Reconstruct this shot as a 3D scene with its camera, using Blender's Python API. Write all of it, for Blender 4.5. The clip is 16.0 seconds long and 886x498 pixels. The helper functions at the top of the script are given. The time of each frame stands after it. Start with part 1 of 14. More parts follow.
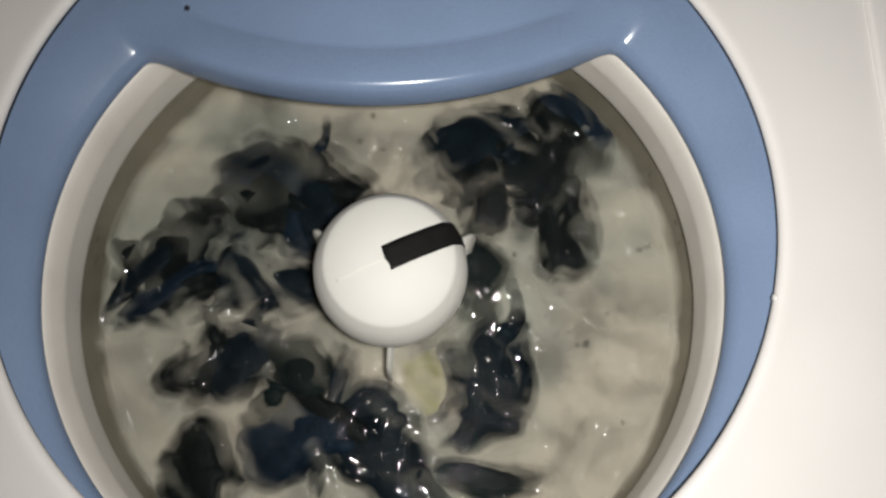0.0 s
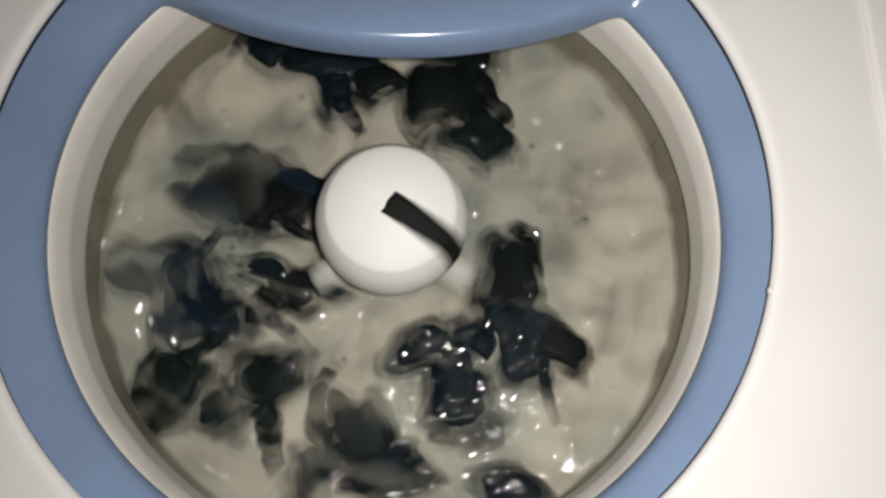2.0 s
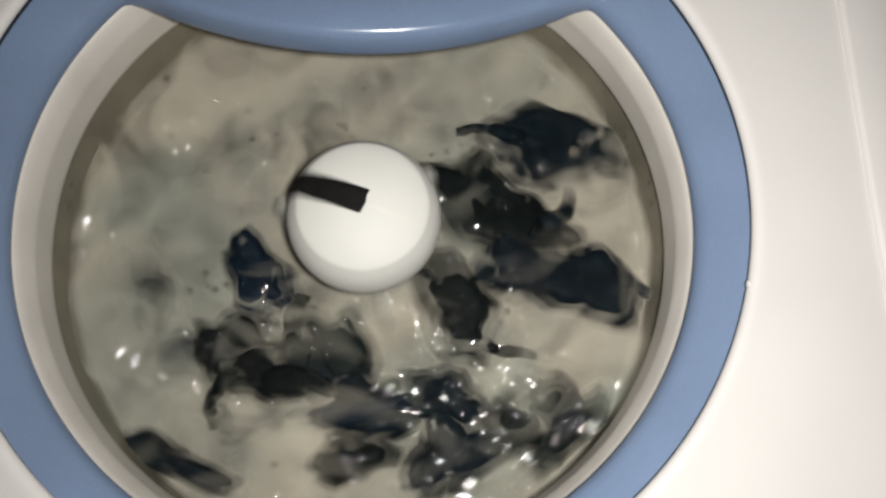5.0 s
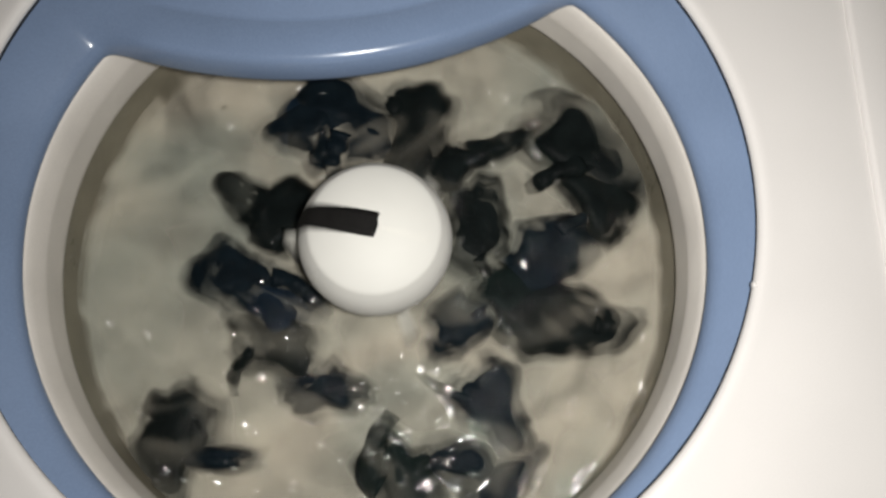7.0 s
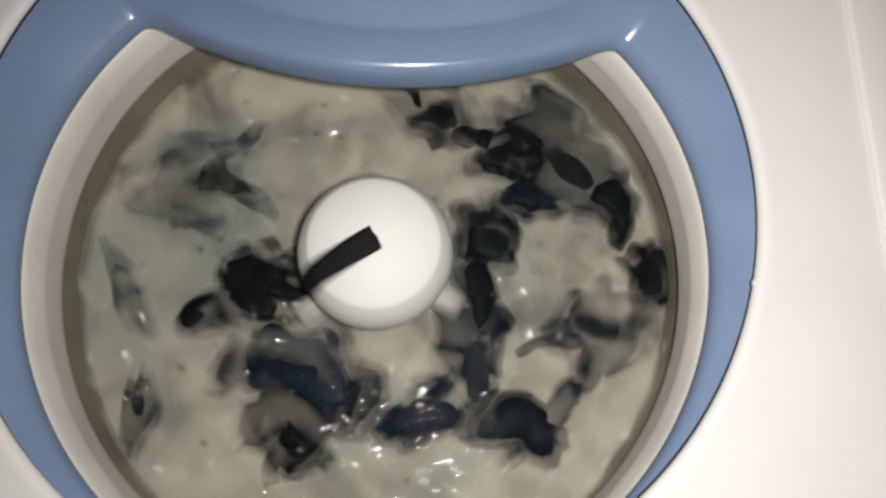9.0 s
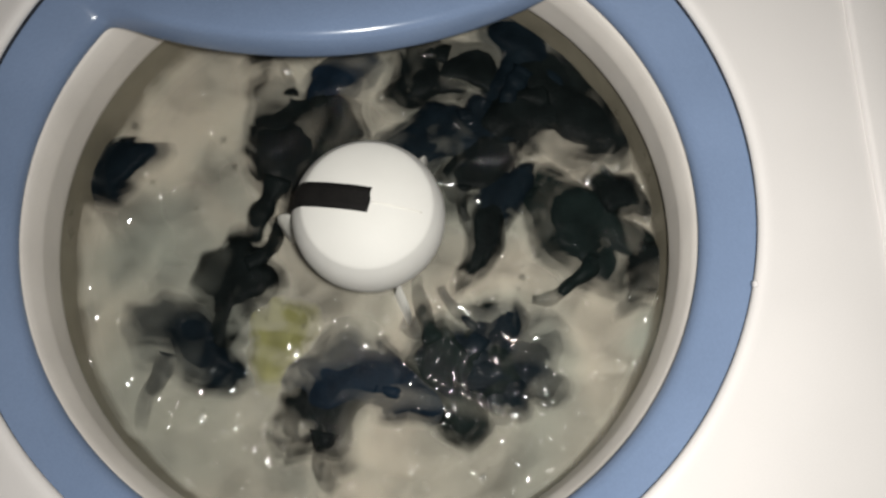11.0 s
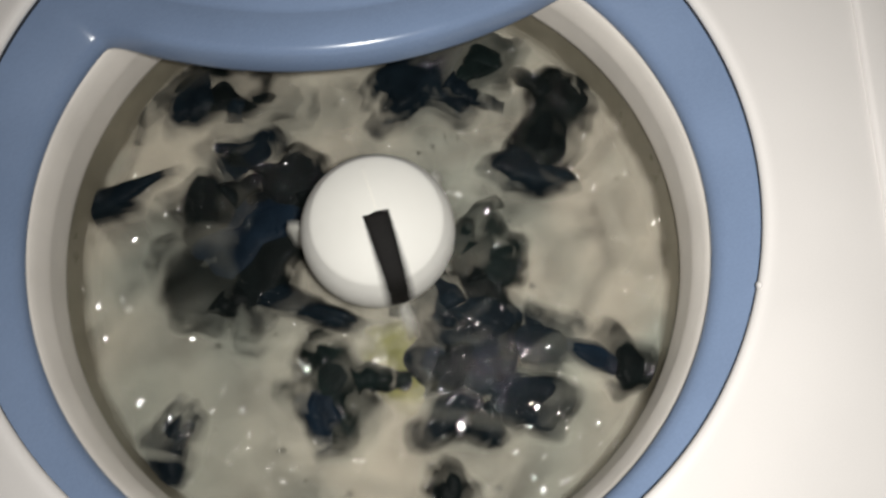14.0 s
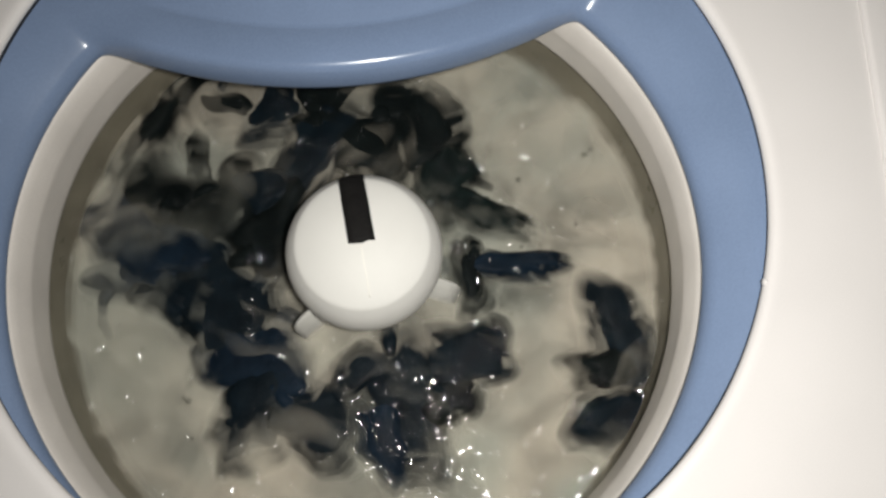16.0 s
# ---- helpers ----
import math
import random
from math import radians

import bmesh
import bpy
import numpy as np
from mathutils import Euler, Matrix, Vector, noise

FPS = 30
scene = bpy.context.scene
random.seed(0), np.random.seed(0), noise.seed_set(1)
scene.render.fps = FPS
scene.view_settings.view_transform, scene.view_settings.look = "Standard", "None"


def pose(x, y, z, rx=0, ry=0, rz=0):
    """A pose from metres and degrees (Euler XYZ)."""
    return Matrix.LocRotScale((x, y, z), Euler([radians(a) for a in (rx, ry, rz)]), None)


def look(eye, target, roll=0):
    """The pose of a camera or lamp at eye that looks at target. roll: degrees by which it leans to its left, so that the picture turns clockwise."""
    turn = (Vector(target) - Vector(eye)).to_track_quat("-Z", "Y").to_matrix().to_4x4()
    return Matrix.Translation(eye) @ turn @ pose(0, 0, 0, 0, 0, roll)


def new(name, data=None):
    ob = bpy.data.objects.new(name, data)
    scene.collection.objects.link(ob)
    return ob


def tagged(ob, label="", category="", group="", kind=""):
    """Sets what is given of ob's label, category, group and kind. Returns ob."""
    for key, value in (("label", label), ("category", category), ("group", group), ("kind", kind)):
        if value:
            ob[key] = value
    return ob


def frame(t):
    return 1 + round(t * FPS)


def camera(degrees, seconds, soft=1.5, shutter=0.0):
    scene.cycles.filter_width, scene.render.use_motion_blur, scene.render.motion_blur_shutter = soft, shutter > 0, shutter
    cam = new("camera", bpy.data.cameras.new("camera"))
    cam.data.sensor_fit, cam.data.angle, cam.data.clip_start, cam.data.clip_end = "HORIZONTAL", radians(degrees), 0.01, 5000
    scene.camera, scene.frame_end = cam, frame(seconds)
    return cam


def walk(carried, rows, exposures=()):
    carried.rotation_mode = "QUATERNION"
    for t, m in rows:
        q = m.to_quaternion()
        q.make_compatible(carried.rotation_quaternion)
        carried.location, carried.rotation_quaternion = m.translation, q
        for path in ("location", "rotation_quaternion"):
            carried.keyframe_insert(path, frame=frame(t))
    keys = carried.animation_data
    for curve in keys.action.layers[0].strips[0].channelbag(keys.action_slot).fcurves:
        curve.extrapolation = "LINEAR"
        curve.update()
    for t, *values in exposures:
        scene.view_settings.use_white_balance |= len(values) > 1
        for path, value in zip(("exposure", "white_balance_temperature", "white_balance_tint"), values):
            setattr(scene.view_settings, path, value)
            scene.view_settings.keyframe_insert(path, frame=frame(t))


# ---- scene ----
# ---- camera and its walk ----
H = 0.93  # height of the washing machine's top panel over the floor
cam = camera(64, 16.0, soft=2.6, shutter=0.5)
walk(cam, [
    (0.0, pose(0.0219, -0.1446, 1.3366, 14.433, -2.069, 0.166)),
    (0.5, pose(0.0214, -0.1441, 1.3348, 14.244, -2.364, 0.257)),
    (1.0, pose(0.0252, -0.1447, 1.3346, 14.182, -2.020, 0.104)),
    (1.5, pose(0.0210, -0.1454, 1.3341, 13.868, -2.404, 0.105)),
    (2.0, pose(0.0228, -0.1454, 1.3351, 14.083, -2.304, -0.067)),
    (2.5, pose(0.0181, -0.1437, 1.3337, 14.273, -3.456, -0.186)),
    (3.0, pose(0.0299, -0.1441, 1.3316, 14.005, -2.860, -0.412)),
    (3.5, pose(0.0254, -0.1448, 1.3327, 13.857, -3.640, -0.541)),
    (4.0, pose(0.0264, -0.1453, 1.3321, 13.890, -3.477, -0.869)),
    (6.5, pose(0.0226, -0.1457, 1.3338, 13.913, -3.531, -0.728)),
    (7.0, pose(0.0239, -0.1458, 1.3342, 13.836, -3.246, -0.505)),
    (7.5, pose(0.0236, -0.1462, 1.3357, 13.946, -3.294, -0.623)),
    (8.0, pose(0.0252, -0.1458, 1.3339, 13.910, -3.139, -0.629)),
    (8.5, pose(0.0262, -0.1459, 1.3332, 13.868, -2.989, -0.712)),
    (11.0, pose(0.0259, -0.1461, 1.3337, 13.987, -2.906, -0.829)),
    (11.5, pose(0.0259, -0.1463, 1.3331, 13.943, -2.871, -0.931)),
    (12.0, pose(0.0218, -0.1461, 1.3357, 14.074, -3.360, -0.743)),
    (12.5, pose(0.0180, -0.1450, 1.3359, 14.248, -3.830, -0.592)),
    (13.0, pose(0.0265, -0.1450, 1.3340, 14.054, -2.874, -0.413)),
    (13.5, pose(0.0278, -0.1450, 1.3315, 13.857, -2.524, -0.378)),
    (14.0, pose(0.0262, -0.1450, 1.3319, 13.679, -2.828, -0.179)),
    (14.5, pose(0.0255, -0.1456, 1.3342, 13.879, -2.649, -0.249)),
    (15.0, pose(0.0255, -0.1443, 1.3327, 13.863, -2.807, 0.043)),
    (15.5, pose(0.0246, -0.1445, 1.3313, 13.761, -2.951, -0.135)),
    (16.0, pose(0.0246, -0.1451, 1.3298, 13.538, -2.739, -0.223)),
])

# ---- light: one small bright lamp held near the camera, in a plain closed room ----
lamp = bpy.data.lights.new("hand_lamp", "AREA")
lamp.shape, lamp.size, lamp.energy, lamp.color = "DISK", 0.03, 3.45, (1.0, 0.985, 0.935)
lamp_ob = new("hand_lamp", lamp)
lamp_ob.matrix_world = look((0.050, -0.150, H + 0.43), (0.23, -0.02, H))
world = bpy.data.worlds.new("room_air")
world.use_nodes = True
world.node_tree.nodes["Background"].inputs[0].default_value = (0.8, 0.85, 1.0, 1)
world.node_tree.nodes["Background"].inputs[1].default_value = 0.02
scene.world = world
scene.view_settings.exposure = 0.0
scene.cycles.transparent_max_bounces = 24  # the wash water is a stack of thin sheets


# ---- materials ----
def material(name, color, rough=0.5, metal=0.0, vary=0.08, scale=30.0, grain=0.0, grain_scale=900.0, bump=0.0,
             bump_scale=200.0, coat=0.0, spec=0.5, spots=None):
    """Principled surface with stains at two scales, grain and fine relief; object coordinates are metres."""
    m = bpy.data.materials.new(name)
    m.use_nodes = True
    nt = m.node_tree
    b = nt.nodes["Principled BSDF"]
    co = nt.nodes.new("ShaderNodeTexCoord")
    n1 = nt.nodes.new("ShaderNodeTexNoise")
    n1.inputs["Scale"].default_value, n1.inputs["Detail"].default_value = scale, 5
    nt.links.new(co.outputs["Object"], n1.inputs["Vector"])
    n2 = nt.nodes.new("ShaderNodeTexNoise")
    n2.inputs["Scale"].default_value, n2.inputs["Detail"].default_value = grain_scale, 2
    nt.links.new(co.outputs["Object"], n2.inputs["Vector"])
    r1 = nt.nodes.new("ShaderNodeMapRange")
    r1.inputs[1].default_value, r1.inputs[2].default_value = 0.3, 0.7
    r1.inputs[3].default_value, r1.inputs[4].default_value = 1 - vary, 1 + vary
    nt.links.new(n1.outputs["Fac"], r1.inputs[0])
    r2 = nt.nodes.new("ShaderNodeMapRange")
    r2.inputs[1].default_value, r2.inputs[2].default_value = 0.3, 0.7
    r2.inputs[3].default_value, r2.inputs[4].default_value = 1 - grain, 1 + grain
    nt.links.new(n2.outputs["Fac"], r2.inputs[0])
    mul = nt.nodes.new("ShaderNodeMath")
    mul.operation = "MULTIPLY"
    nt.links.new(r1.outputs[0], mul.inputs[0])
    nt.links.new(r2.outputs[0], mul.inputs[1])
    mix = nt.nodes.new("ShaderNodeVectorMath")
    mix.operation = "SCALE"
    mix.inputs[0].default_value = color[:3]
    nt.links.new(mul.outputs[0], mix.inputs["Scale"])
    nt.links.new(mix.outputs[0], b.inputs["Base Color"])
    rr = nt.nodes.new("ShaderNodeMapRange")
    rr.inputs[3].default_value, rr.inputs[4].default_value = max(rough - 0.08, 0.02), rough + 0.08
    nt.links.new(n1.outputs["Fac"], rr.inputs[0])
    nt.links.new(rr.outputs[0], b.inputs["Roughness"])
    b.inputs["Metallic"].default_value = metal
    b.inputs["Specular IOR Level"].default_value = spec
    b.inputs["Coat Weight"].default_value = coat
    b.inputs["Coat Roughness"].default_value = 0.08
    if bump:
        n3 = nt.nodes.new("ShaderNodeTexNoise")
        n3.inputs["Scale"].default_value, n3.inputs["Detail"].default_value = bump_scale, 3
        nt.links.new(co.outputs["Object"], n3.inputs["Vector"])
        bu = nt.nodes.new("ShaderNodeBump")
        bu.inputs["Strength"].default_value, bu.inputs["Distance"].default_value = bump, 0.001
        nt.links.new(n3.outputs["Fac"], bu.inputs["Height"])
        nt.links.new(bu.outputs["Normal"], b.inputs["Normal"])
    return m


WHITE_ENAMEL = material("white_enamel", (0.675, 0.645, 0.63), 0.34, vary=0.03, scale=9, grain=0.015, bump=0.05, bump_scale=60)
BLUE = material("blue_plastic", (0.172, 0.232, 0.356), 0.21, vary=0.06, scale=14, grain=0.05, grain_scale=700, bump=0.12, bump_scale=48)
BASKET_WHITE = material("basket_plastic", (0.694, 0.650, 0.605), 0.42, vary=0.06, scale=25, grain=0.03, bump=0.12, bump_scale=120)
CAP_WHITE = material("cap_plastic", (0.61, 0.597, 0.565), 0.58, spec=0.3, vary=0.02, scale=40, grain=0.01, bump=0.04, bump_scale=80)
FIN_WHITE = material("fin_plastic", (0.50, 0.49, 0.455), 0.4, vary=0.08, scale=60, bump=0.1)
TAPE = material("black_tape", (0.007, 0.0065, 0.0062), 0.7, spec=0.12, vary=0.25, scale=160, grain=0.25, bump=0.25, bump_scale=500)
# black of the rubber feet and lint, and of the shade in the panel gap
RUBBER_AND_GAP_BLACK = material("rubber_and_gap_black", (0.012, 0.014, 0.02), 0.6, vary=0.2)
PLASTER = material("plaster", (0.62, 0.60, 0.56), 0.9, vary=0.05, scale=4, bump=0.2, bump_scale=80)
FLOOR_TILE = material("floor_tile", (0.35, 0.32, 0.28), 0.5, vary=0.12, scale=6, bump=0.1)
# Wet brown plastic; rim shade and dark reflections are put into the colour.
WET_SHADED_WALL = material("wet_shaded_basket_wall", (0.20, 0.180, 0.135), 0.3, vary=0.18, scale=30, grain=0.05, bump=0.15, bump_scale=120)
CABLE_GREY = material("seam_grey", (0.68, 0.66, 0.61), 0.6, vary=0.1)


def cloth(name, color, rough=0.46):
    """Wet cotton: soaked folds with a weave."""
    return material(name, color, rough, vary=0.35, scale=45, grain=0.25, grain_scale=1400, bump=0.35, bump_scale=300, spec=0.03)


CLOTHS = [cloth("black_cloth", (0.005, 0.007, 0.007)), cloth("navy_cloth", (0.0050, 0.0088, 0.0122)),
          cloth("dark_green_cloth", (0.006, 0.010, 0.0095)), cloth("blue_cloth", (0.0062, 0.0122, 0.0205))]
OLIVE_CLOTH = cloth("olive_cloth", (0.20, 0.195, 0.08))
PALE_CLOTH = material("pale_cloth", (0.76, 0.715, 0.605), 0.65, vary=0.12, scale=40, grain=0.1, grain_scale=1400, bump=0.4, bump_scale=200, spec=0.2)


def murky(name, color, low, high, scale, glossy, low_middle=1.0):
    """One sheet of cloudy wash water: lets part of the light through, unevenly."""
    m = bpy.data.materials.new(name)
    m.use_nodes = True
    nt = m.node_tree
    out = nt.nodes["Material Output"]
    nt.nodes.remove(nt.nodes["Principled BSDF"])
    co = nt.nodes.new("ShaderNodeTexCoord")
    wn = nt.nodes.new("ShaderNodeTexNoise")
    wn.inputs["Scale"].default_value, wn.inputs["Detail"].default_value = scale, 2.1
    wn.inputs["Distortion"].default_value = 1.7
    nt.links.new(co.outputs["Object"], wn.inputs["Vector"])
    ra = nt.nodes.new("ShaderNodeMapRange")
    ra.inputs[1].default_value, ra.inputs[2].default_value = 0.32, 0.68
    ra.inputs[3].default_value, ra.inputs[4].default_value = low, high
    nt.links.new(wn.outputs["Fac"], ra.inputs[0])
    tone = nt.nodes.new("ShaderNodeMapRange")
    tone.inputs[1].default_value, tone.inputs[2].default_value = 0.3, 0.7
    tone.inputs[3].default_value, tone.inputs[4].default_value = 0.90, 1.06
    nt.links.new(wn.outputs["Fac"], tone.inputs[0])
    # drifts of soap: tan where it is thick, grey-green where the water is thinner
    drift = nt.nodes.new("ShaderNodeTexNoise")
    drift.inputs["Scale"].default_value, drift.inputs["Detail"].default_value = 7.0, 2.0
    drift.inputs["Distortion"].default_value = 0.8
    nt.links.new(co.outputs["Object"], drift.inputs["Vector"])
    hue = nt.nodes.new("ShaderNodeMapRange")
    hue.inputs[1].default_value, hue.inputs[2].default_value = 0.36, 0.64
    nt.links.new(drift.outputs["Fac"], hue.inputs[0])
    dye = nt.nodes.new("ShaderNodeMix")
    dye.data_type = "RGBA"
    dye.inputs["A"].default_value = (color[0] * 0.80, color[1] * 0.86, color[2] * 0.86, 1)
    dye.inputs["B"].default_value = (color[0] * 1.22, color[1] * 1.16, color[2] * 1.11, 1)
    nt.links.new(hue.outputs[0], dye.inputs["Factor"])
    sc = nt.nodes.new("ShaderNodeVectorMath")
    sc.operation = "SCALE"
    nt.links.new(dye.outputs["Result"], sc.inputs[0])
    nt.links.new(tone.outputs[0], sc.inputs["Scale"])
    # the agitator keeps the water round its column clearer
    far = nt.nodes.new("ShaderNodeVectorMath")
    far.operation = "LENGTH"
    flat = nt.nodes.new("ShaderNodeVectorMath")
    flat.operation = "MULTIPLY"
    flat.inputs[1].default_value = (1, 1, 0)
    nt.links.new(co.outputs["Object"], flat.inputs[0])
    nt.links.new(flat.outputs[0], far.inputs[0])
    clear = nt.nodes.new("ShaderNodeMapRange")
    clear.interpolation_type = "SMOOTHSTEP"
    clear.inputs[1].default_value, clear.inputs[2].default_value = 0.045, 0.095
    clear.inputs[3].default_value, clear.inputs[4].default_value = low_middle, 1.0
    nt.links.new(far.outputs["Value"], clear.inputs[0])
    thick = nt.nodes.new("ShaderNodeMath")
    thick.operation, thick.use_clamp = "MULTIPLY", True
    nt.links.new(ra.outputs[0], thick.inputs[0])
    nt.links.new(clear.outputs[0], thick.inputs[1])
    tr = nt.nodes.new("ShaderNodeBsdfTransparent")
    di = nt.nodes.new("ShaderNodeBsdfDiffuse")
    nt.links.new(sc.outputs[0], di.inputs["Color"])
    mx = nt.nodes.new("ShaderNodeMixShader")
    nt.links.new(thick.outputs[0], mx.inputs[0])
    nt.links.new(tr.outputs[0], mx.inputs[1])
    nt.links.new(di.outputs[0], mx.inputs[2])
    last = mx
    if glossy:
        swell = nt.nodes.new("ShaderNodeTexNoise")
        swell.inputs["Scale"].default_value, swell.inputs["Detail"].default_value = 26, 1.0
        nt.links.new(co.outputs["Object"], swell.inputs["Vector"])
        chop = nt.nodes.new("ShaderNodeTexNoise")
        chop.inputs["Scale"].default_value, chop.inputs["Detail"].default_value = 46, 0.7
        chop.inputs["Distortion"].default_value = 1.2
        nt.links.new(co.outputs["Object"], chop.inputs["Vector"])
        patch = nt.nodes.new("ShaderNodeMapRange")
        patch.inputs[1].default_value, patch.inputs[2].default_value = 0.42, 0.62
        patch.inputs[3].default_value, patch.inputs[4].default_value = 0.30, 1.0
        nt.links.new(drift.outputs["Fac"], patch.inputs[0])
        b0 = nt.nodes.new("ShaderNodeBump")
        b0.inputs["Strength"].default_value, b0.inputs["Distance"].default_value = 1.0, 0.0020
        nt.links.new(swell.outputs["Fac"], b0.inputs["Height"])
        bu = nt.nodes.new("ShaderNodeBump")
        bu.inputs["Distance"].default_value = 0.017
        nt.links.new(patch.outputs[0], bu.inputs["Strength"])
        nt.links.new(chop.outputs["Fac"], bu.inputs["Height"])
        nt.links.new(b0.outputs["Normal"], bu.inputs["Normal"])
        gl = nt.nodes.new("ShaderNodeBsdfGlossy")
        gl.inputs["Roughness"].default_value = 0.05
        nt.links.new(bu.outputs["Normal"], gl.inputs["Normal"])
        fr = nt.nodes.new("ShaderNodeFresnel")
        fr.inputs["IOR"].default_value = 1.33
        nt.links.new(bu.outputs["Normal"], fr.inputs["Normal"])
        last = nt.nodes.new("ShaderNodeMixShader")
        cap_gloss = nt.nodes.new("ShaderNodeMath")
        cap_gloss.operation = "MINIMUM"
        cap_gloss.inputs[1].default_value = 0.03
        nt.links.new(fr.outputs[0], cap_gloss.inputs[0])
        nt.links.new(cap_gloss.outputs[0], last.inputs[0])
        nt.links.new(mx.outputs[0], last.inputs[1])
        nt.links.new(gl.outputs[0], last.inputs[2])
    nt.links.new(last.outputs[0], out.inputs["Surface"])
    return m


def bubble_film():
    """Soap film: mostly clear, with a bright gloss."""
    m = bpy.data.materials.new("soap_film")
    m.use_nodes = True
    nt = m.node_tree
    nt.nodes.remove(nt.nodes["Principled BSDF"])
    clear, gloss, mix = nt.nodes.new("ShaderNodeBsdfTransparent"), nt.nodes.new("ShaderNodeBsdfGlossy"), nt.nodes.new("ShaderNodeMixShader")
    clear.inputs["Color"].default_value = (0.95, 0.955, 0.95, 1)
    gloss.inputs["Roughness"].default_value = 0.10
    mix.inputs[0].default_value = 0.10
    nt.links.new(clear.outputs[0], mix.inputs[1])
    nt.links.new(gloss.outputs[0], mix.inputs[2])
    nt.links.new(mix.outputs[0], nt.nodes["Material Output"].inputs["Surface"])
    return m


SUDS = bubble_film()


# ---- mesh helpers ----
def part(name, bm, mat, parent=None, label="", smooth=True):
    me = bpy.data.meshes.new(name)
    bmesh.ops.recalc_face_normals(bm, faces=bm.faces)
    for f in bm.faces:
        f.smooth = smooth
    bm.to_mesh(me)
    bm.free()
    me.materials.append(mat)
    ob = new(name, me)
    ob.parent = parent
    return tagged(ob, label)


def box(lo, hi, bevel=0.0):
    bm = bmesh.new()
    bmesh.ops.create_cube(bm, size=1)
    for v in bm.verts:
        v.co = Vector([(lo[k] + hi[k]) / 2 + v.co[k] * (hi[k] - lo[k]) for k in range(3)])
    if bevel:
        bmesh.ops.bevel(bm, geom=bm.edges[:], offset=bevel, segments=3, affect="EDGES", profile=0.5)
    return bm


def rings(loops, close_first=False, close_last=False):
    """Skin closed loops of equal length."""
    bm = bmesh.new()
    vs = [[bm.verts.new(p) for p in loop] for loop in loops]
    n = len(loops[0])
    for a, b in zip(vs, vs[1:]):
        for i in range(n):
            bm.faces.new((a[i], a[(i + 1) % n], b[(i + 1) % n], b[i]))
    if close_first:
        bm.faces.new(vs[0][::-1])
    if close_last:
        bm.faces.new(vs[-1])
    return bm


def revolve(profile, n=96, close_first=False, close_last=False):
    return rings([[(r * math.cos(math.tau * i / n), r * math.sin(math.tau * i / n), H + z) for i in range(n)] for r, z in profile],
                 close_first, close_last)


# ---- room ----
def room():
    tagged(part("floor", box((-1.5, -1.8, -0.1), (1.5, 0.62, 0)), FLOOR_TILE, smooth=False), "plain beige floor under the washing machine", "floor", kind="structure")
    for name, lo, hi in (("wall_north", (-1.6, 0.62, -0.1), (1.6, 0.72, 2.5)), ("wall_south", (-1.6, -1.9, -0.1), (1.6, -1.8, 2.5)),
                         ("wall_east", (1.5, -1.8, -0.1), (1.6, 0.62, 2.5)), ("wall_west", (-1.6, -1.8, -0.1), (-1.5, 0.62, 2.5))):
        tagged(part(name, box(lo, hi), PLASTER, smooth=False), "plain off-white plaster wall of the room", "wall", kind="structure")
    tagged(part("ceiling", box((-1.6, -1.9, 2.5), (1.6, 0.72, 2.6)), PLASTER, smooth=False), "plain off-white plaster ceiling of the room", "ceiling", kind="structure")


# ---- washing machine ----
HOLE, XE, YF, YB = 0.24, 0.3165, -0.335, 0.335
HOLE_X, HOLE_Y = 0.0034, -0.0014  # middle of the round opening


def square_point(a, x1, y0, y1):
    """Where the ray at angle a leaves the panel's rectangle."""
    c, s = math.cos(a), math.sin(a)
    t = min((x1 / abs(c)) if abs(c) > 1e-9 else 9, ((y1 if s > 0 else -y0) / abs(s)) if abs(s) > 1e-9 else 9)
    return t * c, t * s


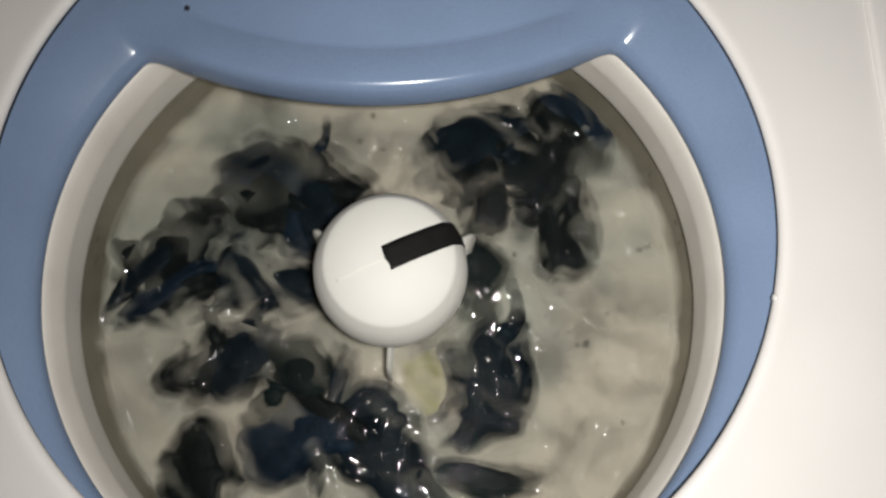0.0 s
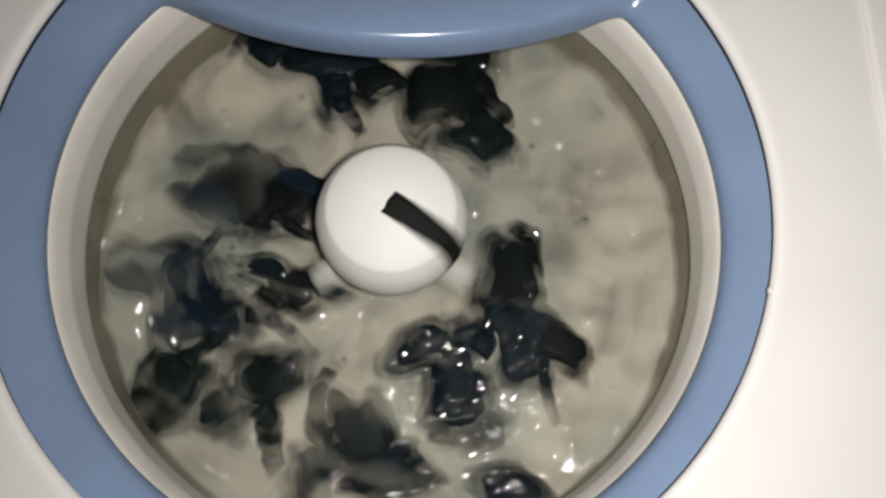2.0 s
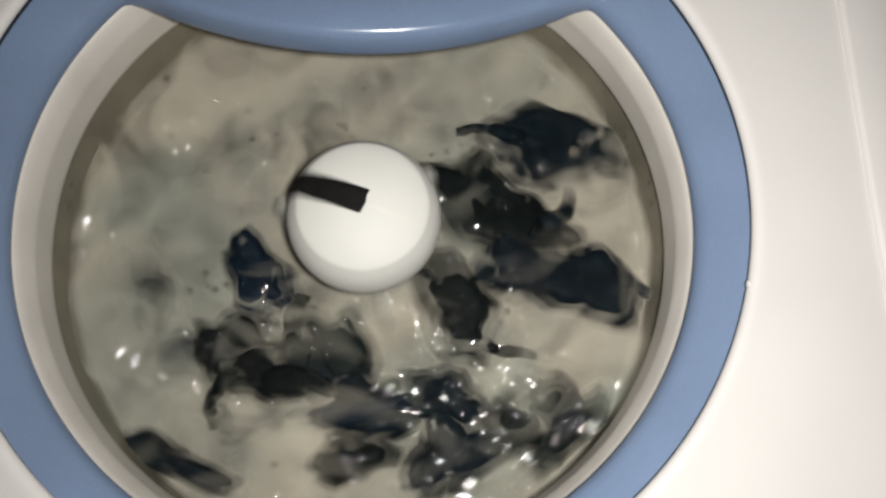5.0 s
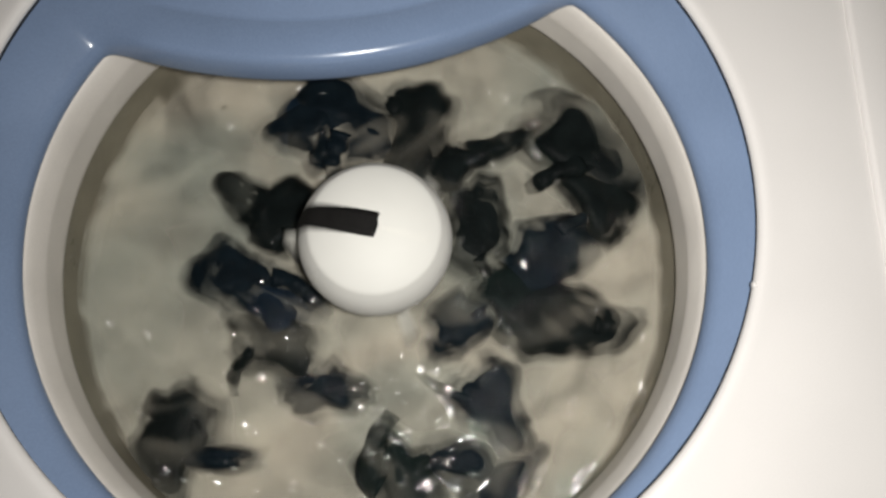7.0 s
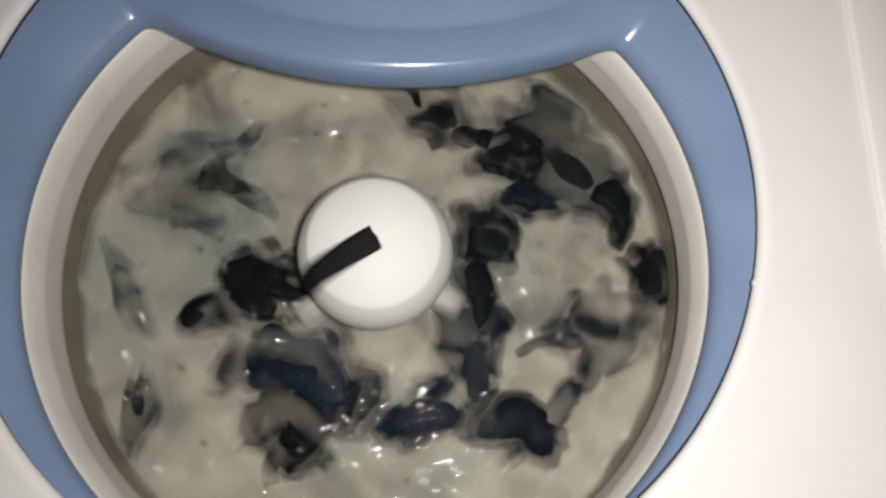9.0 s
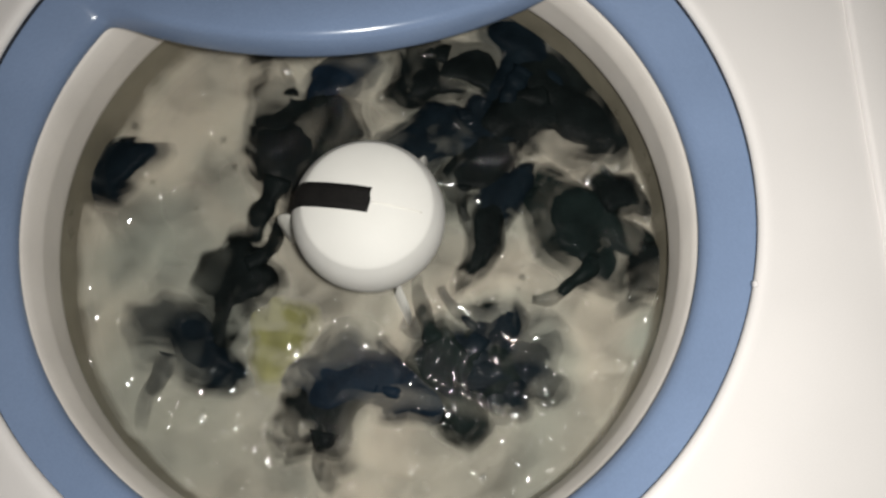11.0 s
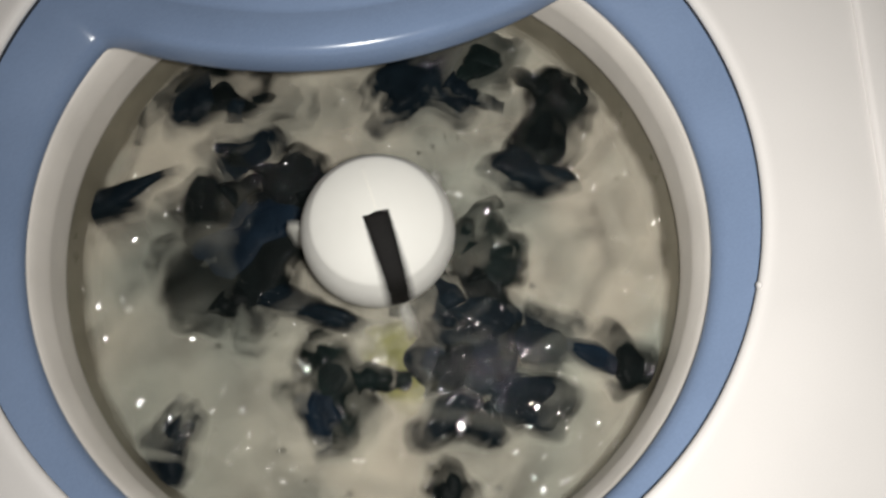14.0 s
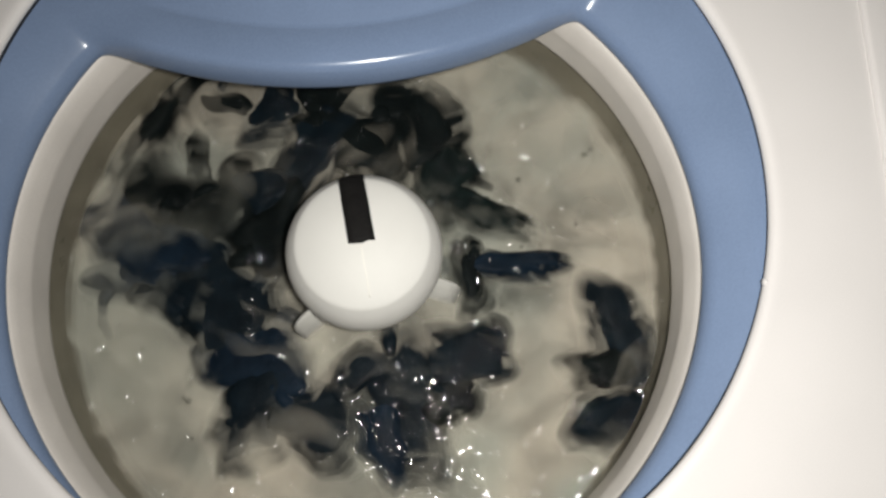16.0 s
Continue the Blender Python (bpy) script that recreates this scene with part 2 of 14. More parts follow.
def top_panel(machine):
    n = 240
    angles = [math.tau * i / n for i in range(n)]
    loops = []
    for r, z in ((0.247, -0.0072), (0.2425, -0.0072), (0.2408, -0.0064), (HOLE, -0.0046), (0.2407, -0.0026), (0.2424, -0.0008), (0.2456, 0.0)):
        loops.append([(HOLE_X + r * math.cos(a), HOLE_Y + r * math.sin(a), H + z) for a in angles])
    for k, z in ((0.0, 0.0), (1.0, 0.0)):
        if k:
            pts = [square_point(a, XE, YF, YB) for a in angles]
            corners = [math.atan2(y, x) % math.tau for x in (XE, -XE) for y in (YF, YB)]
            for c in corners:
                i = min(range(n), key=lambda j: abs(angles[j] - c))
                pts[i] = (math.copysign(XE, math.cos(c)), YB if math.sin(c) > 0 else YF)
            loops.append([(x, y, H + z) for x, y in pts])
        else:
            loops.append([(HOLE_X + 0.249 * math.cos(a), HOLE_Y + 0.249 * math.sin(a), H) for a in angles])
    part("top_panel", rings(loops), WHITE_ENAMEL, machine, "white enamelled steel panel with a round opening")
    # small moulding nub at the rim of the opening
    bm = bmesh.new()
    bmesh.ops.create_icosphere(bm, subdivisions=2, radius=0.0022)
    for v in bm.verts:
        v.co = Vector((v.co.x * 0.7 + 0.2312 + HOLE_X, v.co.y * 1.2 - 0.0655 + HOLE_Y, v.co.z * 1.2 + H - 0.003))
    part("rim_nub", bm, WHITE_ENAMEL, machine)
    # raised outer rim of the panel
    for lo, hi in (((XE, YF - 0.016, H - 0.03), (XE + 0.040, YB + 0.016, H + 0.004)), ((-XE - 0.040, YF - 0.016, H - 0.03), (-XE, YB + 0.016, H + 0.005)),
                   ((-XE, YF - 0.016, H - 0.03), (XE, YF, H + 0.005)), ((-XE, YB, H - 0.03), (XE, YB + 0.016, H + 0.005))):
        part("panel_rim", box(lo, hi, 0.0035), WHITE_ENAMEL, machine)
    # black ring under the edge of the opening, standing in for the shaded gap
    prof = [(0.2440 + 0.0022 * math.cos(math.tau * k / 8), -0.0098 + 0.0022 * math.sin(math.tau * k / 8)) for k in range(9)]
    gap_shade = revolve(prof, 160)
    bmesh.ops.translate(gap_shade, verts=gap_shade.verts, vec=(HOLE_X, HOLE_Y, 0))
    part("gap_shade", gap_shade, RUBBER_AND_GAP_BLACK, machine, "thin black ring standing in for the shaded gap below the opening")


def cabinet(machine):
    w, t = XE + 0.036, 0.012
    for lo, hi in (((w - t, YF - 0.014, 0.03), (w, YB + 0.014, H - 0.03)), ((-w, YF - 0.014, 0.03), (-w + t, YB + 0.014, H - 0.03)),
                   ((-w + t, YF - 0.014, 0.03), (w - t, YF - 0.002, H - 0.03)), ((-w + t, YB + 0.002, 0.03), (w - t, YB + 0.014, H - 0.03))):
        part("side_panel", box(lo, hi, 0.003), WHITE_ENAMEL, machine)
    part("base_plate", box((-w + t, YF, 0.03), (w - t, YB, 0.05)), WHITE_ENAMEL, machine, smooth=False)
    for sx in (-1, 1):
        for sy in (-1, 1):
            bm = bmesh.new()
            bmesh.ops.create_cone(bm, cap_ends=True, segments=20, radius1=0.022, radius2=0.018, depth=0.03, matrix=Matrix.Translation((sx * 0.27, sy * 0.28, 0.015)))
            part("foot", bm, RUBBER_AND_GAP_BLACK, machine)


LIP_Y, LIP_BOW, MOUTH = 0.1100, 1.50, 0.2160


def mouth_radius(a):
    """Inner edge of the blue tub cover: a circle, cut at the back by the bowed lip, with rounded corners."""
    c, s = math.cos(a), math.sin(a)
    if s <= 0.05:
        return MOUTH, 0.0
    k = LIP_BOW * c * c
    if k < 1e-6:
        r = LIP_Y / s
    else:
        d = s * s - 4 * k * LIP_Y
        if d < 0:
            return MOUTH, 0.0
        r = (s - math.sqrt(d)) / (2 * k)
    if r > 0.33:
        return MOUTH, 0.0
    q = 0.0065
    m = -q * math.log(math.exp(-r / q) + math.exp(-MOUTH / q))
    return m, min(max((MOUTH - m) / 0.03, 0), 1)


def tub_cover(parent):
    n = 420
    plain = [(0.010, -0.0385), (0.003, -0.0375), (0.0006, -0.0360), (0.0, -0.0340), (0.0008, -0.0304), (0.0025, -0.0268), (0.006, -0.0240), (0.012, -0.0208), (0.022, -0.0150), (0.035, -0.0108), (0.055, -0.0090)]
    lip = [(0.010, -0.043), (0.003, -0.0412), (0.0004, -0.0385), (0.0, -0.0355), (0.0008, -0.0275), (0.0021, -0.0210), (0.0042, -0.0172), (0.0078, -0.0158), (0.0295, -0.0146), (0.0318, -0.0156), (0.0338, -0.0143)]
    loops = []
    for (s0, z0), (s1, z1) in zip(plain, lip):
        loop = []
        for i in range(n):
            a = math.tau * i / n
            r, k = mouth_radius(a)
            k = k * k * (3 - 2 * k)
            # offsets go square to the edge: along the circle's ray, and along y on the lip
            s, z = s0 + (s1 - s0) * k, z0 + (z1 - z0) * k
            x, y = r * math.cos(a), r * math.sin(a)
            slope = math.atan(2 * LIP_BOW * x)
            dx, dy = math.cos(a) * (1 - k) - math.sin(slope) * k, math.sin(a) * (1 - k) + math.cos(slope) * k
            l = math.hypot(dx, dy)
            loop.append((x + s * dx / l, y + s * dy / l, H + z))
        loops.append(loop)
    for r, z in ((0.283, -0.0088), (0.312, -0.0088), (0.314, -0.015), (0.312, -0.045)):
        loops.append([(r * math.cos(math.tau * i / n), r * math.sin(math.tau * i / n), H + z) for i in range(n)])
    part("tub_cover", rings(loops), BLUE, parent, "glossy blue plastic ring with a bowed lip")


def make_tub(machine):
    tub = part("tub", revolve([(0.300, -0.05), (0.300, -0.60), (0.06, -0.66), (0.06, -0.665), (0.304, -0.605), (0.304, -0.05)], 96), BASKET_WHITE, machine)
    tub_cover(tub)
    rim = [(0.245, -0.092), (0.245, -0.041), (0.2215, -0.0405), (0.2195, -0.0415), (0.2180, -0.0435), (0.2166, -0.0485), (0.2154, -0.054), (0.2146, -0.0585), (0.2143, -0.0615),
           (0.2146, -0.0645), (0.2151, -0.072), (0.2157, -0.085), (0.2162, -0.0885), (0.2178, -0.0905), (0.2225, -0.092)]
    part("basket_rim", revolve(rim, 160), BASKET_WHITE, tub, "off-white plastic rim of the wash basket")
    # wall below the rim: its colour carries the shade that falls there
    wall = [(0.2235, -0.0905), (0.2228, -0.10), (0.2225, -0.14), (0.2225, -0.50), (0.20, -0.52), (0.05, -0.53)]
    part("basket_wall", revolve(wall, 144, close_last=True), WET_SHADED_WALL, tub, "wet grey-brown inner wall of the basket, colour darkened for shade under the rim")
    bm = box((-0.1305, 0.1700, H - 0.0140), (-0.1270, 0.1735, H - 0.0118), 0.0009)
    part("speck", bm, RUBBER_AND_GAP_BLACK, tub, "small dark speck of lint")
    return tub


CAP = [(0.0, -0.0200), (0.008, -0.0203), (0.016, -0.0212), (0.024, -0.0228), (0.032, -0.0252), (0.037, -0.0271), (0.0400, -0.0285), (0.0414, -0.0293), (0.0421, -0.0299), (0.0427, -0.0306), (0.0434, -0.0317), (0.0456, -0.0352), (0.0478, -0.0396), (0.0497, -0.0450),
       (0.0509, -0.0505), (0.0515, -0.0565), (0.0512, -0.0610), (0.0500, -0.0660), (0.0470, -0.0700), (0.0410, -0.0725)]


def cap_at(s):
    """Point of the cap's outline at the running length s from its apex: radius, height, outward normal."""
    for (r0, z0), (r1, z1) in zip(CAP, CAP[1:]):
        l = math.hypot(r1 - r0, z1 - z0)
        if s <= l:
            k = s / l
            return r0 + (r1 - r0) * k, z0 + (z1 - z0) * k, -(z1 - z0) / l, (r1 - r0) / l
        s -= l
    return CAP[-1][0], CAP[-1][1], 0, -1


def strip(s0, s1, width, lift, n=22, ends=0.0):
    """A band stuck to the cap along its x direction."""
    bm = bmesh.new()
    rows_ = []
    for i in range(n + 1):
        s = s0 + (s1 - s0) * i / n
        r, z, nr, nz = cap_at(abs(s))
        r = math.copysign(r, s)
        row = []
        for j in range(5):
            v = (j / 4 - 0.5) * width
            fray = ends * math.sin(j * 2.1 + i) * (1 if i in (0, n) else 0.12)
            x, y = (math.sqrt(max(r * r - v * v, 0)) if r > 0.02 else r - r * r * (1 - math.sqrt(max(1 - v * v / 0.0004, 0))) / 0.02), v
            sink = -(v * v) / (2 * max(r, 0.03)) * nr
            row.append(bm.verts.new((x + nr * lift + fray, y, H + z + nz * lift + sink * 0.4)))
        rows_.append(row)
    for a, b in zip(rows_, rows_[1:]):
        for j in range(4):
            bm.faces.new((a[j], a[j + 1], b[j + 1], b[j]))
    geo = bmesh.ops.extrude_face_region(bm, geom=bm.faces[:])
    for v in geo["geom"]:
        if isinstance(v, bmesh.types.BMVert):
            v.co.z -= 0.0006
            v.co.x -= 0.0004
    return bm


def make_agitator(machine):
    col = [(0.038, -0.0705), (0.038, -0.09), (0.037, -0.16), (0.040, -0.28), (0.060, -0.40), (0.12, -0.46), (0.16, -0.475), (0.16, -0.485), (0.02, -0.485)]
    agitator = part("agitator", revolve(col, 64, close_first=True, close_last=True), FIN_WHITE, machine, "white plastic agitator column with fins")
    part("cap", revolve(CAP[1:], 96, close_first=True, close_last=True), CAP_WHITE, agitator, "round white plastic cap")
    part("tape", strip(-0.0018, 0.070, 0.0165, 0.0008, ends=0.0006), TAPE, agitator, "strip of black adhesive tape")
    bm = strip(0.004, 0.036, 0.0009, 0.0004)
    for v in bm.verts:
        v.co.x, v.co.y = -v.co.x, -v.co.y + 0.001
    part("seam", bm, CABLE_GREY, agitator)
    for k in range(3):
        a = radians(3 + 120 * k)
        prof = [(0.030, -0.0735), (0.058, -0.0745), (0.0635, -0.077), (0.0665, -0.082), (0.0680, -0.092), (0.068, -0.20), (0.085, -0.40), (0.03, -0.42)]
        bm = bmesh.new()
        sides = []
        for s in (-0.0012, 0.0012):
            sides.append([bm.verts.new((r * math.cos(a) - s * math.sin(a), r * math.sin(a) + s * math.cos(a), H + z)) for r, z in prof])
        bm.faces.new(sides[0])
        bm.faces.new(sides[1][::-1])
        for i in range(len(prof)):
            j = (i + 1) % len(prof)
            bm.faces.new((sides[0][i], sides[1][i], sides[1][j], sides[0][j]))
        bmesh.ops.bevel(bm, geom=[e for e in bm.edges if e.calc_length() > 0.005], offset=0.0009, segments=2, affect="EDGES")
        part("fin", bm, FIN_WHITE, agitator)
    return agitator


# ---- wash water and laundry ----
ZW = -0.136


def sheet(radius, z, seed, swell, rings_n=46, n=120):
    """A gently heaving round sheet."""
    o = Vector((seed * 7.3, seed * 3.1, seed))
    loops = []
    for k in range(1, rings_n + 1):
        r = radius * k / rings_n
        loop = []
        for i in range(n):
            a = math.tau * i / n
            p = Vector((r * math.cos(a), r * math.sin(a), 0))
            d = noise.noise(p * 22 + o) * 0.7 + noise.noise(p * 55 + o) * 0.3
            loop.append((p.x, p.y, H + z + swell * d + 0.009 * (r / 0.222) ** 6))
        loops.append(loop)
    return rings(loops, True)


def make_water():
    body = murky("deep_wash_water", (0.67, 0.645, 0.56), 1.0, 1.0, 9, False)
    water = part("water", revolve([(0.2215, ZW - 0.0215), (0.2215, -0.45), (0.17, -0.47)], 128, close_first=True, close_last=True), body)
    tagged(water, "cloudy grey-beige wash water with suds in the basket", "water", kind="structure")
    # many thin sheets, thicker with depth, so that what sinks fades away softly
    count = 15
    for k in range(count):
        u = k / (count - 1)
        mean = -0.035 + 0.225 * u
        spread = 0.13 - 0.03 * u
        if k in (2, 5, 8):  # wisps of thicker soap
            mean, spread = -0.14, 0.36
        m = murky("cloudy_water", (0.72, 0.688, 0.588), mean - spread, mean + spread, (8, 11, 14, 10, 16)[k % 5], k == 0, 0.45 + 0.4 * u)
        part("cloudy_layer", sheet(0.2220, ZW + 0.0045 - 0.0245 * u ** 1.15, k * 0.31, 0.0018 + 0.0026 * u), m, water)
    # loose bubbles in drifts on the surface
    rng = random.Random(5)
    verts, faces = [], []
    base = bmesh.new()
    bmesh.ops.create_icosphere(base, subdivisions=2, radius=1)
    bv, bf = [v.co.copy() for v in base.verts], [[v.index for v in f.verts] for f in base.faces]
    base.free()
    for c in range(60):
        ca, cr = rng.uniform(0, math.tau), 0.212 * math.sqrt(rng.uniform(0.12, 1))
        for q in range(rng.choice((1, 1, 2, 3, 5))):
            x, y, s = cr * math.cos(ca) + rng.gauss(0, 0.013), cr * math.sin(ca) + rng.gauss(0, 0.013), 0.0005 + 0.0024 * rng.random() ** 4
            if not 0.07 < math.hypot(x, y) < 0.215:
                continue
            z = H + ZW + 0.0045 + 0.0018 * (noise.noise(Vector((x, y, 0)) * 22) * 0.7 + noise.noise(Vector((x, y, 0)) * 55) * 0.3) + 0.009 * (math.hypot(x, y) / 0.222) ** 6
            n0 = len(verts)
            verts += [(x + v.x * s, y + v.y * s, z + v.z * s) for v in bv]
            faces += [[i + n0 for i in f] for f in bf]
    me = bpy.data.meshes.new("suds")
    me.from_pydata(verts, [], faces)
    for p in me.polygons:
        p.use_smooth = True
    me.materials.append(SUDS)
    suds = new("suds", me)
    suds.parent = water
    tagged(suds, kind="stuff")
    return water


def garment(seed, a, b, mat, label, name="garment", limbs=1, swell=0.016, top=0.0030):
    """A soaked piece of clothing: a closed, softly rumpled cushion of cloth whose trailing edge sinks away; a and b are its half-lengths at the surface."""
    rng = random.Random(seed)
    o = Vector((rng.uniform(-50, 50), rng.uniform(-50, 50), rng.uniform(-50, 50)))
    turn = rng.uniform(-0.5, 0.5)
    nr, na = 30, 80
    upper, lower = [], []
    for i in range(nr + 1):
        r = i / nr
        tl, ll = [], []
        for j in range(na):
            t = math.tau * j / na
            c, s = math.cos(t), math.sin(t)
            edge = 1.74 + 0.46 * noise.noise(o + Vector((c * 1.3, s * 1.3, 0))) + 0.26 * noise.noise(o + Vector((c * 3.0, s * 3.0, 3))) + 0.04 * noise.noise(o + Vector((c * 9, s * 9, 5)))
            x, y = a * r * edge * c, b * r * edge * s
            p = Vector((x, y, 0)) * 26 + o
            x += 0.010 * r * noise.noise(p + Vector((9, 0, 0)))
            y += 0.010 * r * noise.noise(p + Vector((0, 9, 0)))
            q = Vector((x, y, 0))
            lump = noise.noise(q * 28 + o) * 0.8 + noise.noise(q * 64 + o) * 0.14
            along = x * math.cos(turn) + y * math.sin(turn)
            across = y * math.cos(turn) - x * math.sin(turn)
            fold = (0.5 - abs(noise.noise(Vector((along * 22, across * 95, 0)) + o))) * 0.09
            z = 0.0092 + swell * (lump + fold) * (1 - 0.25 * r * r) - 0.0305 * r ** 2.1
            z = -0.003 * math.log(math.exp(-z / 0.003) + math.exp(-top / 0.003))
            tl.append((x, y, z))
            ll.append((x * 0.98, y * 0.98, min(z, -0.026) - 0.010 * (1 - r * r) - 0.002))
        upper.append(tl)
        lower.append(ll)
    ob = tagged(part(name, rings(upper[1:] + lower[:0:-1], True, True), mat), label, "laundry", group="laundry in the wash water")
    for k in range(limbs):
        sleeve(ob, mat, rng, a, b, o + Vector((k * 5, 0, 0)))
    return ob


def sleeve(parent, mat, rng, a, b, o):
    """A trailing sleeve or strap: a flattened, curling, tapered tube."""
    t, bend, length = rng.uniform(0, math.tau), rng.uniform(-1.6, 1.6), rng.uniform(0.035, 0.06) + 0.4 * b
    x, y, way = 0.7 * a * math.cos(t), 0.7 * b * math.sin(t), t + rng.uniform(-0.5, 0.5)
    wide = rng.uniform(0.005, 0.010)
    loops, n = [], 16
    for i in range(n + 1):
        k = i / n
        w = wide * (1.1 - 0.45 * k) * (1 + 0.35 * noise.noise(o + Vector((k * 6, 0, 0))))
        h = 0.45 * w + 0.001
        z = -0.001 - 0.012 * k * k + 0.004 * noise.noise(o + Vector((0, k * 5, 0)))
        loop = []
        for j in range(14):
            u = math.tau * j / 14
            v = w * math.cos(u) * (1 + 0.12 * math.sin(3 * u + 9 * k))
            loop.append((x - v * math.sin(way), y + v * math.cos(way), z + h * math.sin(u) * (1 + 0.3 * noise.noise(o + Vector((j, k * 9, 0))))))
        loops.append(loop)
        way += bend / n + 0.25 * noise.noise(o + Vector((k * 4, 7, 0)))
        x, y = x + math.cos(way) * length / n, y + math.sin(way) * length / n
    part("sleeve", rings(loops, True, True), mat, parent)


# half-lengths: large garments, middling ones, small ones, and long straps
SIZES = [(0.046, 0.026)] * 8 + [(0.032, 0.021)] * 14 + [(0.024, 0.016)] * 12 + [(0.036, 0.0095)] * 6 + [(0.038, 0.024)] * 6

room()
machine = new("washing_machine")
tagged(machine, "white enamelled top-loading washing machine with blue tub ring, running", "washing machine")
top_panel(machine)
cabinet(machine)
tub = make_tub(machine)
agitator = make_agitator(machine)
water = make_water()
NAMES = ("soaked black cotton garment floating in the cloudy water", "soaked navy blue garment floating in the cloudy water",
         "soaked dark green-black garment in the cloudy water", "soaked deep blue cotton garment in the cloudy water")
garments = []
for i, (a, b) in enumerate(SIZES):
    k = (0, 1, 0, 2, 1, 0, 3, 1)[i % 8]
    garments.append(garment(11 + i, a, b, CLOTHS[k], NAMES[k], limbs=1 if a > 0.03 and b > 0.02 else 0))
pale_garments = [garment(71 + i, 0.060, 0.048, PALE_CLOTH, "pale cream cotton garment drifting just under the cloudy water", limbs=0, swell=0.006, top=-0.013) for i in range(3)]
pale_garments.append(garment(91, 0.026, 0.020, OLIVE_CLOTH, "small olive-yellow garment beside the agitator under cloudy water", limbs=0))


# ---- what moves ----
def lay(x, y, z, turn):
    """A floating thing: its place and its turn about the vertical."""
    return pose(x, y, z, 0, 0, turn)


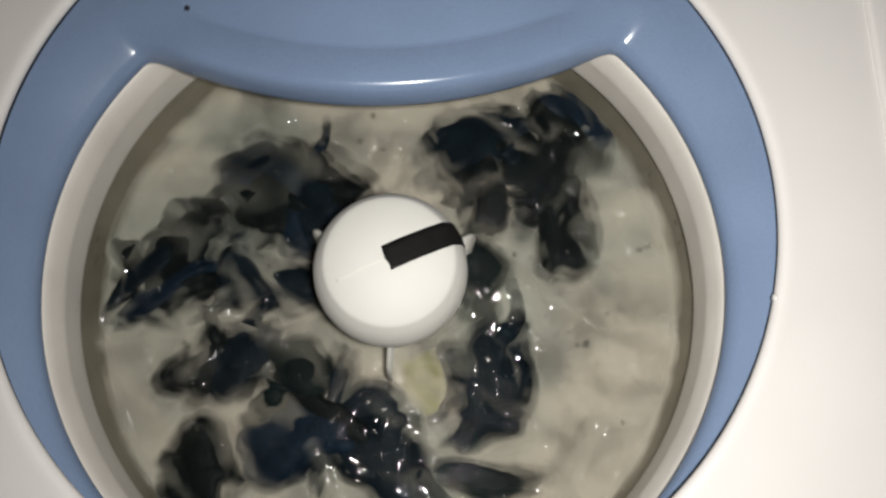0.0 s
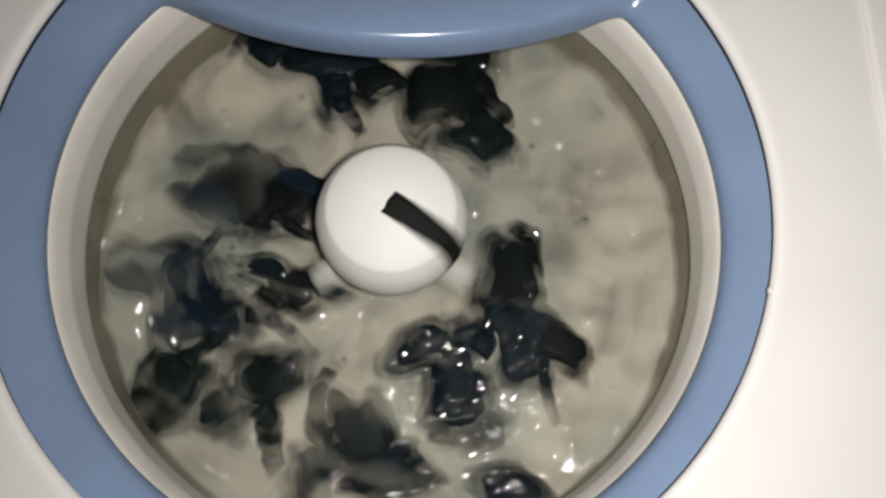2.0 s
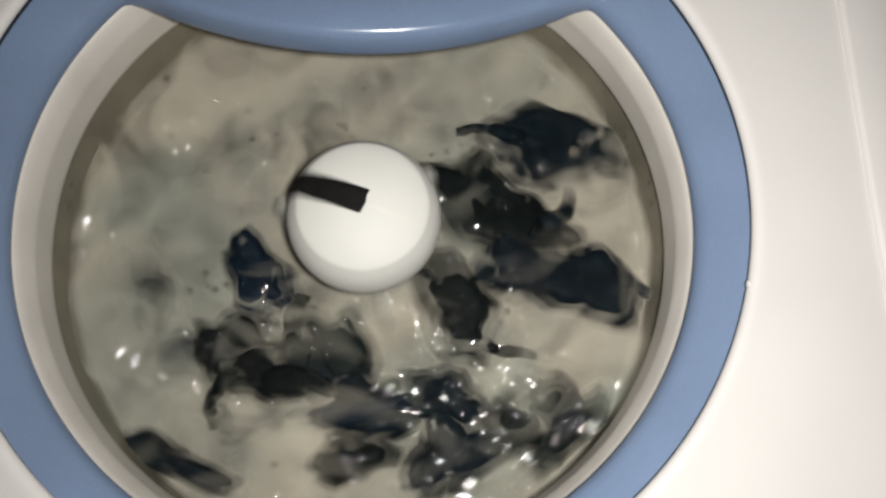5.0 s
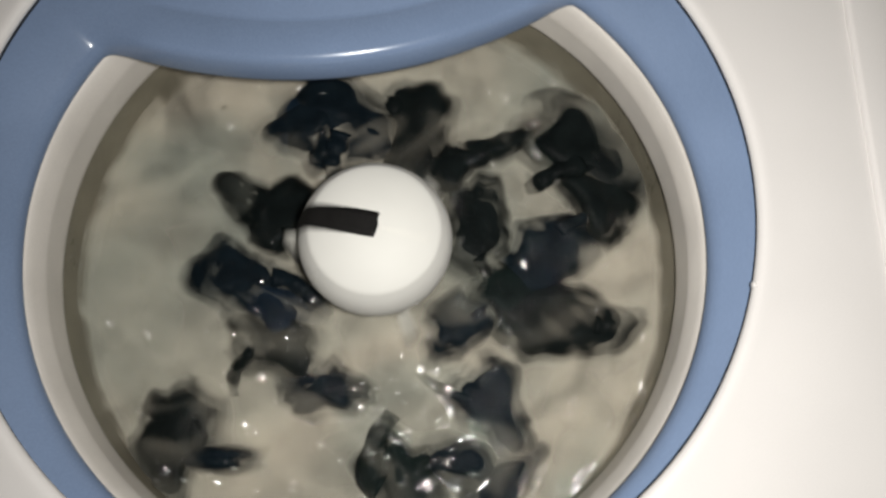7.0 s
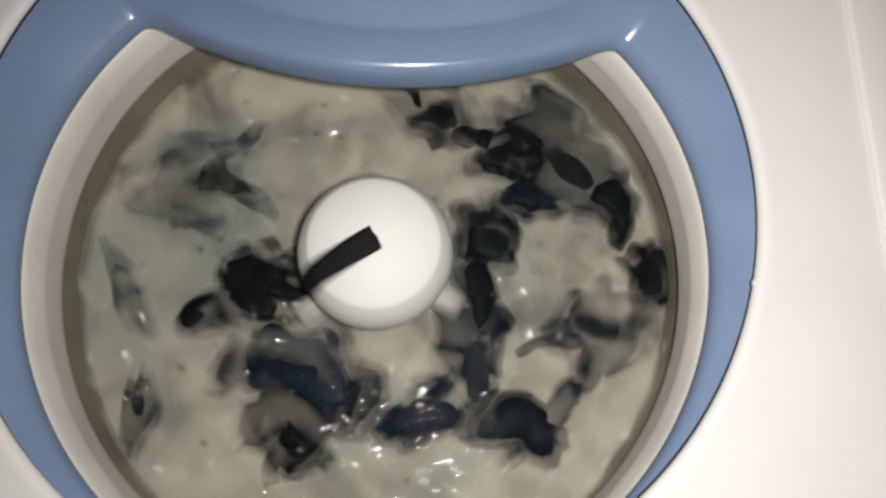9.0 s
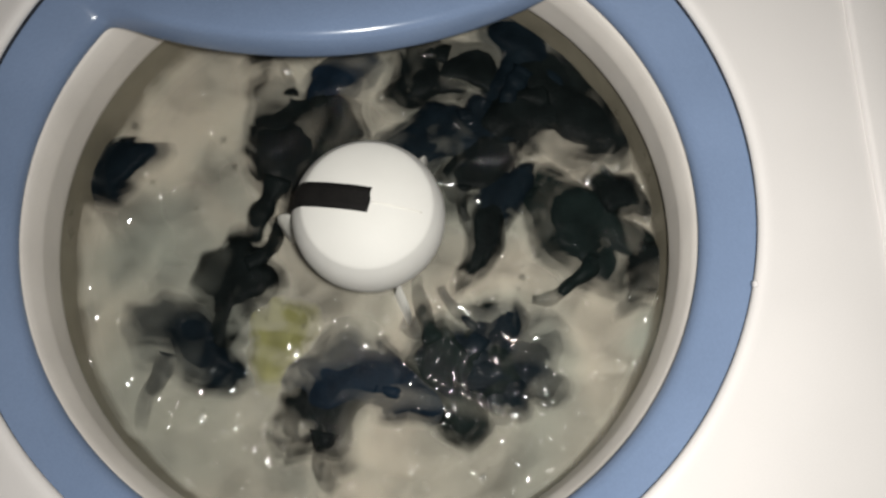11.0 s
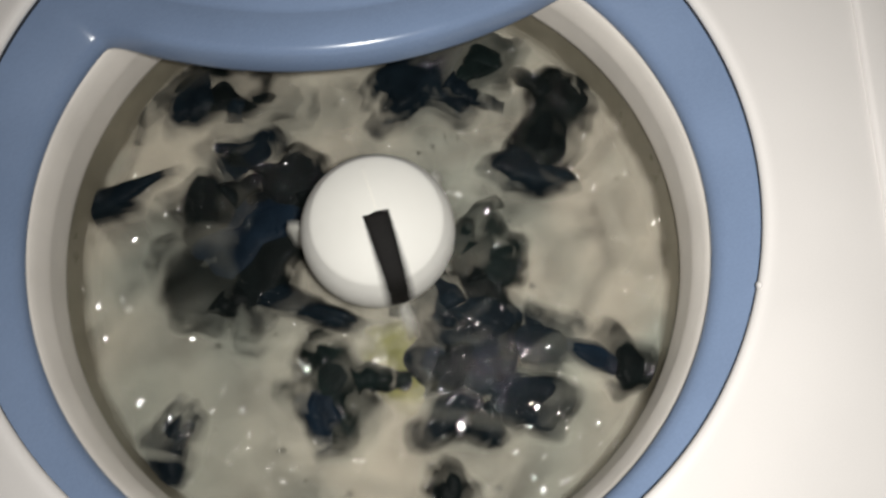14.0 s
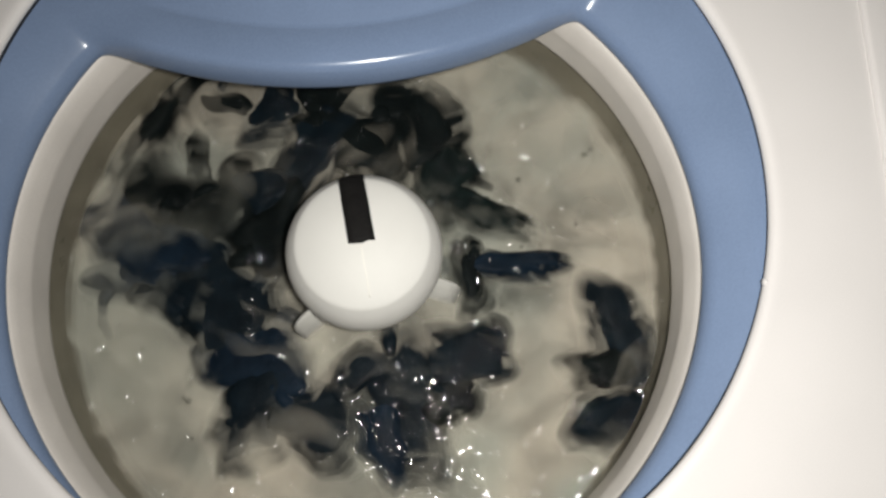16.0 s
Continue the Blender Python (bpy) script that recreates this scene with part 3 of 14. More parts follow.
def motions():
    walk(tub, [
        (0.0, pose(0.0035, -0.0401, 0, 0, 0, 2.59)),
        (0.1, pose(0.0040, -0.0359, 0, 0, 0, 0.65)),
        (0.2, pose(0.0058, -0.0280, 0, 0, 0, -0.89)),
        (0.3, pose(0.0083, -0.0190, 0, 0, 0, -1.69)),
        (0.4, pose(0.0106, -0.0115, 0, 0, 0, -1.65)),
        (0.5, pose(0.0116, -0.0077, 0, 0, 0, -0.76)),
        (0.6, pose(0.0120, -0.0081, 0, 0, 0, 0.89)),
        (0.7, pose(0.0111, -0.0107, 0, 0, 0, 3.00)),
        (0.8, pose(0.0096, -0.0142, 0, 0, 0, 5.35)),
        (0.9, pose(0.0075, -0.0197, 0, 0, 0, 7.83)),
        (1.0, pose(0.0054, -0.0267, 0, 0, 0, 9.50)),
        (1.1, pose(0.0034, -0.0333, 0, 0, 0, 9.75)),
        (1.2, pose(0.0010, -0.0381, 0, 0, 0, 8.85)),
        (1.3, pose(-0.0006, -0.0403, 0, 0, 0, 7.08)),
        (1.4, pose(-0.0009, -0.0408, 0, 0, 0, 4.93)),
        (1.5, pose(-0.0018, -0.0393, 0, 0, 0, 2.65)),
        (1.6, pose(-0.0016, -0.0344, 0, 0, 0, 0.36)),
        (1.7, pose(-0.0008, -0.0261, 0, 0, 0, -1.33)),
        (1.8, pose(0.0016, -0.0187, 0, 0, 0, -2.01)),
        (1.9, pose(0.0047, -0.0142, 0, 0, 0, -1.67)),
        (2.0, pose(0.0071, -0.0092, 0, 0, 0, -0.29)),
        (2.1, pose(0.0091, -0.0072, 0, 0, 0, 1.66)),
        (2.2, pose(0.0102, -0.0106, 0, 0, 0, 3.81)),
        (2.3, pose(0.0118, -0.0169, 0, 0, 0, 6.36)),
        (2.4, pose(0.0135, -0.0226, 0, 0, 0, 8.70)),
        (2.5, pose(0.0143, -0.0286, 0, 0, 0, 9.73)),
        (2.6, pose(0.0132, -0.0347, 0, 0, 0, 9.38)),
        (2.7, pose(0.0100, -0.0398, 0, 0, 0, 7.96)),
        (2.8, pose(0.0058, -0.0422, 0, 0, 0, 5.88)),
        (2.9, pose(0.0014, -0.0428, 0, 0, 0, 3.39)),
        (3.0, pose(-0.0030, -0.0395, 0, 0, 0, 0.78)),
        (3.1, pose(-0.0066, -0.0320, 0, 0, 0, -1.11)),
        (3.2, pose(-0.0079, -0.0246, 0, 0, 0, -1.72)),
        (3.3, pose(-0.0062, -0.0173, 0, 0, 0, -1.41)),
        (3.4, pose(-0.0023, -0.0112, 0, 0, 0, -0.43)),
        (3.5, pose(0.0016, -0.0082, 0, 0, 0, 1.20)),
        (3.6, pose(0.0055, -0.0079, 0, 0, 0, 3.24)),
        (3.7, pose(0.0105, -0.0106, 0, 0, 0, 5.49)),
        (3.8, pose(0.0156, -0.0139, 0, 0, 0, 7.57)),
        (3.9, pose(0.0192, -0.0174, 0, 0, 0, 8.93)),
        (4.0, pose(0.0186, -0.0238, 0, 0, 0, 9.46)),
        (4.1, pose(0.0146, -0.0309, 0, 0, 0, 8.92)),
        (4.2, pose(0.0100, -0.0382, 0, 0, 0, 7.32)),
        (4.3, pose(0.0043, -0.0420, 0, 0, 0, 5.41)),
        (4.4, pose(-0.0001, -0.0415, 0, 0, 0, 3.47)),
        (4.5, pose(-0.0032, -0.0369, 0, 0, 0, 1.24)),
        (4.6, pose(-0.0049, -0.0304, 0, 0, 0, -0.85)),
        (4.7, pose(-0.0042, -0.0236, 0, 0, 0, -2.08)),
        (4.8, pose(-0.0021, -0.0174, 0, 0, 0, -2.26)),
        (4.9, pose(-0.0004, -0.0130, 0, 0, 0, -1.42)),
        (5.0, pose(0.0024, -0.0101, 0, 0, 0, 0.60)),
        (5.1, pose(0.0062, -0.0089, 0, 0, 0, 3.33)),
        (5.2, pose(0.0097, -0.0095, 0, 0, 0, 5.96)),
        (5.3, pose(0.0121, -0.0119, 0, 0, 0, 7.98)),
        (5.4, pose(0.0123, -0.0170, 0, 0, 0, 9.03)),
        (5.5, pose(0.0105, -0.0240, 0, 0, 0, 8.99)),
        (5.6, pose(0.0081, -0.0311, 0, 0, 0, 8.01)),
        (5.7, pose(0.0061, -0.0374, 0, 0, 0, 6.34)),
        (5.8, pose(0.0050, -0.0419, 0, 0, 0, 4.25)),
        (5.9, pose(0.0044, -0.0428, 0, 0, 0, 1.96)),
        (6.0, pose(0.0040, -0.0398, 0, 0, 0, -0.14)),
        (6.1, pose(0.0041, -0.0344, 0, 0, 0, -1.79)),
        (6.2, pose(0.0034, -0.0283, 0, 0, 0, -2.69)),
        (6.3, pose(-0.0002, -0.0229, 0, 0, 0, -1.96)),
        (6.4, pose(-0.0010, -0.0168, 0, 0, 0, 0.33)),
        (6.5, pose(0.0023, -0.0105, 0, 0, 0, 2.93)),
        (6.6, pose(0.0055, -0.0068, 0, 0, 0, 5.52)),
        (6.7, pose(0.0070, -0.0065, 0, 0, 0, 8.10)),
        (6.8, pose(0.0076, -0.0106, 0, 0, 0, 9.65)),
        (6.9, pose(0.0073, -0.0178, 0, 0, 0, 9.53)),
        (7.0, pose(0.0061, -0.0259, 0, 0, 0, 8.38)),
        (7.1, pose(0.0058, -0.0327, 0, 0, 0, 6.96)),
        (7.2, pose(0.0060, -0.0392, 0, 0, 0, 5.09)),
        (7.3, pose(0.0061, -0.0438, 0, 0, 0, 2.69)),
        (7.4, pose(0.0059, -0.0431, 0, 0, 0, 0.36)),
        (7.5, pose(0.0054, -0.0389, 0, 0, 0, -1.27)),
        (7.6, pose(0.0052, -0.0320, 0, 0, 0, -1.97)),
        (7.7, pose(0.0059, -0.0248, 0, 0, 0, -1.67)),
        (7.8, pose(0.0078, -0.0177, 0, 0, 0, -0.32)),
        (7.9, pose(0.0073, -0.0109, 0, 0, 0, 1.76)),
        (8.0, pose(0.0047, -0.0063, 0, 0, 0, 4.19)),
        (8.1, pose(0.0020, -0.0060, 0, 0, 0, 6.93)),
        (8.2, pose(-0.0012, -0.0098, 0, 0, 0, 9.18)),
        (8.3, pose(-0.0018, -0.0169, 0, 0, 0, 9.91)),
        (8.4, pose(-0.0023, -0.0260, 0, 0, 0, 9.20)),
        (8.5, pose(-0.0025, -0.0335, 0, 0, 0, 7.56)),
        (8.6, pose(0.0011, -0.0374, 0, 0, 0, 5.54)),
        (8.7, pose(0.0057, -0.0397, 0, 0, 0, 3.42)),
        (8.8, pose(0.0063, -0.0425, 0, 0, 0, 1.00)),
        (8.9, pose(0.0062, -0.0406, 0, 0, 0, -1.11)),
        (9.0, pose(0.0066, -0.0347, 0, 0, 0, -2.12)),
        (9.1, pose(0.0076, -0.0275, 0, 0, 0, -1.95)),
        (9.2, pose(0.0090, -0.0206, 0, 0, 0, -0.67)),
        (9.3, pose(0.0092, -0.0143, 0, 0, 0, 1.50)),
        (9.4, pose(0.0069, -0.0091, 0, 0, 0, 4.12)),
        (9.5, pose(0.0035, -0.0071, 0, 0, 0, 6.74)),
        (9.6, pose(0.0000, -0.0088, 0, 0, 0, 8.72)),
        (9.7, pose(-0.0026, -0.0138, 0, 0, 0, 9.56)),
        (9.8, pose(-0.0040, -0.0214, 0, 0, 0, 9.23)),
        (9.9, pose(-0.0044, -0.0294, 0, 0, 0, 7.99)),
        (10.0, pose(-0.0029, -0.0356, 0, 0, 0, 6.13)),
        (10.1, pose(0.0006, -0.0393, 0, 0, 0, 3.87)),
        (10.2, pose(0.0042, -0.0411, 0, 0, 0, 1.42)),
        (10.3, pose(0.0075, -0.0394, 0, 0, 0, -0.68)),
        (10.4, pose(0.0107, -0.0345, 0, 0, 0, -1.72)),
        (10.5, pose(0.0136, -0.0277, 0, 0, 0, -1.57)),
        (10.6, pose(0.0150, -0.0216, 0, 0, 0, -0.46)),
        (10.7, pose(0.0141, -0.0162, 0, 0, 0, 1.12)),
        (10.8, pose(0.0107, -0.0111, 0, 0, 0, 2.50)),
        (10.9, pose(0.0062, -0.0088, 0, 0, 0, 4.13)),
        (11.0, pose(0.0015, -0.0088, 0, 0, 0, 6.39)),
        (11.1, pose(-0.0023, -0.0112, 0, 0, 0, 8.26)),
        (11.2, pose(-0.0051, -0.0173, 0, 0, 0, 9.12)),
        (11.3, pose(-0.0062, -0.0254, 0, 0, 0, 9.17)),
        (11.4, pose(-0.0056, -0.0328, 0, 0, 0, 8.18)),
        (11.5, pose(-0.0027, -0.0384, 0, 0, 0, 6.19)),
        (11.6, pose(0.0013, -0.0404, 0, 0, 0, 3.61)),
        (11.7, pose(0.0056, -0.0399, 0, 0, 0, 0.99)),
        (11.8, pose(0.0101, -0.0366, 0, 0, 0, -0.68)),
        (11.9, pose(0.0137, -0.0302, 0, 0, 0, -1.26)),
        (12.0, pose(0.0161, -0.0238, 0, 0, 0, -1.58)),
        (12.1, pose(0.0159, -0.0186, 0, 0, 0, -1.38)),
        (12.2, pose(0.0139, -0.0147, 0, 0, 0, 0.27)),
        (12.3, pose(0.0103, -0.0127, 0, 0, 0, 3.01)),
        (12.4, pose(0.0057, -0.0135, 0, 0, 0, 5.93)),
        (12.5, pose(0.0021, -0.0161, 0, 0, 0, 8.32)),
        (12.6, pose(-0.0005, -0.0203, 0, 0, 0, 9.46)),
        (12.7, pose(-0.0024, -0.0254, 0, 0, 0, 9.31)),
        (12.8, pose(-0.0028, -0.0320, 0, 0, 0, 8.33)),
        (12.9, pose(-0.0030, -0.0366, 0, 0, 0, 6.76)),
        (13.0, pose(-0.0027, -0.0393, 0, 0, 0, 4.76)),
        (13.1, pose(-0.0023, -0.0394, 0, 0, 0, 2.43)),
        (13.2, pose(0.0013, -0.0354, 0, 0, 0, 0.39)),
        (13.3, pose(0.0062, -0.0286, 0, 0, 0, -0.74)),
        (13.4, pose(0.0109, -0.0226, 0, 0, 0, -1.32)),
        (13.5, pose(0.0137, -0.0171, 0, 0, 0, -1.32)),
        (13.6, pose(0.0154, -0.0137, 0, 0, 0, -0.09)),
        (13.7, pose(0.0158, -0.0115, 0, 0, 0, 2.03)),
        (13.8, pose(0.0140, -0.0122, 0, 0, 0, 4.49)),
        (13.9, pose(0.0110, -0.0156, 0, 0, 0, 7.09)),
        (14.0, pose(0.0061, -0.0212, 0, 0, 0, 9.01)),
        (14.1, pose(0.0003, -0.0268, 0, 0, 0, 9.57)),
        (14.2, pose(-0.0034, -0.0329, 0, 0, 0, 9.11)),
        (14.3, pose(-0.0055, -0.0377, 0, 0, 0, 7.98)),
        (14.4, pose(-0.0054, -0.0398, 0, 0, 0, 6.02)),
        (14.5, pose(-0.0049, -0.0382, 0, 0, 0, 3.49)),
        (14.6, pose(-0.0024, -0.0329, 0, 0, 0, 1.21)),
        (14.7, pose(0.0026, -0.0264, 0, 0, 0, -0.47)),
        (14.8, pose(0.0088, -0.0203, 0, 0, 0, -1.68)),
        (14.9, pose(0.0139, -0.0165, 0, 0, 0, -1.94)),
        (15.0, pose(0.0169, -0.0123, 0, 0, 0, -0.85)),
        (15.1, pose(0.0181, -0.0103, 0, 0, 0, 1.05)),
        (15.2, pose(0.0166, -0.0120, 0, 0, 0, 3.24)),
        (15.3, pose(0.0132, -0.0159, 0, 0, 0, 5.82)),
        (15.4, pose(0.0092, -0.0224, 0, 0, 0, 8.36)),
        (15.5, pose(0.0046, -0.0306, 0, 0, 0, 9.55)),
        (15.6, pose(-0.0012, -0.0374, 0, 0, 0, 9.08)),
        (15.7, pose(-0.0058, -0.0420, 0, 0, 0, 8.07)),
        (15.8, pose(-0.0077, -0.0432, 0, 0, 0, 6.83)),
        (15.9, pose(-0.0066, -0.0412, 0, 0, 0, 6.01)),
        (16.0, pose(-0.0047, -0.0380, 0, 0, 0, 5.93)),
    ])
    walk(agitator, [
        (0.0, pose(0.0035, -0.0401, 0, 0, 0, 26)),
        (0.1, pose(0.0040, -0.0359, 0, 0, 0, 22)),
        (0.2, pose(0.0058, -0.0280, 0, 0, 0, 57)),
        (0.3, pose(0.0083, -0.0190, 0, 0, 0, 109)),
        (0.4, pose(0.0106, -0.0115, 0, 0, 0, 168)),
        (0.5, pose(0.0116, -0.0077, 0, 0, 0, 241)),
        (0.6, pose(0.0120, -0.0081, 0, 0, 0, 295)),
        (0.7, pose(0.0111, -0.0107, 0, 0, 0, 347)),
        (0.8, pose(0.0096, -0.0142, 0, 0, 0, 365)),
        (0.9, pose(0.0075, -0.0197, 0, 0, 0, 365)),
        (1.0, pose(0.0054, -0.0267, 0, 0, 0, 342)),
        (1.1, pose(0.0034, -0.0333, 0, 0, 0, 276)),
        (1.2, pose(0.0010, -0.0381, 0, 0, 0, 216)),
        (1.3, pose(-0.0006, -0.0403, 0, 0, 0, 157)),
        (1.4, pose(-0.0009, -0.0408, 0, 0, 0, 112)),
        (1.5, pose(-0.0018, -0.0393, 0, 0, 0, 101)),
        (1.6, pose(-0.0016, -0.0344, 0, 0, 0, 101)),
        (1.7, pose(-0.0008, -0.0261, 0, 0, 0, 136)),
        (1.8, pose(0.0016, -0.0187, 0, 0, 0, 192)),
        (1.9, pose(0.0047, -0.0142, 0, 0, 0, 262)),
        (2.0, pose(0.0071, -0.0092, 0, 0, 0, 328)),
        (2.1, pose(0.0091, -0.0072, 0, 0, 0, 392)),
        (2.2, pose(0.0102, -0.0106, 0, 0, 0, 423)),
        (2.3, pose(0.0118, -0.0169, 0, 0, 0, 438)),
        (2.4, pose(0.0135, -0.0226, 0, 0, 0, 433)),
        (2.5, pose(0.0143, -0.0286, 0, 0, 0, 387)),
        (2.6, pose(0.0132, -0.0347, 0, 0, 0, 321)),
        (2.7, pose(0.0100, -0.0398, 0, 0, 0, 264)),
        (2.8, pose(0.0058, -0.0422, 0, 0, 0, 206)),
        (2.9, pose(0.0014, -0.0428, 0, 0, 0, 185)),
        (3.0, pose(-0.0030, -0.0395, 0, 0, 0, 175)),
        (3.1, pose(-0.0066, -0.0320, 0, 0, 0, 203)),
        (3.2, pose(-0.0079, -0.0246, 0, 0, 0, 259)),
        (3.3, pose(-0.0062, -0.0173, 0, 0, 0, 327)),
        (3.4, pose(-0.0023, -0.0112, 0, 0, 0, 389)),
        (3.5, pose(0.0016, -0.0082, 0, 0, 0, 446)),
        (3.6, pose(0.0055, -0.0079, 0, 0, 0, 490)),
        (3.7, pose(0.0105, -0.0106, 0, 0, 0, 506)),
        (3.8, pose(0.0156, -0.0139, 0, 0, 0, 507)),
        (3.9, pose(0.0192, -0.0174, 0, 0, 0, 475)),
        (4.0, pose(0.0186, -0.0238, 0, 0, 0, 424)),
        (4.1, pose(0.0146, -0.0309, 0, 0, 0, 371)),
        (4.2, pose(0.0100, -0.0382, 0, 0, 0, 306)),
        (4.3, pose(0.0043, -0.0420, 0, 0, 0, 264)),
        (4.4, pose(-0.0001, -0.0415, 0, 0, 0, 246)),
        (4.5, pose(-0.0032, -0.0369, 0, 0, 0, 243)),
        (4.6, pose(-0.0049, -0.0304, 0, 0, 0, 262)),
        (4.7, pose(-0.0042, -0.0236, 0, 0, 0, 310)),
        (4.8, pose(-0.0021, -0.0174, 0, 0, 0, 380)),
        (4.9, pose(-0.0004, -0.0130, 0, 0, 0, 450)),
        (5.0, pose(0.0024, -0.0101, 0, 0, 0, 520)),
        (5.1, pose(0.0062, -0.0089, 0, 0, 0, 575)),
        (5.2, pose(0.0097, -0.0095, 0, 0, 0, 595)),
        (5.3, pose(0.0121, -0.0119, 0, 0, 0, 585)),
        (5.4, pose(0.0123, -0.0170, 0, 0, 0, 550)),
        (5.5, pose(0.0105, -0.0240, 0, 0, 0, 495)),
        (5.6, pose(0.0081, -0.0311, 0, 0, 0, 440)),
        (5.7, pose(0.0061, -0.0374, 0, 0, 0, 390)),
        (5.8, pose(0.0050, -0.0419, 0, 0, 0, 358)),
        (5.9, pose(0.0044, -0.0428, 0, 0, 0, 347)),
        (6.0, pose(0.0040, -0.0398, 0, 0, 0, 360)),
        (6.1, pose(0.0041, -0.0344, 0, 0, 0, 400)),
        (6.2, pose(0.0034, -0.0283, 0, 0, 0, 460)),
        (6.3, pose(-0.0002, -0.0229, 0, 0, 0, 530)),
        (6.4, pose(-0.0010, -0.0168, 0, 0, 0, 618)),
        (6.5, pose(0.0023, -0.0105, 0, 0, 0, 671)),
        (6.6, pose(0.0055, -0.0068, 0, 0, 0, 689)),
        (6.7, pose(0.0070, -0.0065, 0, 0, 0, 693)),
        (6.8, pose(0.0076, -0.0106, 0, 0, 0, 659)),
        (6.9, pose(0.0073, -0.0178, 0, 0, 0, 598)),
        (7.0, pose(0.0061, -0.0259, 0, 0, 0, 529)),
        (7.1, pose(0.0058, -0.0327, 0, 0, 0, 482)),
        (7.2, pose(0.0060, -0.0392, 0, 0, 0, 445)),
        (7.3, pose(0.0061, -0.0438, 0, 0, 0, 424)),
        (7.4, pose(0.0059, -0.0431, 0, 0, 0, 425)),
        (7.5, pose(0.0054, -0.0389, 0, 0, 0, 463)),
        (7.6, pose(0.0052, -0.0320, 0, 0, 0, 515)),
        (7.7, pose(0.0059, -0.0248, 0, 0, 0, 587)),
        (7.8, pose(0.0078, -0.0177, 0, 0, 0, 651)),
        (7.9, pose(0.0073, -0.0109, 0, 0, 0, 716)),
        (8.0, pose(0.0047, -0.0063, 0, 0, 0, 748)),
        (8.1, pose(0.0020, -0.0060, 0, 0, 0, 761)),
        (8.2, pose(-0.0012, -0.0098, 0, 0, 0, 748)),
        (8.3, pose(-0.0018, -0.0169, 0, 0, 0, 696)),
        (8.4, pose(-0.0023, -0.0260, 0, 0, 0, 625)),
        (8.5, pose(-0.0025, -0.0335, 0, 0, 0, 569)),
        (8.6, pose(0.0011, -0.0374, 0, 0, 0, 516)),
        (8.7, pose(0.0057, -0.0397, 0, 0, 0, 500)),
        (8.8, pose(0.0063, -0.0425, 0, 0, 0, 495)),
        (8.9, pose(0.0062, -0.0406, 0, 0, 0, 515)),
        (9.0, pose(0.0066, -0.0347, 0, 0, 0, 570)),
        (9.1, pose(0.0076, -0.0275, 0, 0, 0, 640)),
        (9.2, pose(0.0090, -0.0206, 0, 0, 0, 710)),
        (9.3, pose(0.0092, -0.0143, 0, 0, 0, 775)),
        (9.4, pose(0.0069, -0.0091, 0, 0, 0, 815)),
        (9.5, pose(0.0035, -0.0071, 0, 0, 0, 828)),
        (9.6, pose(0.0000, -0.0088, 0, 0, 0, 812)),
        (9.7, pose(-0.0026, -0.0138, 0, 0, 0, 765)),
        (9.8, pose(-0.0040, -0.0214, 0, 0, 0, 705)),
        (9.9, pose(-0.0044, -0.0294, 0, 0, 0, 645)),
        (10.0, pose(-0.0029, -0.0356, 0, 0, 0, 595)),
        (10.1, pose(0.0006, -0.0393, 0, 0, 0, 565)),
        (10.2, pose(0.0042, -0.0411, 0, 0, 0, 557)),
        (10.3, pose(0.0075, -0.0394, 0, 0, 0, 575)),
        (10.4, pose(0.0107, -0.0345, 0, 0, 0, 622)),
        (10.5, pose(0.0136, -0.0277, 0, 0, 0, 690)),
        (10.6, pose(0.0150, -0.0216, 0, 0, 0, 755)),
        (10.7, pose(0.0141, -0.0162, 0, 0, 0, 815)),
        (10.8, pose(0.0107, -0.0111, 0, 0, 0, 856)),
        (10.9, pose(0.0062, -0.0088, 0, 0, 0, 870)),
        (11.0, pose(0.0015, -0.0088, 0, 0, 0, 891)),
        (11.1, pose(-0.0023, -0.0112, 0, 0, 0, 877)),
        (11.2, pose(-0.0051, -0.0173, 0, 0, 0, 834)),
        (11.3, pose(-0.0062, -0.0254, 0, 0, 0, 780)),
        (11.4, pose(-0.0056, -0.0328, 0, 0, 0, 728)),
        (11.5, pose(-0.0027, -0.0384, 0, 0, 0, 668)),
        (11.6, pose(0.0013, -0.0404, 0, 0, 0, 640)),
        (11.7, pose(0.0056, -0.0399, 0, 0, 0, 630)),
        (11.8, pose(0.0101, -0.0366, 0, 0, 0, 654)),
        (11.9, pose(0.0137, -0.0302, 0, 0, 0, 712)),
        (12.0, pose(0.0161, -0.0238, 0, 0, 0, 768)),
        (12.1, pose(0.0159, -0.0186, 0, 0, 0, 826)),
        (12.2, pose(0.0139, -0.0147, 0, 0, 0, 890)),
        (12.3, pose(0.0103, -0.0127, 0, 0, 0, 957)),
        (12.4, pose(0.0057, -0.0135, 0, 0, 0, 974)),
        (12.5, pose(0.0021, -0.0161, 0, 0, 0, 974)),
        (12.6, pose(-0.0005, -0.0203, 0, 0, 0, 932)),
        (12.7, pose(-0.0024, -0.0254, 0, 0, 0, 871)),
        (12.8, pose(-0.0028, -0.0320, 0, 0, 0, 813)),
        (12.9, pose(-0.0030, -0.0366, 0, 0, 0, 761)),
        (13.0, pose(-0.0027, -0.0393, 0, 0, 0, 724)),
        (13.1, pose(-0.0023, -0.0394, 0, 0, 0, 710)),
        (13.2, pose(0.0013, -0.0354, 0, 0, 0, 713)),
        (13.3, pose(0.0062, -0.0286, 0, 0, 0, 753)),
        (13.4, pose(0.0109, -0.0226, 0, 0, 0, 807)),
        (13.5, pose(0.0137, -0.0171, 0, 0, 0, 860)),
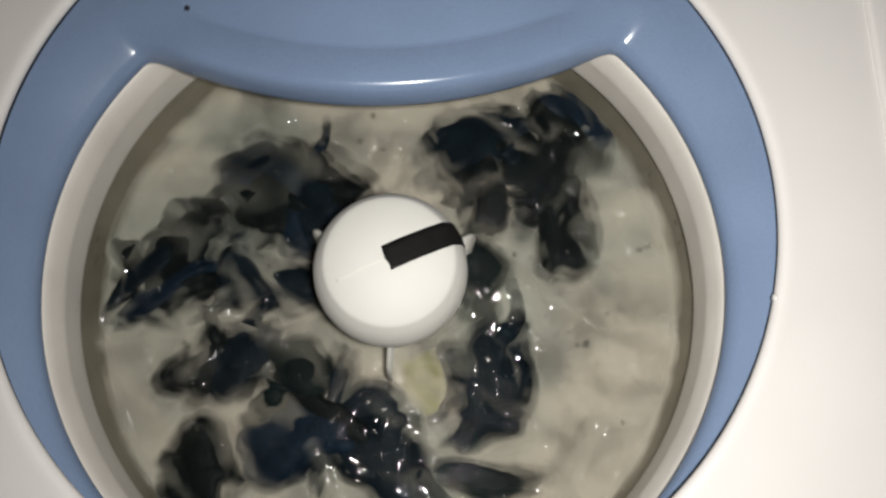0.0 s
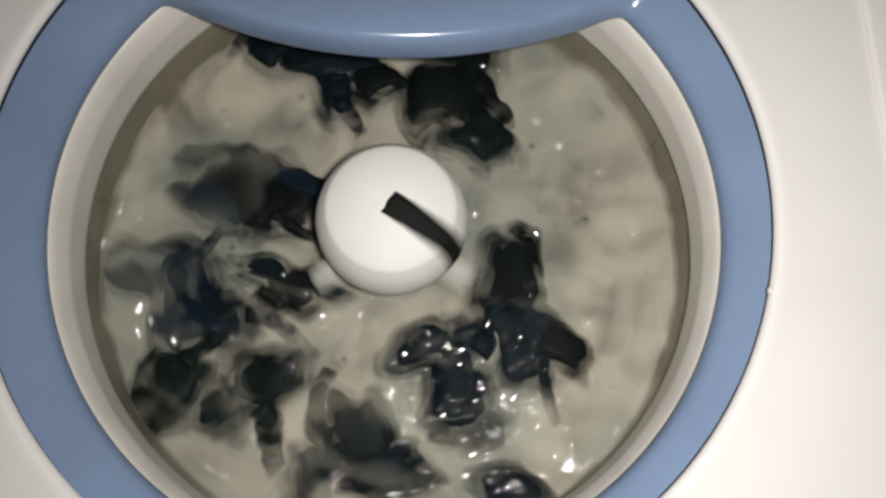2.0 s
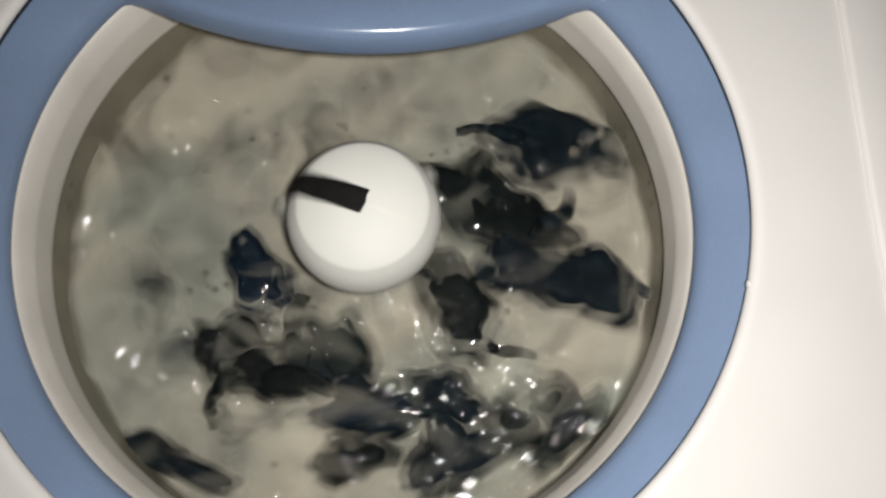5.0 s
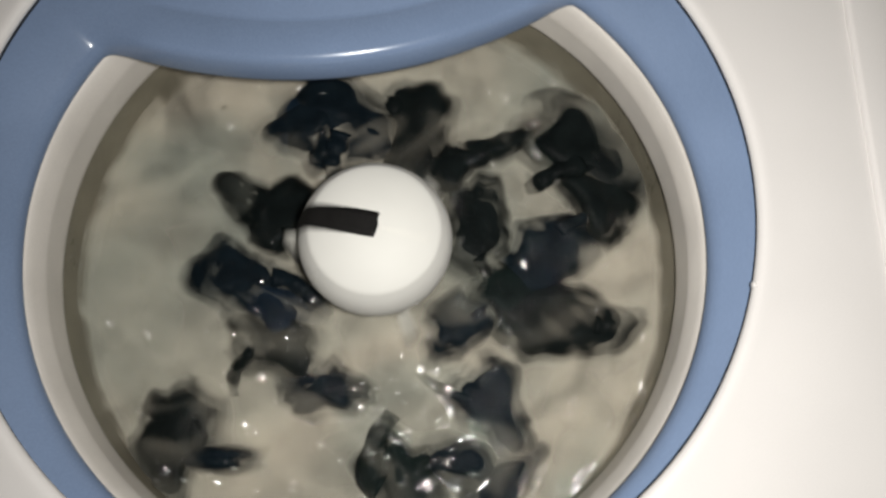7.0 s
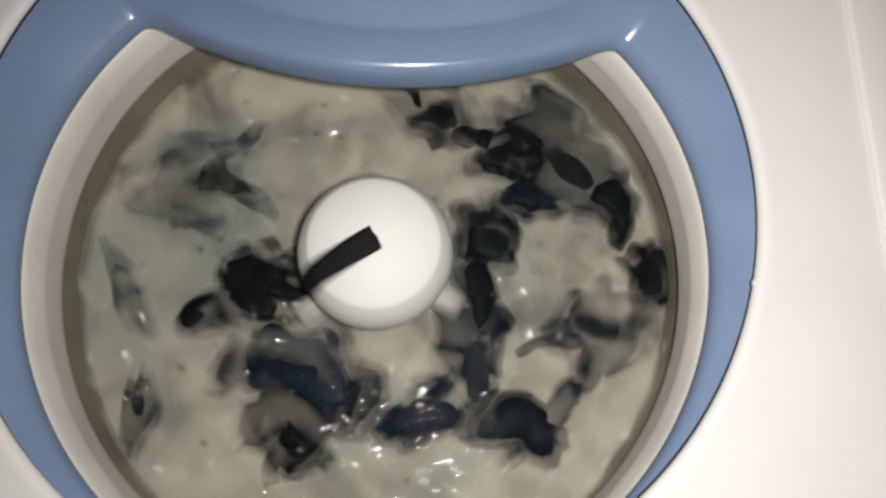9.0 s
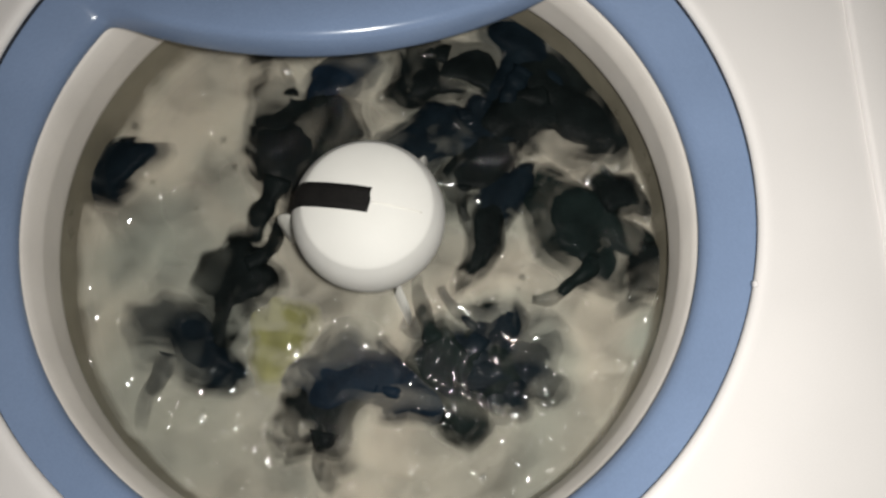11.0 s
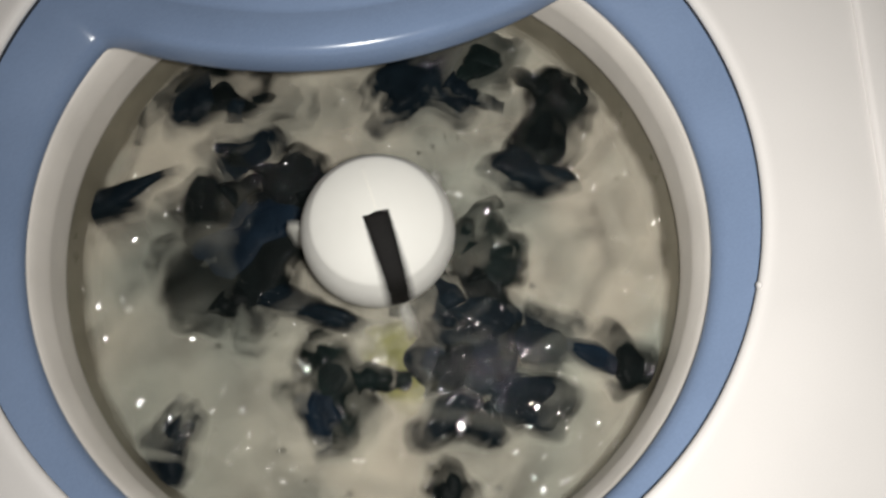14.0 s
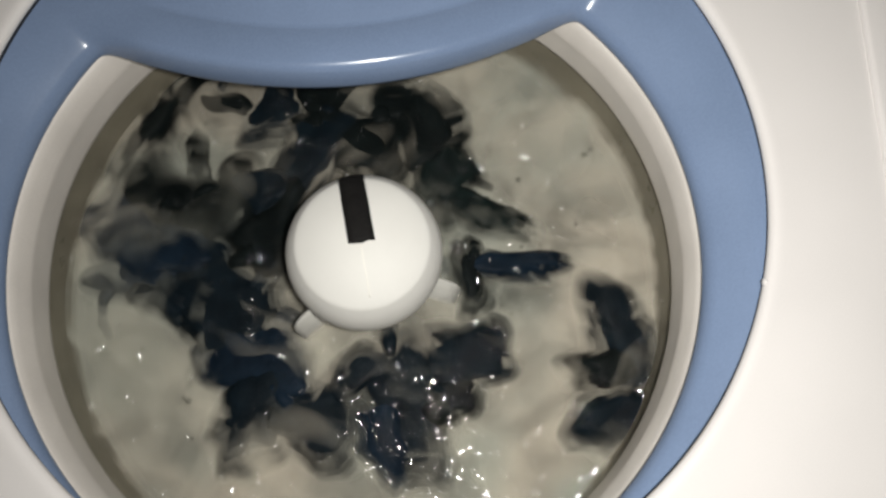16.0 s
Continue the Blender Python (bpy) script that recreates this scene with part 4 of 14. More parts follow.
        (13.6, pose(0.0154, -0.0137, 0, 0, 0, 924)),
        (13.7, pose(0.0158, -0.0115, 0, 0, 0, 988)),
        (13.8, pose(0.0140, -0.0122, 0, 0, 0, 1015)),
        (13.9, pose(0.0110, -0.0156, 0, 0, 0, 1028)),
        (14.0, pose(0.0061, -0.0212, 0, 0, 0, 1008)),
        (14.1, pose(0.0003, -0.0268, 0, 0, 0, 957)),
        (14.2, pose(-0.0034, -0.0329, 0, 0, 0, 892)),
        (14.3, pose(-0.0055, -0.0377, 0, 0, 0, 839)),
        (14.4, pose(-0.0054, -0.0398, 0, 0, 0, 788)),
        (14.5, pose(-0.0049, -0.0382, 0, 0, 0, 756)),
        (14.6, pose(-0.0024, -0.0329, 0, 0, 0, 750)),
        (14.7, pose(0.0026, -0.0264, 0, 0, 0, 779)),
        (14.8, pose(0.0088, -0.0203, 0, 0, 0, 824)),
        (14.9, pose(0.0139, -0.0165, 0, 0, 0, 879)),
        (15.0, pose(0.0169, -0.0123, 0, 0, 0, 957)),
        (15.1, pose(0.0181, -0.0103, 0, 0, 0, 1018)),
        (15.2, pose(0.0166, -0.0120, 0, 0, 0, 1064)),
        (15.3, pose(0.0132, -0.0159, 0, 0, 0, 1080)),
        (15.4, pose(0.0092, -0.0224, 0, 0, 0, 1082)),
        (15.5, pose(0.0046, -0.0306, 0, 0, 0, 1044)),
        (15.6, pose(-0.0012, -0.0374, 0, 0, 0, 978)),
        (15.7, pose(-0.0058, -0.0420, 0, 0, 0, 916)),
        (15.8, pose(-0.0077, -0.0432, 0, 0, 0, 879)),
        (15.9, pose(-0.0066, -0.0412, 0, 0, 0, 836)),
        (16.0, pose(-0.0047, -0.0380, 0, 0, 0, 821)),
    ])
    walk(water, [
        (0.0, pose(0.0035, -0.0401, 0, 0, 0, -12.3)),
        (0.2, pose(0.0058, -0.0280, 0, 0, 0, -12.6)),
        (0.4, pose(0.0106, -0.0115, 0, 0, 0, -0.6)),
        (0.6, pose(0.0120, -0.0081, 0, 0, 0, 15.8)),
        (0.8, pose(0.0096, -0.0142, 0, 0, 0, 24.8)),
        (1.0, pose(0.0054, -0.0267, 0, 0, 0, 18.7)),
        (1.2, pose(0.0010, -0.0381, 0, 0, 0, -1.4)),
        (1.4, pose(-0.0009, -0.0408, 0, 0, 0, -18.4)),
        (1.6, pose(-0.0016, -0.0344, 0, 0, 0, -21.5)),
        (1.8, pose(0.0016, -0.0187, 0, 0, 0, -8.7)),
        (2.0, pose(0.0071, -0.0092, 0, 0, 0, 11.6)),
        (2.2, pose(0.0102, -0.0106, 0, 0, 0, 25.2)),
        (2.4, pose(0.0135, -0.0226, 0, 0, 0, 24.1)),
        (2.6, pose(0.0132, -0.0347, 0, 0, 0, 5.8)),
        (2.8, pose(0.0058, -0.0422, 0, 0, 0, -13.9)),
        (3.0, pose(-0.0030, -0.0395, 0, 0, 0, -20.5)),
        (3.2, pose(-0.0079, -0.0246, 0, 0, 0, -9.1)),
        (3.4, pose(-0.0023, -0.0112, 0, 0, 0, 10.4)),
        (3.6, pose(0.0055, -0.0079, 0, 0, 0, 24.8)),
        (3.8, pose(0.0156, -0.0139, 0, 0, 0, 26.2)),
        (4.0, pose(0.0186, -0.0238, 0, 0, 0, 13.2)),
        (4.2, pose(0.0100, -0.0382, 0, 0, 0, -5.7)),
        (4.4, pose(-0.0001, -0.0415, 0, 0, 0, -17.1)),
        (4.6, pose(-0.0049, -0.0304, 0, 0, 0, -15.5)),
        (4.8, pose(-0.0021, -0.0174, 0, 0, 0, 0.9)),
        (5.0, pose(0.0024, -0.0101, 0, 0, 0, 21.3)),
        (5.2, pose(0.0097, -0.0095, 0, 0, 0, 30.9)),
        (5.4, pose(0.0123, -0.0170, 0, 0, 0, 21.6)),
        (5.6, pose(0.0081, -0.0311, 0, 0, 0, 2.0)),
        (5.8, pose(0.0050, -0.0419, 0, 0, 0, -13.5)),
        (6.0, pose(0.0040, -0.0398, 0, 0, 0, -15.0)),
        (6.2, pose(0.0034, -0.0283, 0, 0, 0, -0.7)),
        (6.4, pose(-0.0010, -0.0168, 0, 0, 0, 22.1)),
        (6.6, pose(0.0055, -0.0068, 0, 0, 0, 33.2)),
        (6.8, pose(0.0076, -0.0106, 0, 0, 0, 26.2)),
        (7.0, pose(0.0061, -0.0259, 0, 0, 0, 5.1)),
        (7.2, pose(0.0060, -0.0392, 0, 0, 0, -10.6)),
        (7.4, pose(0.0059, -0.0431, 0, 0, 0, -14.4)),
        (7.6, pose(0.0052, -0.0320, 0, 0, 0, -1.4)),
        (7.8, pose(0.0078, -0.0177, 0, 0, 0, 19.1)),
        (8.0, pose(0.0047, -0.0063, 0, 0, 0, 33.1)),
        (8.2, pose(-0.0012, -0.0098, 0, 0, 0, 30.8)),
        (8.4, pose(-0.0023, -0.0260, 0, 0, 0, 11.1)),
        (8.6, pose(0.0011, -0.0374, 0, 0, 0, -7.8)),
        (8.8, pose(0.0063, -0.0425, 0, 0, 0, -13.3)),
        (9.0, pose(0.0066, -0.0347, 0, 0, 0, -2.2)),
        (9.2, pose(0.0090, -0.0206, 0, 0, 0, 19.3)),
        (9.4, pose(0.0069, -0.0091, 0, 0, 0, 34.6)),
        (9.6, pose(0.0000, -0.0088, 0, 0, 0, 32.7)),
        (9.8, pose(-0.0040, -0.0214, 0, 0, 0, 14.7)),
        (10.0, pose(-0.0029, -0.0356, 0, 0, 0, -4.1)),
        (10.2, pose(0.0042, -0.0411, 0, 0, 0, -11.3)),
        (10.4, pose(0.0107, -0.0345, 0, 0, 0, -2.2)),
        (10.6, pose(0.0150, -0.0216, 0, 0, 0, 16.7)),
        (10.8, pose(0.0107, -0.0111, 0, 0, 0, 30.6)),
        (11.0, pose(0.0015, -0.0088, 0, 0, 0, 34.5)),
        (11.2, pose(-0.0051, -0.0173, 0, 0, 0, 24.9)),
        (11.4, pose(-0.0056, -0.0328, 0, 0, 0, 6.6)),
        (11.6, pose(0.0013, -0.0404, 0, 0, 0, -8.0)),
        (11.8, pose(0.0101, -0.0366, 0, 0, 0, -6.8)),
        (12.0, pose(0.0161, -0.0238, 0, 0, 0, 9.3)),
        (12.2, pose(0.0139, -0.0147, 0, 0, 0, 28.4)),
        (12.4, pose(0.0057, -0.0135, 0, 0, 0, 39.9)),
        (12.6, pose(-0.0005, -0.0203, 0, 0, 0, 31.5)),
        (12.8, pose(-0.0028, -0.0320, 0, 0, 0, 11.6)),
        (13.0, pose(-0.0027, -0.0393, 0, 0, 0, -3.7)),
        (13.2, pose(0.0013, -0.0354, 0, 0, 0, -5.9)),
        (13.4, pose(0.0109, -0.0226, 0, 0, 0, 7.2)),
        (13.6, pose(0.0154, -0.0137, 0, 0, 0, 25.7)),
        (13.8, pose(0.0140, -0.0122, 0, 0, 0, 39.3)),
        (14.0, pose(0.0061, -0.0212, 0, 0, 0, 36.6)),
        (14.2, pose(-0.0034, -0.0329, 0, 0, 0, 18.4)),
        (14.4, pose(-0.0054, -0.0398, 0, 0, 0, 0.4)),
        (14.6, pose(-0.0024, -0.0329, 0, 0, 0, -6.3)),
        (14.8, pose(0.0088, -0.0203, 0, 0, 0, 3.8)),
        (15.0, pose(0.0169, -0.0123, 0, 0, 0, 23.7)),
        (15.2, pose(0.0166, -0.0120, 0, 0, 0, 39.6)),
        (15.4, pose(0.0092, -0.0224, 0, 0, 0, 41.0)),
        (15.6, pose(-0.0012, -0.0374, 0, 0, 0, 26.0)),
        (15.8, pose(-0.0077, -0.0432, 0, 0, 0, 12.1)),
        (16.0, pose(-0.0047, -0.0380, 0, 0, 0, 7.8)),
    ])
    walk(garments[0], [
        (0, lay(0.181, -0.036, 0.7726, 176)), (0.25, lay(0.184, -0.019, 0.7730, 176)), (0.5, lay(0.189, -0.003, 0.7735, 176)), (0.75, lay(0.188, -0.008, 0.7734, 176)),
        (1, lay(0.183, -0.022, 0.7728, 176)), (1.25, lay(0.177, -0.035, 0.7724, 176)), (1.5, lay(0.175, -0.035, 0.7722, 176)), (1.75, lay(0.178, -0.018, 0.7724, 176)),
        (2, lay(0.184, -0.005, 0.7731, 176)), (2.25, lay(0.188, -0.009, 0.7734, 176)), (2.5, lay(0.192, -0.024, 0.7737, 176)), (2.75, lay(0.140, -0.021, 0.7776, 165)),
        (3, lay(0.083, -0.015, 0.7940, 155)), (3.25, lay(0.083, 0.020, 0.7941, 160)), (3.5, lay(0.093, 0.051, 0.7942, 166)), (3.75, lay(0.103, 0.054, 0.7944, 160)),
        (4, lay(0.107, 0.050, 0.7944, 154)), (4.25, lay(0.095, 0.033, 0.7941, 154)), (4.5, lay(0.085, 0.032, 0.7941, 153)), (4.75, lay(0.091, 0.034, 0.7941, 151)),
        (5, lay(0.102, 0.021, 0.7941, 149)), (5.25, lay(0.110, -0.002, 0.7941, 147)), (5.5, lay(0.104, -0.027, 0.7941, 145)), (5.75, lay(0.095, -0.046, 0.7941, 144)),
        (6, lay(0.089, -0.051, 0.7940, 142)), (6.25, lay(0.083, -0.044, 0.7940, 141)), (6.5, lay(0.081, -0.034, 0.7940, 141)), (6.75, lay(0.115, -0.039, 0.7942, 152)),
        (7, lay(0.141, -0.064, 0.7947, 164)), (7.25, lay(0.168, -0.066, 0.7960, 159)), (7.5, lay(0.192, -0.045, 0.7979, 154)), (7.75, lay(0.203, -0.017, 0.7992, 182)),
        (8, lay(0.209, 0.009, 0.8008, 210)), (8.25, lay(0.189, 0.046, 0.7821, 189)), (8.5, lay(0.165, 0.065, 0.7733, 168)), (8.75, lay(0.170, 0.063, 0.7737, 169)),
        (9, lay(0.165, 0.079, 0.7741, 173)), (9.25, lay(0.168, 0.095, 0.7759, 177)), (9.5, lay(0.170, 0.095, 0.7761, 183)), (9.75, lay(0.167, 0.078, 0.7813, 189)),
        (10, lay(0.162, 0.070, 0.7837, 195)), (10.25, lay(0.157, 0.084, 0.7875, 201)), (10.5, lay(0.155, 0.108, 0.7927, 205)), (10.75, lay(0.155, 0.122, 0.7976, 208)),
        (11, lay(0.148, 0.122, 0.8002, 209)), (11.25, lay(0.136, 0.116, 0.7983, 220)), (11.5, lay(0.135, 0.105, 0.7972, 232)), (11.75, lay(0.158, 0.063, 0.7796, 265)),
        (12, lay(0.167, 0.037, 0.7724, 299)), (12.25, lay(0.163, 0.047, 0.7724, 299)), (12.5, lay(0.153, 0.044, 0.7717, 299)), (12.75, lay(0.149, 0.032, 0.7712, 299)),
        (13, lay(0.148, 0.021, 0.7711, 299)), (13.25, lay(0.155, 0.028, 0.7715, 299)), (13.5, lay(0.165, 0.043, 0.7724, 299)), (13.75, lay(0.143, -0.022, 0.7777, 291)),
        (14, lay(0.088, -0.070, 0.7941, 282)), (14.25, lay(0.077, -0.085, 0.7771, 282)), (14.5, lay(0.077, -0.087, 0.7701, 282)), (14.75, lay(0.087, -0.073, 0.7701, 282)),
        (15, lay(0.099, -0.061, 0.7701, 282)), (15.25, lay(0.056, -0.109, 0.7771, 318)), (15.5, lay(-0.019, -0.140, 0.7942, 354)), (15.75, lay(-0.018, -0.148, 0.7773, 349)),
        (16, lay(-0.005, -0.139, 0.7702, 343)),
    ])
    walk(garments[1], [
        (0, lay(-0.169, -0.012, 0.7718, 56)), (0.25, lay(-0.165, 0.004, 0.7717, 56)), (0.5, lay(-0.161, 0.020, 0.7716, 56)), (0.75, lay(-0.162, 0.015, 0.7716, 56)),
        (1, lay(-0.167, 0.001, 0.7718, 56)), (1.25, lay(-0.128, -0.031, 0.7778, 45)), (1.5, lay(-0.084, -0.041, 0.7945, 33)), (1.75, lay(-0.082, -0.025, 0.7775, 33)),
        (2, lay(-0.075, -0.011, 0.7700, 33)), (2.25, lay(-0.071, -0.016, 0.7700, 33)), (2.5, lay(-0.068, -0.031, 0.7700, 33)), (2.75, lay(-0.074, -0.043, 0.7700, 33)),
        (3, lay(-0.085, -0.042, 0.7700, 33)), (3.25, lay(-0.148, 0.008, 0.7784, 5)), (3.5, lay(-0.186, 0.078, 0.8014, -23)), (3.75, lay(-0.175, 0.074, 0.7824, -23)),
        (4, lay(-0.169, 0.062, 0.7736, -23)), (4.25, lay(-0.182, 0.042, 0.7740, -23)), (4.5, lay(-0.189, 0.054, 0.7755, -23)), (4.75, lay(-0.182, 0.083, 0.7767, -23)),
        (5, lay(-0.176, 0.093, 0.7769, -23)), (5.25, lay(-0.176, 0.077, 0.7753, -23)), (5.5, lay(-0.184, 0.046, 0.7744, -23)), (5.75, lay(-0.190, 0.028, 0.7744, -23)),
        (6, lay(-0.187, 0.040, 0.7745, -23)), (6.25, lay(-0.185, 0.063, 0.7755, -23)), (6.5, lay(-0.185, 0.076, 0.7766, -23)), (6.75, lay(-0.180, 0.078, 0.7760, -23)),
        (7, lay(-0.181, 0.060, 0.7749, -23)), (7.25, lay(-0.182, 0.045, 0.7741, -23)), (7.5, lay(-0.182, 0.047, 0.7743, -23)), (7.75, lay(-0.181, 0.065, 0.7751, -23)),
        (8, lay(-0.183, 0.080, 0.7766, -23)), (8.25, lay(-0.178, 0.074, 0.7829, -5)), (8.5, lay(-0.168, 0.055, 0.7976, 13)), (8.75, lay(-0.161, 0.044, 0.7933, 13)),
        (9, lay(-0.157, 0.058, 0.7901, 13)), (9.25, lay(-0.148, 0.086, 0.7873, 13)), (9.5, lay(-0.153, 0.097, 0.7851, 13)), (9.75, lay(-0.168, 0.073, 0.7816, 13)),
        (10, lay(-0.175, 0.039, 0.7732, 13)), (10.25, lay(-0.168, 0.032, 0.7723, 13)), (10.5, lay(-0.155, 0.055, 0.7721, 13)), (10.75, lay(-0.152, 0.077, 0.7728, 13)),
        (11, lay(-0.164, 0.080, 0.7741, 13)), (11.25, lay(-0.171, 0.067, 0.7741, 13)), (11.5, lay(-0.168, 0.050, 0.7730, 13)), (11.75, lay(-0.158, 0.050, 0.7722, 13)),
        (12, lay(-0.150, 0.065, 0.7721, 13)), (12.25, lay(-0.154, 0.075, 0.7728, 13)), (12.5, lay(-0.164, 0.072, 0.7736, 13)), (12.75, lay(-0.178, 0.063, 0.7820, -24)),
        (13, lay(-0.187, 0.055, 0.7998, -60)), (13.25, lay(-0.181, 0.062, 0.7824, -60)), (13.5, lay(-0.171, 0.077, 0.7746, -60)), (13.75, lay(-0.129, 0.061, 0.7710, -22)),
        (14, lay(-0.096, 0.031, 0.7701, 17)), (14.25, lay(-0.107, 0.017, 0.7702, 17)), (14.5, lay(-0.107, 0.014, 0.7702, 17)), (14.75, lay(-0.097, 0.029, 0.7701, 17)),
        (15, lay(-0.086, 0.040, 0.7701, 17)), (15.25, lay(-0.091, -0.001, 0.7776, 41)), (15.5, lay(-0.092, -0.052, 0.7946, 65)), (15.75, lay(-0.116, -0.061, 0.7947, 93)),
        (16, lay(-0.126, -0.053, 0.7948, 122)),
    ])
    walk(garments[2], [
        (0, lay(0.135, 0.075, 0.7967, 238)), (0.25, lay(0.138, 0.092, 0.7807, 238)), (0.5, lay(0.143, 0.108, 0.7741, 238)), (0.75, lay(0.142, 0.103, 0.7736, 238)),
        (1, lay(0.137, 0.089, 0.7724, 238)), (1.25, lay(0.132, 0.076, 0.7716, 238)), (1.5, lay(0.130, 0.076, 0.7715, 238)), (1.75, lay(0.094, 0.121, 0.7800, 252)),
        (2, lay(0.057, 0.150, 0.7979, 266)), (2.25, lay(0.061, 0.145, 0.7806, 266)), (2.5, lay(0.064, 0.131, 0.7717, 266)), (2.75, lay(0.058, 0.118, 0.7710, 266)),
        (3, lay(0.047, 0.120, 0.7709, 266)), (3.25, lay(0.043, 0.138, 0.7717, 266)), (3.5, lay(0.052, 0.151, 0.7729, 266)), (3.75, lay(0.063, 0.147, 0.7728, 266)),
        (4, lay(0.069, 0.135, 0.7721, 266)), (4.25, lay(0.065, 0.117, 0.7711, 266)), (4.5, lay(0.066, 0.116, 0.7711, 263)), (4.75, lay(0.070, 0.132, 0.7719, 260)),
        (5, lay(0.074, 0.144, 0.7730, 256)), (5.25, lay(0.089, 0.142, 0.7814, 251)), (5.5, lay(0.109, 0.117, 0.7839, 247)), (5.75, lay(0.128, 0.084, 0.7865, 243)),
        (6, lay(0.139, 0.071, 0.7899, 239)), (6.25, lay(0.138, 0.084, 0.7938, 237)), (6.5, lay(0.137, 0.102, 0.7982, 236)), (6.75, lay(0.165, 0.098, 0.8007, 199)),
        (7, lay(0.187, 0.071, 0.8015, 162)), (7.25, lay(0.187, 0.056, 0.7834, 162)), (7.5, lay(0.186, 0.058, 0.7754, 162)), (7.75, lay(0.188, 0.076, 0.7771, 162)),
        (8, lay(0.186, 0.091, 0.7783, 162)), (8.25, lay(0.160, 0.093, 0.7826, 153)), (8.5, lay(0.139, 0.080, 0.7971, 144)), (8.75, lay(0.151, 0.068, 0.7974, 144)),
        (9, lay(0.157, 0.071, 0.7979, 143)), (9.25, lay(0.157, 0.097, 0.7996, 143)), (9.5, lay(0.143, 0.122, 0.8006, 142)), (9.75, lay(0.133, 0.121, 0.7994, 141)),
        (10, lay(0.143, 0.098, 0.7984, 140)), (10.25, lay(0.167, 0.081, 0.7995, 139)), (10.5, lay(0.182, 0.089, 0.8023, 139)), (10.75, lay(0.178, 0.109, 0.8040, 138)),
        (11, lay(0.164, 0.120, 0.8033, 138)), (11.25, lay(0.147, 0.116, 0.7833, 157)), (11.5, lay(0.140, 0.106, 0.7737, 176)), (11.75, lay(0.135, 0.108, 0.7815, 181)),
        (12, lay(0.129, 0.122, 0.7992, 186)), (12.25, lay(0.119, 0.137, 0.7829, 167)), (12.5, lay(0.102, 0.139, 0.7739, 147)), (12.75, lay(0.098, 0.126, 0.7726, 147)),
        (13, lay(0.098, 0.116, 0.7719, 147)), (13.25, lay(0.086, 0.116, 0.7795, 128)), (13.5, lay(0.079, 0.123, 0.7967, 108)), (13.75, lay(0.075, 0.154, 0.7820, 98)),
        (14, lay(0.056, 0.171, 0.7754, 88)), (14.25, lay(0.022, 0.128, 0.7790, 117)), (14.5, lay(0.005, 0.093, 0.7952, 145)), (14.75, lay(0.012, 0.124, 0.7958, 148)),
        (15, lay(0.019, 0.151, 0.7974, 151)), (15.25, lay(0.018, 0.150, 0.7972, 119)), (15.5, lay(0.009, 0.134, 0.7962, 87)), (15.75, lay(-0.016, 0.105, 0.7954, 112)),
        (16, lay(-0.025, 0.093, 0.7952, 137)),
    ])
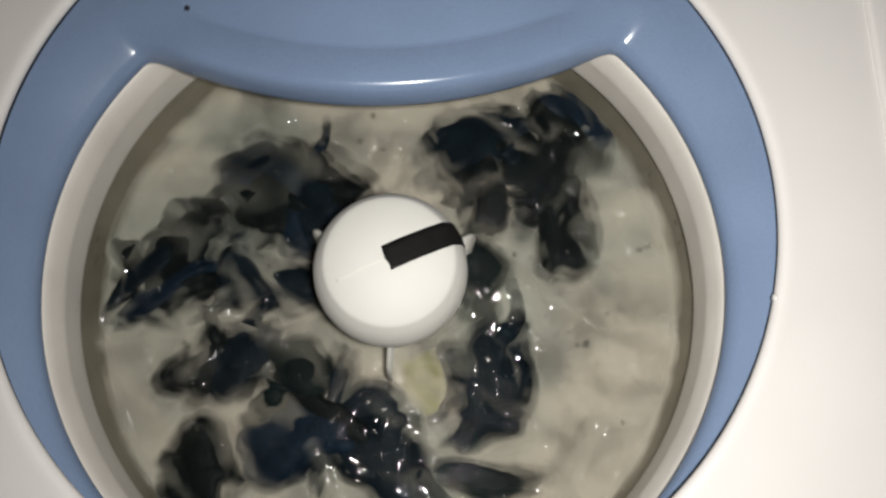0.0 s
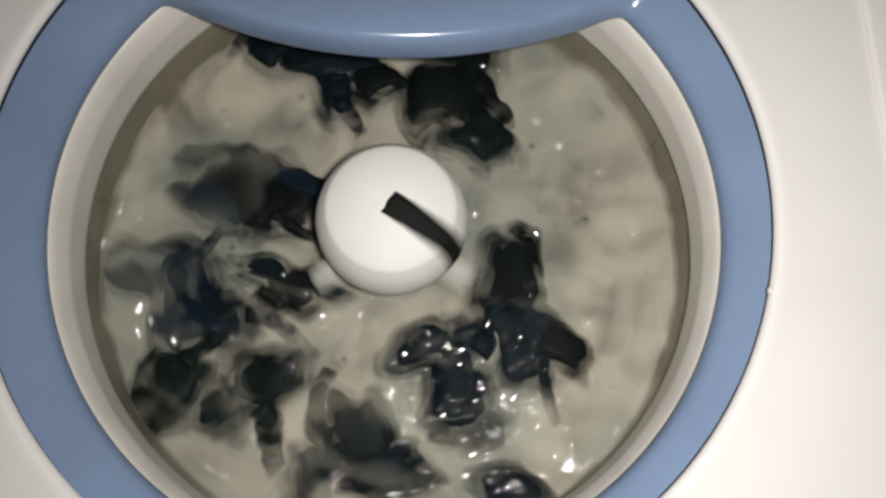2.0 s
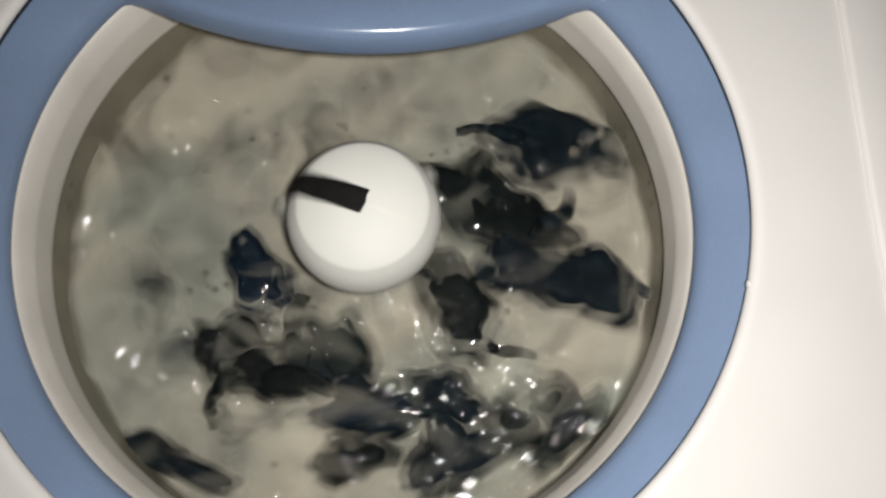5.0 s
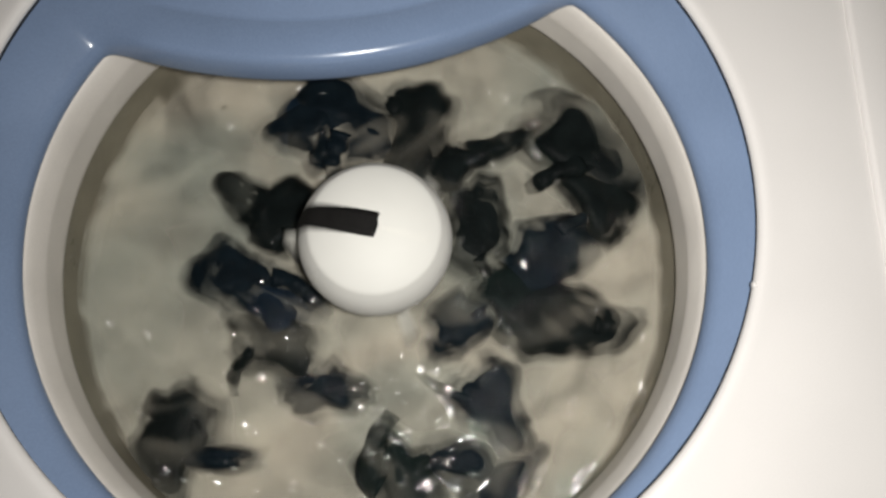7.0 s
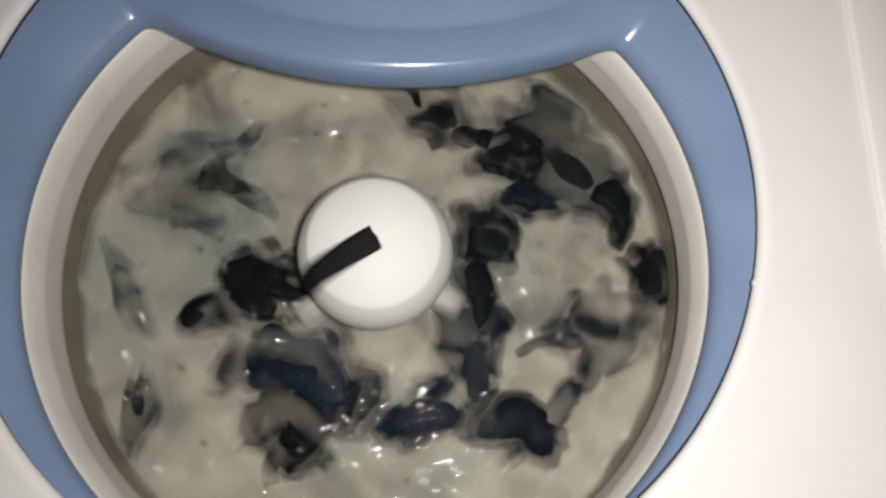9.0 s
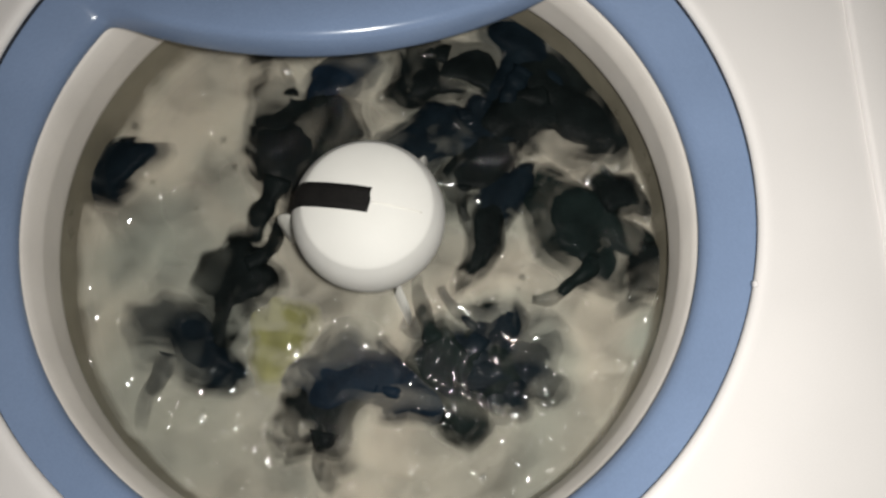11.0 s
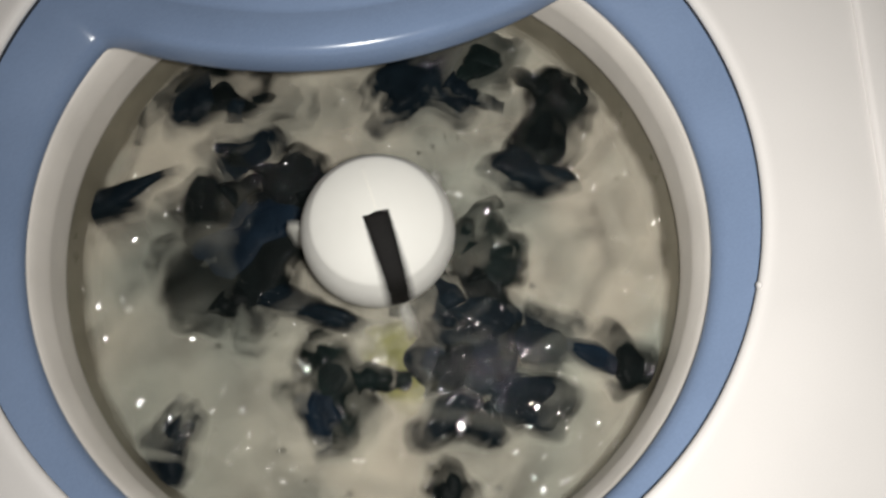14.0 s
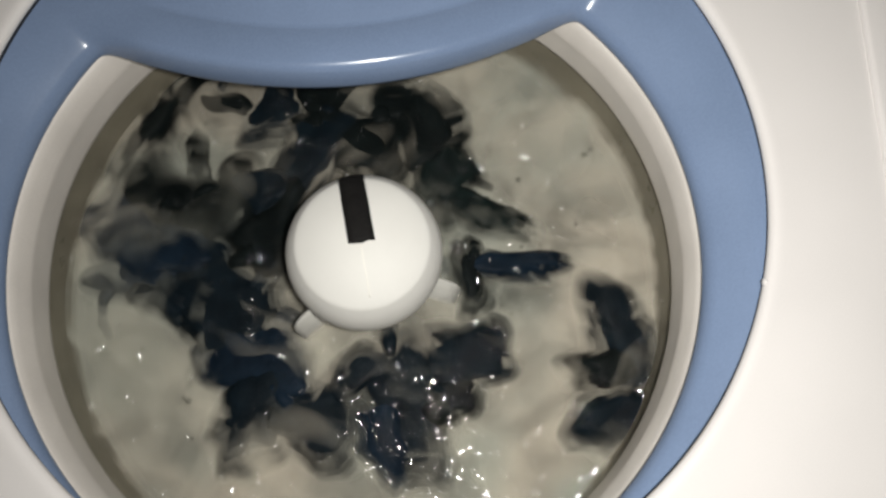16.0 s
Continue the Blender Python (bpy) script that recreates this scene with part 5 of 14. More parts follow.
    walk(garments[3], [
        (0, lay(0.021, 0.121, 0.7708, 86)), (0.25, lay(0.011, 0.120, 0.7792, 80)), (0.5, lay(0.005, 0.117, 0.7961, 73)), (0.75, lay(0.017, 0.133, 0.7967, 75)),
        (1, lay(0.030, 0.138, 0.7970, 76)), (1.25, lay(0.025, 0.125, 0.7794, 76)), (1.5, lay(0.023, 0.125, 0.7709, 76)), (1.75, lay(0.025, 0.142, 0.7717, 76)),
        (2, lay(0.032, 0.155, 0.7728, 76)), (2.25, lay(0.036, 0.150, 0.7725, 76)), (2.5, lay(0.039, 0.136, 0.7715, 76)), (2.75, lay(0.033, 0.123, 0.7709, 76)),
        (3, lay(0.022, 0.125, 0.7709, 76)), (3.25, lay(0.018, 0.143, 0.7718, 76)), (3.5, lay(0.026, 0.156, 0.7728, 76)), (3.75, lay(0.038, 0.152, 0.7726, 76)),
        (4, lay(0.043, 0.140, 0.7719, 76)), (4.25, lay(0.034, 0.124, 0.7709, 76)), (4.5, lay(0.015, 0.128, 0.7710, 76)), (4.75, lay(0.006, 0.145, 0.7718, 76)),
        (5, lay(0.015, 0.155, 0.7727, 76)), (5.25, lay(0.039, 0.153, 0.7727, 76)), (5.5, lay(0.052, 0.137, 0.7718, 76)), (5.75, lay(0.045, 0.122, 0.7710, 76)),
        (6, lay(0.032, 0.124, 0.7709, 76)), (6.25, lay(0.023, 0.139, 0.7716, 76)), (6.5, lay(0.027, 0.154, 0.7726, 76)), (6.75, lay(0.032, 0.156, 0.7729, 76)),
        (7, lay(0.031, 0.138, 0.7716, 76)), (7.25, lay(0.089, 0.064, 0.7788, 102)), (7.5, lay(0.100, 0.000, 0.7956, 129)), (7.75, lay(0.121, -0.009, 0.7957, 128)),
        (8, lay(0.130, -0.029, 0.7959, 127)), (8.25, lay(0.123, -0.036, 0.7788, 127)), (8.5, lay(0.122, -0.056, 0.7703, 127)), (8.75, lay(0.132, -0.064, 0.7705, 128)),
        (9, lay(0.138, -0.050, 0.7706, 129)), (9.25, lay(0.148, -0.022, 0.7708, 130)), (9.5, lay(0.150, -0.011, 0.7760, 132)), (9.75, lay(0.150, -0.031, 0.7794, 133)),
        (10, lay(0.158, -0.058, 0.7832, 135)), (10.25, lay(0.175, -0.056, 0.7877, 137)), (10.5, lay(0.190, -0.027, 0.7922, 138)), (10.75, lay(0.192, -0.003, 0.7961, 139)),
        (11, lay(0.183, -0.001, 0.7985, 139)), (11.25, lay(0.176, -0.013, 0.7808, 139)), (11.5, lay(0.179, -0.030, 0.7725, 139)), (11.75, lay(0.173, 0.002, 0.7807, 136)),
        (12, lay(0.160, 0.042, 0.7976, 132)), (12.25, lay(0.177, 0.061, 0.7999, 122)), (12.5, lay(0.189, 0.068, 0.8021, 112)), (12.75, lay(0.184, 0.055, 0.7835, 112)),
        (13, lay(0.184, 0.045, 0.7744, 112)), (13.25, lay(0.191, 0.052, 0.7757, 112)), (13.5, lay(0.201, 0.067, 0.7787, 112)), (13.75, lay(0.170, 0.095, 0.7760, 100)),
        (14, lay(0.127, 0.099, 0.7723, 88)), (14.25, lay(0.116, 0.085, 0.7713, 88)), (14.5, lay(0.116, 0.082, 0.7712, 88)), (14.75, lay(0.131, 0.114, 0.7821, 58)),
        (15, lay(0.144, 0.144, 0.8045, 28)), (15.25, lay(0.142, 0.142, 0.7869, 28)), (15.5, lay(0.132, 0.125, 0.7748, 28)), (15.75, lay(0.121, 0.113, 0.7729, 28)),
        (16, lay(0.123, 0.118, 0.7734, 28)),
    ])
    walk(garments[4], [
        (0, lay(-0.024, 0.075, 0.7701, 177)), (0.25, lay(-0.052, 0.076, 0.7792, 178)), (0.5, lay(-0.072, 0.068, 0.7962, 180)), (0.75, lay(-0.073, 0.063, 0.7792, 180)),
        (1, lay(-0.078, 0.049, 0.7701, 180)), (1.25, lay(-0.104, 0.060, 0.7794, 202)), (1.5, lay(-0.126, 0.085, 0.7976, 224)), (1.75, lay(-0.124, 0.102, 0.7813, 224)),
        (2, lay(-0.117, 0.115, 0.7728, 224)), (2.25, lay(-0.113, 0.110, 0.7723, 224)), (2.5, lay(-0.110, 0.095, 0.7714, 224)), (2.75, lay(-0.117, 0.083, 0.7712, 224)),
        (3, lay(-0.127, 0.084, 0.7717, 224)), (3.25, lay(-0.121, 0.097, 0.7719, 217)), (3.5, lay(-0.102, 0.104, 0.7715, 210)), (3.75, lay(-0.090, 0.100, 0.7710, 210)),
        (4, lay(-0.085, 0.089, 0.7706, 210)), (4.25, lay(-0.100, 0.068, 0.7705, 210)), (4.5, lay(-0.112, 0.070, 0.7708, 210)), (4.75, lay(-0.106, 0.093, 0.7712, 210)),
        (5, lay(-0.090, 0.112, 0.7714, 210)), (5.25, lay(-0.079, 0.113, 0.7712, 210)), (5.5, lay(-0.088, 0.092, 0.7708, 210)), (5.75, lay(-0.103, 0.068, 0.7705, 210)),
        (6, lay(-0.107, 0.065, 0.7706, 210)), (6.25, lay(-0.105, 0.084, 0.7709, 210)), (6.5, lay(-0.101, 0.102, 0.7714, 210)), (6.75, lay(-0.096, 0.104, 0.7713, 210)),
        (7, lay(-0.097, 0.086, 0.7708, 210)), (7.25, lay(-0.097, 0.071, 0.7705, 210)), (7.5, lay(-0.098, 0.073, 0.7705, 210)), (7.75, lay(-0.097, 0.091, 0.7709, 210)),
        (8, lay(-0.099, 0.106, 0.7715, 210)), (8.25, lay(-0.105, 0.099, 0.7714, 210)), (8.5, lay(-0.106, 0.079, 0.7708, 210)), (8.75, lay(-0.102, 0.067, 0.7705, 210)),
        (9, lay(-0.103, 0.072, 0.7706, 210)), (9.25, lay(-0.094, 0.096, 0.7710, 210)), (9.5, lay(-0.089, 0.115, 0.7715, 210)), (9.75, lay(-0.093, 0.106, 0.7713, 210)),
        (10, lay(-0.102, 0.081, 0.7708, 210)), (10.25, lay(-0.103, 0.067, 0.7705, 210)), (10.5, lay(-0.098, 0.077, 0.7706, 210)), (10.75, lay(-0.094, 0.096, 0.7710, 210)),
        (11, lay(-0.102, 0.104, 0.7715, 210)), (11.25, lay(-0.090, 0.101, 0.7801, 201)), (11.5, lay(-0.068, 0.092, 0.7965, 191)), (11.75, lay(-0.035, 0.090, 0.7792, 182)),
        (12, lay(-0.007, 0.099, 0.7703, 172)), (12.25, lay(0.047, 0.116, 0.7708, 150)), (12.5, lay(0.096, 0.092, 0.7709, 128)), (12.75, lay(0.091, 0.080, 0.7705, 128)),
        (13, lay(0.091, 0.069, 0.7704, 128)), (13.25, lay(0.086, 0.049, 0.7792, 127)), (13.5, lay(0.080, 0.038, 0.7961, 126)), (13.75, lay(0.082, 0.044, 0.7791, 126)),
        (14, lay(0.073, 0.034, 0.7701, 126)), (14.25, lay(0.079, 0.042, 0.7791, 108)), (14.5, lay(0.092, 0.063, 0.7963, 90)), (14.75, lay(0.098, 0.067, 0.7964, 58)),
        (15, lay(0.104, 0.069, 0.7966, 26)), (15.25, lay(0.102, 0.067, 0.7795, 26)), (15.5, lay(0.091, 0.050, 0.7702, 26)), (15.75, lay(0.080, 0.038, 0.7701, 26)),
        (16, lay(0.082, 0.043, 0.7701, 26)),
    ])
    walk(garments[5], [
        (0, lay(-0.068, 0.044, 0.7941, 134)), (0.25, lay(-0.082, 0.077, 0.7944, 120)), (0.5, lay(-0.096, 0.110, 0.7956, 107)), (0.75, lay(-0.098, 0.105, 0.7784, 107)),
        (1, lay(-0.102, 0.091, 0.7710, 107)), (1.25, lay(-0.116, 0.079, 0.7781, 93)), (1.5, lay(-0.126, 0.079, 0.7954, 78)), (1.75, lay(-0.123, 0.059, 0.7948, 115)),
        (2, lay(-0.108, 0.040, 0.7943, 152)), (2.25, lay(-0.102, 0.018, 0.7771, 152)), (2.5, lay(-0.092, -0.013, 0.7700, 151)), (2.75, lay(-0.127, -0.017, 0.7773, 185)),
        (3, lay(-0.165, -0.005, 0.7956, 219)), (3.25, lay(-0.169, 0.014, 0.7791, 219)), (3.5, lay(-0.161, 0.026, 0.7717, 219)), (3.75, lay(-0.087, 0.063, 0.7773, 242)),
        (4, lay(-0.021, 0.052, 0.7940, 266)), (4.25, lay(-0.033, 0.035, 0.7906, 266)), (4.5, lay(-0.039, 0.041, 0.7872, 266)), (4.75, lay(-0.036, 0.059, 0.7838, 266)),
        (5, lay(-0.034, 0.067, 0.7805, 266)), (5.25, lay(-0.033, 0.063, 0.7771, 266)), (5.5, lay(-0.038, 0.047, 0.7700, 266)), (5.75, lay(-0.040, 0.033, 0.7700, 266)),
        (6, lay(-0.036, 0.036, 0.7700, 266)), (6.25, lay(-0.036, 0.051, 0.7700, 266)), (6.5, lay(-0.038, 0.065, 0.7701, 266)), (6.75, lay(-0.033, 0.067, 0.7701, 266)),
        (7, lay(-0.034, 0.050, 0.7700, 266)), (7.25, lay(-0.034, 0.034, 0.7700, 266)), (7.5, lay(-0.035, 0.037, 0.7700, 266)), (7.75, lay(-0.033, 0.054, 0.7700, 266)),
        (8, lay(-0.035, 0.069, 0.7701, 266)), (8.25, lay(-0.042, 0.062, 0.7701, 266)), (8.5, lay(-0.043, 0.042, 0.7700, 266)), (8.75, lay(-0.035, 0.035, 0.7700, 266)),
        (9, lay(-0.032, 0.045, 0.7700, 268)), (9.25, lay(-0.029, 0.067, 0.7701, 271)), (9.5, lay(-0.042, 0.079, 0.7701, 274)), (9.75, lay(-0.061, 0.067, 0.7771, 278)),
        (10, lay(-0.071, 0.048, 0.7805, 281)), (10.25, lay(-0.064, 0.048, 0.7839, 284)), (10.5, lay(-0.052, 0.067, 0.7873, 287)), (10.75, lay(-0.053, 0.085, 0.7908, 289)),
        (11, lay(-0.068, 0.088, 0.7944, 289)), (11.25, lay(-0.080, 0.070, 0.7773, 294)), (11.5, lay(-0.082, 0.046, 0.7701, 299)), (11.75, lay(-0.071, 0.046, 0.7701, 299)),
        (12, lay(-0.063, 0.061, 0.7701, 299)), (12.25, lay(-0.086, 0.049, 0.7772, 294)), (12.5, lay(-0.110, 0.021, 0.7942, 290)), (12.75, lay(-0.115, 0.008, 0.7772, 290)),
        (13, lay(-0.115, -0.003, 0.7702, 290)), (13.25, lay(-0.108, 0.005, 0.7702, 290)), (13.5, lay(-0.099, 0.020, 0.7701, 290)), (13.75, lay(-0.090, 0.005, 0.7771, 276)),
        (14, lay(-0.088, -0.020, 0.7940, 263)), (14.25, lay(-0.099, -0.034, 0.7771, 263)), (14.5, lay(-0.099, -0.037, 0.7701, 263)), (14.75, lay(-0.088, -0.022, 0.7700, 263)),
        (15, lay(-0.077, -0.011, 0.7700, 263)), (15.25, lay(-0.090, -0.042, 0.7770, 257)), (15.5, lay(-0.101, -0.094, 0.7942, 252)), (15.75, lay(-0.112, -0.106, 0.7775, 252)),
        (16, lay(-0.110, -0.101, 0.7704, 252)),
    ])
    walk(garments[6], [
        (0, lay(-0.081, 0.039, 0.7946, 150)), (0.25, lay(-0.071, 0.037, 0.7776, 136)), (0.5, lay(-0.057, 0.037, 0.7700, 121)), (0.75, lay(-0.076, 0.010, 0.7775, 129)),
        (1, lay(-0.091, -0.034, 0.7945, 136)), (1.25, lay(-0.091, -0.063, 0.7776, 127)), (1.5, lay(-0.085, -0.078, 0.7701, 119)), (1.75, lay(-0.127, -0.064, 0.7779, 130)),
        (2, lay(-0.165, -0.044, 0.7961, 141)), (2.25, lay(-0.161, -0.049, 0.7789, 141)), (2.5, lay(-0.158, -0.064, 0.7714, 141)), (2.75, lay(-0.176, -0.059, 0.7800, 107)),
        (3, lay(-0.196, -0.039, 0.7988, 74)), (3.25, lay(-0.200, -0.021, 0.7823, 74)), (3.5, lay(-0.191, -0.008, 0.7738, 74)), (3.75, lay(-0.180, -0.012, 0.7726, 74)),
        (4, lay(-0.174, -0.023, 0.7721, 74)), (4.25, lay(-0.186, -0.033, 0.7731, 74)), (4.5, lay(-0.196, -0.029, 0.7743, 74)), (4.75, lay(-0.196, -0.026, 0.7743, 74)),
        (5, lay(-0.190, -0.030, 0.7735, 74)), (5.25, lay(-0.181, -0.030, 0.7727, 74)), (5.5, lay(-0.182, -0.026, 0.7728, 74)), (5.75, lay(-0.187, -0.026, 0.7732, 74)),
        (6, lay(-0.189, -0.026, 0.7734, 74)), (6.25, lay(-0.191, -0.021, 0.7737, 74)), (6.5, lay(-0.191, -0.010, 0.7737, 74)), (6.75, lay(-0.186, -0.008, 0.7732, 74)),
        (7, lay(-0.187, -0.025, 0.7732, 74)), (7.25, lay(-0.187, -0.041, 0.7733, 74)), (7.5, lay(-0.188, -0.038, 0.7733, 74)), (7.75, lay(-0.186, -0.021, 0.7731, 74)),
        (8, lay(-0.188, -0.006, 0.7735, 74)), (8.25, lay(-0.195, -0.013, 0.7741, 74)), (8.5, lay(-0.196, -0.033, 0.7742, 74)), (8.75, lay(-0.187, -0.034, 0.7732, 74)),
        (9, lay(-0.186, -0.027, 0.7731, 74)), (9.25, lay(-0.184, -0.023, 0.7729, 74)), (9.5, lay(-0.189, -0.027, 0.7734, 74)), (9.75, lay(-0.195, -0.037, 0.7742, 74)),
        (10, lay(-0.196, -0.037, 0.7743, 74)), (10.25, lay(-0.187, -0.026, 0.7732, 74)), (10.5, lay(-0.179, -0.014, 0.7725, 74)), (10.75, lay(-0.181, -0.009, 0.7727, 74)),
        (11, lay(-0.192, -0.008, 0.7738, 74)), (11.25, lay(-0.144, -0.073, 0.7709, 41)), (11.5, lay(-0.081, -0.105, 0.7702, 9)), (11.75, lay(-0.070, -0.105, 0.7701, 9)),
        (12, lay(-0.062, -0.091, 0.7700, 9)), (12.25, lay(-0.068, -0.091, 0.7776, 17)), (12.5, lay(-0.079, -0.104, 0.7946, 26)), (12.75, lay(-0.083, -0.117, 0.7778, 26)),
        (13, lay(-0.084, -0.127, 0.7704, 26)), (13.25, lay(-0.077, -0.120, 0.7702, 26)), (13.5, lay(-0.067, -0.105, 0.7701, 26)), (13.75, lay(-0.088, -0.063, 0.7701, 38)),
        (14, lay(-0.103, -0.031, 0.7701, 49)), (14.25, lay(-0.157, -0.038, 0.7786, 11)), (14.5, lay(-0.199, -0.028, 0.7992, -27)), (14.75, lay(-0.189, -0.014, 0.7809, -27)),
        (15, lay(-0.177, -0.003, 0.7725, -27)), (15.25, lay(-0.179, -0.004, 0.7726, -27)), (15.5, lay(-0.190, -0.021, 0.7735, -27)), (15.75, lay(-0.194, -0.023, 0.7816, -25)),
        (16, lay(-0.185, -0.010, 0.7976, -24)),
    ])
    walk(garments[7], [
        (0, lay(0.181, 0.026, 0.7733, 24)), (0.25, lay(0.184, 0.043, 0.7743, 24)), (0.5, lay(0.189, 0.059, 0.7758, 24)), (0.75, lay(0.188, 0.054, 0.7753, 24)),
        (1, lay(0.182, 0.040, 0.7740, 24)), (1.25, lay(0.177, 0.027, 0.7730, 24)), (1.5, lay(0.175, 0.027, 0.7728, 24)), (1.75, lay(0.177, 0.044, 0.7736, 24)),
        (2, lay(0.184, 0.057, 0.7751, 24)), (2.25, lay(0.188, 0.052, 0.7753, 24)), (2.5, lay(0.191, 0.038, 0.7750, 24)), (2.75, lay(0.185, 0.025, 0.7737, 24)),
        (3, lay(0.174, 0.027, 0.7727, 24)), (3.25, lay(0.170, 0.045, 0.7729, 24)), (3.5, lay(0.179, 0.058, 0.7744, 24)), (3.75, lay(0.183, 0.048, 0.7824, 3)),
        (4, lay(0.181, 0.030, 0.7985, -18)), (4.25, lay(0.169, 0.018, 0.7971, -17)), (4.5, lay(0.155, 0.035, 0.7966, -15)), (4.75, lay(0.151, 0.063, 0.7972, -12)),
        (5, lay(0.160, 0.074, 0.7983, -9)), (5.25, lay(0.174, 0.068, 0.7994, -5)), (5.5, lay(0.174, 0.060, 0.7990, -1)), (5.75, lay(0.161, 0.063, 0.7979, 3)),
        (6, lay(0.148, 0.083, 0.7978, 6)), (6.25, lay(0.140, 0.104, 0.7986, 8)), (6.5, lay(0.144, 0.117, 0.8001, 8)), (6.75, lay(0.149, 0.119, 0.7839, 8)),
        (7, lay(0.148, 0.101, 0.7741, 8)), (7.25, lay(0.151, 0.053, 0.7798, 19)), (7.5, lay(0.148, 0.026, 0.7961, 31)), (7.75, lay(0.151, 0.011, 0.7791, 30)),
        (8, lay(0.145, -0.004, 0.7707, 28)), (8.25, lay(0.166, -0.036, 0.7796, 20)), (8.5, lay(0.187, -0.090, 0.7995, 11)), (8.75, lay(0.196, -0.096, 0.7978, 11)),
        (9, lay(0.199, -0.079, 0.7940, 11)), (9.25, lay(0.203, -0.058, 0.7904, 11)), (9.5, lay(0.194, -0.059, 0.7858, 11)), (9.75, lay(0.181, -0.089, 0.7818, 11)),
        (10, lay(0.179, -0.114, 0.7747, 11)), (10.25, lay(0.192, -0.108, 0.7762, 11)), (10.5, lay(0.204, -0.081, 0.7767, 11)), (10.75, lay(0.204, -0.064, 0.7760, 11)),
        (11, lay(0.191, -0.066, 0.7742, 11)), (11.25, lay(0.173, -0.115, 0.7821, -1)), (11.5, lay(0.158, -0.166, 0.8018, -13)), (11.75, lay(0.169, -0.166, 0.7865, -13)),
        (12, lay(0.177, -0.152, 0.7780, -13)), (12.25, lay(0.110, -0.129, 0.7789, 7)), (12.5, lay(0.049, -0.101, 0.7950, 26)), (12.75, lay(0.019, -0.124, 0.7951, 29)),
        (13, lay(-0.009, -0.137, 0.7951, 32)), (13.25, lay(-0.003, -0.129, 0.7781, 32)), (13.5, lay(0.007, -0.114, 0.7700, 32)), (13.75, lay(0.061, -0.105, 0.7781, 10)),
        (14, lay(0.098, -0.082, 0.7952, -12)), (14.25, lay(0.088, -0.096, 0.7782, -12)), (14.5, lay(0.087, -0.099, 0.7702, -12)), (14.75, lay(0.098, -0.085, 0.7702, -12)),
        (15, lay(0.109, -0.073, 0.7702, -12)), (15.25, lay(0.107, -0.075, 0.7702, -12)), (15.5, lay(0.097, -0.092, 0.7702, -12)), (15.75, lay(0.052, -0.127, 0.7782, -45)),
        (16, lay(0.017, -0.131, 0.7951, -78)),
    ])
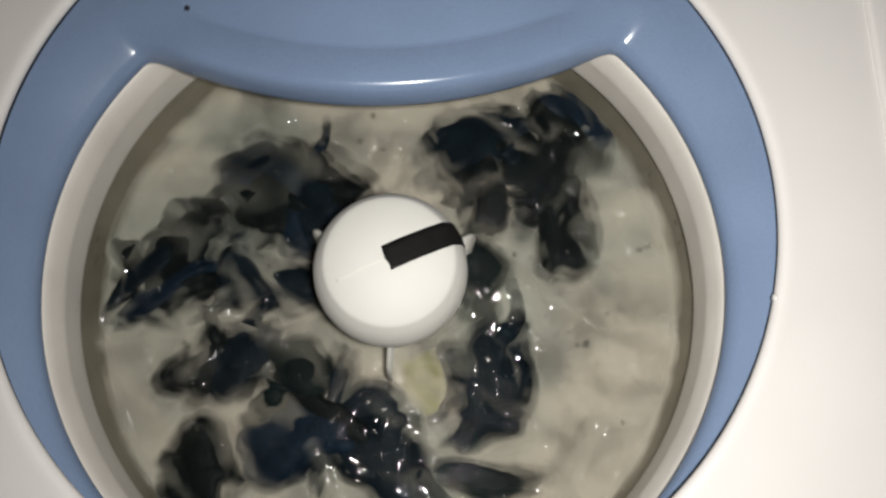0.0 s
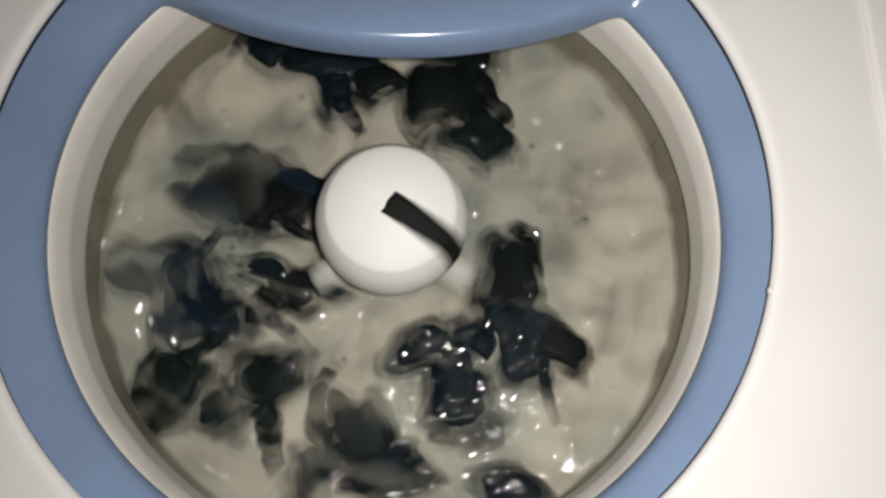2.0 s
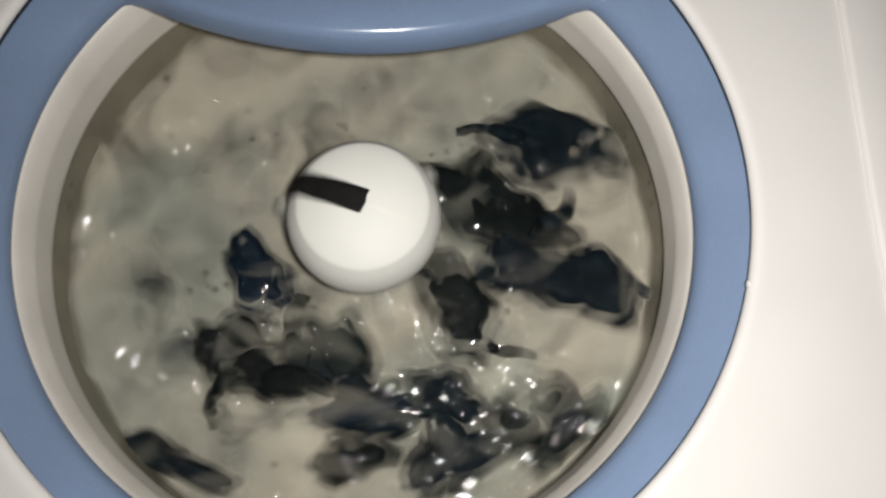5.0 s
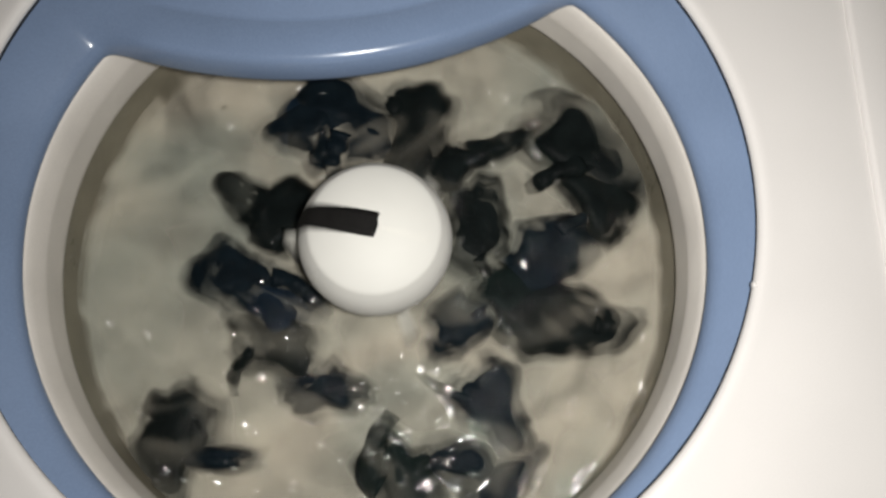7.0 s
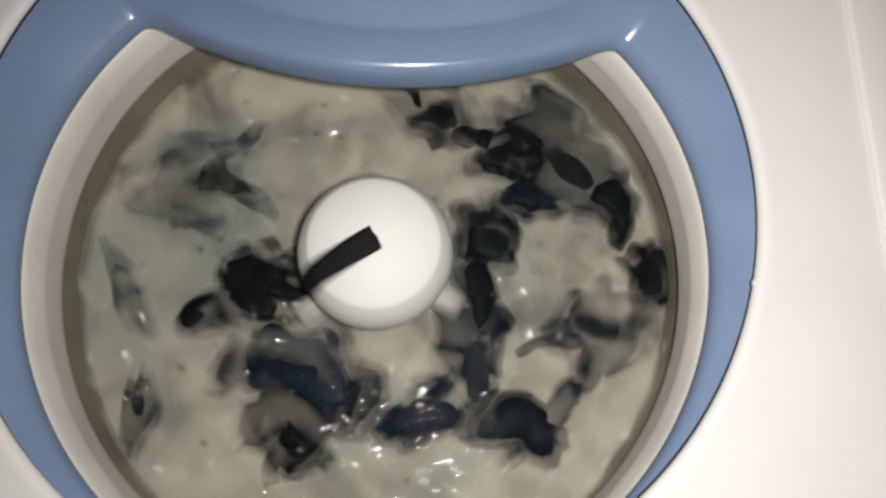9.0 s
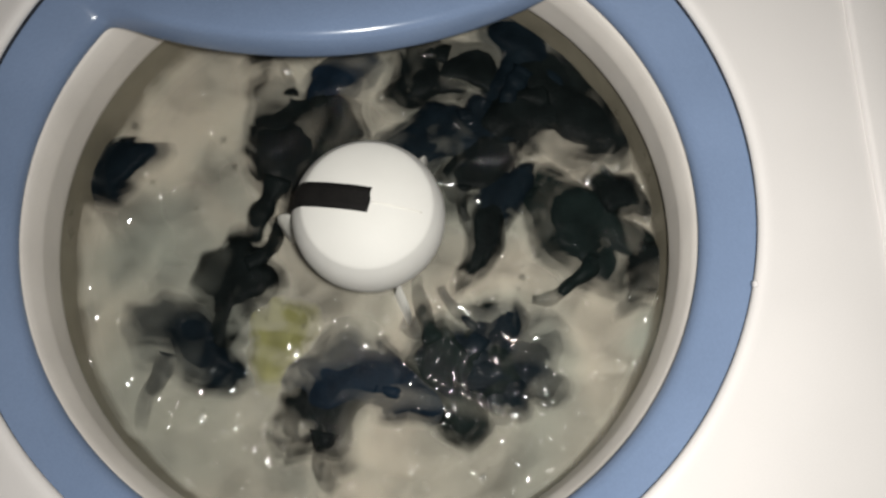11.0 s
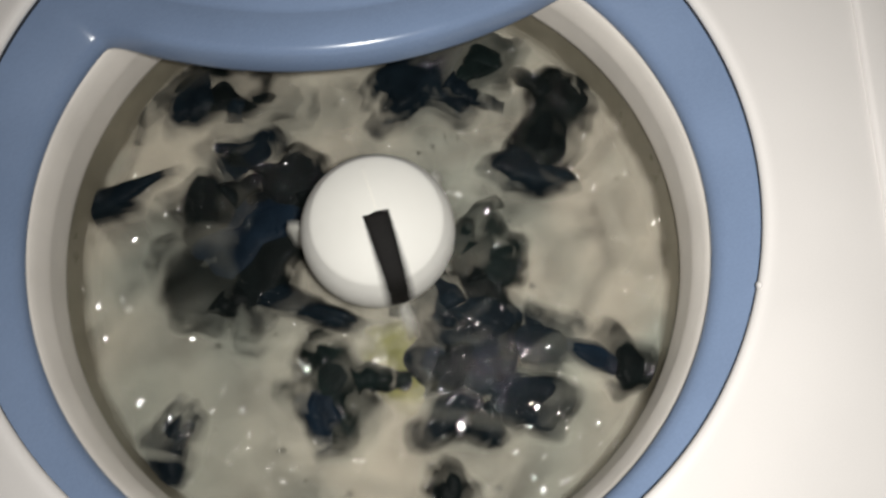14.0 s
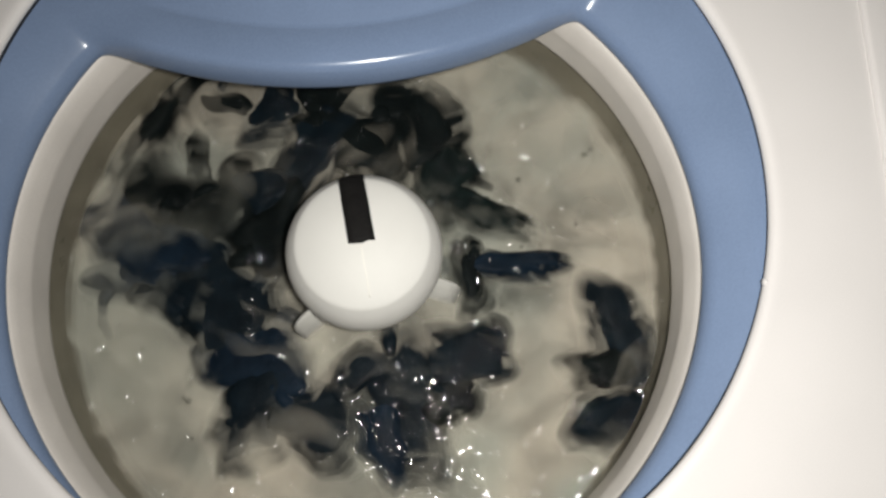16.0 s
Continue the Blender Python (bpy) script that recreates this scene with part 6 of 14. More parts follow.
    walk(garments[8], [
        (0, lay(-0.091, 0.031, 0.7956, 19)), (0.25, lay(-0.064, 0.082, 0.7958, 41)), (0.5, lay(-0.024, 0.124, 0.7964, 64)), (0.75, lay(-0.025, 0.120, 0.7793, 64)),
        (1, lay(-0.030, 0.105, 0.7704, 64)), (1.25, lay(-0.092, 0.107, 0.7798, 58)), (1.5, lay(-0.160, 0.096, 0.8004, 52)), (1.75, lay(-0.122, 0.063, 0.7794, 89)),
        (2, lay(-0.072, 0.035, 0.7701, 125)), (2.25, lay(-0.077, 0.066, 0.7787, 101)), (2.5, lay(-0.071, 0.092, 0.7960, 76)), (2.75, lay(-0.095, 0.057, 0.7958, 66)),
        (3, lay(-0.118, 0.033, 0.7959, 56)), (3.25, lay(-0.110, 0.077, 0.7964, 71)), (3.5, lay(-0.084, 0.113, 0.7968, 87)), (3.75, lay(-0.072, 0.109, 0.7794, 87)),
        (4, lay(-0.067, 0.097, 0.7706, 87)), (4.25, lay(-0.082, 0.077, 0.7704, 88)), (4.5, lay(-0.089, 0.077, 0.7705, 94)), (4.75, lay(-0.078, 0.095, 0.7706, 101)),
        (5, lay(-0.063, 0.103, 0.7706, 111)), (5.25, lay(-0.055, 0.093, 0.7704, 121)), (5.5, lay(-0.062, 0.066, 0.7701, 131)), (5.75, lay(-0.069, 0.040, 0.7701, 140)),
        (6, lay(-0.066, 0.036, 0.7700, 148)), (6.25, lay(-0.062, 0.051, 0.7701, 153)), (6.5, lay(-0.060, 0.065, 0.7701, 155)), (6.75, lay(-0.066, 0.053, 0.7786, 154)),
        (7, lay(-0.075, 0.019, 0.7955, 153)), (7.25, lay(-0.067, 0.013, 0.7955, 161)), (7.5, lay(-0.059, 0.023, 0.7955, 169)), (7.75, lay(-0.058, 0.040, 0.7785, 169)),
        (8, lay(-0.060, 0.055, 0.7701, 169)), (8.25, lay(-0.091, 0.020, 0.7786, 187)), (8.5, lay(-0.104, -0.039, 0.7956, 205)), (8.75, lay(-0.096, -0.051, 0.7956, 206)),
        (9, lay(-0.096, -0.045, 0.7956, 210)), (9.25, lay(-0.095, -0.023, 0.7956, 217)), (9.5, lay(-0.102, -0.009, 0.7956, 224)), (9.75, lay(-0.111, -0.027, 0.7956, 232)),
        (10, lay(-0.110, -0.059, 0.7957, 241)), (10.25, lay(-0.100, -0.075, 0.7956, 248)), (10.5, lay(-0.093, -0.063, 0.7956, 255)), (10.75, lay(-0.097, -0.045, 0.7956, 259)),
        (11, lay(-0.108, -0.040, 0.7956, 260)), (11.25, lay(-0.102, -0.077, 0.7957, 245)), (11.5, lay(-0.081, -0.113, 0.7957, 229)), (11.75, lay(-0.070, -0.104, 0.7956, 205)),
        (12, lay(-0.062, -0.082, 0.7955, 180)), (12.25, lay(-0.066, -0.071, 0.7785, 180)), (12.5, lay(-0.076, -0.074, 0.7700, 180)), (12.75, lay(-0.115, -0.025, 0.7787, 159)),
        (13, lay(-0.100, 0.045, 0.7957, 138)), (13.25, lay(-0.077, 0.059, 0.7957, 129)), (13.5, lay(-0.050, 0.077, 0.7957, 120)), (13.75, lay(-0.056, 0.068, 0.7956, 141)),
        (14, lay(-0.070, 0.044, 0.7956, 163)), (14.25, lay(-0.139, 0.035, 0.7794, 134)), (14.5, lay(-0.203, 0.014, 0.7759, 104)), (14.75, lay(-0.193, 0.029, 0.7748, 104)),
        (15, lay(-0.181, 0.040, 0.7738, 104)), (15.25, lay(-0.183, 0.038, 0.7740, 104)), (15.5, lay(-0.194, 0.021, 0.7747, 104)), (15.75, lay(-0.142, 0.004, 0.7792, 88)),
        (16, lay(-0.080, -0.006, 0.7955, 73)),
    ])
    walk(garments[9], [
        (0, lay(-0.068, 0.039, 0.7960, 108)), (0.25, lay(-0.071, 0.027, 0.7960, 102)), (0.5, lay(-0.065, 0.016, 0.7960, 97)), (0.75, lay(-0.075, -0.012, 0.7960, 101)),
        (1, lay(-0.082, -0.052, 0.7960, 104)), (1.25, lay(-0.081, -0.086, 0.7961, 67)), (1.5, lay(-0.072, -0.106, 0.7961, 31)), (1.75, lay(-0.070, -0.089, 0.7791, 31)),
        (2, lay(-0.063, -0.076, 0.7700, 31)), (2.25, lay(-0.049, -0.087, 0.7790, 65)), (2.5, lay(-0.035, -0.107, 0.7960, 99)), (2.75, lay(-0.049, -0.127, 0.7962, 67)),
        (3, lay(-0.067, -0.131, 0.7963, 35)), (3.25, lay(-0.095, -0.060, 0.7961, 63)), (3.5, lay(-0.079, 0.002, 0.7960, 91)), (3.75, lay(-0.116, -0.017, 0.7962, 100)),
        (4, lay(-0.155, -0.057, 0.7972, 110)), (4.25, lay(-0.167, -0.070, 0.7946, 110)), (4.5, lay(-0.179, -0.058, 0.7919, 110)), (4.75, lay(-0.179, -0.041, 0.7883, 110)),
        (5, lay(-0.171, -0.044, 0.7844, 110)), (5.25, lay(-0.159, -0.061, 0.7804, 110)), (5.5, lay(-0.159, -0.076, 0.7772, 110)), (5.75, lay(-0.167, -0.079, 0.7722, 110)),
        (6, lay(-0.171, -0.067, 0.7722, 110)), (6.25, lay(-0.173, -0.052, 0.7722, 110)), (6.5, lay(-0.171, -0.044, 0.7720, 110)), (6.75, lay(-0.166, -0.042, 0.7716, 110)),
        (7, lay(-0.168, -0.059, 0.7719, 110)), (7.25, lay(-0.151, -0.081, 0.7713, 103)), (7.5, lay(-0.135, -0.083, 0.7708, 96)), (7.75, lay(-0.126, -0.045, 0.7793, 118)),
        (8, lay(-0.117, -0.011, 0.7962, 140)), (8.25, lay(-0.123, -0.018, 0.7793, 140)), (8.5, lay(-0.124, -0.039, 0.7703, 140)), (8.75, lay(-0.117, -0.045, 0.7702, 140)),
        (9, lay(-0.119, -0.037, 0.7702, 140)), (9.25, lay(-0.121, -0.025, 0.7702, 140)), (9.5, lay(-0.129, -0.033, 0.7760, 141)), (9.75, lay(-0.136, -0.065, 0.7796, 141)),
        (10, lay(-0.136, -0.095, 0.7834, 142)), (10.25, lay(-0.133, -0.099, 0.7867, 142)), (10.5, lay(-0.131, -0.085, 0.7899, 142)), (10.75, lay(-0.133, -0.076, 0.7932, 142)),
        (11, lay(-0.142, -0.079, 0.7969, 142)), (11.25, lay(-0.118, -0.087, 0.7964, 134)), (11.5, lay(-0.087, -0.097, 0.7962, 126)), (11.75, lay(-0.077, -0.093, 0.7791, 130)),
        (12, lay(-0.070, -0.075, 0.7700, 133)), (12.25, lay(-0.074, -0.065, 0.7700, 133)), (12.5, lay(-0.084, -0.068, 0.7701, 133)), (12.75, lay(-0.093, -0.106, 0.7793, 117)),
        (13, lay(-0.090, -0.145, 0.7969, 102)), (13.25, lay(-0.084, -0.138, 0.7796, 102)), (13.5, lay(-0.074, -0.123, 0.7703, 102)), (13.75, lay(0.005, -0.134, 0.7701, 97)),
        (14, lay(0.060, -0.115, 0.7701, 93)), (14.25, lay(0.017, -0.132, 0.7791, 118)), (14.5, lay(-0.013, -0.127, 0.7961, 143)), (14.75, lay(-0.039, -0.104, 0.7960, 179)),
        (15, lay(-0.059, -0.071, 0.7960, 215)), (15.25, lay(-0.067, -0.074, 0.7960, 197)), (15.5, lay(-0.084, -0.091, 0.7961, 179)), (15.75, lay(-0.095, -0.122, 0.7965, 208)),
        (16, lay(-0.089, -0.136, 0.7966, 236)),
    ])
    walk(garments[10], [
        (0, lay(0.137, 0.033, 0.7948, 90)), (0.25, lay(0.141, 0.050, 0.7782, 90)), (0.5, lay(0.145, 0.066, 0.7719, 90)), (0.75, lay(0.128, 0.116, 0.7806, 63)),
        (1, lay(0.084, 0.153, 0.7984, 37)), (1.25, lay(0.079, 0.141, 0.7799, 37)), (1.5, lay(0.077, 0.140, 0.7728, 37)), (1.75, lay(0.079, 0.157, 0.7746, 37)),
        (2, lay(0.086, 0.171, 0.7771, 37)), (2.25, lay(0.090, 0.166, 0.7767, 37)), (2.5, lay(0.093, 0.151, 0.7747, 37)), (2.75, lay(0.087, 0.139, 0.7730, 37)),
        (3, lay(0.076, 0.140, 0.7727, 37)), (3.25, lay(0.072, 0.159, 0.7744, 37)), (3.5, lay(0.081, 0.172, 0.7769, 37)), (3.75, lay(0.092, 0.168, 0.7771, 37)),
        (4, lay(0.098, 0.156, 0.7757, 37)), (4.25, lay(0.089, 0.136, 0.7729, 39)), (4.5, lay(0.069, 0.137, 0.7722, 44)), (4.75, lay(0.049, 0.151, 0.7728, 53)),
        (5, lay(0.041, 0.154, 0.7729, 63)), (5.25, lay(0.051, 0.141, 0.7790, 74)), (5.5, lay(0.057, 0.113, 0.7812, 85)), (5.75, lay(0.052, 0.086, 0.7841, 95)),
        (6, lay(0.040, 0.080, 0.7874, 103)), (6.25, lay(0.028, 0.091, 0.7908, 109)), (6.5, lay(0.027, 0.104, 0.7944, 111)), (6.75, lay(0.035, 0.110, 0.7946, 93)),
        (7, lay(0.036, 0.097, 0.7943, 74)), (7.25, lay(0.022, 0.058, 0.7940, 77)), (7.5, lay(0.012, 0.036, 0.7940, 80)), (7.75, lay(-0.009, 0.071, 0.7941, 74)),
        (8, lay(-0.043, 0.096, 0.7943, 68)), (8.25, lay(-0.049, 0.088, 0.7773, 68)), (8.5, lay(-0.050, 0.068, 0.7701, 68)), (8.75, lay(-0.038, 0.062, 0.7701, 66)),
        (9, lay(-0.041, 0.067, 0.7701, 62)), (9.25, lay(-0.046, 0.080, 0.7702, 55)), (9.5, lay(-0.056, 0.087, 0.7703, 46)), (9.75, lay(-0.057, 0.079, 0.7772, 37)),
        (10, lay(-0.047, 0.066, 0.7805, 28)), (10.25, lay(-0.034, 0.063, 0.7839, 20)), (10.5, lay(-0.030, 0.073, 0.7873, 13)), (10.75, lay(-0.037, 0.084, 0.7908, 9)),
        (11, lay(-0.048, 0.089, 0.7943, 7)), (11.25, lay(-0.067, 0.064, 0.7941, 5)), (11.5, lay(-0.074, 0.033, 0.7941, 2)), (11.75, lay(0.027, 0.047, 0.7770, 32)),
        (12, lay(0.085, 0.001, 0.7700, 62)), (12.25, lay(0.081, 0.011, 0.7700, 62)), (12.5, lay(0.071, 0.009, 0.7700, 62)), (12.75, lay(0.067, -0.004, 0.7700, 62)),
        (13, lay(0.066, -0.015, 0.7700, 62)), (13.25, lay(0.097, 0.026, 0.7771, 63)), (13.5, lay(0.118, 0.086, 0.7954, 65)), (13.75, lay(0.139, 0.104, 0.7975, 60)),
        (14, lay(0.150, 0.106, 0.7987, 56)), (14.25, lay(0.144, 0.098, 0.7975, 85)), (14.5, lay(0.147, 0.102, 0.7981, 115)), (14.75, lay(0.162, 0.113, 0.7840, 119)),
        (15, lay(0.176, 0.120, 0.7790, 123)), (15.25, lay(0.174, 0.119, 0.7790, 123)), (15.5, lay(0.164, 0.102, 0.7760, 123)), (15.75, lay(0.082, 0.112, 0.7782, 132)),
        (16, lay(0.019, 0.109, 0.7945, 141)),
    ])
    walk(garments[11], [
        (0, lay(0.175, -0.043, 0.7723, 122)), (0.25, lay(0.183, 0.007, 0.7806, 85)), (0.5, lay(0.186, 0.058, 0.7998, 47)), (0.75, lay(0.170, -0.011, 0.7964, 59)),
        (1, lay(0.131, -0.071, 0.7950, 70)), (1.25, lay(0.108, -0.095, 0.7948, 74)), (1.5, lay(0.087, -0.102, 0.7947, 77)), (1.75, lay(0.050, -0.144, 0.7948, 91)),
        (2, lay(-0.022, -0.160, 0.7950, 105)), (2.25, lay(-0.022, -0.141, 0.7947, 130)), (2.5, lay(-0.019, -0.132, 0.7946, 155)), (2.75, lay(-0.017, -0.156, 0.7949, 168)),
        (3, lay(-0.018, -0.165, 0.7951, 180)), (3.25, lay(-0.046, -0.140, 0.7948, 144)), (3.5, lay(-0.060, -0.117, 0.7946, 108)), (3.75, lay(-0.032, -0.107, 0.7945, 111)),
        (4, lay(-0.012, -0.103, 0.7945, 115)), (4.25, lay(-0.021, -0.121, 0.7946, 115)), (4.5, lay(-0.026, -0.122, 0.7946, 114)), (4.75, lay(-0.025, -0.109, 0.7945, 112)),
        (5, lay(-0.025, -0.102, 0.7945, 110)), (5.25, lay(-0.021, -0.106, 0.7945, 108)), (5.5, lay(-0.017, -0.126, 0.7946, 106)), (5.75, lay(-0.009, -0.148, 0.7948, 105)),
        (6, lay(0.000, -0.153, 0.7948, 103)), (6.25, lay(-0.001, -0.141, 0.7947, 102)), (6.5, lay(-0.003, -0.127, 0.7946, 102)), (6.75, lay(0.011, -0.154, 0.7948, 97)),
        (7, lay(0.023, -0.199, 0.7967, 92)), (7.25, lay(0.044, -0.192, 0.7965, 91)), (7.5, lay(0.058, -0.165, 0.7954, 90)), (7.75, lay(0.072, -0.147, 0.7951, 89)),
        (8, lay(0.084, -0.131, 0.7950, 88)), (8.25, lay(0.078, -0.138, 0.7780, 88)), (8.5, lay(0.077, -0.158, 0.7710, 88)), (8.75, lay(0.088, -0.163, 0.7714, 87)),
        (9, lay(0.095, -0.151, 0.7711, 86)), (9.25, lay(0.097, -0.132, 0.7707, 84)), (9.5, lay(0.082, -0.126, 0.7704, 82)), (9.75, lay(0.067, -0.139, 0.7779, 80)),
        (10, lay(0.070, -0.153, 0.7816, 78)), (10.25, lay(0.090, -0.148, 0.7852, 76)), (10.5, lay(0.105, -0.128, 0.7884, 74)), (10.75, lay(0.103, -0.113, 0.7916, 73)),
        (11, lay(0.088, -0.111, 0.7948, 73)), (11.25, lay(0.070, -0.099, 0.7946, 59)), (11.5, lay(0.059, -0.094, 0.7945, 46)), (11.75, lay(0.101, -0.075, 0.7947, 67)),
        (12, lay(0.134, -0.026, 0.7949, 87)), (12.25, lay(0.130, -0.016, 0.7779, 87)), (12.5, lay(0.120, -0.018, 0.7702, 87)), (12.75, lay(0.115, -0.031, 0.7702, 87)),
        (13, lay(0.115, -0.042, 0.7702, 87)), (13.25, lay(0.121, -0.034, 0.7702, 87)), (13.5, lay(0.131, -0.019, 0.7704, 87)), (13.75, lay(0.112, -0.017, 0.7777, 79)),
        (14, lay(0.083, -0.028, 0.7945, 70)), (14.25, lay(0.074, -0.036, 0.7945, 66)), (14.5, lay(0.075, -0.032, 0.7945, 62)), (14.75, lay(0.086, -0.001, 0.7945, 83)),
        (15, lay(0.095, 0.026, 0.7946, 105)), (15.25, lay(0.091, 0.010, 0.7946, 92)), (15.5, lay(0.077, -0.020, 0.7945, 79)), (15.75, lay(0.066, -0.032, 0.7775, 79)),
        (16, lay(0.068, -0.027, 0.7700, 79)),
    ])
    walk(garments[12], [
        (0, lay(0.002, -0.165, 0.7956, 136)), (0.25, lay(0.021, -0.154, 0.7954, 120)), (0.5, lay(0.042, -0.141, 0.7953, 104)), (0.75, lay(0.057, -0.136, 0.7953, 95)),
        (1, lay(0.066, -0.139, 0.7954, 86)), (1.25, lay(0.063, -0.136, 0.7953, 92)), (1.5, lay(0.062, -0.121, 0.7952, 98)), (1.75, lay(0.083, -0.097, 0.7951, 99)),
        (2, lay(0.107, -0.073, 0.7952, 99)), (2.25, lay(0.126, -0.049, 0.7953, 126)), (2.5, lay(0.137, -0.032, 0.7955, 153)), (2.75, lay(0.138, -0.033, 0.7955, 161)),
        (3, lay(0.134, -0.018, 0.7954, 169)), (3.25, lay(0.124, 0.020, 0.7954, 178)), (3.5, lay(0.124, 0.052, 0.7957, 188)), (3.75, lay(0.183, 0.022, 0.7984, 160)),
        (4, lay(0.228, -0.036, 0.8040, 133)), (4.25, lay(0.214, -0.047, 0.8024, 135)), (4.5, lay(0.196, -0.051, 0.7994, 139)), (4.75, lay(0.183, -0.045, 0.7980, 146)),
        (5, lay(0.176, -0.035, 0.7972, 153)), (5.25, lay(0.171, -0.020, 0.7969, 162)), (5.5, lay(0.157, -0.016, 0.7961, 170)), (5.75, lay(0.138, -0.028, 0.7955, 178)),
        (6, lay(0.126, -0.035, 0.7953, 185)), (6.25, lay(0.116, -0.026, 0.7952, 189)), (6.5, lay(0.114, -0.010, 0.7952, 191)), (6.75, lay(0.128, -0.003, 0.7954, 200)),
        (7, lay(0.135, -0.015, 0.7955, 209)), (7.25, lay(0.127, -0.004, 0.7953, 210)), (7.5, lay(0.112, 0.022, 0.7952, 212)), (7.75, lay(0.105, 0.018, 0.7952, 237)),
        (8, lay(0.091, 0.014, 0.7951, 262)), (8.25, lay(0.077, 0.020, 0.7780, 244)), (8.5, lay(0.067, 0.011, 0.7700, 227)), (8.75, lay(0.074, 0.006, 0.7700, 226)),
        (9, lay(0.076, 0.014, 0.7700, 223)), (9.25, lay(0.082, 0.032, 0.7701, 219)), (9.5, lay(0.076, 0.049, 0.7701, 214)), (9.75, lay(0.063, 0.052, 0.7781, 208)),
        (10, lay(0.053, 0.048, 0.7814, 202)), (10.25, lay(0.055, 0.052, 0.7849, 197)), (10.5, lay(0.064, 0.067, 0.7883, 193)), (10.75, lay(0.065, 0.083, 0.7919, 190)),
        (11, lay(0.052, 0.089, 0.7953, 189)), (11.25, lay(0.023, 0.101, 0.7953, 181)), (11.5, lay(-0.005, 0.103, 0.7953, 173)), (11.75, lay(0.001, 0.104, 0.7953, 178)),
        (12, lay(0.005, 0.118, 0.7957, 184)), (12.25, lay(-0.003, 0.142, 0.7966, 161)), (12.5, lay(-0.016, 0.153, 0.7974, 137)), (12.75, lay(-0.036, 0.126, 0.7961, 145)),
        (13, lay(-0.049, 0.101, 0.7955, 154)), (13.25, lay(-0.035, 0.108, 0.7955, 160)), (13.5, lay(-0.019, 0.123, 0.7958, 165)), (13.75, lay(-0.018, 0.128, 0.7790, 165)),
        (14, lay(-0.026, 0.119, 0.7707, 165)), (14.25, lay(-0.032, 0.102, 0.7784, 171)), (14.5, lay(-0.028, 0.095, 0.7953, 177)), (14.75, lay(0.018, 0.131, 0.7961, 172)),
        (15, lay(0.073, 0.153, 0.7988, 166)), (15.25, lay(0.053, 0.158, 0.7816, 182)), (15.5, lay(0.023, 0.146, 0.7720, 198)), (15.75, lay(-0.028, 0.106, 0.7784, 212)),
        (16, lay(-0.052, 0.076, 0.7952, 226)),
    ])
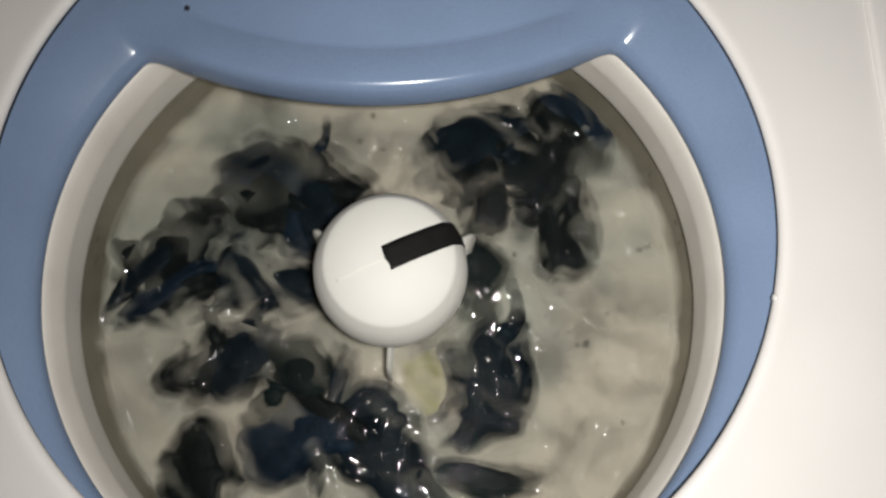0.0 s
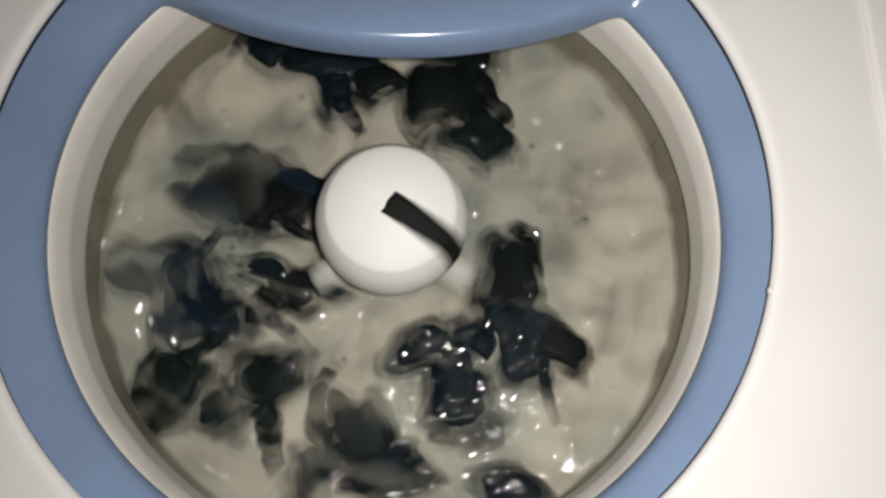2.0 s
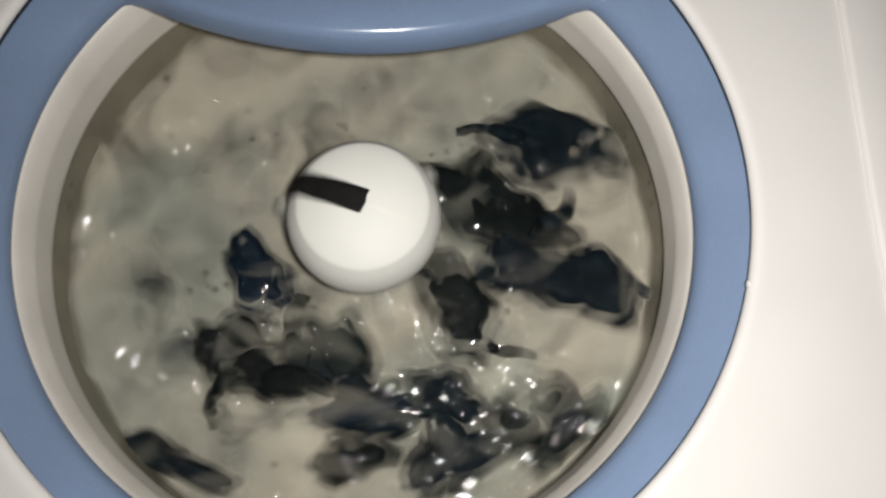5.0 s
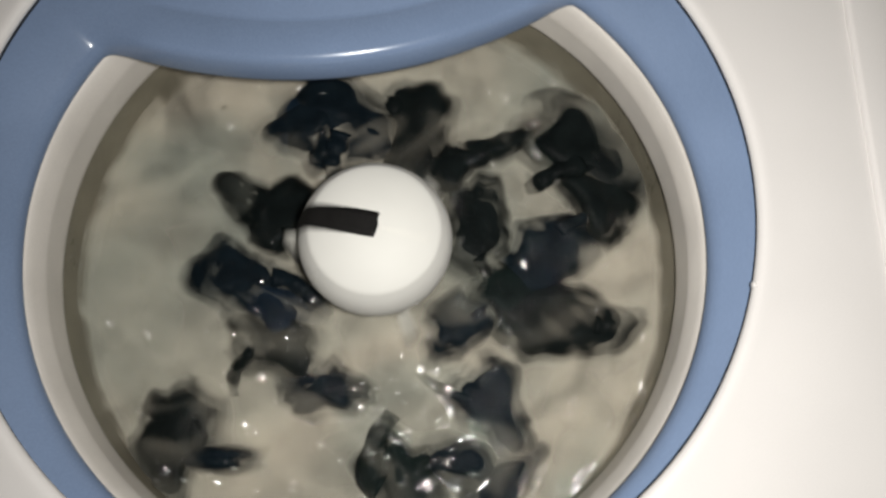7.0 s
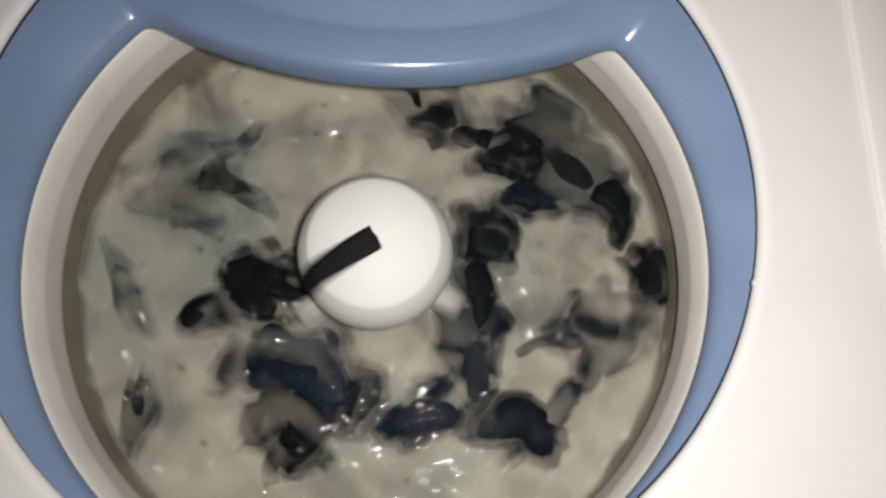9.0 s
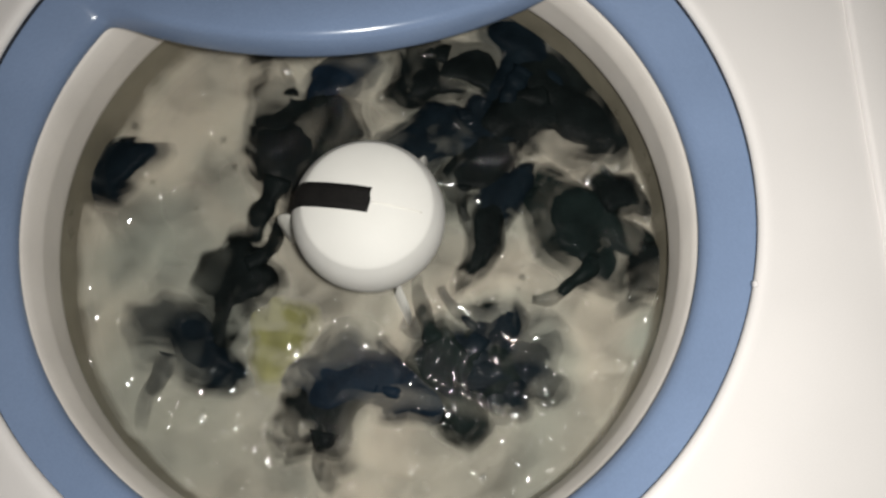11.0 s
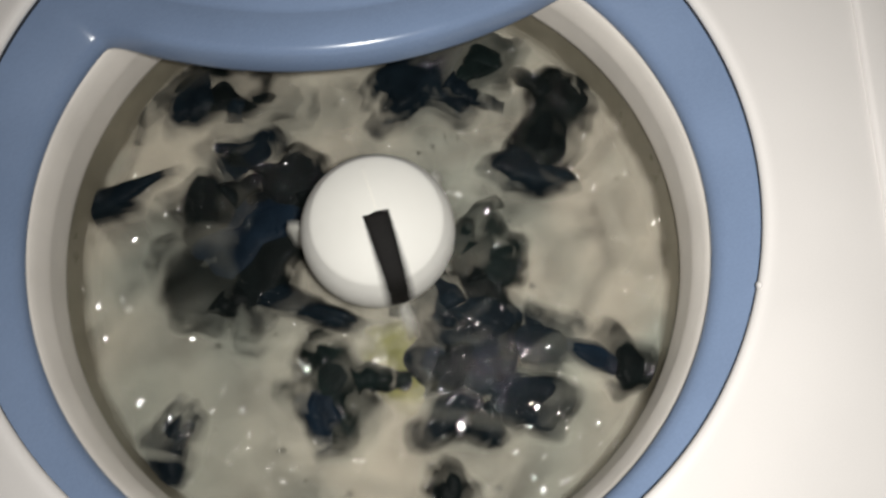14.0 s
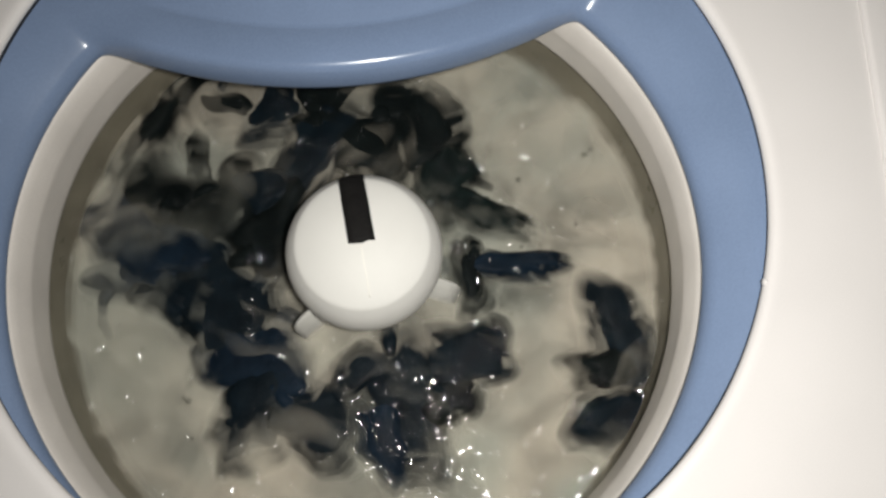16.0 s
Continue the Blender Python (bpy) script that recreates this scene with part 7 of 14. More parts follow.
    walk(garments[13], [
        (0, lay(-0.127, -0.101, 0.7963, 31)), (0.25, lay(-0.144, -0.095, 0.7968, 38)), (0.5, lay(-0.161, -0.089, 0.7975, 46)), (0.75, lay(-0.177, -0.082, 0.7986, 81)),
        (1, lay(-0.196, -0.083, 0.8009, 116)), (1.25, lay(-0.201, -0.095, 0.7855, 116)), (1.5, lay(-0.203, -0.096, 0.7773, 116)), (1.75, lay(-0.190, -0.104, 0.7757, 116)),
        (2, lay(-0.170, -0.114, 0.7737, 116)), (2.25, lay(-0.150, -0.132, 0.7815, 107)), (2.5, lay(-0.131, -0.159, 0.7987, 97)), (2.75, lay(-0.147, -0.170, 0.8013, 124)),
        (3, lay(-0.167, -0.167, 0.8040, 150)), (3.25, lay(-0.157, -0.132, 0.7990, 162)), (3.5, lay(-0.133, -0.102, 0.7965, 173)), (3.75, lay(-0.100, -0.113, 0.7959, 163)),
        (4, lay(-0.074, -0.127, 0.7958, 152)), (4.25, lay(-0.089, -0.138, 0.7962, 153)), (4.5, lay(-0.104, -0.126, 0.7962, 156)), (4.75, lay(-0.102, -0.104, 0.7959, 160)),
        (5, lay(-0.090, -0.093, 0.7957, 165)), (5.25, lay(-0.079, -0.088, 0.7956, 170)), (5.5, lay(-0.082, -0.087, 0.7956, 175)), (5.75, lay(-0.091, -0.085, 0.7956, 180)),
        (6, lay(-0.093, -0.073, 0.7956, 184)), (6.25, lay(-0.092, -0.057, 0.7956, 187)), (6.5, lay(-0.090, -0.043, 0.7955, 188)), (6.75, lay(-0.077, -0.051, 0.7955, 170)),
        (7, lay(-0.070, -0.077, 0.7955, 152)), (7.25, lay(-0.068, -0.083, 0.7955, 125)), (7.5, lay(-0.066, -0.072, 0.7955, 98)), (7.75, lay(-0.060, -0.056, 0.7955, 83)),
        (8, lay(-0.058, -0.042, 0.7955, 68)), (8.25, lay(-0.073, -0.061, 0.7955, 64)), (8.5, lay(-0.083, -0.095, 0.7956, 60)), (8.75, lay(-0.078, -0.100, 0.7922, 60)),
        (9, lay(-0.084, -0.091, 0.7888, 59)), (9.25, lay(-0.086, -0.078, 0.7854, 58)), (9.5, lay(-0.093, -0.078, 0.7820, 57)), (9.75, lay(-0.105, -0.095, 0.7788, 55)),
        (10, lay(-0.116, -0.110, 0.7758, 54)), (10.25, lay(-0.122, -0.103, 0.7707, 53)), (10.5, lay(-0.124, -0.083, 0.7705, 52)), (10.75, lay(-0.129, -0.072, 0.7705, 51)),
        (11, lay(-0.140, -0.072, 0.7708, 51)), (11.25, lay(-0.147, -0.084, 0.7712, 51)), (11.5, lay(-0.144, -0.101, 0.7714, 51)), (11.75, lay(-0.110, -0.069, 0.7787, 64)),
        (12, lay(-0.073, -0.032, 0.7955, 76)), (12.25, lay(-0.069, -0.012, 0.7955, 92)), (12.5, lay(-0.071, -0.006, 0.7955, 107)), (12.75, lay(-0.086, 0.038, 0.7786, 103)),
        (13, lay(-0.051, 0.093, 0.7703, 100)), (13.25, lay(-0.050, 0.095, 0.7789, 99)), (13.5, lay(-0.044, 0.104, 0.7960, 99)), (13.75, lay(-0.043, 0.109, 0.7791, 99)),
        (14, lay(-0.052, 0.100, 0.7705, 99)), (14.25, lay(-0.007, 0.102, 0.7788, 130)), (14.5, lay(0.052, 0.091, 0.7958, 161)), (14.75, lay(0.049, 0.092, 0.7958, 164)),
        (15, lay(0.049, 0.088, 0.7958, 166)), (15.25, lay(0.072, 0.062, 0.7957, 155)), (15.5, lay(0.076, 0.017, 0.7955, 145)), (15.75, lay(0.065, 0.004, 0.7785, 145)),
        (16, lay(0.067, 0.009, 0.7700, 145)),
    ])
    walk(garments[14], [
        (0, lay(-0.062, -0.147, 0.7965, 16)), (0.25, lay(-0.051, -0.123, 0.7961, 17)), (0.5, lay(-0.039, -0.101, 0.7960, 18)), (0.75, lay(-0.083, -0.085, 0.7961, 34)),
        (1, lay(-0.122, -0.059, 0.7963, 50)), (1.25, lay(-0.131, -0.071, 0.7795, 68)), (1.5, lay(-0.136, -0.070, 0.7707, 86)), (1.75, lay(-0.134, -0.053, 0.7705, 86)),
        (2, lay(-0.127, -0.040, 0.7703, 86)), (2.25, lay(-0.103, -0.018, 0.7791, 93)), (2.5, lay(-0.076, -0.015, 0.7960, 100)), (2.75, lay(-0.133, -0.064, 0.7795, 82)),
        (3, lay(-0.176, -0.128, 0.7754, 64)), (3.25, lay(-0.178, -0.109, 0.7833, 40)), (3.5, lay(-0.167, -0.096, 0.7987, 17)), (3.75, lay(-0.154, -0.091, 0.7977, 17)),
        (4, lay(-0.146, -0.095, 0.7973, 17)), (4.25, lay(-0.158, -0.108, 0.7951, 17)), (4.5, lay(-0.165, -0.113, 0.7924, 17)), (4.75, lay(-0.160, -0.107, 0.7883, 17)),
        (5, lay(-0.155, -0.095, 0.7842, 17)), (5.25, lay(-0.154, -0.081, 0.7804, 17)), (5.5, lay(-0.160, -0.080, 0.7773, 17)), (5.75, lay(-0.165, -0.095, 0.7725, 17)),
        (6, lay(-0.162, -0.106, 0.7727, 17)), (6.25, lay(-0.162, -0.099, 0.7724, 17)), (6.5, lay(-0.162, -0.081, 0.7719, 17)), (6.75, lay(-0.113, -0.075, 0.7703, -9)),
        (7, lay(-0.072, -0.081, 0.7700, -35)), (7.25, lay(-0.072, -0.096, 0.7701, -35)), (7.5, lay(-0.073, -0.094, 0.7701, -35)), (7.75, lay(-0.059, -0.083, 0.7790, -49)),
        (8, lay(-0.049, -0.073, 0.7960, -63)), (8.25, lay(-0.058, -0.079, 0.7960, -50)), (8.5, lay(-0.062, -0.098, 0.7961, -38)), (8.75, lay(-0.054, -0.106, 0.7961, -36)),
        (9, lay(-0.047, -0.106, 0.7961, -33)), (9.25, lay(-0.036, -0.096, 0.7960, -28)), (9.5, lay(-0.036, -0.091, 0.7960, -22)), (9.75, lay(-0.044, -0.103, 0.7960, -16)),
        (10, lay(-0.044, -0.123, 0.7961, -10)), (10.25, lay(-0.029, -0.132, 0.7961, -4)), (10.5, lay(-0.009, -0.125, 0.7961, 1)), (10.75, lay(-0.002, -0.113, 0.7960, 4)),
        (11, lay(-0.013, -0.109, 0.7960, 6)), (11.25, lay(-0.048, -0.106, 0.7961, 14)), (11.5, lay(-0.065, -0.101, 0.7961, 23)), (11.75, lay(-0.059, -0.101, 0.7791, 5)),
        (12, lay(-0.057, -0.087, 0.7700, -12)), (12.25, lay(-0.075, -0.037, 0.7700, -9)), (12.5, lay(-0.081, -0.001, 0.7700, -5)), (12.75, lay(-0.085, -0.013, 0.7700, -5)),
        (13, lay(-0.085, -0.024, 0.7700, -5)), (13.25, lay(-0.079, -0.017, 0.7700, -5)), (13.5, lay(-0.069, -0.002, 0.7700, -5)), (13.75, lay(-0.077, 0.006, 0.7790, 14)),
        (14, lay(-0.095, 0.000, 0.7961, 34)), (14.25, lay(-0.105, -0.014, 0.7791, 34)), (14.5, lay(-0.106, -0.017, 0.7701, 34)), (14.75, lay(-0.095, -0.002, 0.7701, 34)),
        (15, lay(-0.084, 0.009, 0.7700, 34)), (15.25, lay(-0.106, -0.031, 0.7791, 13)), (15.5, lay(-0.120, -0.098, 0.7966, -7)), (15.75, lay(-0.109, -0.111, 0.7965, -16)),
        (16, lay(-0.084, -0.104, 0.7962, -26)),
    ])
    walk(garments[15], [
        (0, lay(0.078, -0.104, 0.7941, 66)), (0.25, lay(0.081, -0.088, 0.7771, 66)), (0.5, lay(0.086, -0.072, 0.7701, 66)), (0.75, lay(0.106, -0.051, 0.7771, 97)),
        (1, lay(0.113, -0.031, 0.7942, 127)), (1.25, lay(0.084, -0.006, 0.7940, 88)), (1.5, lay(0.049, 0.013, 0.7940, 50)), (1.75, lay(0.051, 0.030, 0.7770, 50)),
        (2, lay(0.058, 0.043, 0.7700, 50)), (2.25, lay(0.086, 0.048, 0.7772, 33)), (2.5, lay(0.115, 0.038, 0.7944, 17)), (2.75, lay(0.104, -0.006, 0.7941, 21)),
        (3, lay(0.080, -0.031, 0.7940, 26)), (3.25, lay(0.080, 0.001, 0.7940, 14)), (3.5, lay(0.090, 0.028, 0.7941, 1)), (3.75, lay(0.098, 0.020, 0.7941, 27)),
        (4, lay(0.100, 0.005, 0.7941, 52)), (4.25, lay(0.091, -0.009, 0.7940, 52)), (4.5, lay(0.089, -0.008, 0.7940, 50)), (4.75, lay(0.103, -0.004, 0.7941, 48)),
        (5, lay(0.123, -0.017, 0.7943, 45)), (5.25, lay(0.143, -0.041, 0.7947, 42)), (5.5, lay(0.155, -0.068, 0.7953, 39)), (5.75, lay(0.161, -0.092, 0.7961, 36)),
        (6, lay(0.166, -0.107, 0.7970, 34)), (6.25, lay(0.162, -0.113, 0.7970, 32)), (6.5, lay(0.160, -0.108, 0.7966, 32)), (6.75, lay(0.165, -0.106, 0.7799, 32)),
        (7, lay(0.164, -0.123, 0.7737, 32)), (7.25, lay(0.179, -0.072, 0.7801, 28)), (7.5, lay(0.168, -0.004, 0.7958, 25)), (7.75, lay(0.159, -0.008, 0.7952, 24)),
        (8, lay(0.143, -0.011, 0.7947, 23)), (8.25, lay(0.136, -0.018, 0.7775, 23)), (8.5, lay(0.135, -0.038, 0.7705, 23)), (8.75, lay(0.144, -0.038, 0.7707, 23)),
        (9, lay(0.144, -0.019, 0.7707, 24)), (9.25, lay(0.145, 0.004, 0.7708, 24)), (9.5, lay(0.139, 0.018, 0.7707, 25)), (9.75, lay(0.129, 0.021, 0.7775, 25)),
        (10, lay(0.120, 0.027, 0.7808, 26)), (10.25, lay(0.113, 0.047, 0.7842, 27)), (10.5, lay(0.108, 0.072, 0.7879, 27)), (10.75, lay(0.104, 0.089, 0.7916, 27)),
        (11, lay(0.094, 0.093, 0.7949, 27)), (11.25, lay(0.060, 0.064, 0.7771, 39)), (11.5, lay(0.040, 0.027, 0.7700, 50)), (11.75, lay(0.072, 0.017, 0.7770, 46)),
        (12, lay(0.099, 0.014, 0.7941, 41)), (12.25, lay(0.098, 0.043, 0.7942, 29)), (12.5, lay(0.087, 0.060, 0.7942, 17)), (12.75, lay(0.035, 0.094, 0.7773, 14)),
        (13, lay(-0.037, 0.099, 0.7704, 12)), (13.25, lay(-0.068, 0.077, 0.7773, 17)), (13.5, lay(-0.080, 0.055, 0.7942, 22)), (13.75, lay(-0.089, 0.069, 0.7943, 59)),
        (14, lay(-0.107, 0.068, 0.7946, 96)), (14.25, lay(-0.118, 0.053, 0.7776, 96)), (14.5, lay(-0.118, 0.051, 0.7706, 96)), (14.75, lay(-0.113, 0.107, 0.7790, 118)),
        (15, lay(-0.095, 0.163, 0.8005, 139)), (15.25, lay(-0.071, 0.122, 0.7954, 137)), (15.5, lay(-0.056, 0.067, 0.7941, 134)), (15.75, lay(-0.081, 0.079, 0.7944, 148)),
        (16, lay(-0.092, 0.108, 0.7954, 161)),
    ])
    walk(garments[16], [
        (0, lay(0.104, 0.073, 0.7951, 183)), (0.25, lay(0.108, 0.089, 0.7786, 183)), (0.5, lay(0.112, 0.105, 0.7719, 183)), (0.75, lay(0.120, 0.040, 0.7780, 178)),
        (1, lay(0.097, -0.022, 0.7946, 173)), (1.25, lay(0.100, -0.042, 0.7776, 160)), (1.5, lay(0.106, -0.050, 0.7701, 147)), (1.75, lay(0.108, -0.033, 0.7701, 147)),
        (2, lay(0.115, -0.020, 0.7702, 147)), (2.25, lay(0.106, 0.010, 0.7776, 132)), (2.5, lay(0.087, 0.020, 0.7946, 116)), (2.75, lay(0.072, 0.013, 0.7945, 106)),
        (3, lay(0.052, 0.018, 0.7945, 97)), (3.25, lay(0.064, 0.033, 0.7775, 95)), (3.5, lay(0.088, 0.038, 0.7701, 93)), (3.75, lay(0.100, 0.034, 0.7702, 93)),
        (4, lay(0.105, 0.022, 0.7702, 93)), (4.25, lay(0.093, 0.007, 0.7701, 93)), (4.5, lay(0.085, 0.005, 0.7700, 93)), (4.75, lay(0.087, 0.017, 0.7701, 93)),
        (5, lay(0.092, 0.030, 0.7701, 93)), (5.25, lay(0.096, 0.038, 0.7702, 93)), (5.5, lay(0.092, 0.031, 0.7701, 93)), (5.75, lay(0.088, 0.014, 0.7701, 93)),
        (6, lay(0.090, 0.007, 0.7701, 93)), (6.25, lay(0.089, 0.018, 0.7701, 93)), (6.5, lay(0.089, 0.036, 0.7701, 93)), (6.75, lay(0.139, 0.048, 0.7786, 97)),
        (7, lay(0.186, 0.033, 0.7986, 101)), (7.25, lay(0.192, 0.029, 0.7992, 79)), (7.5, lay(0.196, 0.045, 0.8006, 57)), (7.75, lay(0.202, 0.025, 0.7836, 62)),
        (8, lay(0.198, 0.004, 0.7748, 67)), (8.25, lay(0.155, 0.056, 0.7796, 105)), (8.5, lay(0.103, 0.071, 0.7951, 143)), (8.75, lay(0.110, 0.065, 0.7951, 143)),
        (9, lay(0.116, 0.070, 0.7953, 143)), (9.25, lay(0.122, 0.088, 0.7961, 144)), (9.5, lay(0.111, 0.109, 0.7966, 144)), (9.75, lay(0.089, 0.117, 0.7961, 145)),
        (10, lay(0.075, 0.112, 0.7956, 146)), (10.25, lay(0.082, 0.113, 0.7958, 146)), (10.5, lay(0.097, 0.125, 0.7969, 147)), (10.75, lay(0.099, 0.140, 0.7983, 147)),
        (11, lay(0.083, 0.148, 0.7983, 147)), (11.25, lay(0.094, 0.133, 0.7974, 154)), (11.5, lay(0.115, 0.110, 0.7969, 161)), (11.75, lay(0.126, 0.110, 0.7805, 161)),
        (12, lay(0.134, 0.125, 0.7750, 161)), (12.25, lay(0.062, 0.127, 0.7790, 123)), (12.5, lay(0.003, 0.092, 0.7947, 86)), (12.75, lay(-0.010, 0.091, 0.7947, 100)),
        (13, lay(-0.020, 0.092, 0.7947, 114)), (13.25, lay(-0.015, 0.089, 0.7947, 121)), (13.5, lay(-0.006, 0.094, 0.7947, 127)), (13.75, lay(-0.004, 0.099, 0.7778, 127)),
        (14, lay(-0.013, 0.090, 0.7702, 127)), (14.25, lay(-0.024, 0.076, 0.7701, 127)), (14.5, lay(-0.024, 0.073, 0.7701, 127)), (14.75, lay(0.057, 0.090, 0.7778, 138)),
        (15, lay(0.132, 0.058, 0.7956, 148)), (15.25, lay(0.120, 0.029, 0.7779, 140)), (15.5, lay(0.095, -0.009, 0.7701, 133)), (15.75, lay(0.084, -0.021, 0.7700, 133)),
        (16, lay(0.086, -0.016, 0.7700, 133)),
    ])
    walk(garments[17], [
        (0, lay(-0.110, -0.085, 0.7953, 40)), (0.25, lay(-0.127, -0.079, 0.7955, 6)), (0.5, lay(-0.141, -0.074, 0.7959, -28)), (0.75, lay(-0.137, -0.060, 0.7786, -28)),
        (1, lay(-0.134, -0.058, 0.7705, -27)), (1.25, lay(-0.139, -0.101, 0.7792, -33)), (1.5, lay(-0.134, -0.134, 0.7970, -38)), (1.75, lay(-0.133, -0.096, 0.7959, -34)),
        (2, lay(-0.123, -0.064, 0.7954, -30)), (2.25, lay(-0.124, -0.029, 0.7953, -31)), (2.5, lay(-0.114, -0.007, 0.7952, -32)), (2.75, lay(-0.120, -0.020, 0.7782, -32)),
        (3, lay(-0.131, -0.018, 0.7704, -32)), (3.25, lay(-0.133, -0.018, 0.7784, -52)), (3.5, lay(-0.120, -0.021, 0.7952, -71)), (3.75, lay(-0.108, -0.025, 0.7781, -71)),
        (4, lay(-0.103, -0.037, 0.7701, -71)), (4.25, lay(-0.114, -0.049, 0.7702, -70)), (4.5, lay(-0.122, -0.044, 0.7703, -69)), (4.75, lay(-0.117, -0.034, 0.7702, -68)),
        (5, lay(-0.106, -0.031, 0.7701, -66)), (5.25, lay(-0.093, -0.031, 0.7780, -64)), (5.5, lay(-0.089, -0.034, 0.7814, -62)), (5.75, lay(-0.090, -0.040, 0.7848, -60)),
        (6, lay(-0.088, -0.038, 0.7882, -59)), (6.25, lay(-0.088, -0.028, 0.7916, -58)), (6.5, lay(-0.086, -0.015, 0.7950, -57)), (6.75, lay(-0.087, -0.016, 0.7950, -45)),
        (7, lay(-0.094, -0.037, 0.7951, -33)), (7.25, lay(-0.083, -0.050, 0.7950, -52)), (7.5, lay(-0.073, -0.045, 0.7950, -71)), (7.75, lay(-0.082, -0.039, 0.7950, -71)),
        (8, lay(-0.092, -0.037, 0.7950, -71)), (8.25, lay(-0.095, -0.028, 0.7951, -71)), (8.5, lay(-0.091, -0.034, 0.7950, -71)), (8.75, lay(-0.083, -0.042, 0.7916, -72)),
        (9, lay(-0.083, -0.044, 0.7882, -74)), (9.25, lay(-0.078, -0.047, 0.7848, -78)), (9.5, lay(-0.073, -0.061, 0.7814, -83)), (9.75, lay(-0.068, -0.088, 0.7780, -88)),
        (10, lay(-0.059, -0.116, 0.7701, -93)), (10.25, lay(-0.043, -0.129, 0.7701, -98)), (10.5, lay(-0.022, -0.124, 0.7701, -101)), (10.75, lay(-0.008, -0.115, 0.7700, -104)),
        (11, lay(-0.012, -0.112, 0.7700, -105)), (11.25, lay(-0.023, -0.113, 0.7780, -128)), (11.5, lay(-0.022, -0.118, 0.7951, -151)), (11.75, lay(-0.027, -0.117, 0.7951, -175)),
        (12, lay(-0.034, -0.098, 0.7950, -199)), (12.25, lay(-0.037, -0.087, 0.7780, -199)), (12.5, lay(-0.048, -0.090, 0.7700, -199)), (12.75, lay(-0.044, -0.119, 0.7781, -194)),
        (13, lay(-0.032, -0.144, 0.7953, -190)), (13.25, lay(-0.025, -0.137, 0.7782, -190)), (13.5, lay(-0.015, -0.122, 0.7701, -190)), (13.75, lay(0.046, -0.138, 0.7782, -193)),
        (14, lay(0.108, -0.131, 0.7959, -197)), (14.25, lay(0.097, -0.145, 0.7790, -197)), (14.5, lay(0.097, -0.148, 0.7711, -197)), (14.75, lay(0.107, -0.133, 0.7709, -197)),
        (15, lay(0.119, -0.122, 0.7710, -197)), (15.25, lay(0.131, -0.058, 0.7785, -193)), (15.5, lay(0.103, -0.020, 0.7951, -190)), (15.75, lay(0.084, -0.076, 0.7951, -178)),
        (16, lay(0.060, -0.106, 0.7951, -166)),
    ])
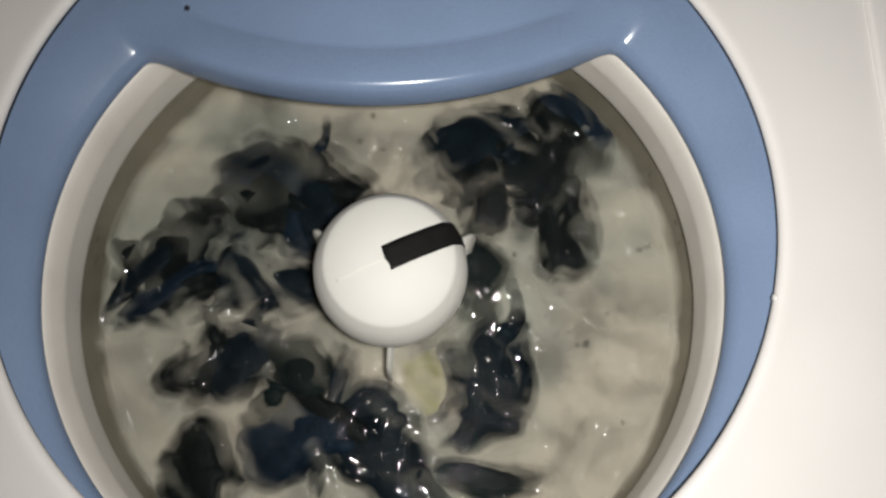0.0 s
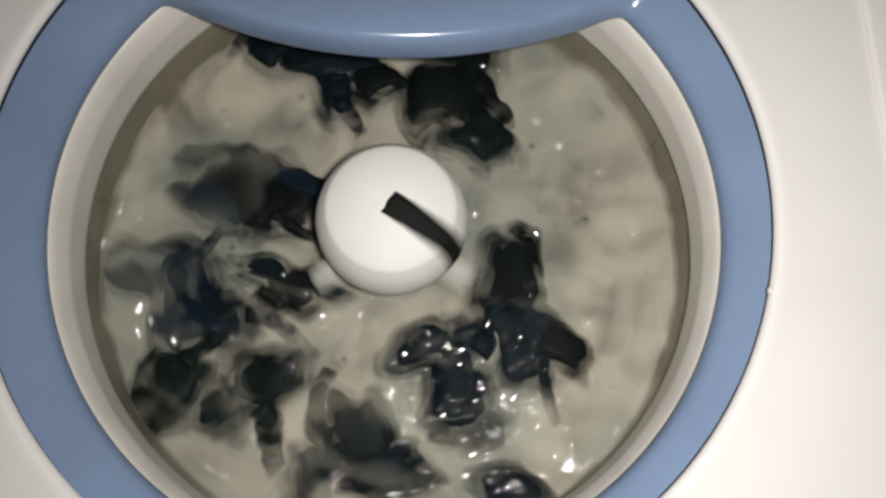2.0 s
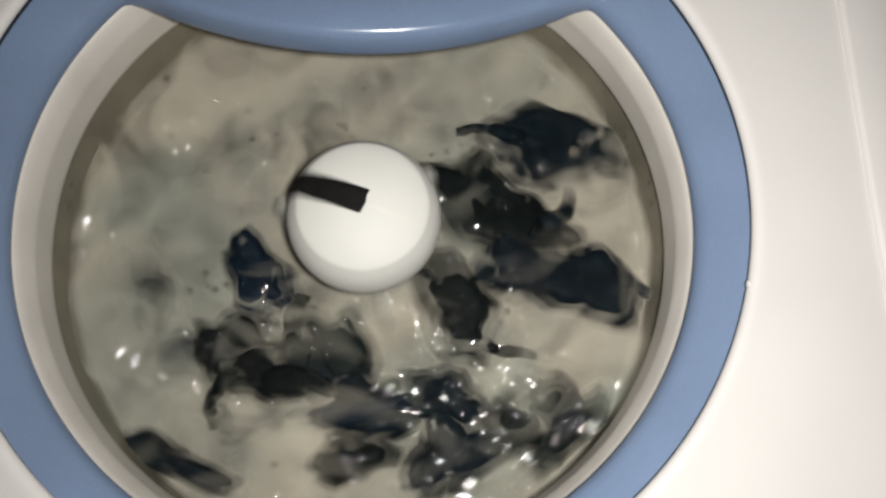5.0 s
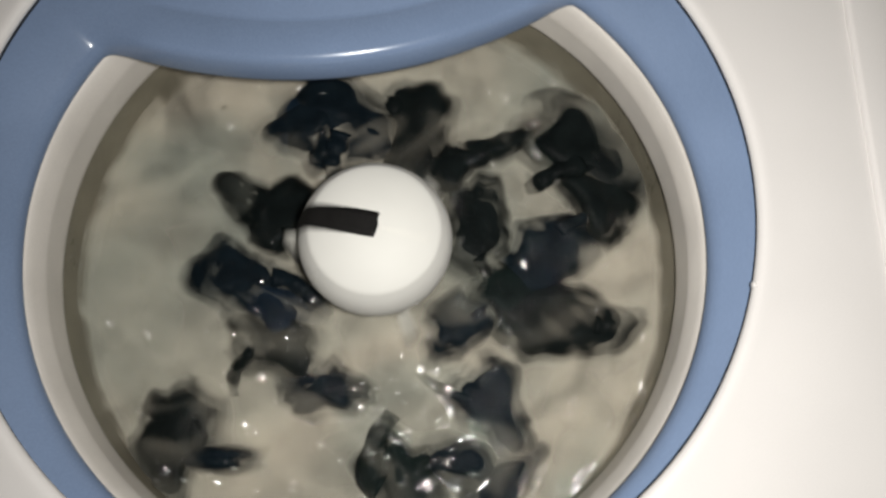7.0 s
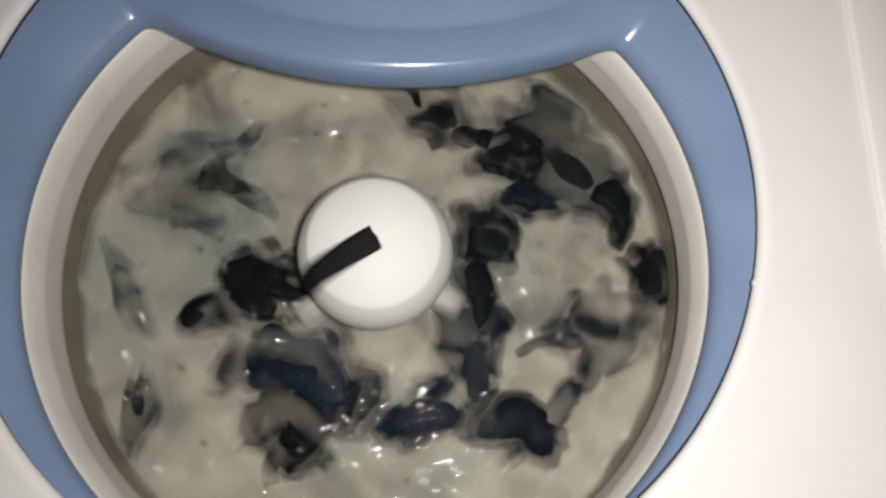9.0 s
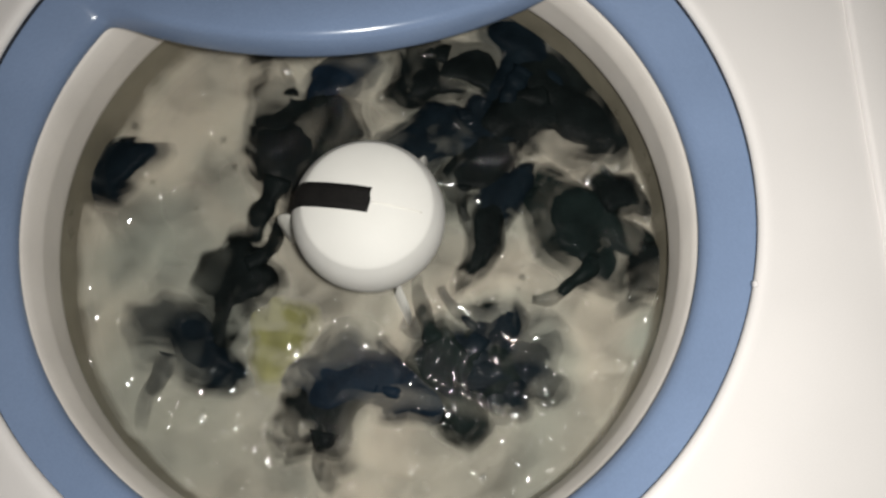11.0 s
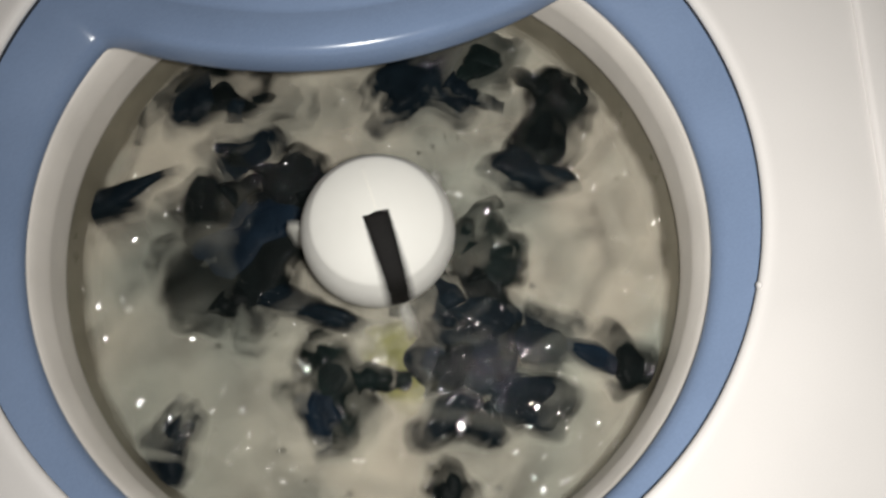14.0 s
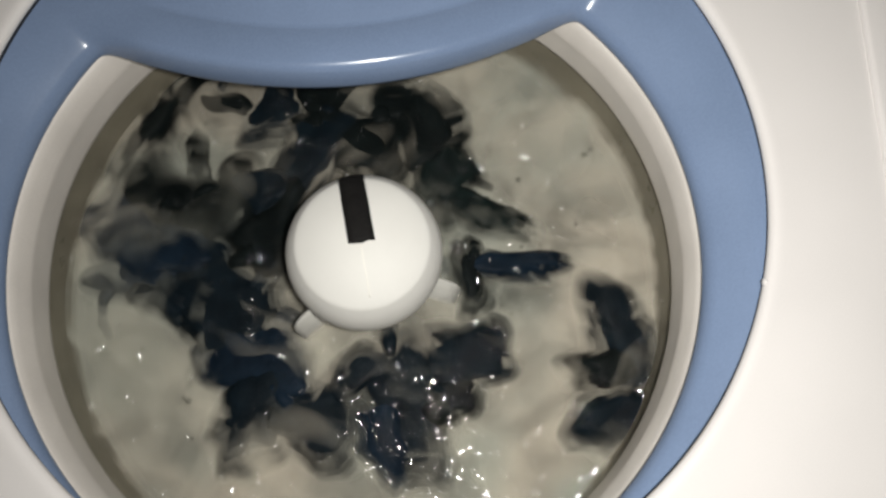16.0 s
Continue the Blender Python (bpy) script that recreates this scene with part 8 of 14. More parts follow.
    walk(garments[18], [
        (0, lay(0.193, -0.068, 0.7744, 90)), (0.25, lay(0.196, -0.052, 0.7745, 90)), (0.5, lay(0.201, -0.036, 0.7749, 90)), (0.75, lay(0.149, -0.059, 0.7795, 75)),
        (1, lay(0.094, -0.076, 0.7956, 60)), (1.25, lay(0.095, -0.079, 0.7956, 70)), (1.5, lay(0.099, -0.068, 0.7956, 80)), (1.75, lay(0.094, -0.050, 0.7956, 82)),
        (2, lay(0.094, -0.035, 0.7956, 84)), (2.25, lay(0.097, -0.040, 0.7956, 78)), (2.5, lay(0.099, -0.056, 0.7956, 72)), (2.75, lay(0.096, -0.072, 0.7956, 76)),
        (3, lay(0.088, -0.074, 0.7956, 81)), (3.25, lay(0.083, -0.059, 0.7955, 71)), (3.5, lay(0.090, -0.050, 0.7956, 61)), (3.75, lay(0.090, -0.061, 0.7956, 85)),
        (4, lay(0.084, -0.078, 0.7956, 109)), (4.25, lay(0.073, -0.094, 0.7956, 110)), (4.5, lay(0.066, -0.087, 0.7955, 111)), (4.75, lay(0.068, -0.068, 0.7955, 114)),
        (5, lay(0.071, -0.061, 0.7955, 118)), (5.25, lay(0.075, -0.069, 0.7955, 122)), (5.5, lay(0.072, -0.085, 0.7956, 125)), (5.75, lay(0.070, -0.098, 0.7956, 129)),
        (6, lay(0.074, -0.093, 0.7956, 132)), (6.25, lay(0.073, -0.077, 0.7955, 134)), (6.5, lay(0.072, -0.064, 0.7955, 134)), (6.75, lay(0.091, -0.021, 0.7955, 113)),
        (7, lay(0.082, 0.003, 0.7955, 92)), (7.25, lay(0.106, -0.014, 0.7956, 104)), (7.5, lay(0.130, -0.019, 0.7959, 116)), (7.75, lay(0.115, -0.017, 0.7957, 122)),
        (8, lay(0.095, -0.014, 0.7956, 129)), (8.25, lay(0.082, -0.013, 0.7785, 107)), (8.5, lay(0.073, -0.025, 0.7700, 86)), (8.75, lay(0.083, -0.032, 0.7700, 85)),
        (9, lay(0.084, -0.017, 0.7700, 83)), (9.25, lay(0.088, 0.009, 0.7701, 80)), (9.5, lay(0.085, 0.023, 0.7752, 76)), (9.75, lay(0.083, 0.013, 0.7785, 71)),
        (10, lay(0.087, -0.001, 0.7819, 67)), (10.25, lay(0.094, 0.007, 0.7854, 63)), (10.5, lay(0.097, 0.034, 0.7889, 60)), (10.75, lay(0.093, 0.055, 0.7924, 57)),
        (11, lay(0.084, 0.059, 0.7957, 57)), (11.25, lay(0.058, 0.050, 0.7956, 62)), (11.5, lay(0.043, 0.032, 0.7955, 67)), (11.75, lay(0.058, 0.038, 0.7955, 102)),
        (12, lay(0.069, 0.058, 0.7956, 136)), (12.25, lay(0.080, 0.074, 0.7958, 135)), (12.5, lay(0.085, 0.075, 0.7959, 134)), (12.75, lay(0.065, 0.056, 0.7956, 132)),
        (13, lay(0.051, 0.038, 0.7955, 130)), (13.25, lay(0.058, 0.054, 0.7786, 131)), (13.5, lay(0.067, 0.077, 0.7703, 131)), (13.75, lay(0.069, 0.083, 0.7703, 131)),
        (14, lay(0.060, 0.073, 0.7702, 131)), (14.25, lay(0.029, 0.077, 0.7786, 124)), (14.5, lay(0.004, 0.088, 0.7957, 116)), (14.75, lay(0.014, 0.102, 0.7788, 116)),
        (15, lay(0.025, 0.114, 0.7706, 116)), (15.25, lay(0.010, 0.110, 0.7790, 114)), (15.5, lay(-0.012, 0.090, 0.7957, 111)), (15.75, lay(0.005, 0.080, 0.7956, 111)),
        (16, lay(0.036, 0.080, 0.7956, 110)),
    ])
    walk(garments[19], [
        (0, lay(-0.070, -0.099, 0.7961, 164)), (0.25, lay(-0.060, -0.102, 0.7961, 188)), (0.5, lay(-0.043, -0.105, 0.7960, 211)), (0.75, lay(-0.054, -0.132, 0.7962, 223)),
        (1, lay(-0.066, -0.170, 0.7972, 235)), (1.25, lay(-0.087, -0.167, 0.7976, 218)), (1.5, lay(-0.103, -0.151, 0.7974, 200)), (1.75, lay(-0.101, -0.132, 0.7968, 211)),
        (2, lay(-0.095, -0.117, 0.7964, 222)), (2.25, lay(-0.083, -0.090, 0.7791, 225)), (2.5, lay(-0.065, -0.078, 0.7700, 229)), (2.75, lay(-0.077, -0.088, 0.7791, 220)),
        (3, lay(-0.093, -0.083, 0.7961, 210)), (3.25, lay(-0.104, -0.064, 0.7961, 218)), (3.5, lay(-0.103, -0.050, 0.7961, 227)), (3.75, lay(-0.091, -0.053, 0.7791, 227)),
        (4, lay(-0.086, -0.065, 0.7701, 227)), (4.25, lay(-0.096, -0.085, 0.7702, 227)), (4.5, lay(-0.106, -0.081, 0.7702, 227)), (4.75, lay(-0.109, -0.057, 0.7702, 227)),
        (5, lay(-0.106, -0.040, 0.7701, 227)), (5.25, lay(-0.097, -0.042, 0.7701, 227)), (5.5, lay(-0.094, -0.065, 0.7701, 227)), (5.75, lay(-0.095, -0.089, 0.7702, 227)),
        (6, lay(-0.097, -0.088, 0.7702, 227)), (6.25, lay(-0.102, -0.069, 0.7701, 227)), (6.5, lay(-0.102, -0.052, 0.7701, 227)), (6.75, lay(-0.097, -0.050, 0.7701, 227)),
        (7, lay(-0.098, -0.067, 0.7701, 227)), (7.25, lay(-0.110, -0.081, 0.7793, 218)), (7.5, lay(-0.121, -0.076, 0.7964, 209)), (7.75, lay(-0.111, -0.047, 0.7962, 238)),
        (8, lay(-0.103, -0.022, 0.7961, 267)), (8.25, lay(-0.110, -0.030, 0.7791, 267)), (8.5, lay(-0.111, -0.050, 0.7702, 267)), (8.75, lay(-0.101, -0.061, 0.7701, 267)),
        (9, lay(-0.101, -0.054, 0.7701, 267)), (9.25, lay(-0.100, -0.029, 0.7701, 267)), (9.5, lay(-0.106, -0.011, 0.7701, 267)), (9.75, lay(-0.112, -0.024, 0.7702, 267)),
        (10, lay(-0.111, -0.052, 0.7702, 267)), (10.25, lay(-0.101, -0.065, 0.7701, 267)), (10.5, lay(-0.093, -0.051, 0.7701, 267)), (10.75, lay(-0.095, -0.032, 0.7701, 267)),
        (11, lay(-0.106, -0.025, 0.7701, 267)), (11.25, lay(-0.114, -0.038, 0.7702, 267)), (11.5, lay(-0.111, -0.055, 0.7702, 267)), (11.75, lay(-0.140, -0.040, 0.7796, 292)),
        (12, lay(-0.169, -0.001, 0.7978, 318)), (12.25, lay(-0.173, 0.009, 0.7812, 318)), (12.5, lay(-0.183, 0.007, 0.7731, 318)), (12.75, lay(-0.152, -0.074, 0.7803, 315)),
        (13, lay(-0.099, -0.121, 0.7965, 313)), (13.25, lay(-0.058, -0.121, 0.7961, 332)), (13.5, lay(-0.018, -0.102, 0.7960, 351)), (13.75, lay(-0.018, -0.102, 0.7960, 324)),
        (14, lay(-0.028, -0.117, 0.7961, 297)), (14.25, lay(-0.075, -0.151, 0.7967, 301)), (14.5, lay(-0.122, -0.160, 0.7987, 305)), (14.75, lay(-0.107, -0.159, 0.7979, 301)),
        (15, lay(-0.091, -0.162, 0.7975, 298)), (15.25, lay(-0.033, -0.171, 0.7799, 273)), (15.5, lay(0.009, -0.175, 0.7709, 248)), (15.75, lay(-0.003, -0.167, 0.7706, 232)),
        (16, lay(-0.001, -0.143, 0.7702, 216)),
    ])
    walk(garments[20], [
        (0, lay(-0.100, -0.029, 0.7941, 175)), (0.25, lay(-0.109, -0.009, 0.7941, 182)), (0.5, lay(-0.117, 0.009, 0.7942, 190)), (0.75, lay(-0.133, 0.007, 0.7945, 165)),
        (1, lay(-0.153, -0.004, 0.7950, 139)), (1.25, lay(-0.158, -0.017, 0.7782, 139)), (1.5, lay(-0.160, -0.017, 0.7713, 139)), (1.75, lay(-0.158, -0.031, 0.7712, 164)),
        (2, lay(-0.146, -0.049, 0.7708, 188)), (2.25, lay(-0.101, -0.047, 0.7771, 166)), (2.5, lay(-0.057, -0.053, 0.7940, 144)), (2.75, lay(-0.071, -0.074, 0.7940, 136)),
        (3, lay(-0.090, -0.082, 0.7941, 127)), (3.25, lay(-0.092, -0.049, 0.7941, 110)), (3.5, lay(-0.080, -0.023, 0.7940, 94)), (3.75, lay(-0.057, -0.055, 0.7940, 115)),
        (4, lay(-0.030, -0.089, 0.7940, 135)), (4.25, lay(-0.041, -0.107, 0.7940, 135)), (4.5, lay(-0.051, -0.109, 0.7941, 133)), (4.75, lay(-0.043, -0.103, 0.7940, 131)),
        (5, lay(-0.018, -0.106, 0.7940, 128)), (5.25, lay(0.018, -0.116, 0.7940, 125)), (5.5, lay(0.042, -0.132, 0.7942, 121)), (5.75, lay(0.051, -0.150, 0.7945, 118)),
        (6, lay(0.059, -0.151, 0.7946, 116)), (6.25, lay(0.068, -0.135, 0.7944, 114)), (6.5, lay(0.077, -0.116, 0.7942, 114)), (6.75, lay(0.090, -0.118, 0.7943, 115)),
        (7, lay(0.096, -0.138, 0.7948, 117)), (7.25, lay(0.102, -0.146, 0.7952, 103)), (7.5, lay(0.106, -0.135, 0.7950, 89)), (7.75, lay(0.095, -0.114, 0.7944, 83)),
        (8, lay(0.081, -0.095, 0.7941, 78)), (8.25, lay(0.076, -0.081, 0.7941, 84)), (8.5, lay(0.072, -0.081, 0.7940, 91)), (8.75, lay(0.081, -0.090, 0.7941, 91)),
        (9, lay(0.080, -0.090, 0.7941, 91)), (9.25, lay(0.084, -0.078, 0.7941, 92)), (9.5, lay(0.085, -0.067, 0.7941, 92)), (9.75, lay(0.087, -0.074, 0.7941, 92)),
        (10, lay(0.092, -0.094, 0.7942, 93)), (10.25, lay(0.100, -0.110, 0.7944, 93)), (10.5, lay(0.104, -0.108, 0.7944, 93)), (10.75, lay(0.103, -0.098, 0.7943, 93)),
        (11, lay(0.096, -0.091, 0.7942, 94)), (11.25, lay(0.076, -0.084, 0.7941, 86)), (11.5, lay(0.065, -0.083, 0.7940, 78)), (11.75, lay(0.075, -0.083, 0.7771, 78)),
        (12, lay(0.084, -0.069, 0.7701, 78)), (12.25, lay(0.079, -0.078, 0.7771, 78)), (12.5, lay(0.063, -0.102, 0.7941, 78)), (12.75, lay(0.075, -0.111, 0.7942, 71)),
        (13, lay(0.091, -0.115, 0.7943, 63)), (13.25, lay(0.080, -0.104, 0.7772, 43)), (13.5, lay(0.074, -0.084, 0.7701, 22)), (13.75, lay(0.076, -0.087, 0.7771, 9)),
        (14, lay(0.068, -0.105, 0.7941, -5)), (14.25, lay(0.123, -0.127, 0.7953, -10)), (14.5, lay(0.196, -0.101, 0.8005, -15)), (14.75, lay(0.206, -0.086, 0.7845, -15)),
        (15, lay(0.218, -0.075, 0.7790, -15)), (15.25, lay(0.216, -0.077, 0.7789, -15)), (15.5, lay(0.205, -0.093, 0.7777, -15)), (15.75, lay(0.192, -0.099, 0.7826, -41)),
        (16, lay(0.191, -0.087, 0.7989, -66)),
    ])
    walk(garments[21], [
        (0, lay(-0.135, -0.180, 0.8002, 98)), (0.25, lay(-0.128, -0.166, 0.7981, 95)), (0.5, lay(-0.120, -0.153, 0.7967, 92)), (0.75, lay(-0.097, -0.156, 0.7959, 83)),
        (1, lay(-0.080, -0.165, 0.7958, 73)), (1.25, lay(-0.085, -0.177, 0.7796, 73)), (1.5, lay(-0.087, -0.178, 0.7722, 73)), (1.75, lay(-0.085, -0.161, 0.7713, 73)),
        (2, lay(-0.078, -0.147, 0.7707, 73)), (2.25, lay(-0.077, -0.157, 0.7785, 46)), (2.5, lay(-0.077, -0.176, 0.7963, 19)), (2.75, lay(-0.088, -0.183, 0.7972, 15)),
        (3, lay(-0.104, -0.176, 0.7974, 11)), (3.25, lay(-0.121, -0.155, 0.7969, 12)), (3.5, lay(-0.127, -0.138, 0.7963, 12)), (3.75, lay(-0.097, -0.132, 0.7952, 18)),
        (4, lay(-0.073, -0.133, 0.7949, 24)), (4.25, lay(-0.088, -0.146, 0.7919, 24)), (4.5, lay(-0.097, -0.144, 0.7887, 24)), (4.75, lay(-0.088, -0.135, 0.7849, 24)),
        (5, lay(-0.077, -0.129, 0.7812, 24)), (5.25, lay(-0.073, -0.126, 0.7778, 24)), (5.5, lay(-0.085, -0.130, 0.7705, 24)), (5.75, lay(-0.096, -0.140, 0.7708, 24)),
        (6, lay(-0.095, -0.143, 0.7709, 24)), (6.25, lay(-0.091, -0.134, 0.7706, 24)), (6.5, lay(-0.090, -0.119, 0.7704, 24)), (6.75, lay(-0.113, -0.133, 0.7786, 50)),
        (7, lay(-0.144, -0.163, 0.7993, 77)), (7.25, lay(-0.144, -0.179, 0.7841, 77)), (7.5, lay(-0.145, -0.176, 0.7764, 77)), (7.75, lay(-0.098, -0.155, 0.7789, 89)),
        (8, lay(-0.061, -0.126, 0.7947, 101)), (8.25, lay(-0.054, -0.123, 0.7946, 69)), (8.5, lay(-0.043, -0.133, 0.7947, 37)), (8.75, lay(-0.038, -0.139, 0.7947, 38)),
        (9, lay(-0.035, -0.135, 0.7947, 41)), (9.25, lay(-0.023, -0.123, 0.7946, 46)), (9.5, lay(-0.021, -0.117, 0.7946, 51)), (9.75, lay(-0.031, -0.129, 0.7946, 57)),
        (10, lay(-0.040, -0.147, 0.7948, 63)), (10.25, lay(-0.036, -0.152, 0.7949, 69)), (10.5, lay(-0.024, -0.142, 0.7947, 73)), (10.75, lay(-0.018, -0.132, 0.7946, 76)),
        (11, lay(-0.028, -0.128, 0.7946, 78)), (11.25, lay(-0.035, -0.140, 0.7777, 78)), (11.5, lay(-0.032, -0.157, 0.7705, 78)), (11.75, lay(-0.021, -0.157, 0.7704, 78)),
        (12, lay(-0.013, -0.143, 0.7702, 78)), (12.25, lay(-0.002, -0.131, 0.7776, 70)), (12.5, lay(0.002, -0.130, 0.7946, 63)), (12.75, lay(-0.004, -0.138, 0.7947, 72)),
        (13, lay(-0.006, -0.144, 0.7947, 81)), (13.25, lay(-0.026, -0.132, 0.7946, 95)), (13.5, lay(-0.041, -0.105, 0.7945, 109)), (13.75, lay(-0.088, -0.080, 0.7946, 127)),
        (14, lay(-0.136, -0.043, 0.7950, 145)), (14.25, lay(-0.172, -0.064, 0.7967, 115)), (14.5, lay(-0.197, -0.074, 0.7998, 86)), (14.75, lay(-0.194, -0.061, 0.7989, 80)),
        (15, lay(-0.189, -0.051, 0.7981, 74)), (15.25, lay(-0.145, -0.046, 0.7782, 107)), (15.5, lay(-0.109, -0.055, 0.7702, 140)), (15.75, lay(-0.160, -0.029, 0.7787, 144)),
        (16, lay(-0.181, 0.034, 0.7981, 149)),
    ])
    walk(garments[22], [
        (0, lay(-0.133, -0.188, 0.7764, 34)), (0.25, lay(-0.129, -0.146, 0.7803, 41)), (0.5, lay(-0.122, -0.107, 0.7957, 48)), (0.75, lay(-0.143, -0.073, 0.7959, 34)),
        (1, lay(-0.157, -0.045, 0.7962, 20)), (1.25, lay(-0.154, -0.067, 0.7962, 39)), (1.5, lay(-0.147, -0.076, 0.7961, 58)), (1.75, lay(-0.142, -0.071, 0.7788, 77)),
        (2, lay(-0.131, -0.068, 0.7705, 95)), (2.25, lay(-0.101, -0.076, 0.7782, 124)), (2.5, lay(-0.073, -0.090, 0.7951, 153)), (2.75, lay(-0.080, -0.117, 0.7952, 144)),
        (3, lay(-0.090, -0.131, 0.7955, 134)), (3.25, lay(-0.115, -0.112, 0.7957, 136)), (3.5, lay(-0.128, -0.096, 0.7957, 138)), (3.75, lay(-0.105, -0.056, 0.7951, 123)),
        (4, lay(-0.076, -0.034, 0.7950, 109)), (4.25, lay(-0.087, -0.053, 0.7950, 110)), (4.5, lay(-0.094, -0.057, 0.7951, 112)), (4.75, lay(-0.092, -0.044, 0.7951, 116)),
        (5, lay(-0.084, -0.030, 0.7950, 120)), (5.25, lay(-0.074, -0.028, 0.7950, 125)), (5.5, lay(-0.071, -0.046, 0.7950, 130)), (5.75, lay(-0.070, -0.071, 0.7950, 134)),
        (6, lay(-0.066, -0.079, 0.7950, 138)), (6.25, lay(-0.066, -0.066, 0.7950, 140)), (6.5, lay(-0.066, -0.049, 0.7950, 141)), (6.75, lay(-0.066, -0.043, 0.7950, 144)),
        (7, lay(-0.073, -0.057, 0.7950, 147)), (7.25, lay(-0.025, -0.117, 0.7951, 153)), (7.5, lay(0.037, -0.111, 0.7951, 159)), (7.75, lay(0.023, -0.148, 0.7953, 176)),
        (8, lay(-0.024, -0.181, 0.7962, 194)), (8.25, lay(0.003, -0.155, 0.7954, 205)), (8.5, lay(0.021, -0.136, 0.7952, 215)), (8.75, lay(0.032, -0.143, 0.7953, 214)),
        (9, lay(0.038, -0.137, 0.7952, 212)), (9.25, lay(0.040, -0.120, 0.7951, 209)), (9.5, lay(0.026, -0.114, 0.7950, 206)), (9.75, lay(0.011, -0.127, 0.7951, 202)),
        (10, lay(0.011, -0.147, 0.7953, 198)), (10.25, lay(0.029, -0.151, 0.7954, 194)), (10.5, lay(0.045, -0.138, 0.7952, 191)), (10.75, lay(0.043, -0.125, 0.7951, 189)),
        (11, lay(0.029, -0.121, 0.7951, 188)), (11.25, lay(0.021, -0.134, 0.7781, 188)), (11.5, lay(0.024, -0.151, 0.7703, 188)), (11.75, lay(0.006, -0.184, 0.7792, 222)),
        (12, lay(-0.029, -0.194, 0.7969, 255)), (12.25, lay(-0.033, -0.184, 0.7794, 255)), (12.5, lay(-0.043, -0.186, 0.7716, 255)), (12.75, lay(0.022, -0.149, 0.7783, 251)),
        (13, lay(0.041, -0.095, 0.7950, 246)), (13.25, lay(0.024, -0.145, 0.7953, 262)), (13.5, lay(-0.034, -0.170, 0.7958, 277)), (13.75, lay(-0.032, -0.144, 0.7953, 281)),
        (14, lay(-0.039, -0.133, 0.7952, 285)), (14.25, lay(-0.047, -0.143, 0.7953, 288)), (14.5, lay(-0.046, -0.142, 0.7953, 291)), (14.75, lay(-0.010, -0.126, 0.7951, 294)),
        (15, lay(0.023, -0.109, 0.7950, 297)), (15.25, lay(0.022, -0.136, 0.7952, 289)), (15.5, lay(0.013, -0.177, 0.7960, 281)), (15.75, lay(0.002, -0.178, 0.7960, 291)),
        (16, lay(0.005, -0.162, 0.7955, 301)),
    ])
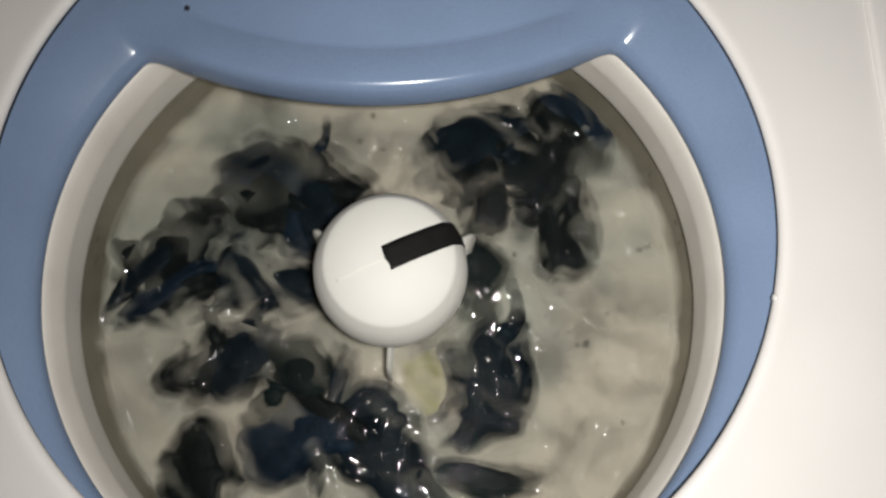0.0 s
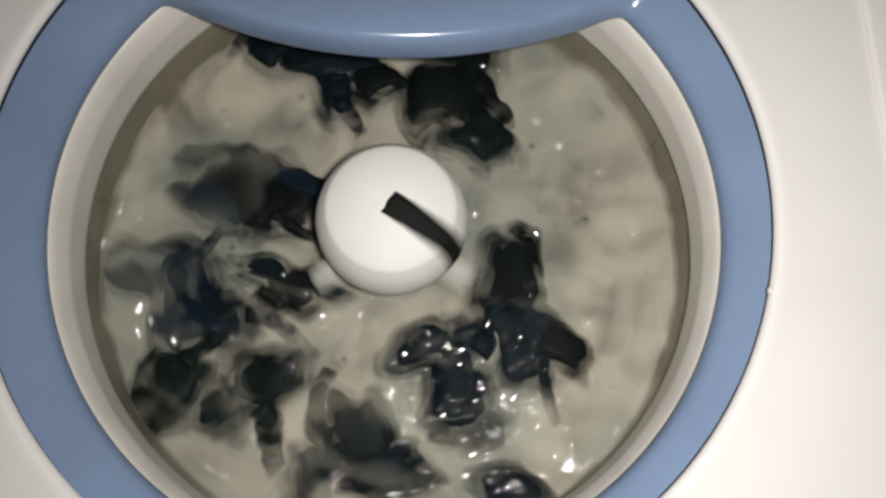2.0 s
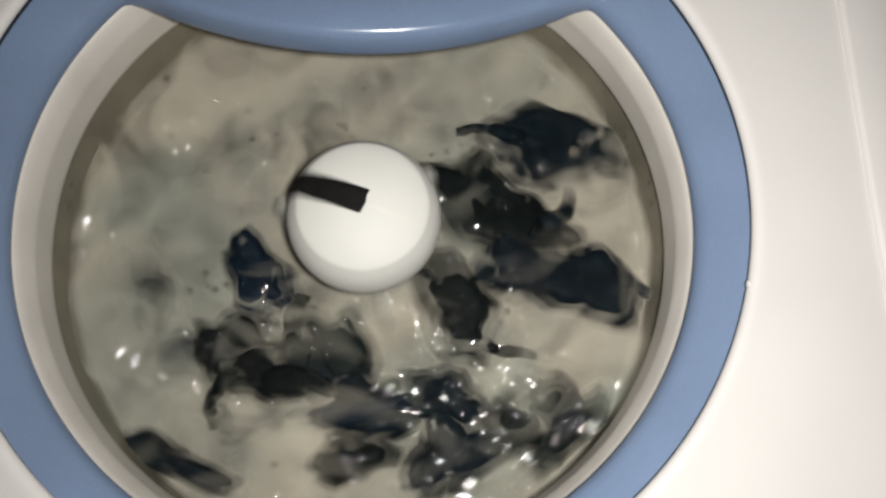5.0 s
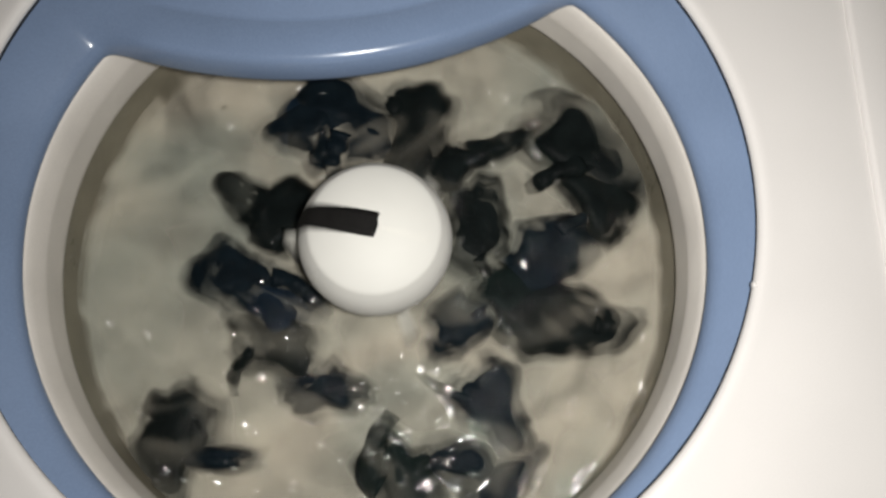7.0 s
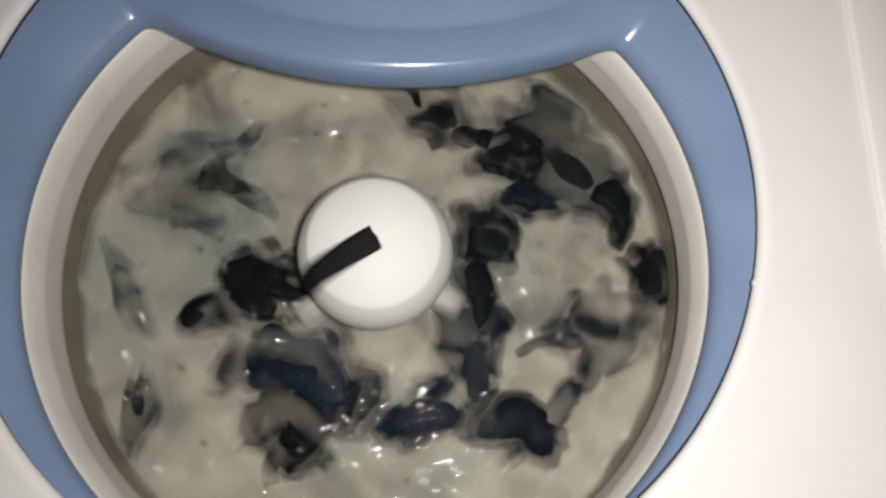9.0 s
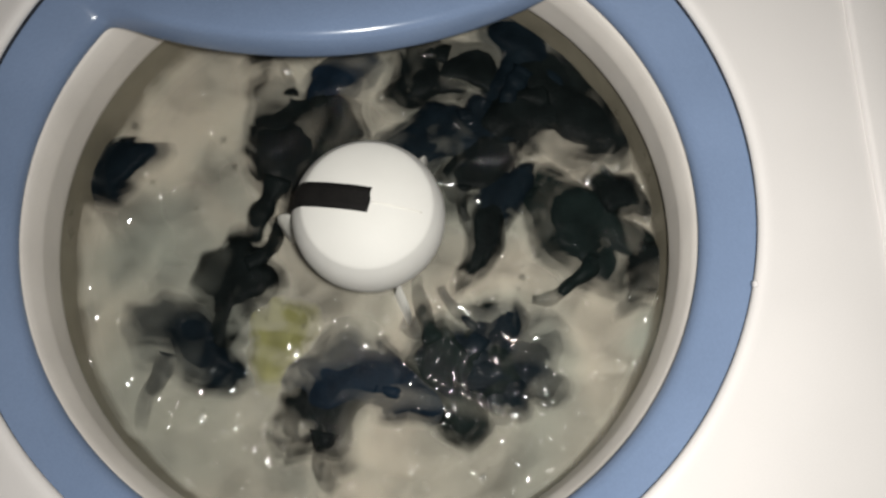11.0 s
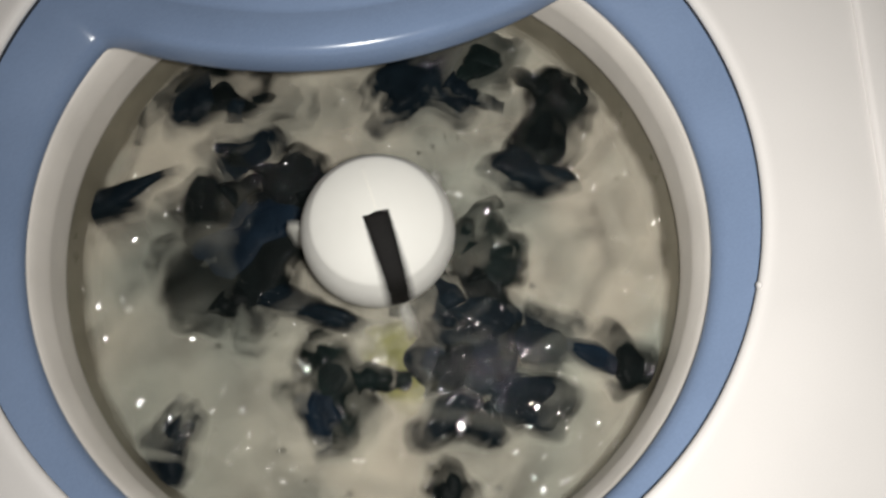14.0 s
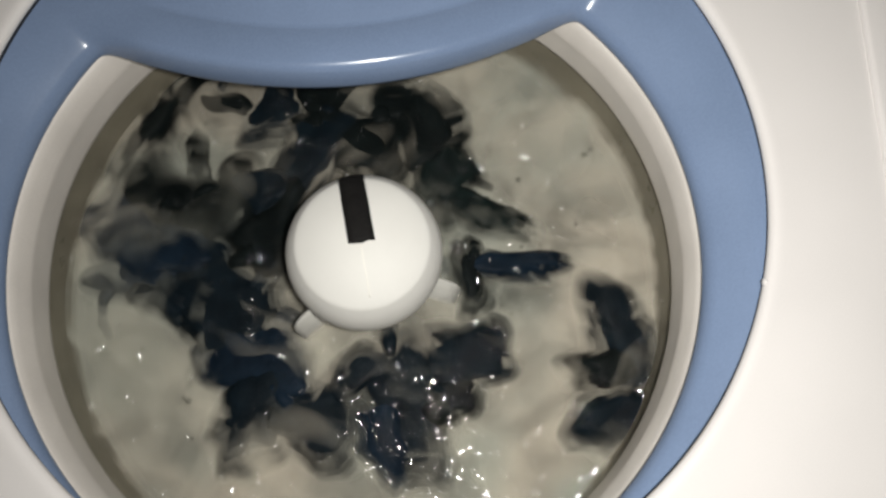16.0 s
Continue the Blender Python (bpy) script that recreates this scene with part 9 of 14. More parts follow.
    walk(garments[23], [
        (0, lay(-0.003, -0.136, 0.7956, 157)), (0.25, lay(0.010, -0.133, 0.7956, 152)), (0.5, lay(0.026, -0.131, 0.7956, 146)), (0.75, lay(0.038, -0.134, 0.7957, 149)),
        (1, lay(0.045, -0.146, 0.7959, 151)), (1.25, lay(0.013, -0.149, 0.7958, 169)), (1.5, lay(-0.011, -0.133, 0.7956, 187)), (1.75, lay(0.015, -0.113, 0.7955, 181)),
        (2, lay(0.043, -0.090, 0.7955, 174)), (2.25, lay(0.065, -0.115, 0.7956, 155)), (2.5, lay(0.089, -0.147, 0.7964, 136)), (2.75, lay(0.074, -0.147, 0.7961, 111)),
        (3, lay(0.054, -0.132, 0.7957, 85)), (3.25, lay(0.034, -0.153, 0.7959, 71)), (3.5, lay(0.010, -0.176, 0.7964, 58)), (3.75, lay(0.051, -0.170, 0.7965, 61)),
        (4, lay(0.083, -0.167, 0.7970, 64)), (4.25, lay(0.075, -0.182, 0.7976, 64)), (4.5, lay(0.061, -0.183, 0.7973, 65)), (4.75, lay(0.051, -0.175, 0.7967, 67)),
        (5, lay(0.052, -0.170, 0.7965, 69)), (5.25, lay(0.072, -0.172, 0.7969, 71)), (5.5, lay(0.089, -0.182, 0.7981, 74)), (5.75, lay(0.092, -0.199, 0.7998, 76)),
        (6, lay(0.084, -0.206, 0.8002, 78)), (6.25, lay(0.073, -0.198, 0.7988, 79)), (6.5, lay(0.074, -0.183, 0.7977, 79)), (6.75, lay(0.080, -0.176, 0.7974, 108)),
        (7, lay(0.079, -0.188, 0.7982, 137)), (7.25, lay(0.127, -0.193, 0.8021, 160)), (7.5, lay(0.173, -0.166, 0.8045, 182)), (7.75, lay(0.150, -0.172, 0.8020, 191)),
        (8, lay(0.120, -0.177, 0.7995, 200)), (8.25, lay(0.115, -0.158, 0.7977, 178)), (8.5, lay(0.112, -0.153, 0.7973, 157)), (8.75, lay(0.123, -0.157, 0.7981, 157)),
        (9, lay(0.118, -0.154, 0.7977, 157)), (9.25, lay(0.109, -0.144, 0.7968, 158)), (9.5, lay(0.098, -0.135, 0.7963, 159)), (9.75, lay(0.096, -0.138, 0.7963, 160)),
        (10, lay(0.105, -0.144, 0.7967, 161)), (10.25, lay(0.116, -0.143, 0.7970, 161)), (10.5, lay(0.117, -0.134, 0.7968, 162)), (10.75, lay(0.108, -0.125, 0.7963, 163)),
        (11, lay(0.097, -0.120, 0.7960, 163)), (11.25, lay(0.081, -0.117, 0.7957, 166)), (11.5, lay(0.074, -0.119, 0.7957, 169)), (11.75, lay(0.084, -0.119, 0.7788, 169)),
        (12, lay(0.092, -0.104, 0.7702, 169)), (12.25, lay(0.108, -0.078, 0.7787, 140)), (12.5, lay(0.114, -0.059, 0.7957, 112)), (12.75, lay(0.110, -0.071, 0.7787, 112)),
        (13, lay(0.110, -0.082, 0.7703, 112)), (13.25, lay(0.108, -0.072, 0.7702, 122)), (13.5, lay(0.110, -0.054, 0.7702, 133)), (13.75, lay(0.107, -0.092, 0.7788, 157)),
        (14, lay(0.075, -0.144, 0.7961, 180)), (14.25, lay(0.036, -0.163, 0.7961, 182)), (14.5, lay(0.008, -0.164, 0.7961, 183)), (14.75, lay(0.035, -0.146, 0.7958, 183)),
        (15, lay(0.062, -0.130, 0.7957, 183)), (15.25, lay(0.010, -0.116, 0.7955, 185)), (15.5, lay(-0.030, -0.102, 0.7955, 187)), (15.75, lay(-0.020, -0.119, 0.7956, 187)),
        (16, lay(0.004, -0.113, 0.7955, 187)),
    ])
    walk(garments[24], [
        (0, lay(-0.136, -0.171, 0.8008, 3)), (0.25, lay(-0.097, -0.115, 0.7964, -12)), (0.5, lay(-0.055, -0.062, 0.7960, -27)), (0.75, lay(-0.038, -0.082, 0.7960, -20)),
        (1, lay(-0.021, -0.106, 0.7960, -13)), (1.25, lay(-0.070, -0.157, 0.7968, -20)), (1.5, lay(-0.131, -0.178, 0.8010, -28)), (1.75, lay(-0.084, -0.176, 0.7810, -16)),
        (2, lay(-0.034, -0.166, 0.7707, -4)), (2.25, lay(0.004, -0.135, 0.7791, 2)), (2.5, lay(0.025, -0.109, 0.7960, 8)), (2.75, lay(0.014, -0.126, 0.7961, 6)),
        (3, lay(-0.002, -0.128, 0.7961, 4)), (3.25, lay(-0.006, -0.110, 0.7790, 4)), (3.5, lay(0.003, -0.097, 0.7700, 4)), (3.75, lay(0.009, -0.132, 0.7791, 19)),
        (4, lay(0.007, -0.175, 0.7969, 33)), (4.25, lay(-0.009, -0.192, 0.7976, 32)), (4.5, lay(-0.027, -0.189, 0.7976, 30)), (4.75, lay(-0.026, -0.175, 0.7969, 26)),
        (5, lay(-0.009, -0.169, 0.7967, 22)), (5.25, lay(0.007, -0.173, 0.7968, 17)), (5.5, lay(-0.001, -0.189, 0.7975, 13)), (5.75, lay(-0.023, -0.206, 0.7988, 8)),
        (6, lay(-0.037, -0.206, 0.7990, 5)), (6.25, lay(-0.039, -0.193, 0.7980, 2)), (6.5, lay(-0.033, -0.180, 0.7972, 1)), (6.75, lay(-0.028, -0.178, 0.7801, 1)),
        (7, lay(-0.029, -0.196, 0.7720, 1)), (7.25, lay(-0.029, -0.211, 0.7734, 1)), (7.5, lay(-0.029, -0.208, 0.7731, 1)), (7.75, lay(0.002, -0.199, 0.7811, 3)),
        (8, lay(0.032, -0.186, 0.7975, 5)), (8.25, lay(0.026, -0.193, 0.7808, 5)), (8.5, lay(0.025, -0.213, 0.7735, 5)), (8.75, lay(0.029, -0.222, 0.7746, 5)),
        (9, lay(0.022, -0.216, 0.7738, 5)), (9.25, lay(0.029, -0.198, 0.7722, 5)), (9.5, lay(0.039, -0.185, 0.7715, 5)), (9.75, lay(0.045, -0.193, 0.7721, 5)),
        (10, lay(0.041, -0.212, 0.7737, 5)), (10.25, lay(0.034, -0.220, 0.7745, 5)), (10.5, lay(0.031, -0.209, 0.7731, 5)), (10.75, lay(0.034, -0.194, 0.7720, 5)),
        (11, lay(0.029, -0.189, 0.7716, 5)), (11.25, lay(0.022, -0.201, 0.7723, 5)), (11.5, lay(0.025, -0.218, 0.7741, 5)), (11.75, lay(0.018, -0.187, 0.7804, -1)),
        (12, lay(0.014, -0.140, 0.7962, -7)), (12.25, lay(0.039, -0.154, 0.7964, -1)), (12.5, lay(0.067, -0.171, 0.7973, 5)), (12.75, lay(0.102, -0.162, 0.7978, 4)),
        (13, lay(0.133, -0.141, 0.7983, 3)), (13.25, lay(0.076, -0.169, 0.7974, -26)), (13.5, lay(0.019, -0.157, 0.7964, -54)), (13.75, lay(0.043, -0.176, 0.7971, -61)),
        (14, lay(0.062, -0.206, 0.7998, -68)), (14.25, lay(0.052, -0.221, 0.7842, -68)), (14.5, lay(0.051, -0.224, 0.7756, -68)), (14.75, lay(0.042, -0.193, 0.7811, -68)),
        (15, lay(0.037, -0.165, 0.7967, -67)), (15.25, lay(0.079, -0.108, 0.7962, -77)), (15.5, lay(0.069, -0.066, 0.7960, -86)), (15.75, lay(0.067, -0.061, 0.7960, -81)),
        (16, lay(0.074, -0.036, 0.7960, -76)),
    ])
    walk(garments[25], [
        (0, lay(0.075, -0.091, 0.7941, 82)), (0.25, lay(0.116, -0.058, 0.7942, 48)), (0.5, lay(0.153, -0.006, 0.7950, 14)), (0.75, lay(0.131, -0.012, 0.7774, 29)),
        (1, lay(0.106, -0.027, 0.7701, 44)), (1.25, lay(0.122, -0.106, 0.7777, 27)), (1.5, lay(0.093, -0.189, 0.7974, 9)), (1.75, lay(0.095, -0.191, 0.7977, -7)),
        (2, lay(0.100, -0.197, 0.7987, -24)), (2.25, lay(0.098, -0.180, 0.7968, -14)), (2.5, lay(0.094, -0.173, 0.7962, -4)), (2.75, lay(0.072, -0.185, 0.7962, -1)),
        (3, lay(0.047, -0.181, 0.7954, 2)), (3.25, lay(0.031, -0.177, 0.7951, -8)), (3.5, lay(0.026, -0.178, 0.7950, -19)), (3.75, lay(0.042, -0.175, 0.7951, -6)),
        (4, lay(0.052, -0.179, 0.7954, 8)), (4.25, lay(0.039, -0.197, 0.7963, 8)), (4.5, lay(0.041, -0.194, 0.7961, 7)), (4.75, lay(0.059, -0.177, 0.7954, 7)),
        (5, lay(0.076, -0.169, 0.7954, 7)), (5.25, lay(0.083, -0.177, 0.7961, 7)), (5.5, lay(0.078, -0.200, 0.7977, 6)), (5.75, lay(0.082, -0.219, 0.8005, 6)),
        (6, lay(0.100, -0.215, 0.8013, 6)), (6.25, lay(0.113, -0.196, 0.7995, 5)), (6.5, lay(0.114, -0.182, 0.7980, 5)), (6.75, lay(0.108, -0.178, 0.7972, 24)),
        (7, lay(0.097, -0.193, 0.7980, 42)), (7.25, lay(0.124, -0.202, 0.8016, 31)), (7.5, lay(0.150, -0.188, 0.8030, 19)), (7.75, lay(0.167, -0.129, 0.7984, 35)),
        (8, lay(0.170, -0.073, 0.7963, 51)), (8.25, lay(0.168, -0.068, 0.7961, 67)), (8.5, lay(0.171, -0.076, 0.7964, 83)), (8.75, lay(0.178, -0.087, 0.7940, 83)),
        (9, lay(0.181, -0.073, 0.7904, 83)), (9.25, lay(0.186, -0.044, 0.7870, 83)), (9.5, lay(0.180, -0.032, 0.7830, 83)), (9.75, lay(0.171, -0.057, 0.7791, 83)),
        (10, lay(0.167, -0.091, 0.7725, 83)), (10.25, lay(0.174, -0.099, 0.7735, 83)), (10.5, lay(0.185, -0.076, 0.7738, 83)), (10.75, lay(0.186, -0.054, 0.7734, 83)),
        (11, lay(0.175, -0.051, 0.7723, 83)), (11.25, lay(0.168, -0.064, 0.7720, 83)), (11.5, lay(0.171, -0.081, 0.7725, 83)), (11.75, lay(0.181, -0.080, 0.7735, 83)),
        (12, lay(0.190, -0.066, 0.7740, 83)), (12.25, lay(0.158, -0.043, 0.7782, 68)), (12.5, lay(0.120, -0.035, 0.7942, 53)), (12.75, lay(0.107, -0.072, 0.7772, 31)),
        (13, lay(0.094, -0.104, 0.7703, 10)), (13.25, lay(0.095, -0.089, 0.7772, 6)), (13.5, lay(0.098, -0.067, 0.7941, 1)), (13.75, lay(0.118, -0.071, 0.7943, -9)),
        (14, lay(0.128, -0.089, 0.7946, -19)), (14.25, lay(0.122, -0.124, 0.7781, -5)), (14.5, lay(0.123, -0.150, 0.7722, 9)), (14.75, lay(0.161, -0.136, 0.7811, 32)),
        (15, lay(0.200, -0.121, 0.8029, 54)), (15.25, lay(0.186, -0.141, 0.8023, 40)), (15.5, lay(0.163, -0.174, 0.8026, 25)), (15.75, lay(0.165, -0.168, 0.8021, 23)),
        (16, lay(0.179, -0.144, 0.8014, 21)),
    ])
    walk(garments[26], [
        (0, lay(-0.154, 0.018, 0.7958, 174)), (0.25, lay(-0.151, 0.040, 0.7960, 177)), (0.5, lay(-0.146, 0.062, 0.7963, 180)), (0.75, lay(-0.133, 0.024, 0.7781, 170)),
        (1, lay(-0.117, -0.016, 0.7702, 160)), (1.25, lay(-0.097, -0.045, 0.7776, 170)), (1.5, lay(-0.073, -0.054, 0.7945, 180)), (1.75, lay(-0.075, -0.046, 0.7945, 175)),
        (2, lay(-0.072, -0.043, 0.7945, 170)), (2.25, lay(-0.067, -0.089, 0.7945, 169)), (2.5, lay(-0.041, -0.147, 0.7948, 169)), (2.75, lay(-0.043, -0.172, 0.7955, 176)),
        (3, lay(-0.049, -0.183, 0.7960, 184)), (3.25, lay(-0.078, -0.182, 0.7967, 177)), (3.5, lay(-0.098, -0.184, 0.7977, 171)), (3.75, lay(-0.086, -0.188, 0.7805, 171)),
        (4, lay(-0.081, -0.200, 0.7738, 171)), (4.25, lay(-0.087, -0.218, 0.7768, 169)), (4.5, lay(-0.096, -0.213, 0.7766, 163)), (4.75, lay(-0.108, -0.185, 0.7739, 155)),
        (5, lay(-0.122, -0.156, 0.7724, 145)), (5.25, lay(-0.124, -0.140, 0.7793, 135)), (5.5, lay(-0.121, -0.150, 0.7830, 124)), (5.75, lay(-0.117, -0.169, 0.7873, 114)),
        (6, lay(-0.116, -0.167, 0.7905, 106)), (6.25, lay(-0.124, -0.144, 0.7930, 101)), (6.5, lay(-0.127, -0.123, 0.7958, 99)), (6.75, lay(-0.128, -0.126, 0.7959, 104)),
        (7, lay(-0.136, -0.148, 0.7974, 110)), (7.25, lay(-0.106, -0.145, 0.7958, 96)), (7.5, lay(-0.079, -0.121, 0.7948, 81)), (7.75, lay(-0.076, -0.105, 0.7946, 78)),
        (8, lay(-0.077, -0.090, 0.7946, 74)), (8.25, lay(-0.088, -0.103, 0.7947, 51)), (8.5, lay(-0.093, -0.130, 0.7951, 28)), (8.75, lay(-0.080, -0.141, 0.7951, 29)),
        (9, lay(-0.074, -0.141, 0.7950, 31)), (9.25, lay(-0.072, -0.124, 0.7948, 34)), (9.5, lay(-0.083, -0.112, 0.7947, 38)), (9.75, lay(-0.090, -0.124, 0.7949, 42)),
        (10, lay(-0.079, -0.152, 0.7954, 47)), (10.25, lay(-0.054, -0.168, 0.7955, 50)), (10.5, lay(-0.035, -0.162, 0.7951, 54)), (10.75, lay(-0.037, -0.148, 0.7948, 56)),
        (11, lay(-0.051, -0.142, 0.7948, 57)), (11.25, lay(-0.059, -0.136, 0.7948, 49)), (11.5, lay(-0.054, -0.134, 0.7947, 42)), (11.75, lay(-0.043, -0.134, 0.7777, 42)),
        (12, lay(-0.035, -0.120, 0.7701, 42)), (12.25, lay(0.015, -0.149, 0.7778, 50)), (12.5, lay(0.085, -0.155, 0.7956, 58)), (12.75, lay(0.085, -0.153, 0.7955, 56)),
        (13, lay(0.088, -0.149, 0.7955, 53)), (13.25, lay(0.070, -0.122, 0.7947, 46)), (13.5, lay(0.058, -0.084, 0.7945, 38)), (13.75, lay(0.065, -0.088, 0.7945, 35)),
        (14, lay(0.061, -0.105, 0.7946, 31)), (14.25, lay(0.060, -0.100, 0.7946, 50)), (14.5, lay(0.064, -0.083, 0.7945, 69)), (14.75, lay(0.070, -0.083, 0.7945, 35)),
        (15, lay(0.073, -0.087, 0.7946, 1)), (15.25, lay(0.071, -0.089, 0.7776, 1)), (15.5, lay(0.061, -0.106, 0.7701, 1)), (15.75, lay(0.050, -0.126, 0.7777, 5)),
        (16, lay(0.051, -0.130, 0.7947, 8)),
    ])
    walk(garments[27], [
        (0, lay(0.070, -0.029, 0.7950, 72)), (0.25, lay(0.063, 0.048, 0.7781, 46)), (0.5, lay(0.002, 0.106, 0.7704, 19)), (0.75, lay(0.013, 0.099, 0.7783, 11)),
        (1, lay(0.019, 0.082, 0.7951, 4)), (1.25, lay(0.004, 0.078, 0.7951, 8)), (1.5, lay(-0.010, 0.085, 0.7951, 12)), (1.75, lay(0.030, 0.093, 0.7952, -8)),
        (2, lay(0.070, 0.087, 0.7954, -27)), (2.25, lay(0.100, 0.077, 0.7956, -17)), (2.5, lay(0.129, 0.049, 0.7958, -7)), (2.75, lay(0.139, 0.007, 0.7786, 6)),
        (3, lay(0.137, -0.024, 0.7705, 18)), (3.25, lay(0.127, -0.031, 0.7783, 2)), (3.5, lay(0.126, -0.042, 0.7953, -15)), (3.75, lay(0.158, -0.082, 0.7967, -26)),
        (4, lay(0.174, -0.138, 0.8010, -38)), (4.25, lay(0.163, -0.152, 0.8009, -38)), (4.5, lay(0.145, -0.157, 0.7993, -39)), (4.75, lay(0.135, -0.150, 0.7979, -40)),
        (5, lay(0.139, -0.138, 0.7975, -42)), (5.25, lay(0.155, -0.126, 0.7980, -43)), (5.5, lay(0.159, -0.128, 0.7985, -45)), (5.75, lay(0.150, -0.146, 0.7989, -46)),
        (6, lay(0.138, -0.157, 0.7986, -47)), (6.25, lay(0.128, -0.148, 0.7974, -48)), (6.5, lay(0.131, -0.131, 0.7967, -49)), (6.75, lay(0.126, -0.074, 0.7955, -35)),
        (7, lay(0.099, -0.049, 0.7951, -21)), (7.25, lay(0.097, -0.063, 0.7951, -47)), (7.5, lay(0.095, -0.059, 0.7951, -73)), (7.75, lay(0.096, -0.050, 0.7951, -65)),
        (8, lay(0.092, -0.044, 0.7951, -57)), (8.25, lay(0.088, -0.011, 0.7950, -68)), (8.5, lay(0.073, 0.005, 0.7950, -79)), (8.75, lay(0.083, -0.002, 0.7950, -79)),
        (9, lay(0.090, 0.001, 0.7951, -78)), (9.25, lay(0.102, 0.012, 0.7951, -77)), (9.5, lay(0.105, 0.023, 0.7952, -75)), (9.75, lay(0.105, 0.021, 0.7952, -74)),
        (10, lay(0.112, 0.010, 0.7952, -72)), (10.25, lay(0.130, 0.002, 0.7954, -71)), (10.5, lay(0.148, 0.004, 0.7959, -70)), (10.75, lay(0.153, 0.010, 0.7961, -69)),
        (11, lay(0.144, 0.017, 0.7958, -69)), (11.25, lay(0.137, 0.004, 0.7786, -69)), (11.5, lay(0.140, -0.013, 0.7706, -69)), (11.75, lay(0.169, 0.030, 0.7804, -62)),
        (12, lay(0.183, 0.096, 0.8034, -55)), (12.25, lay(0.144, 0.130, 0.8018, -48)), (12.5, lay(0.096, 0.142, 0.7989, -41)), (12.75, lay(0.051, 0.124, 0.7792, -53)),
        (13, lay(0.017, 0.099, 0.7703, -65)), (13.25, lay(0.034, 0.093, 0.7783, -38)), (13.5, lay(0.053, 0.095, 0.7954, -11)), (13.75, lay(0.072, 0.131, 0.7969, -7)),
        (14, lay(0.085, 0.151, 0.7992, -3)), (14.25, lay(0.114, 0.121, 0.7811, -11)), (14.5, lay(0.151, 0.093, 0.7737, -18)), (14.75, lay(0.152, 0.118, 0.7762, -16)),
        (15, lay(0.154, 0.138, 0.7790, -14)), (15.25, lay(0.152, 0.136, 0.7789, -14)), (15.5, lay(0.142, 0.119, 0.7752, -14)), (15.75, lay(0.090, 0.074, 0.7784, 22)),
        (16, lay(0.054, 0.041, 0.7950, 59)),
    ])
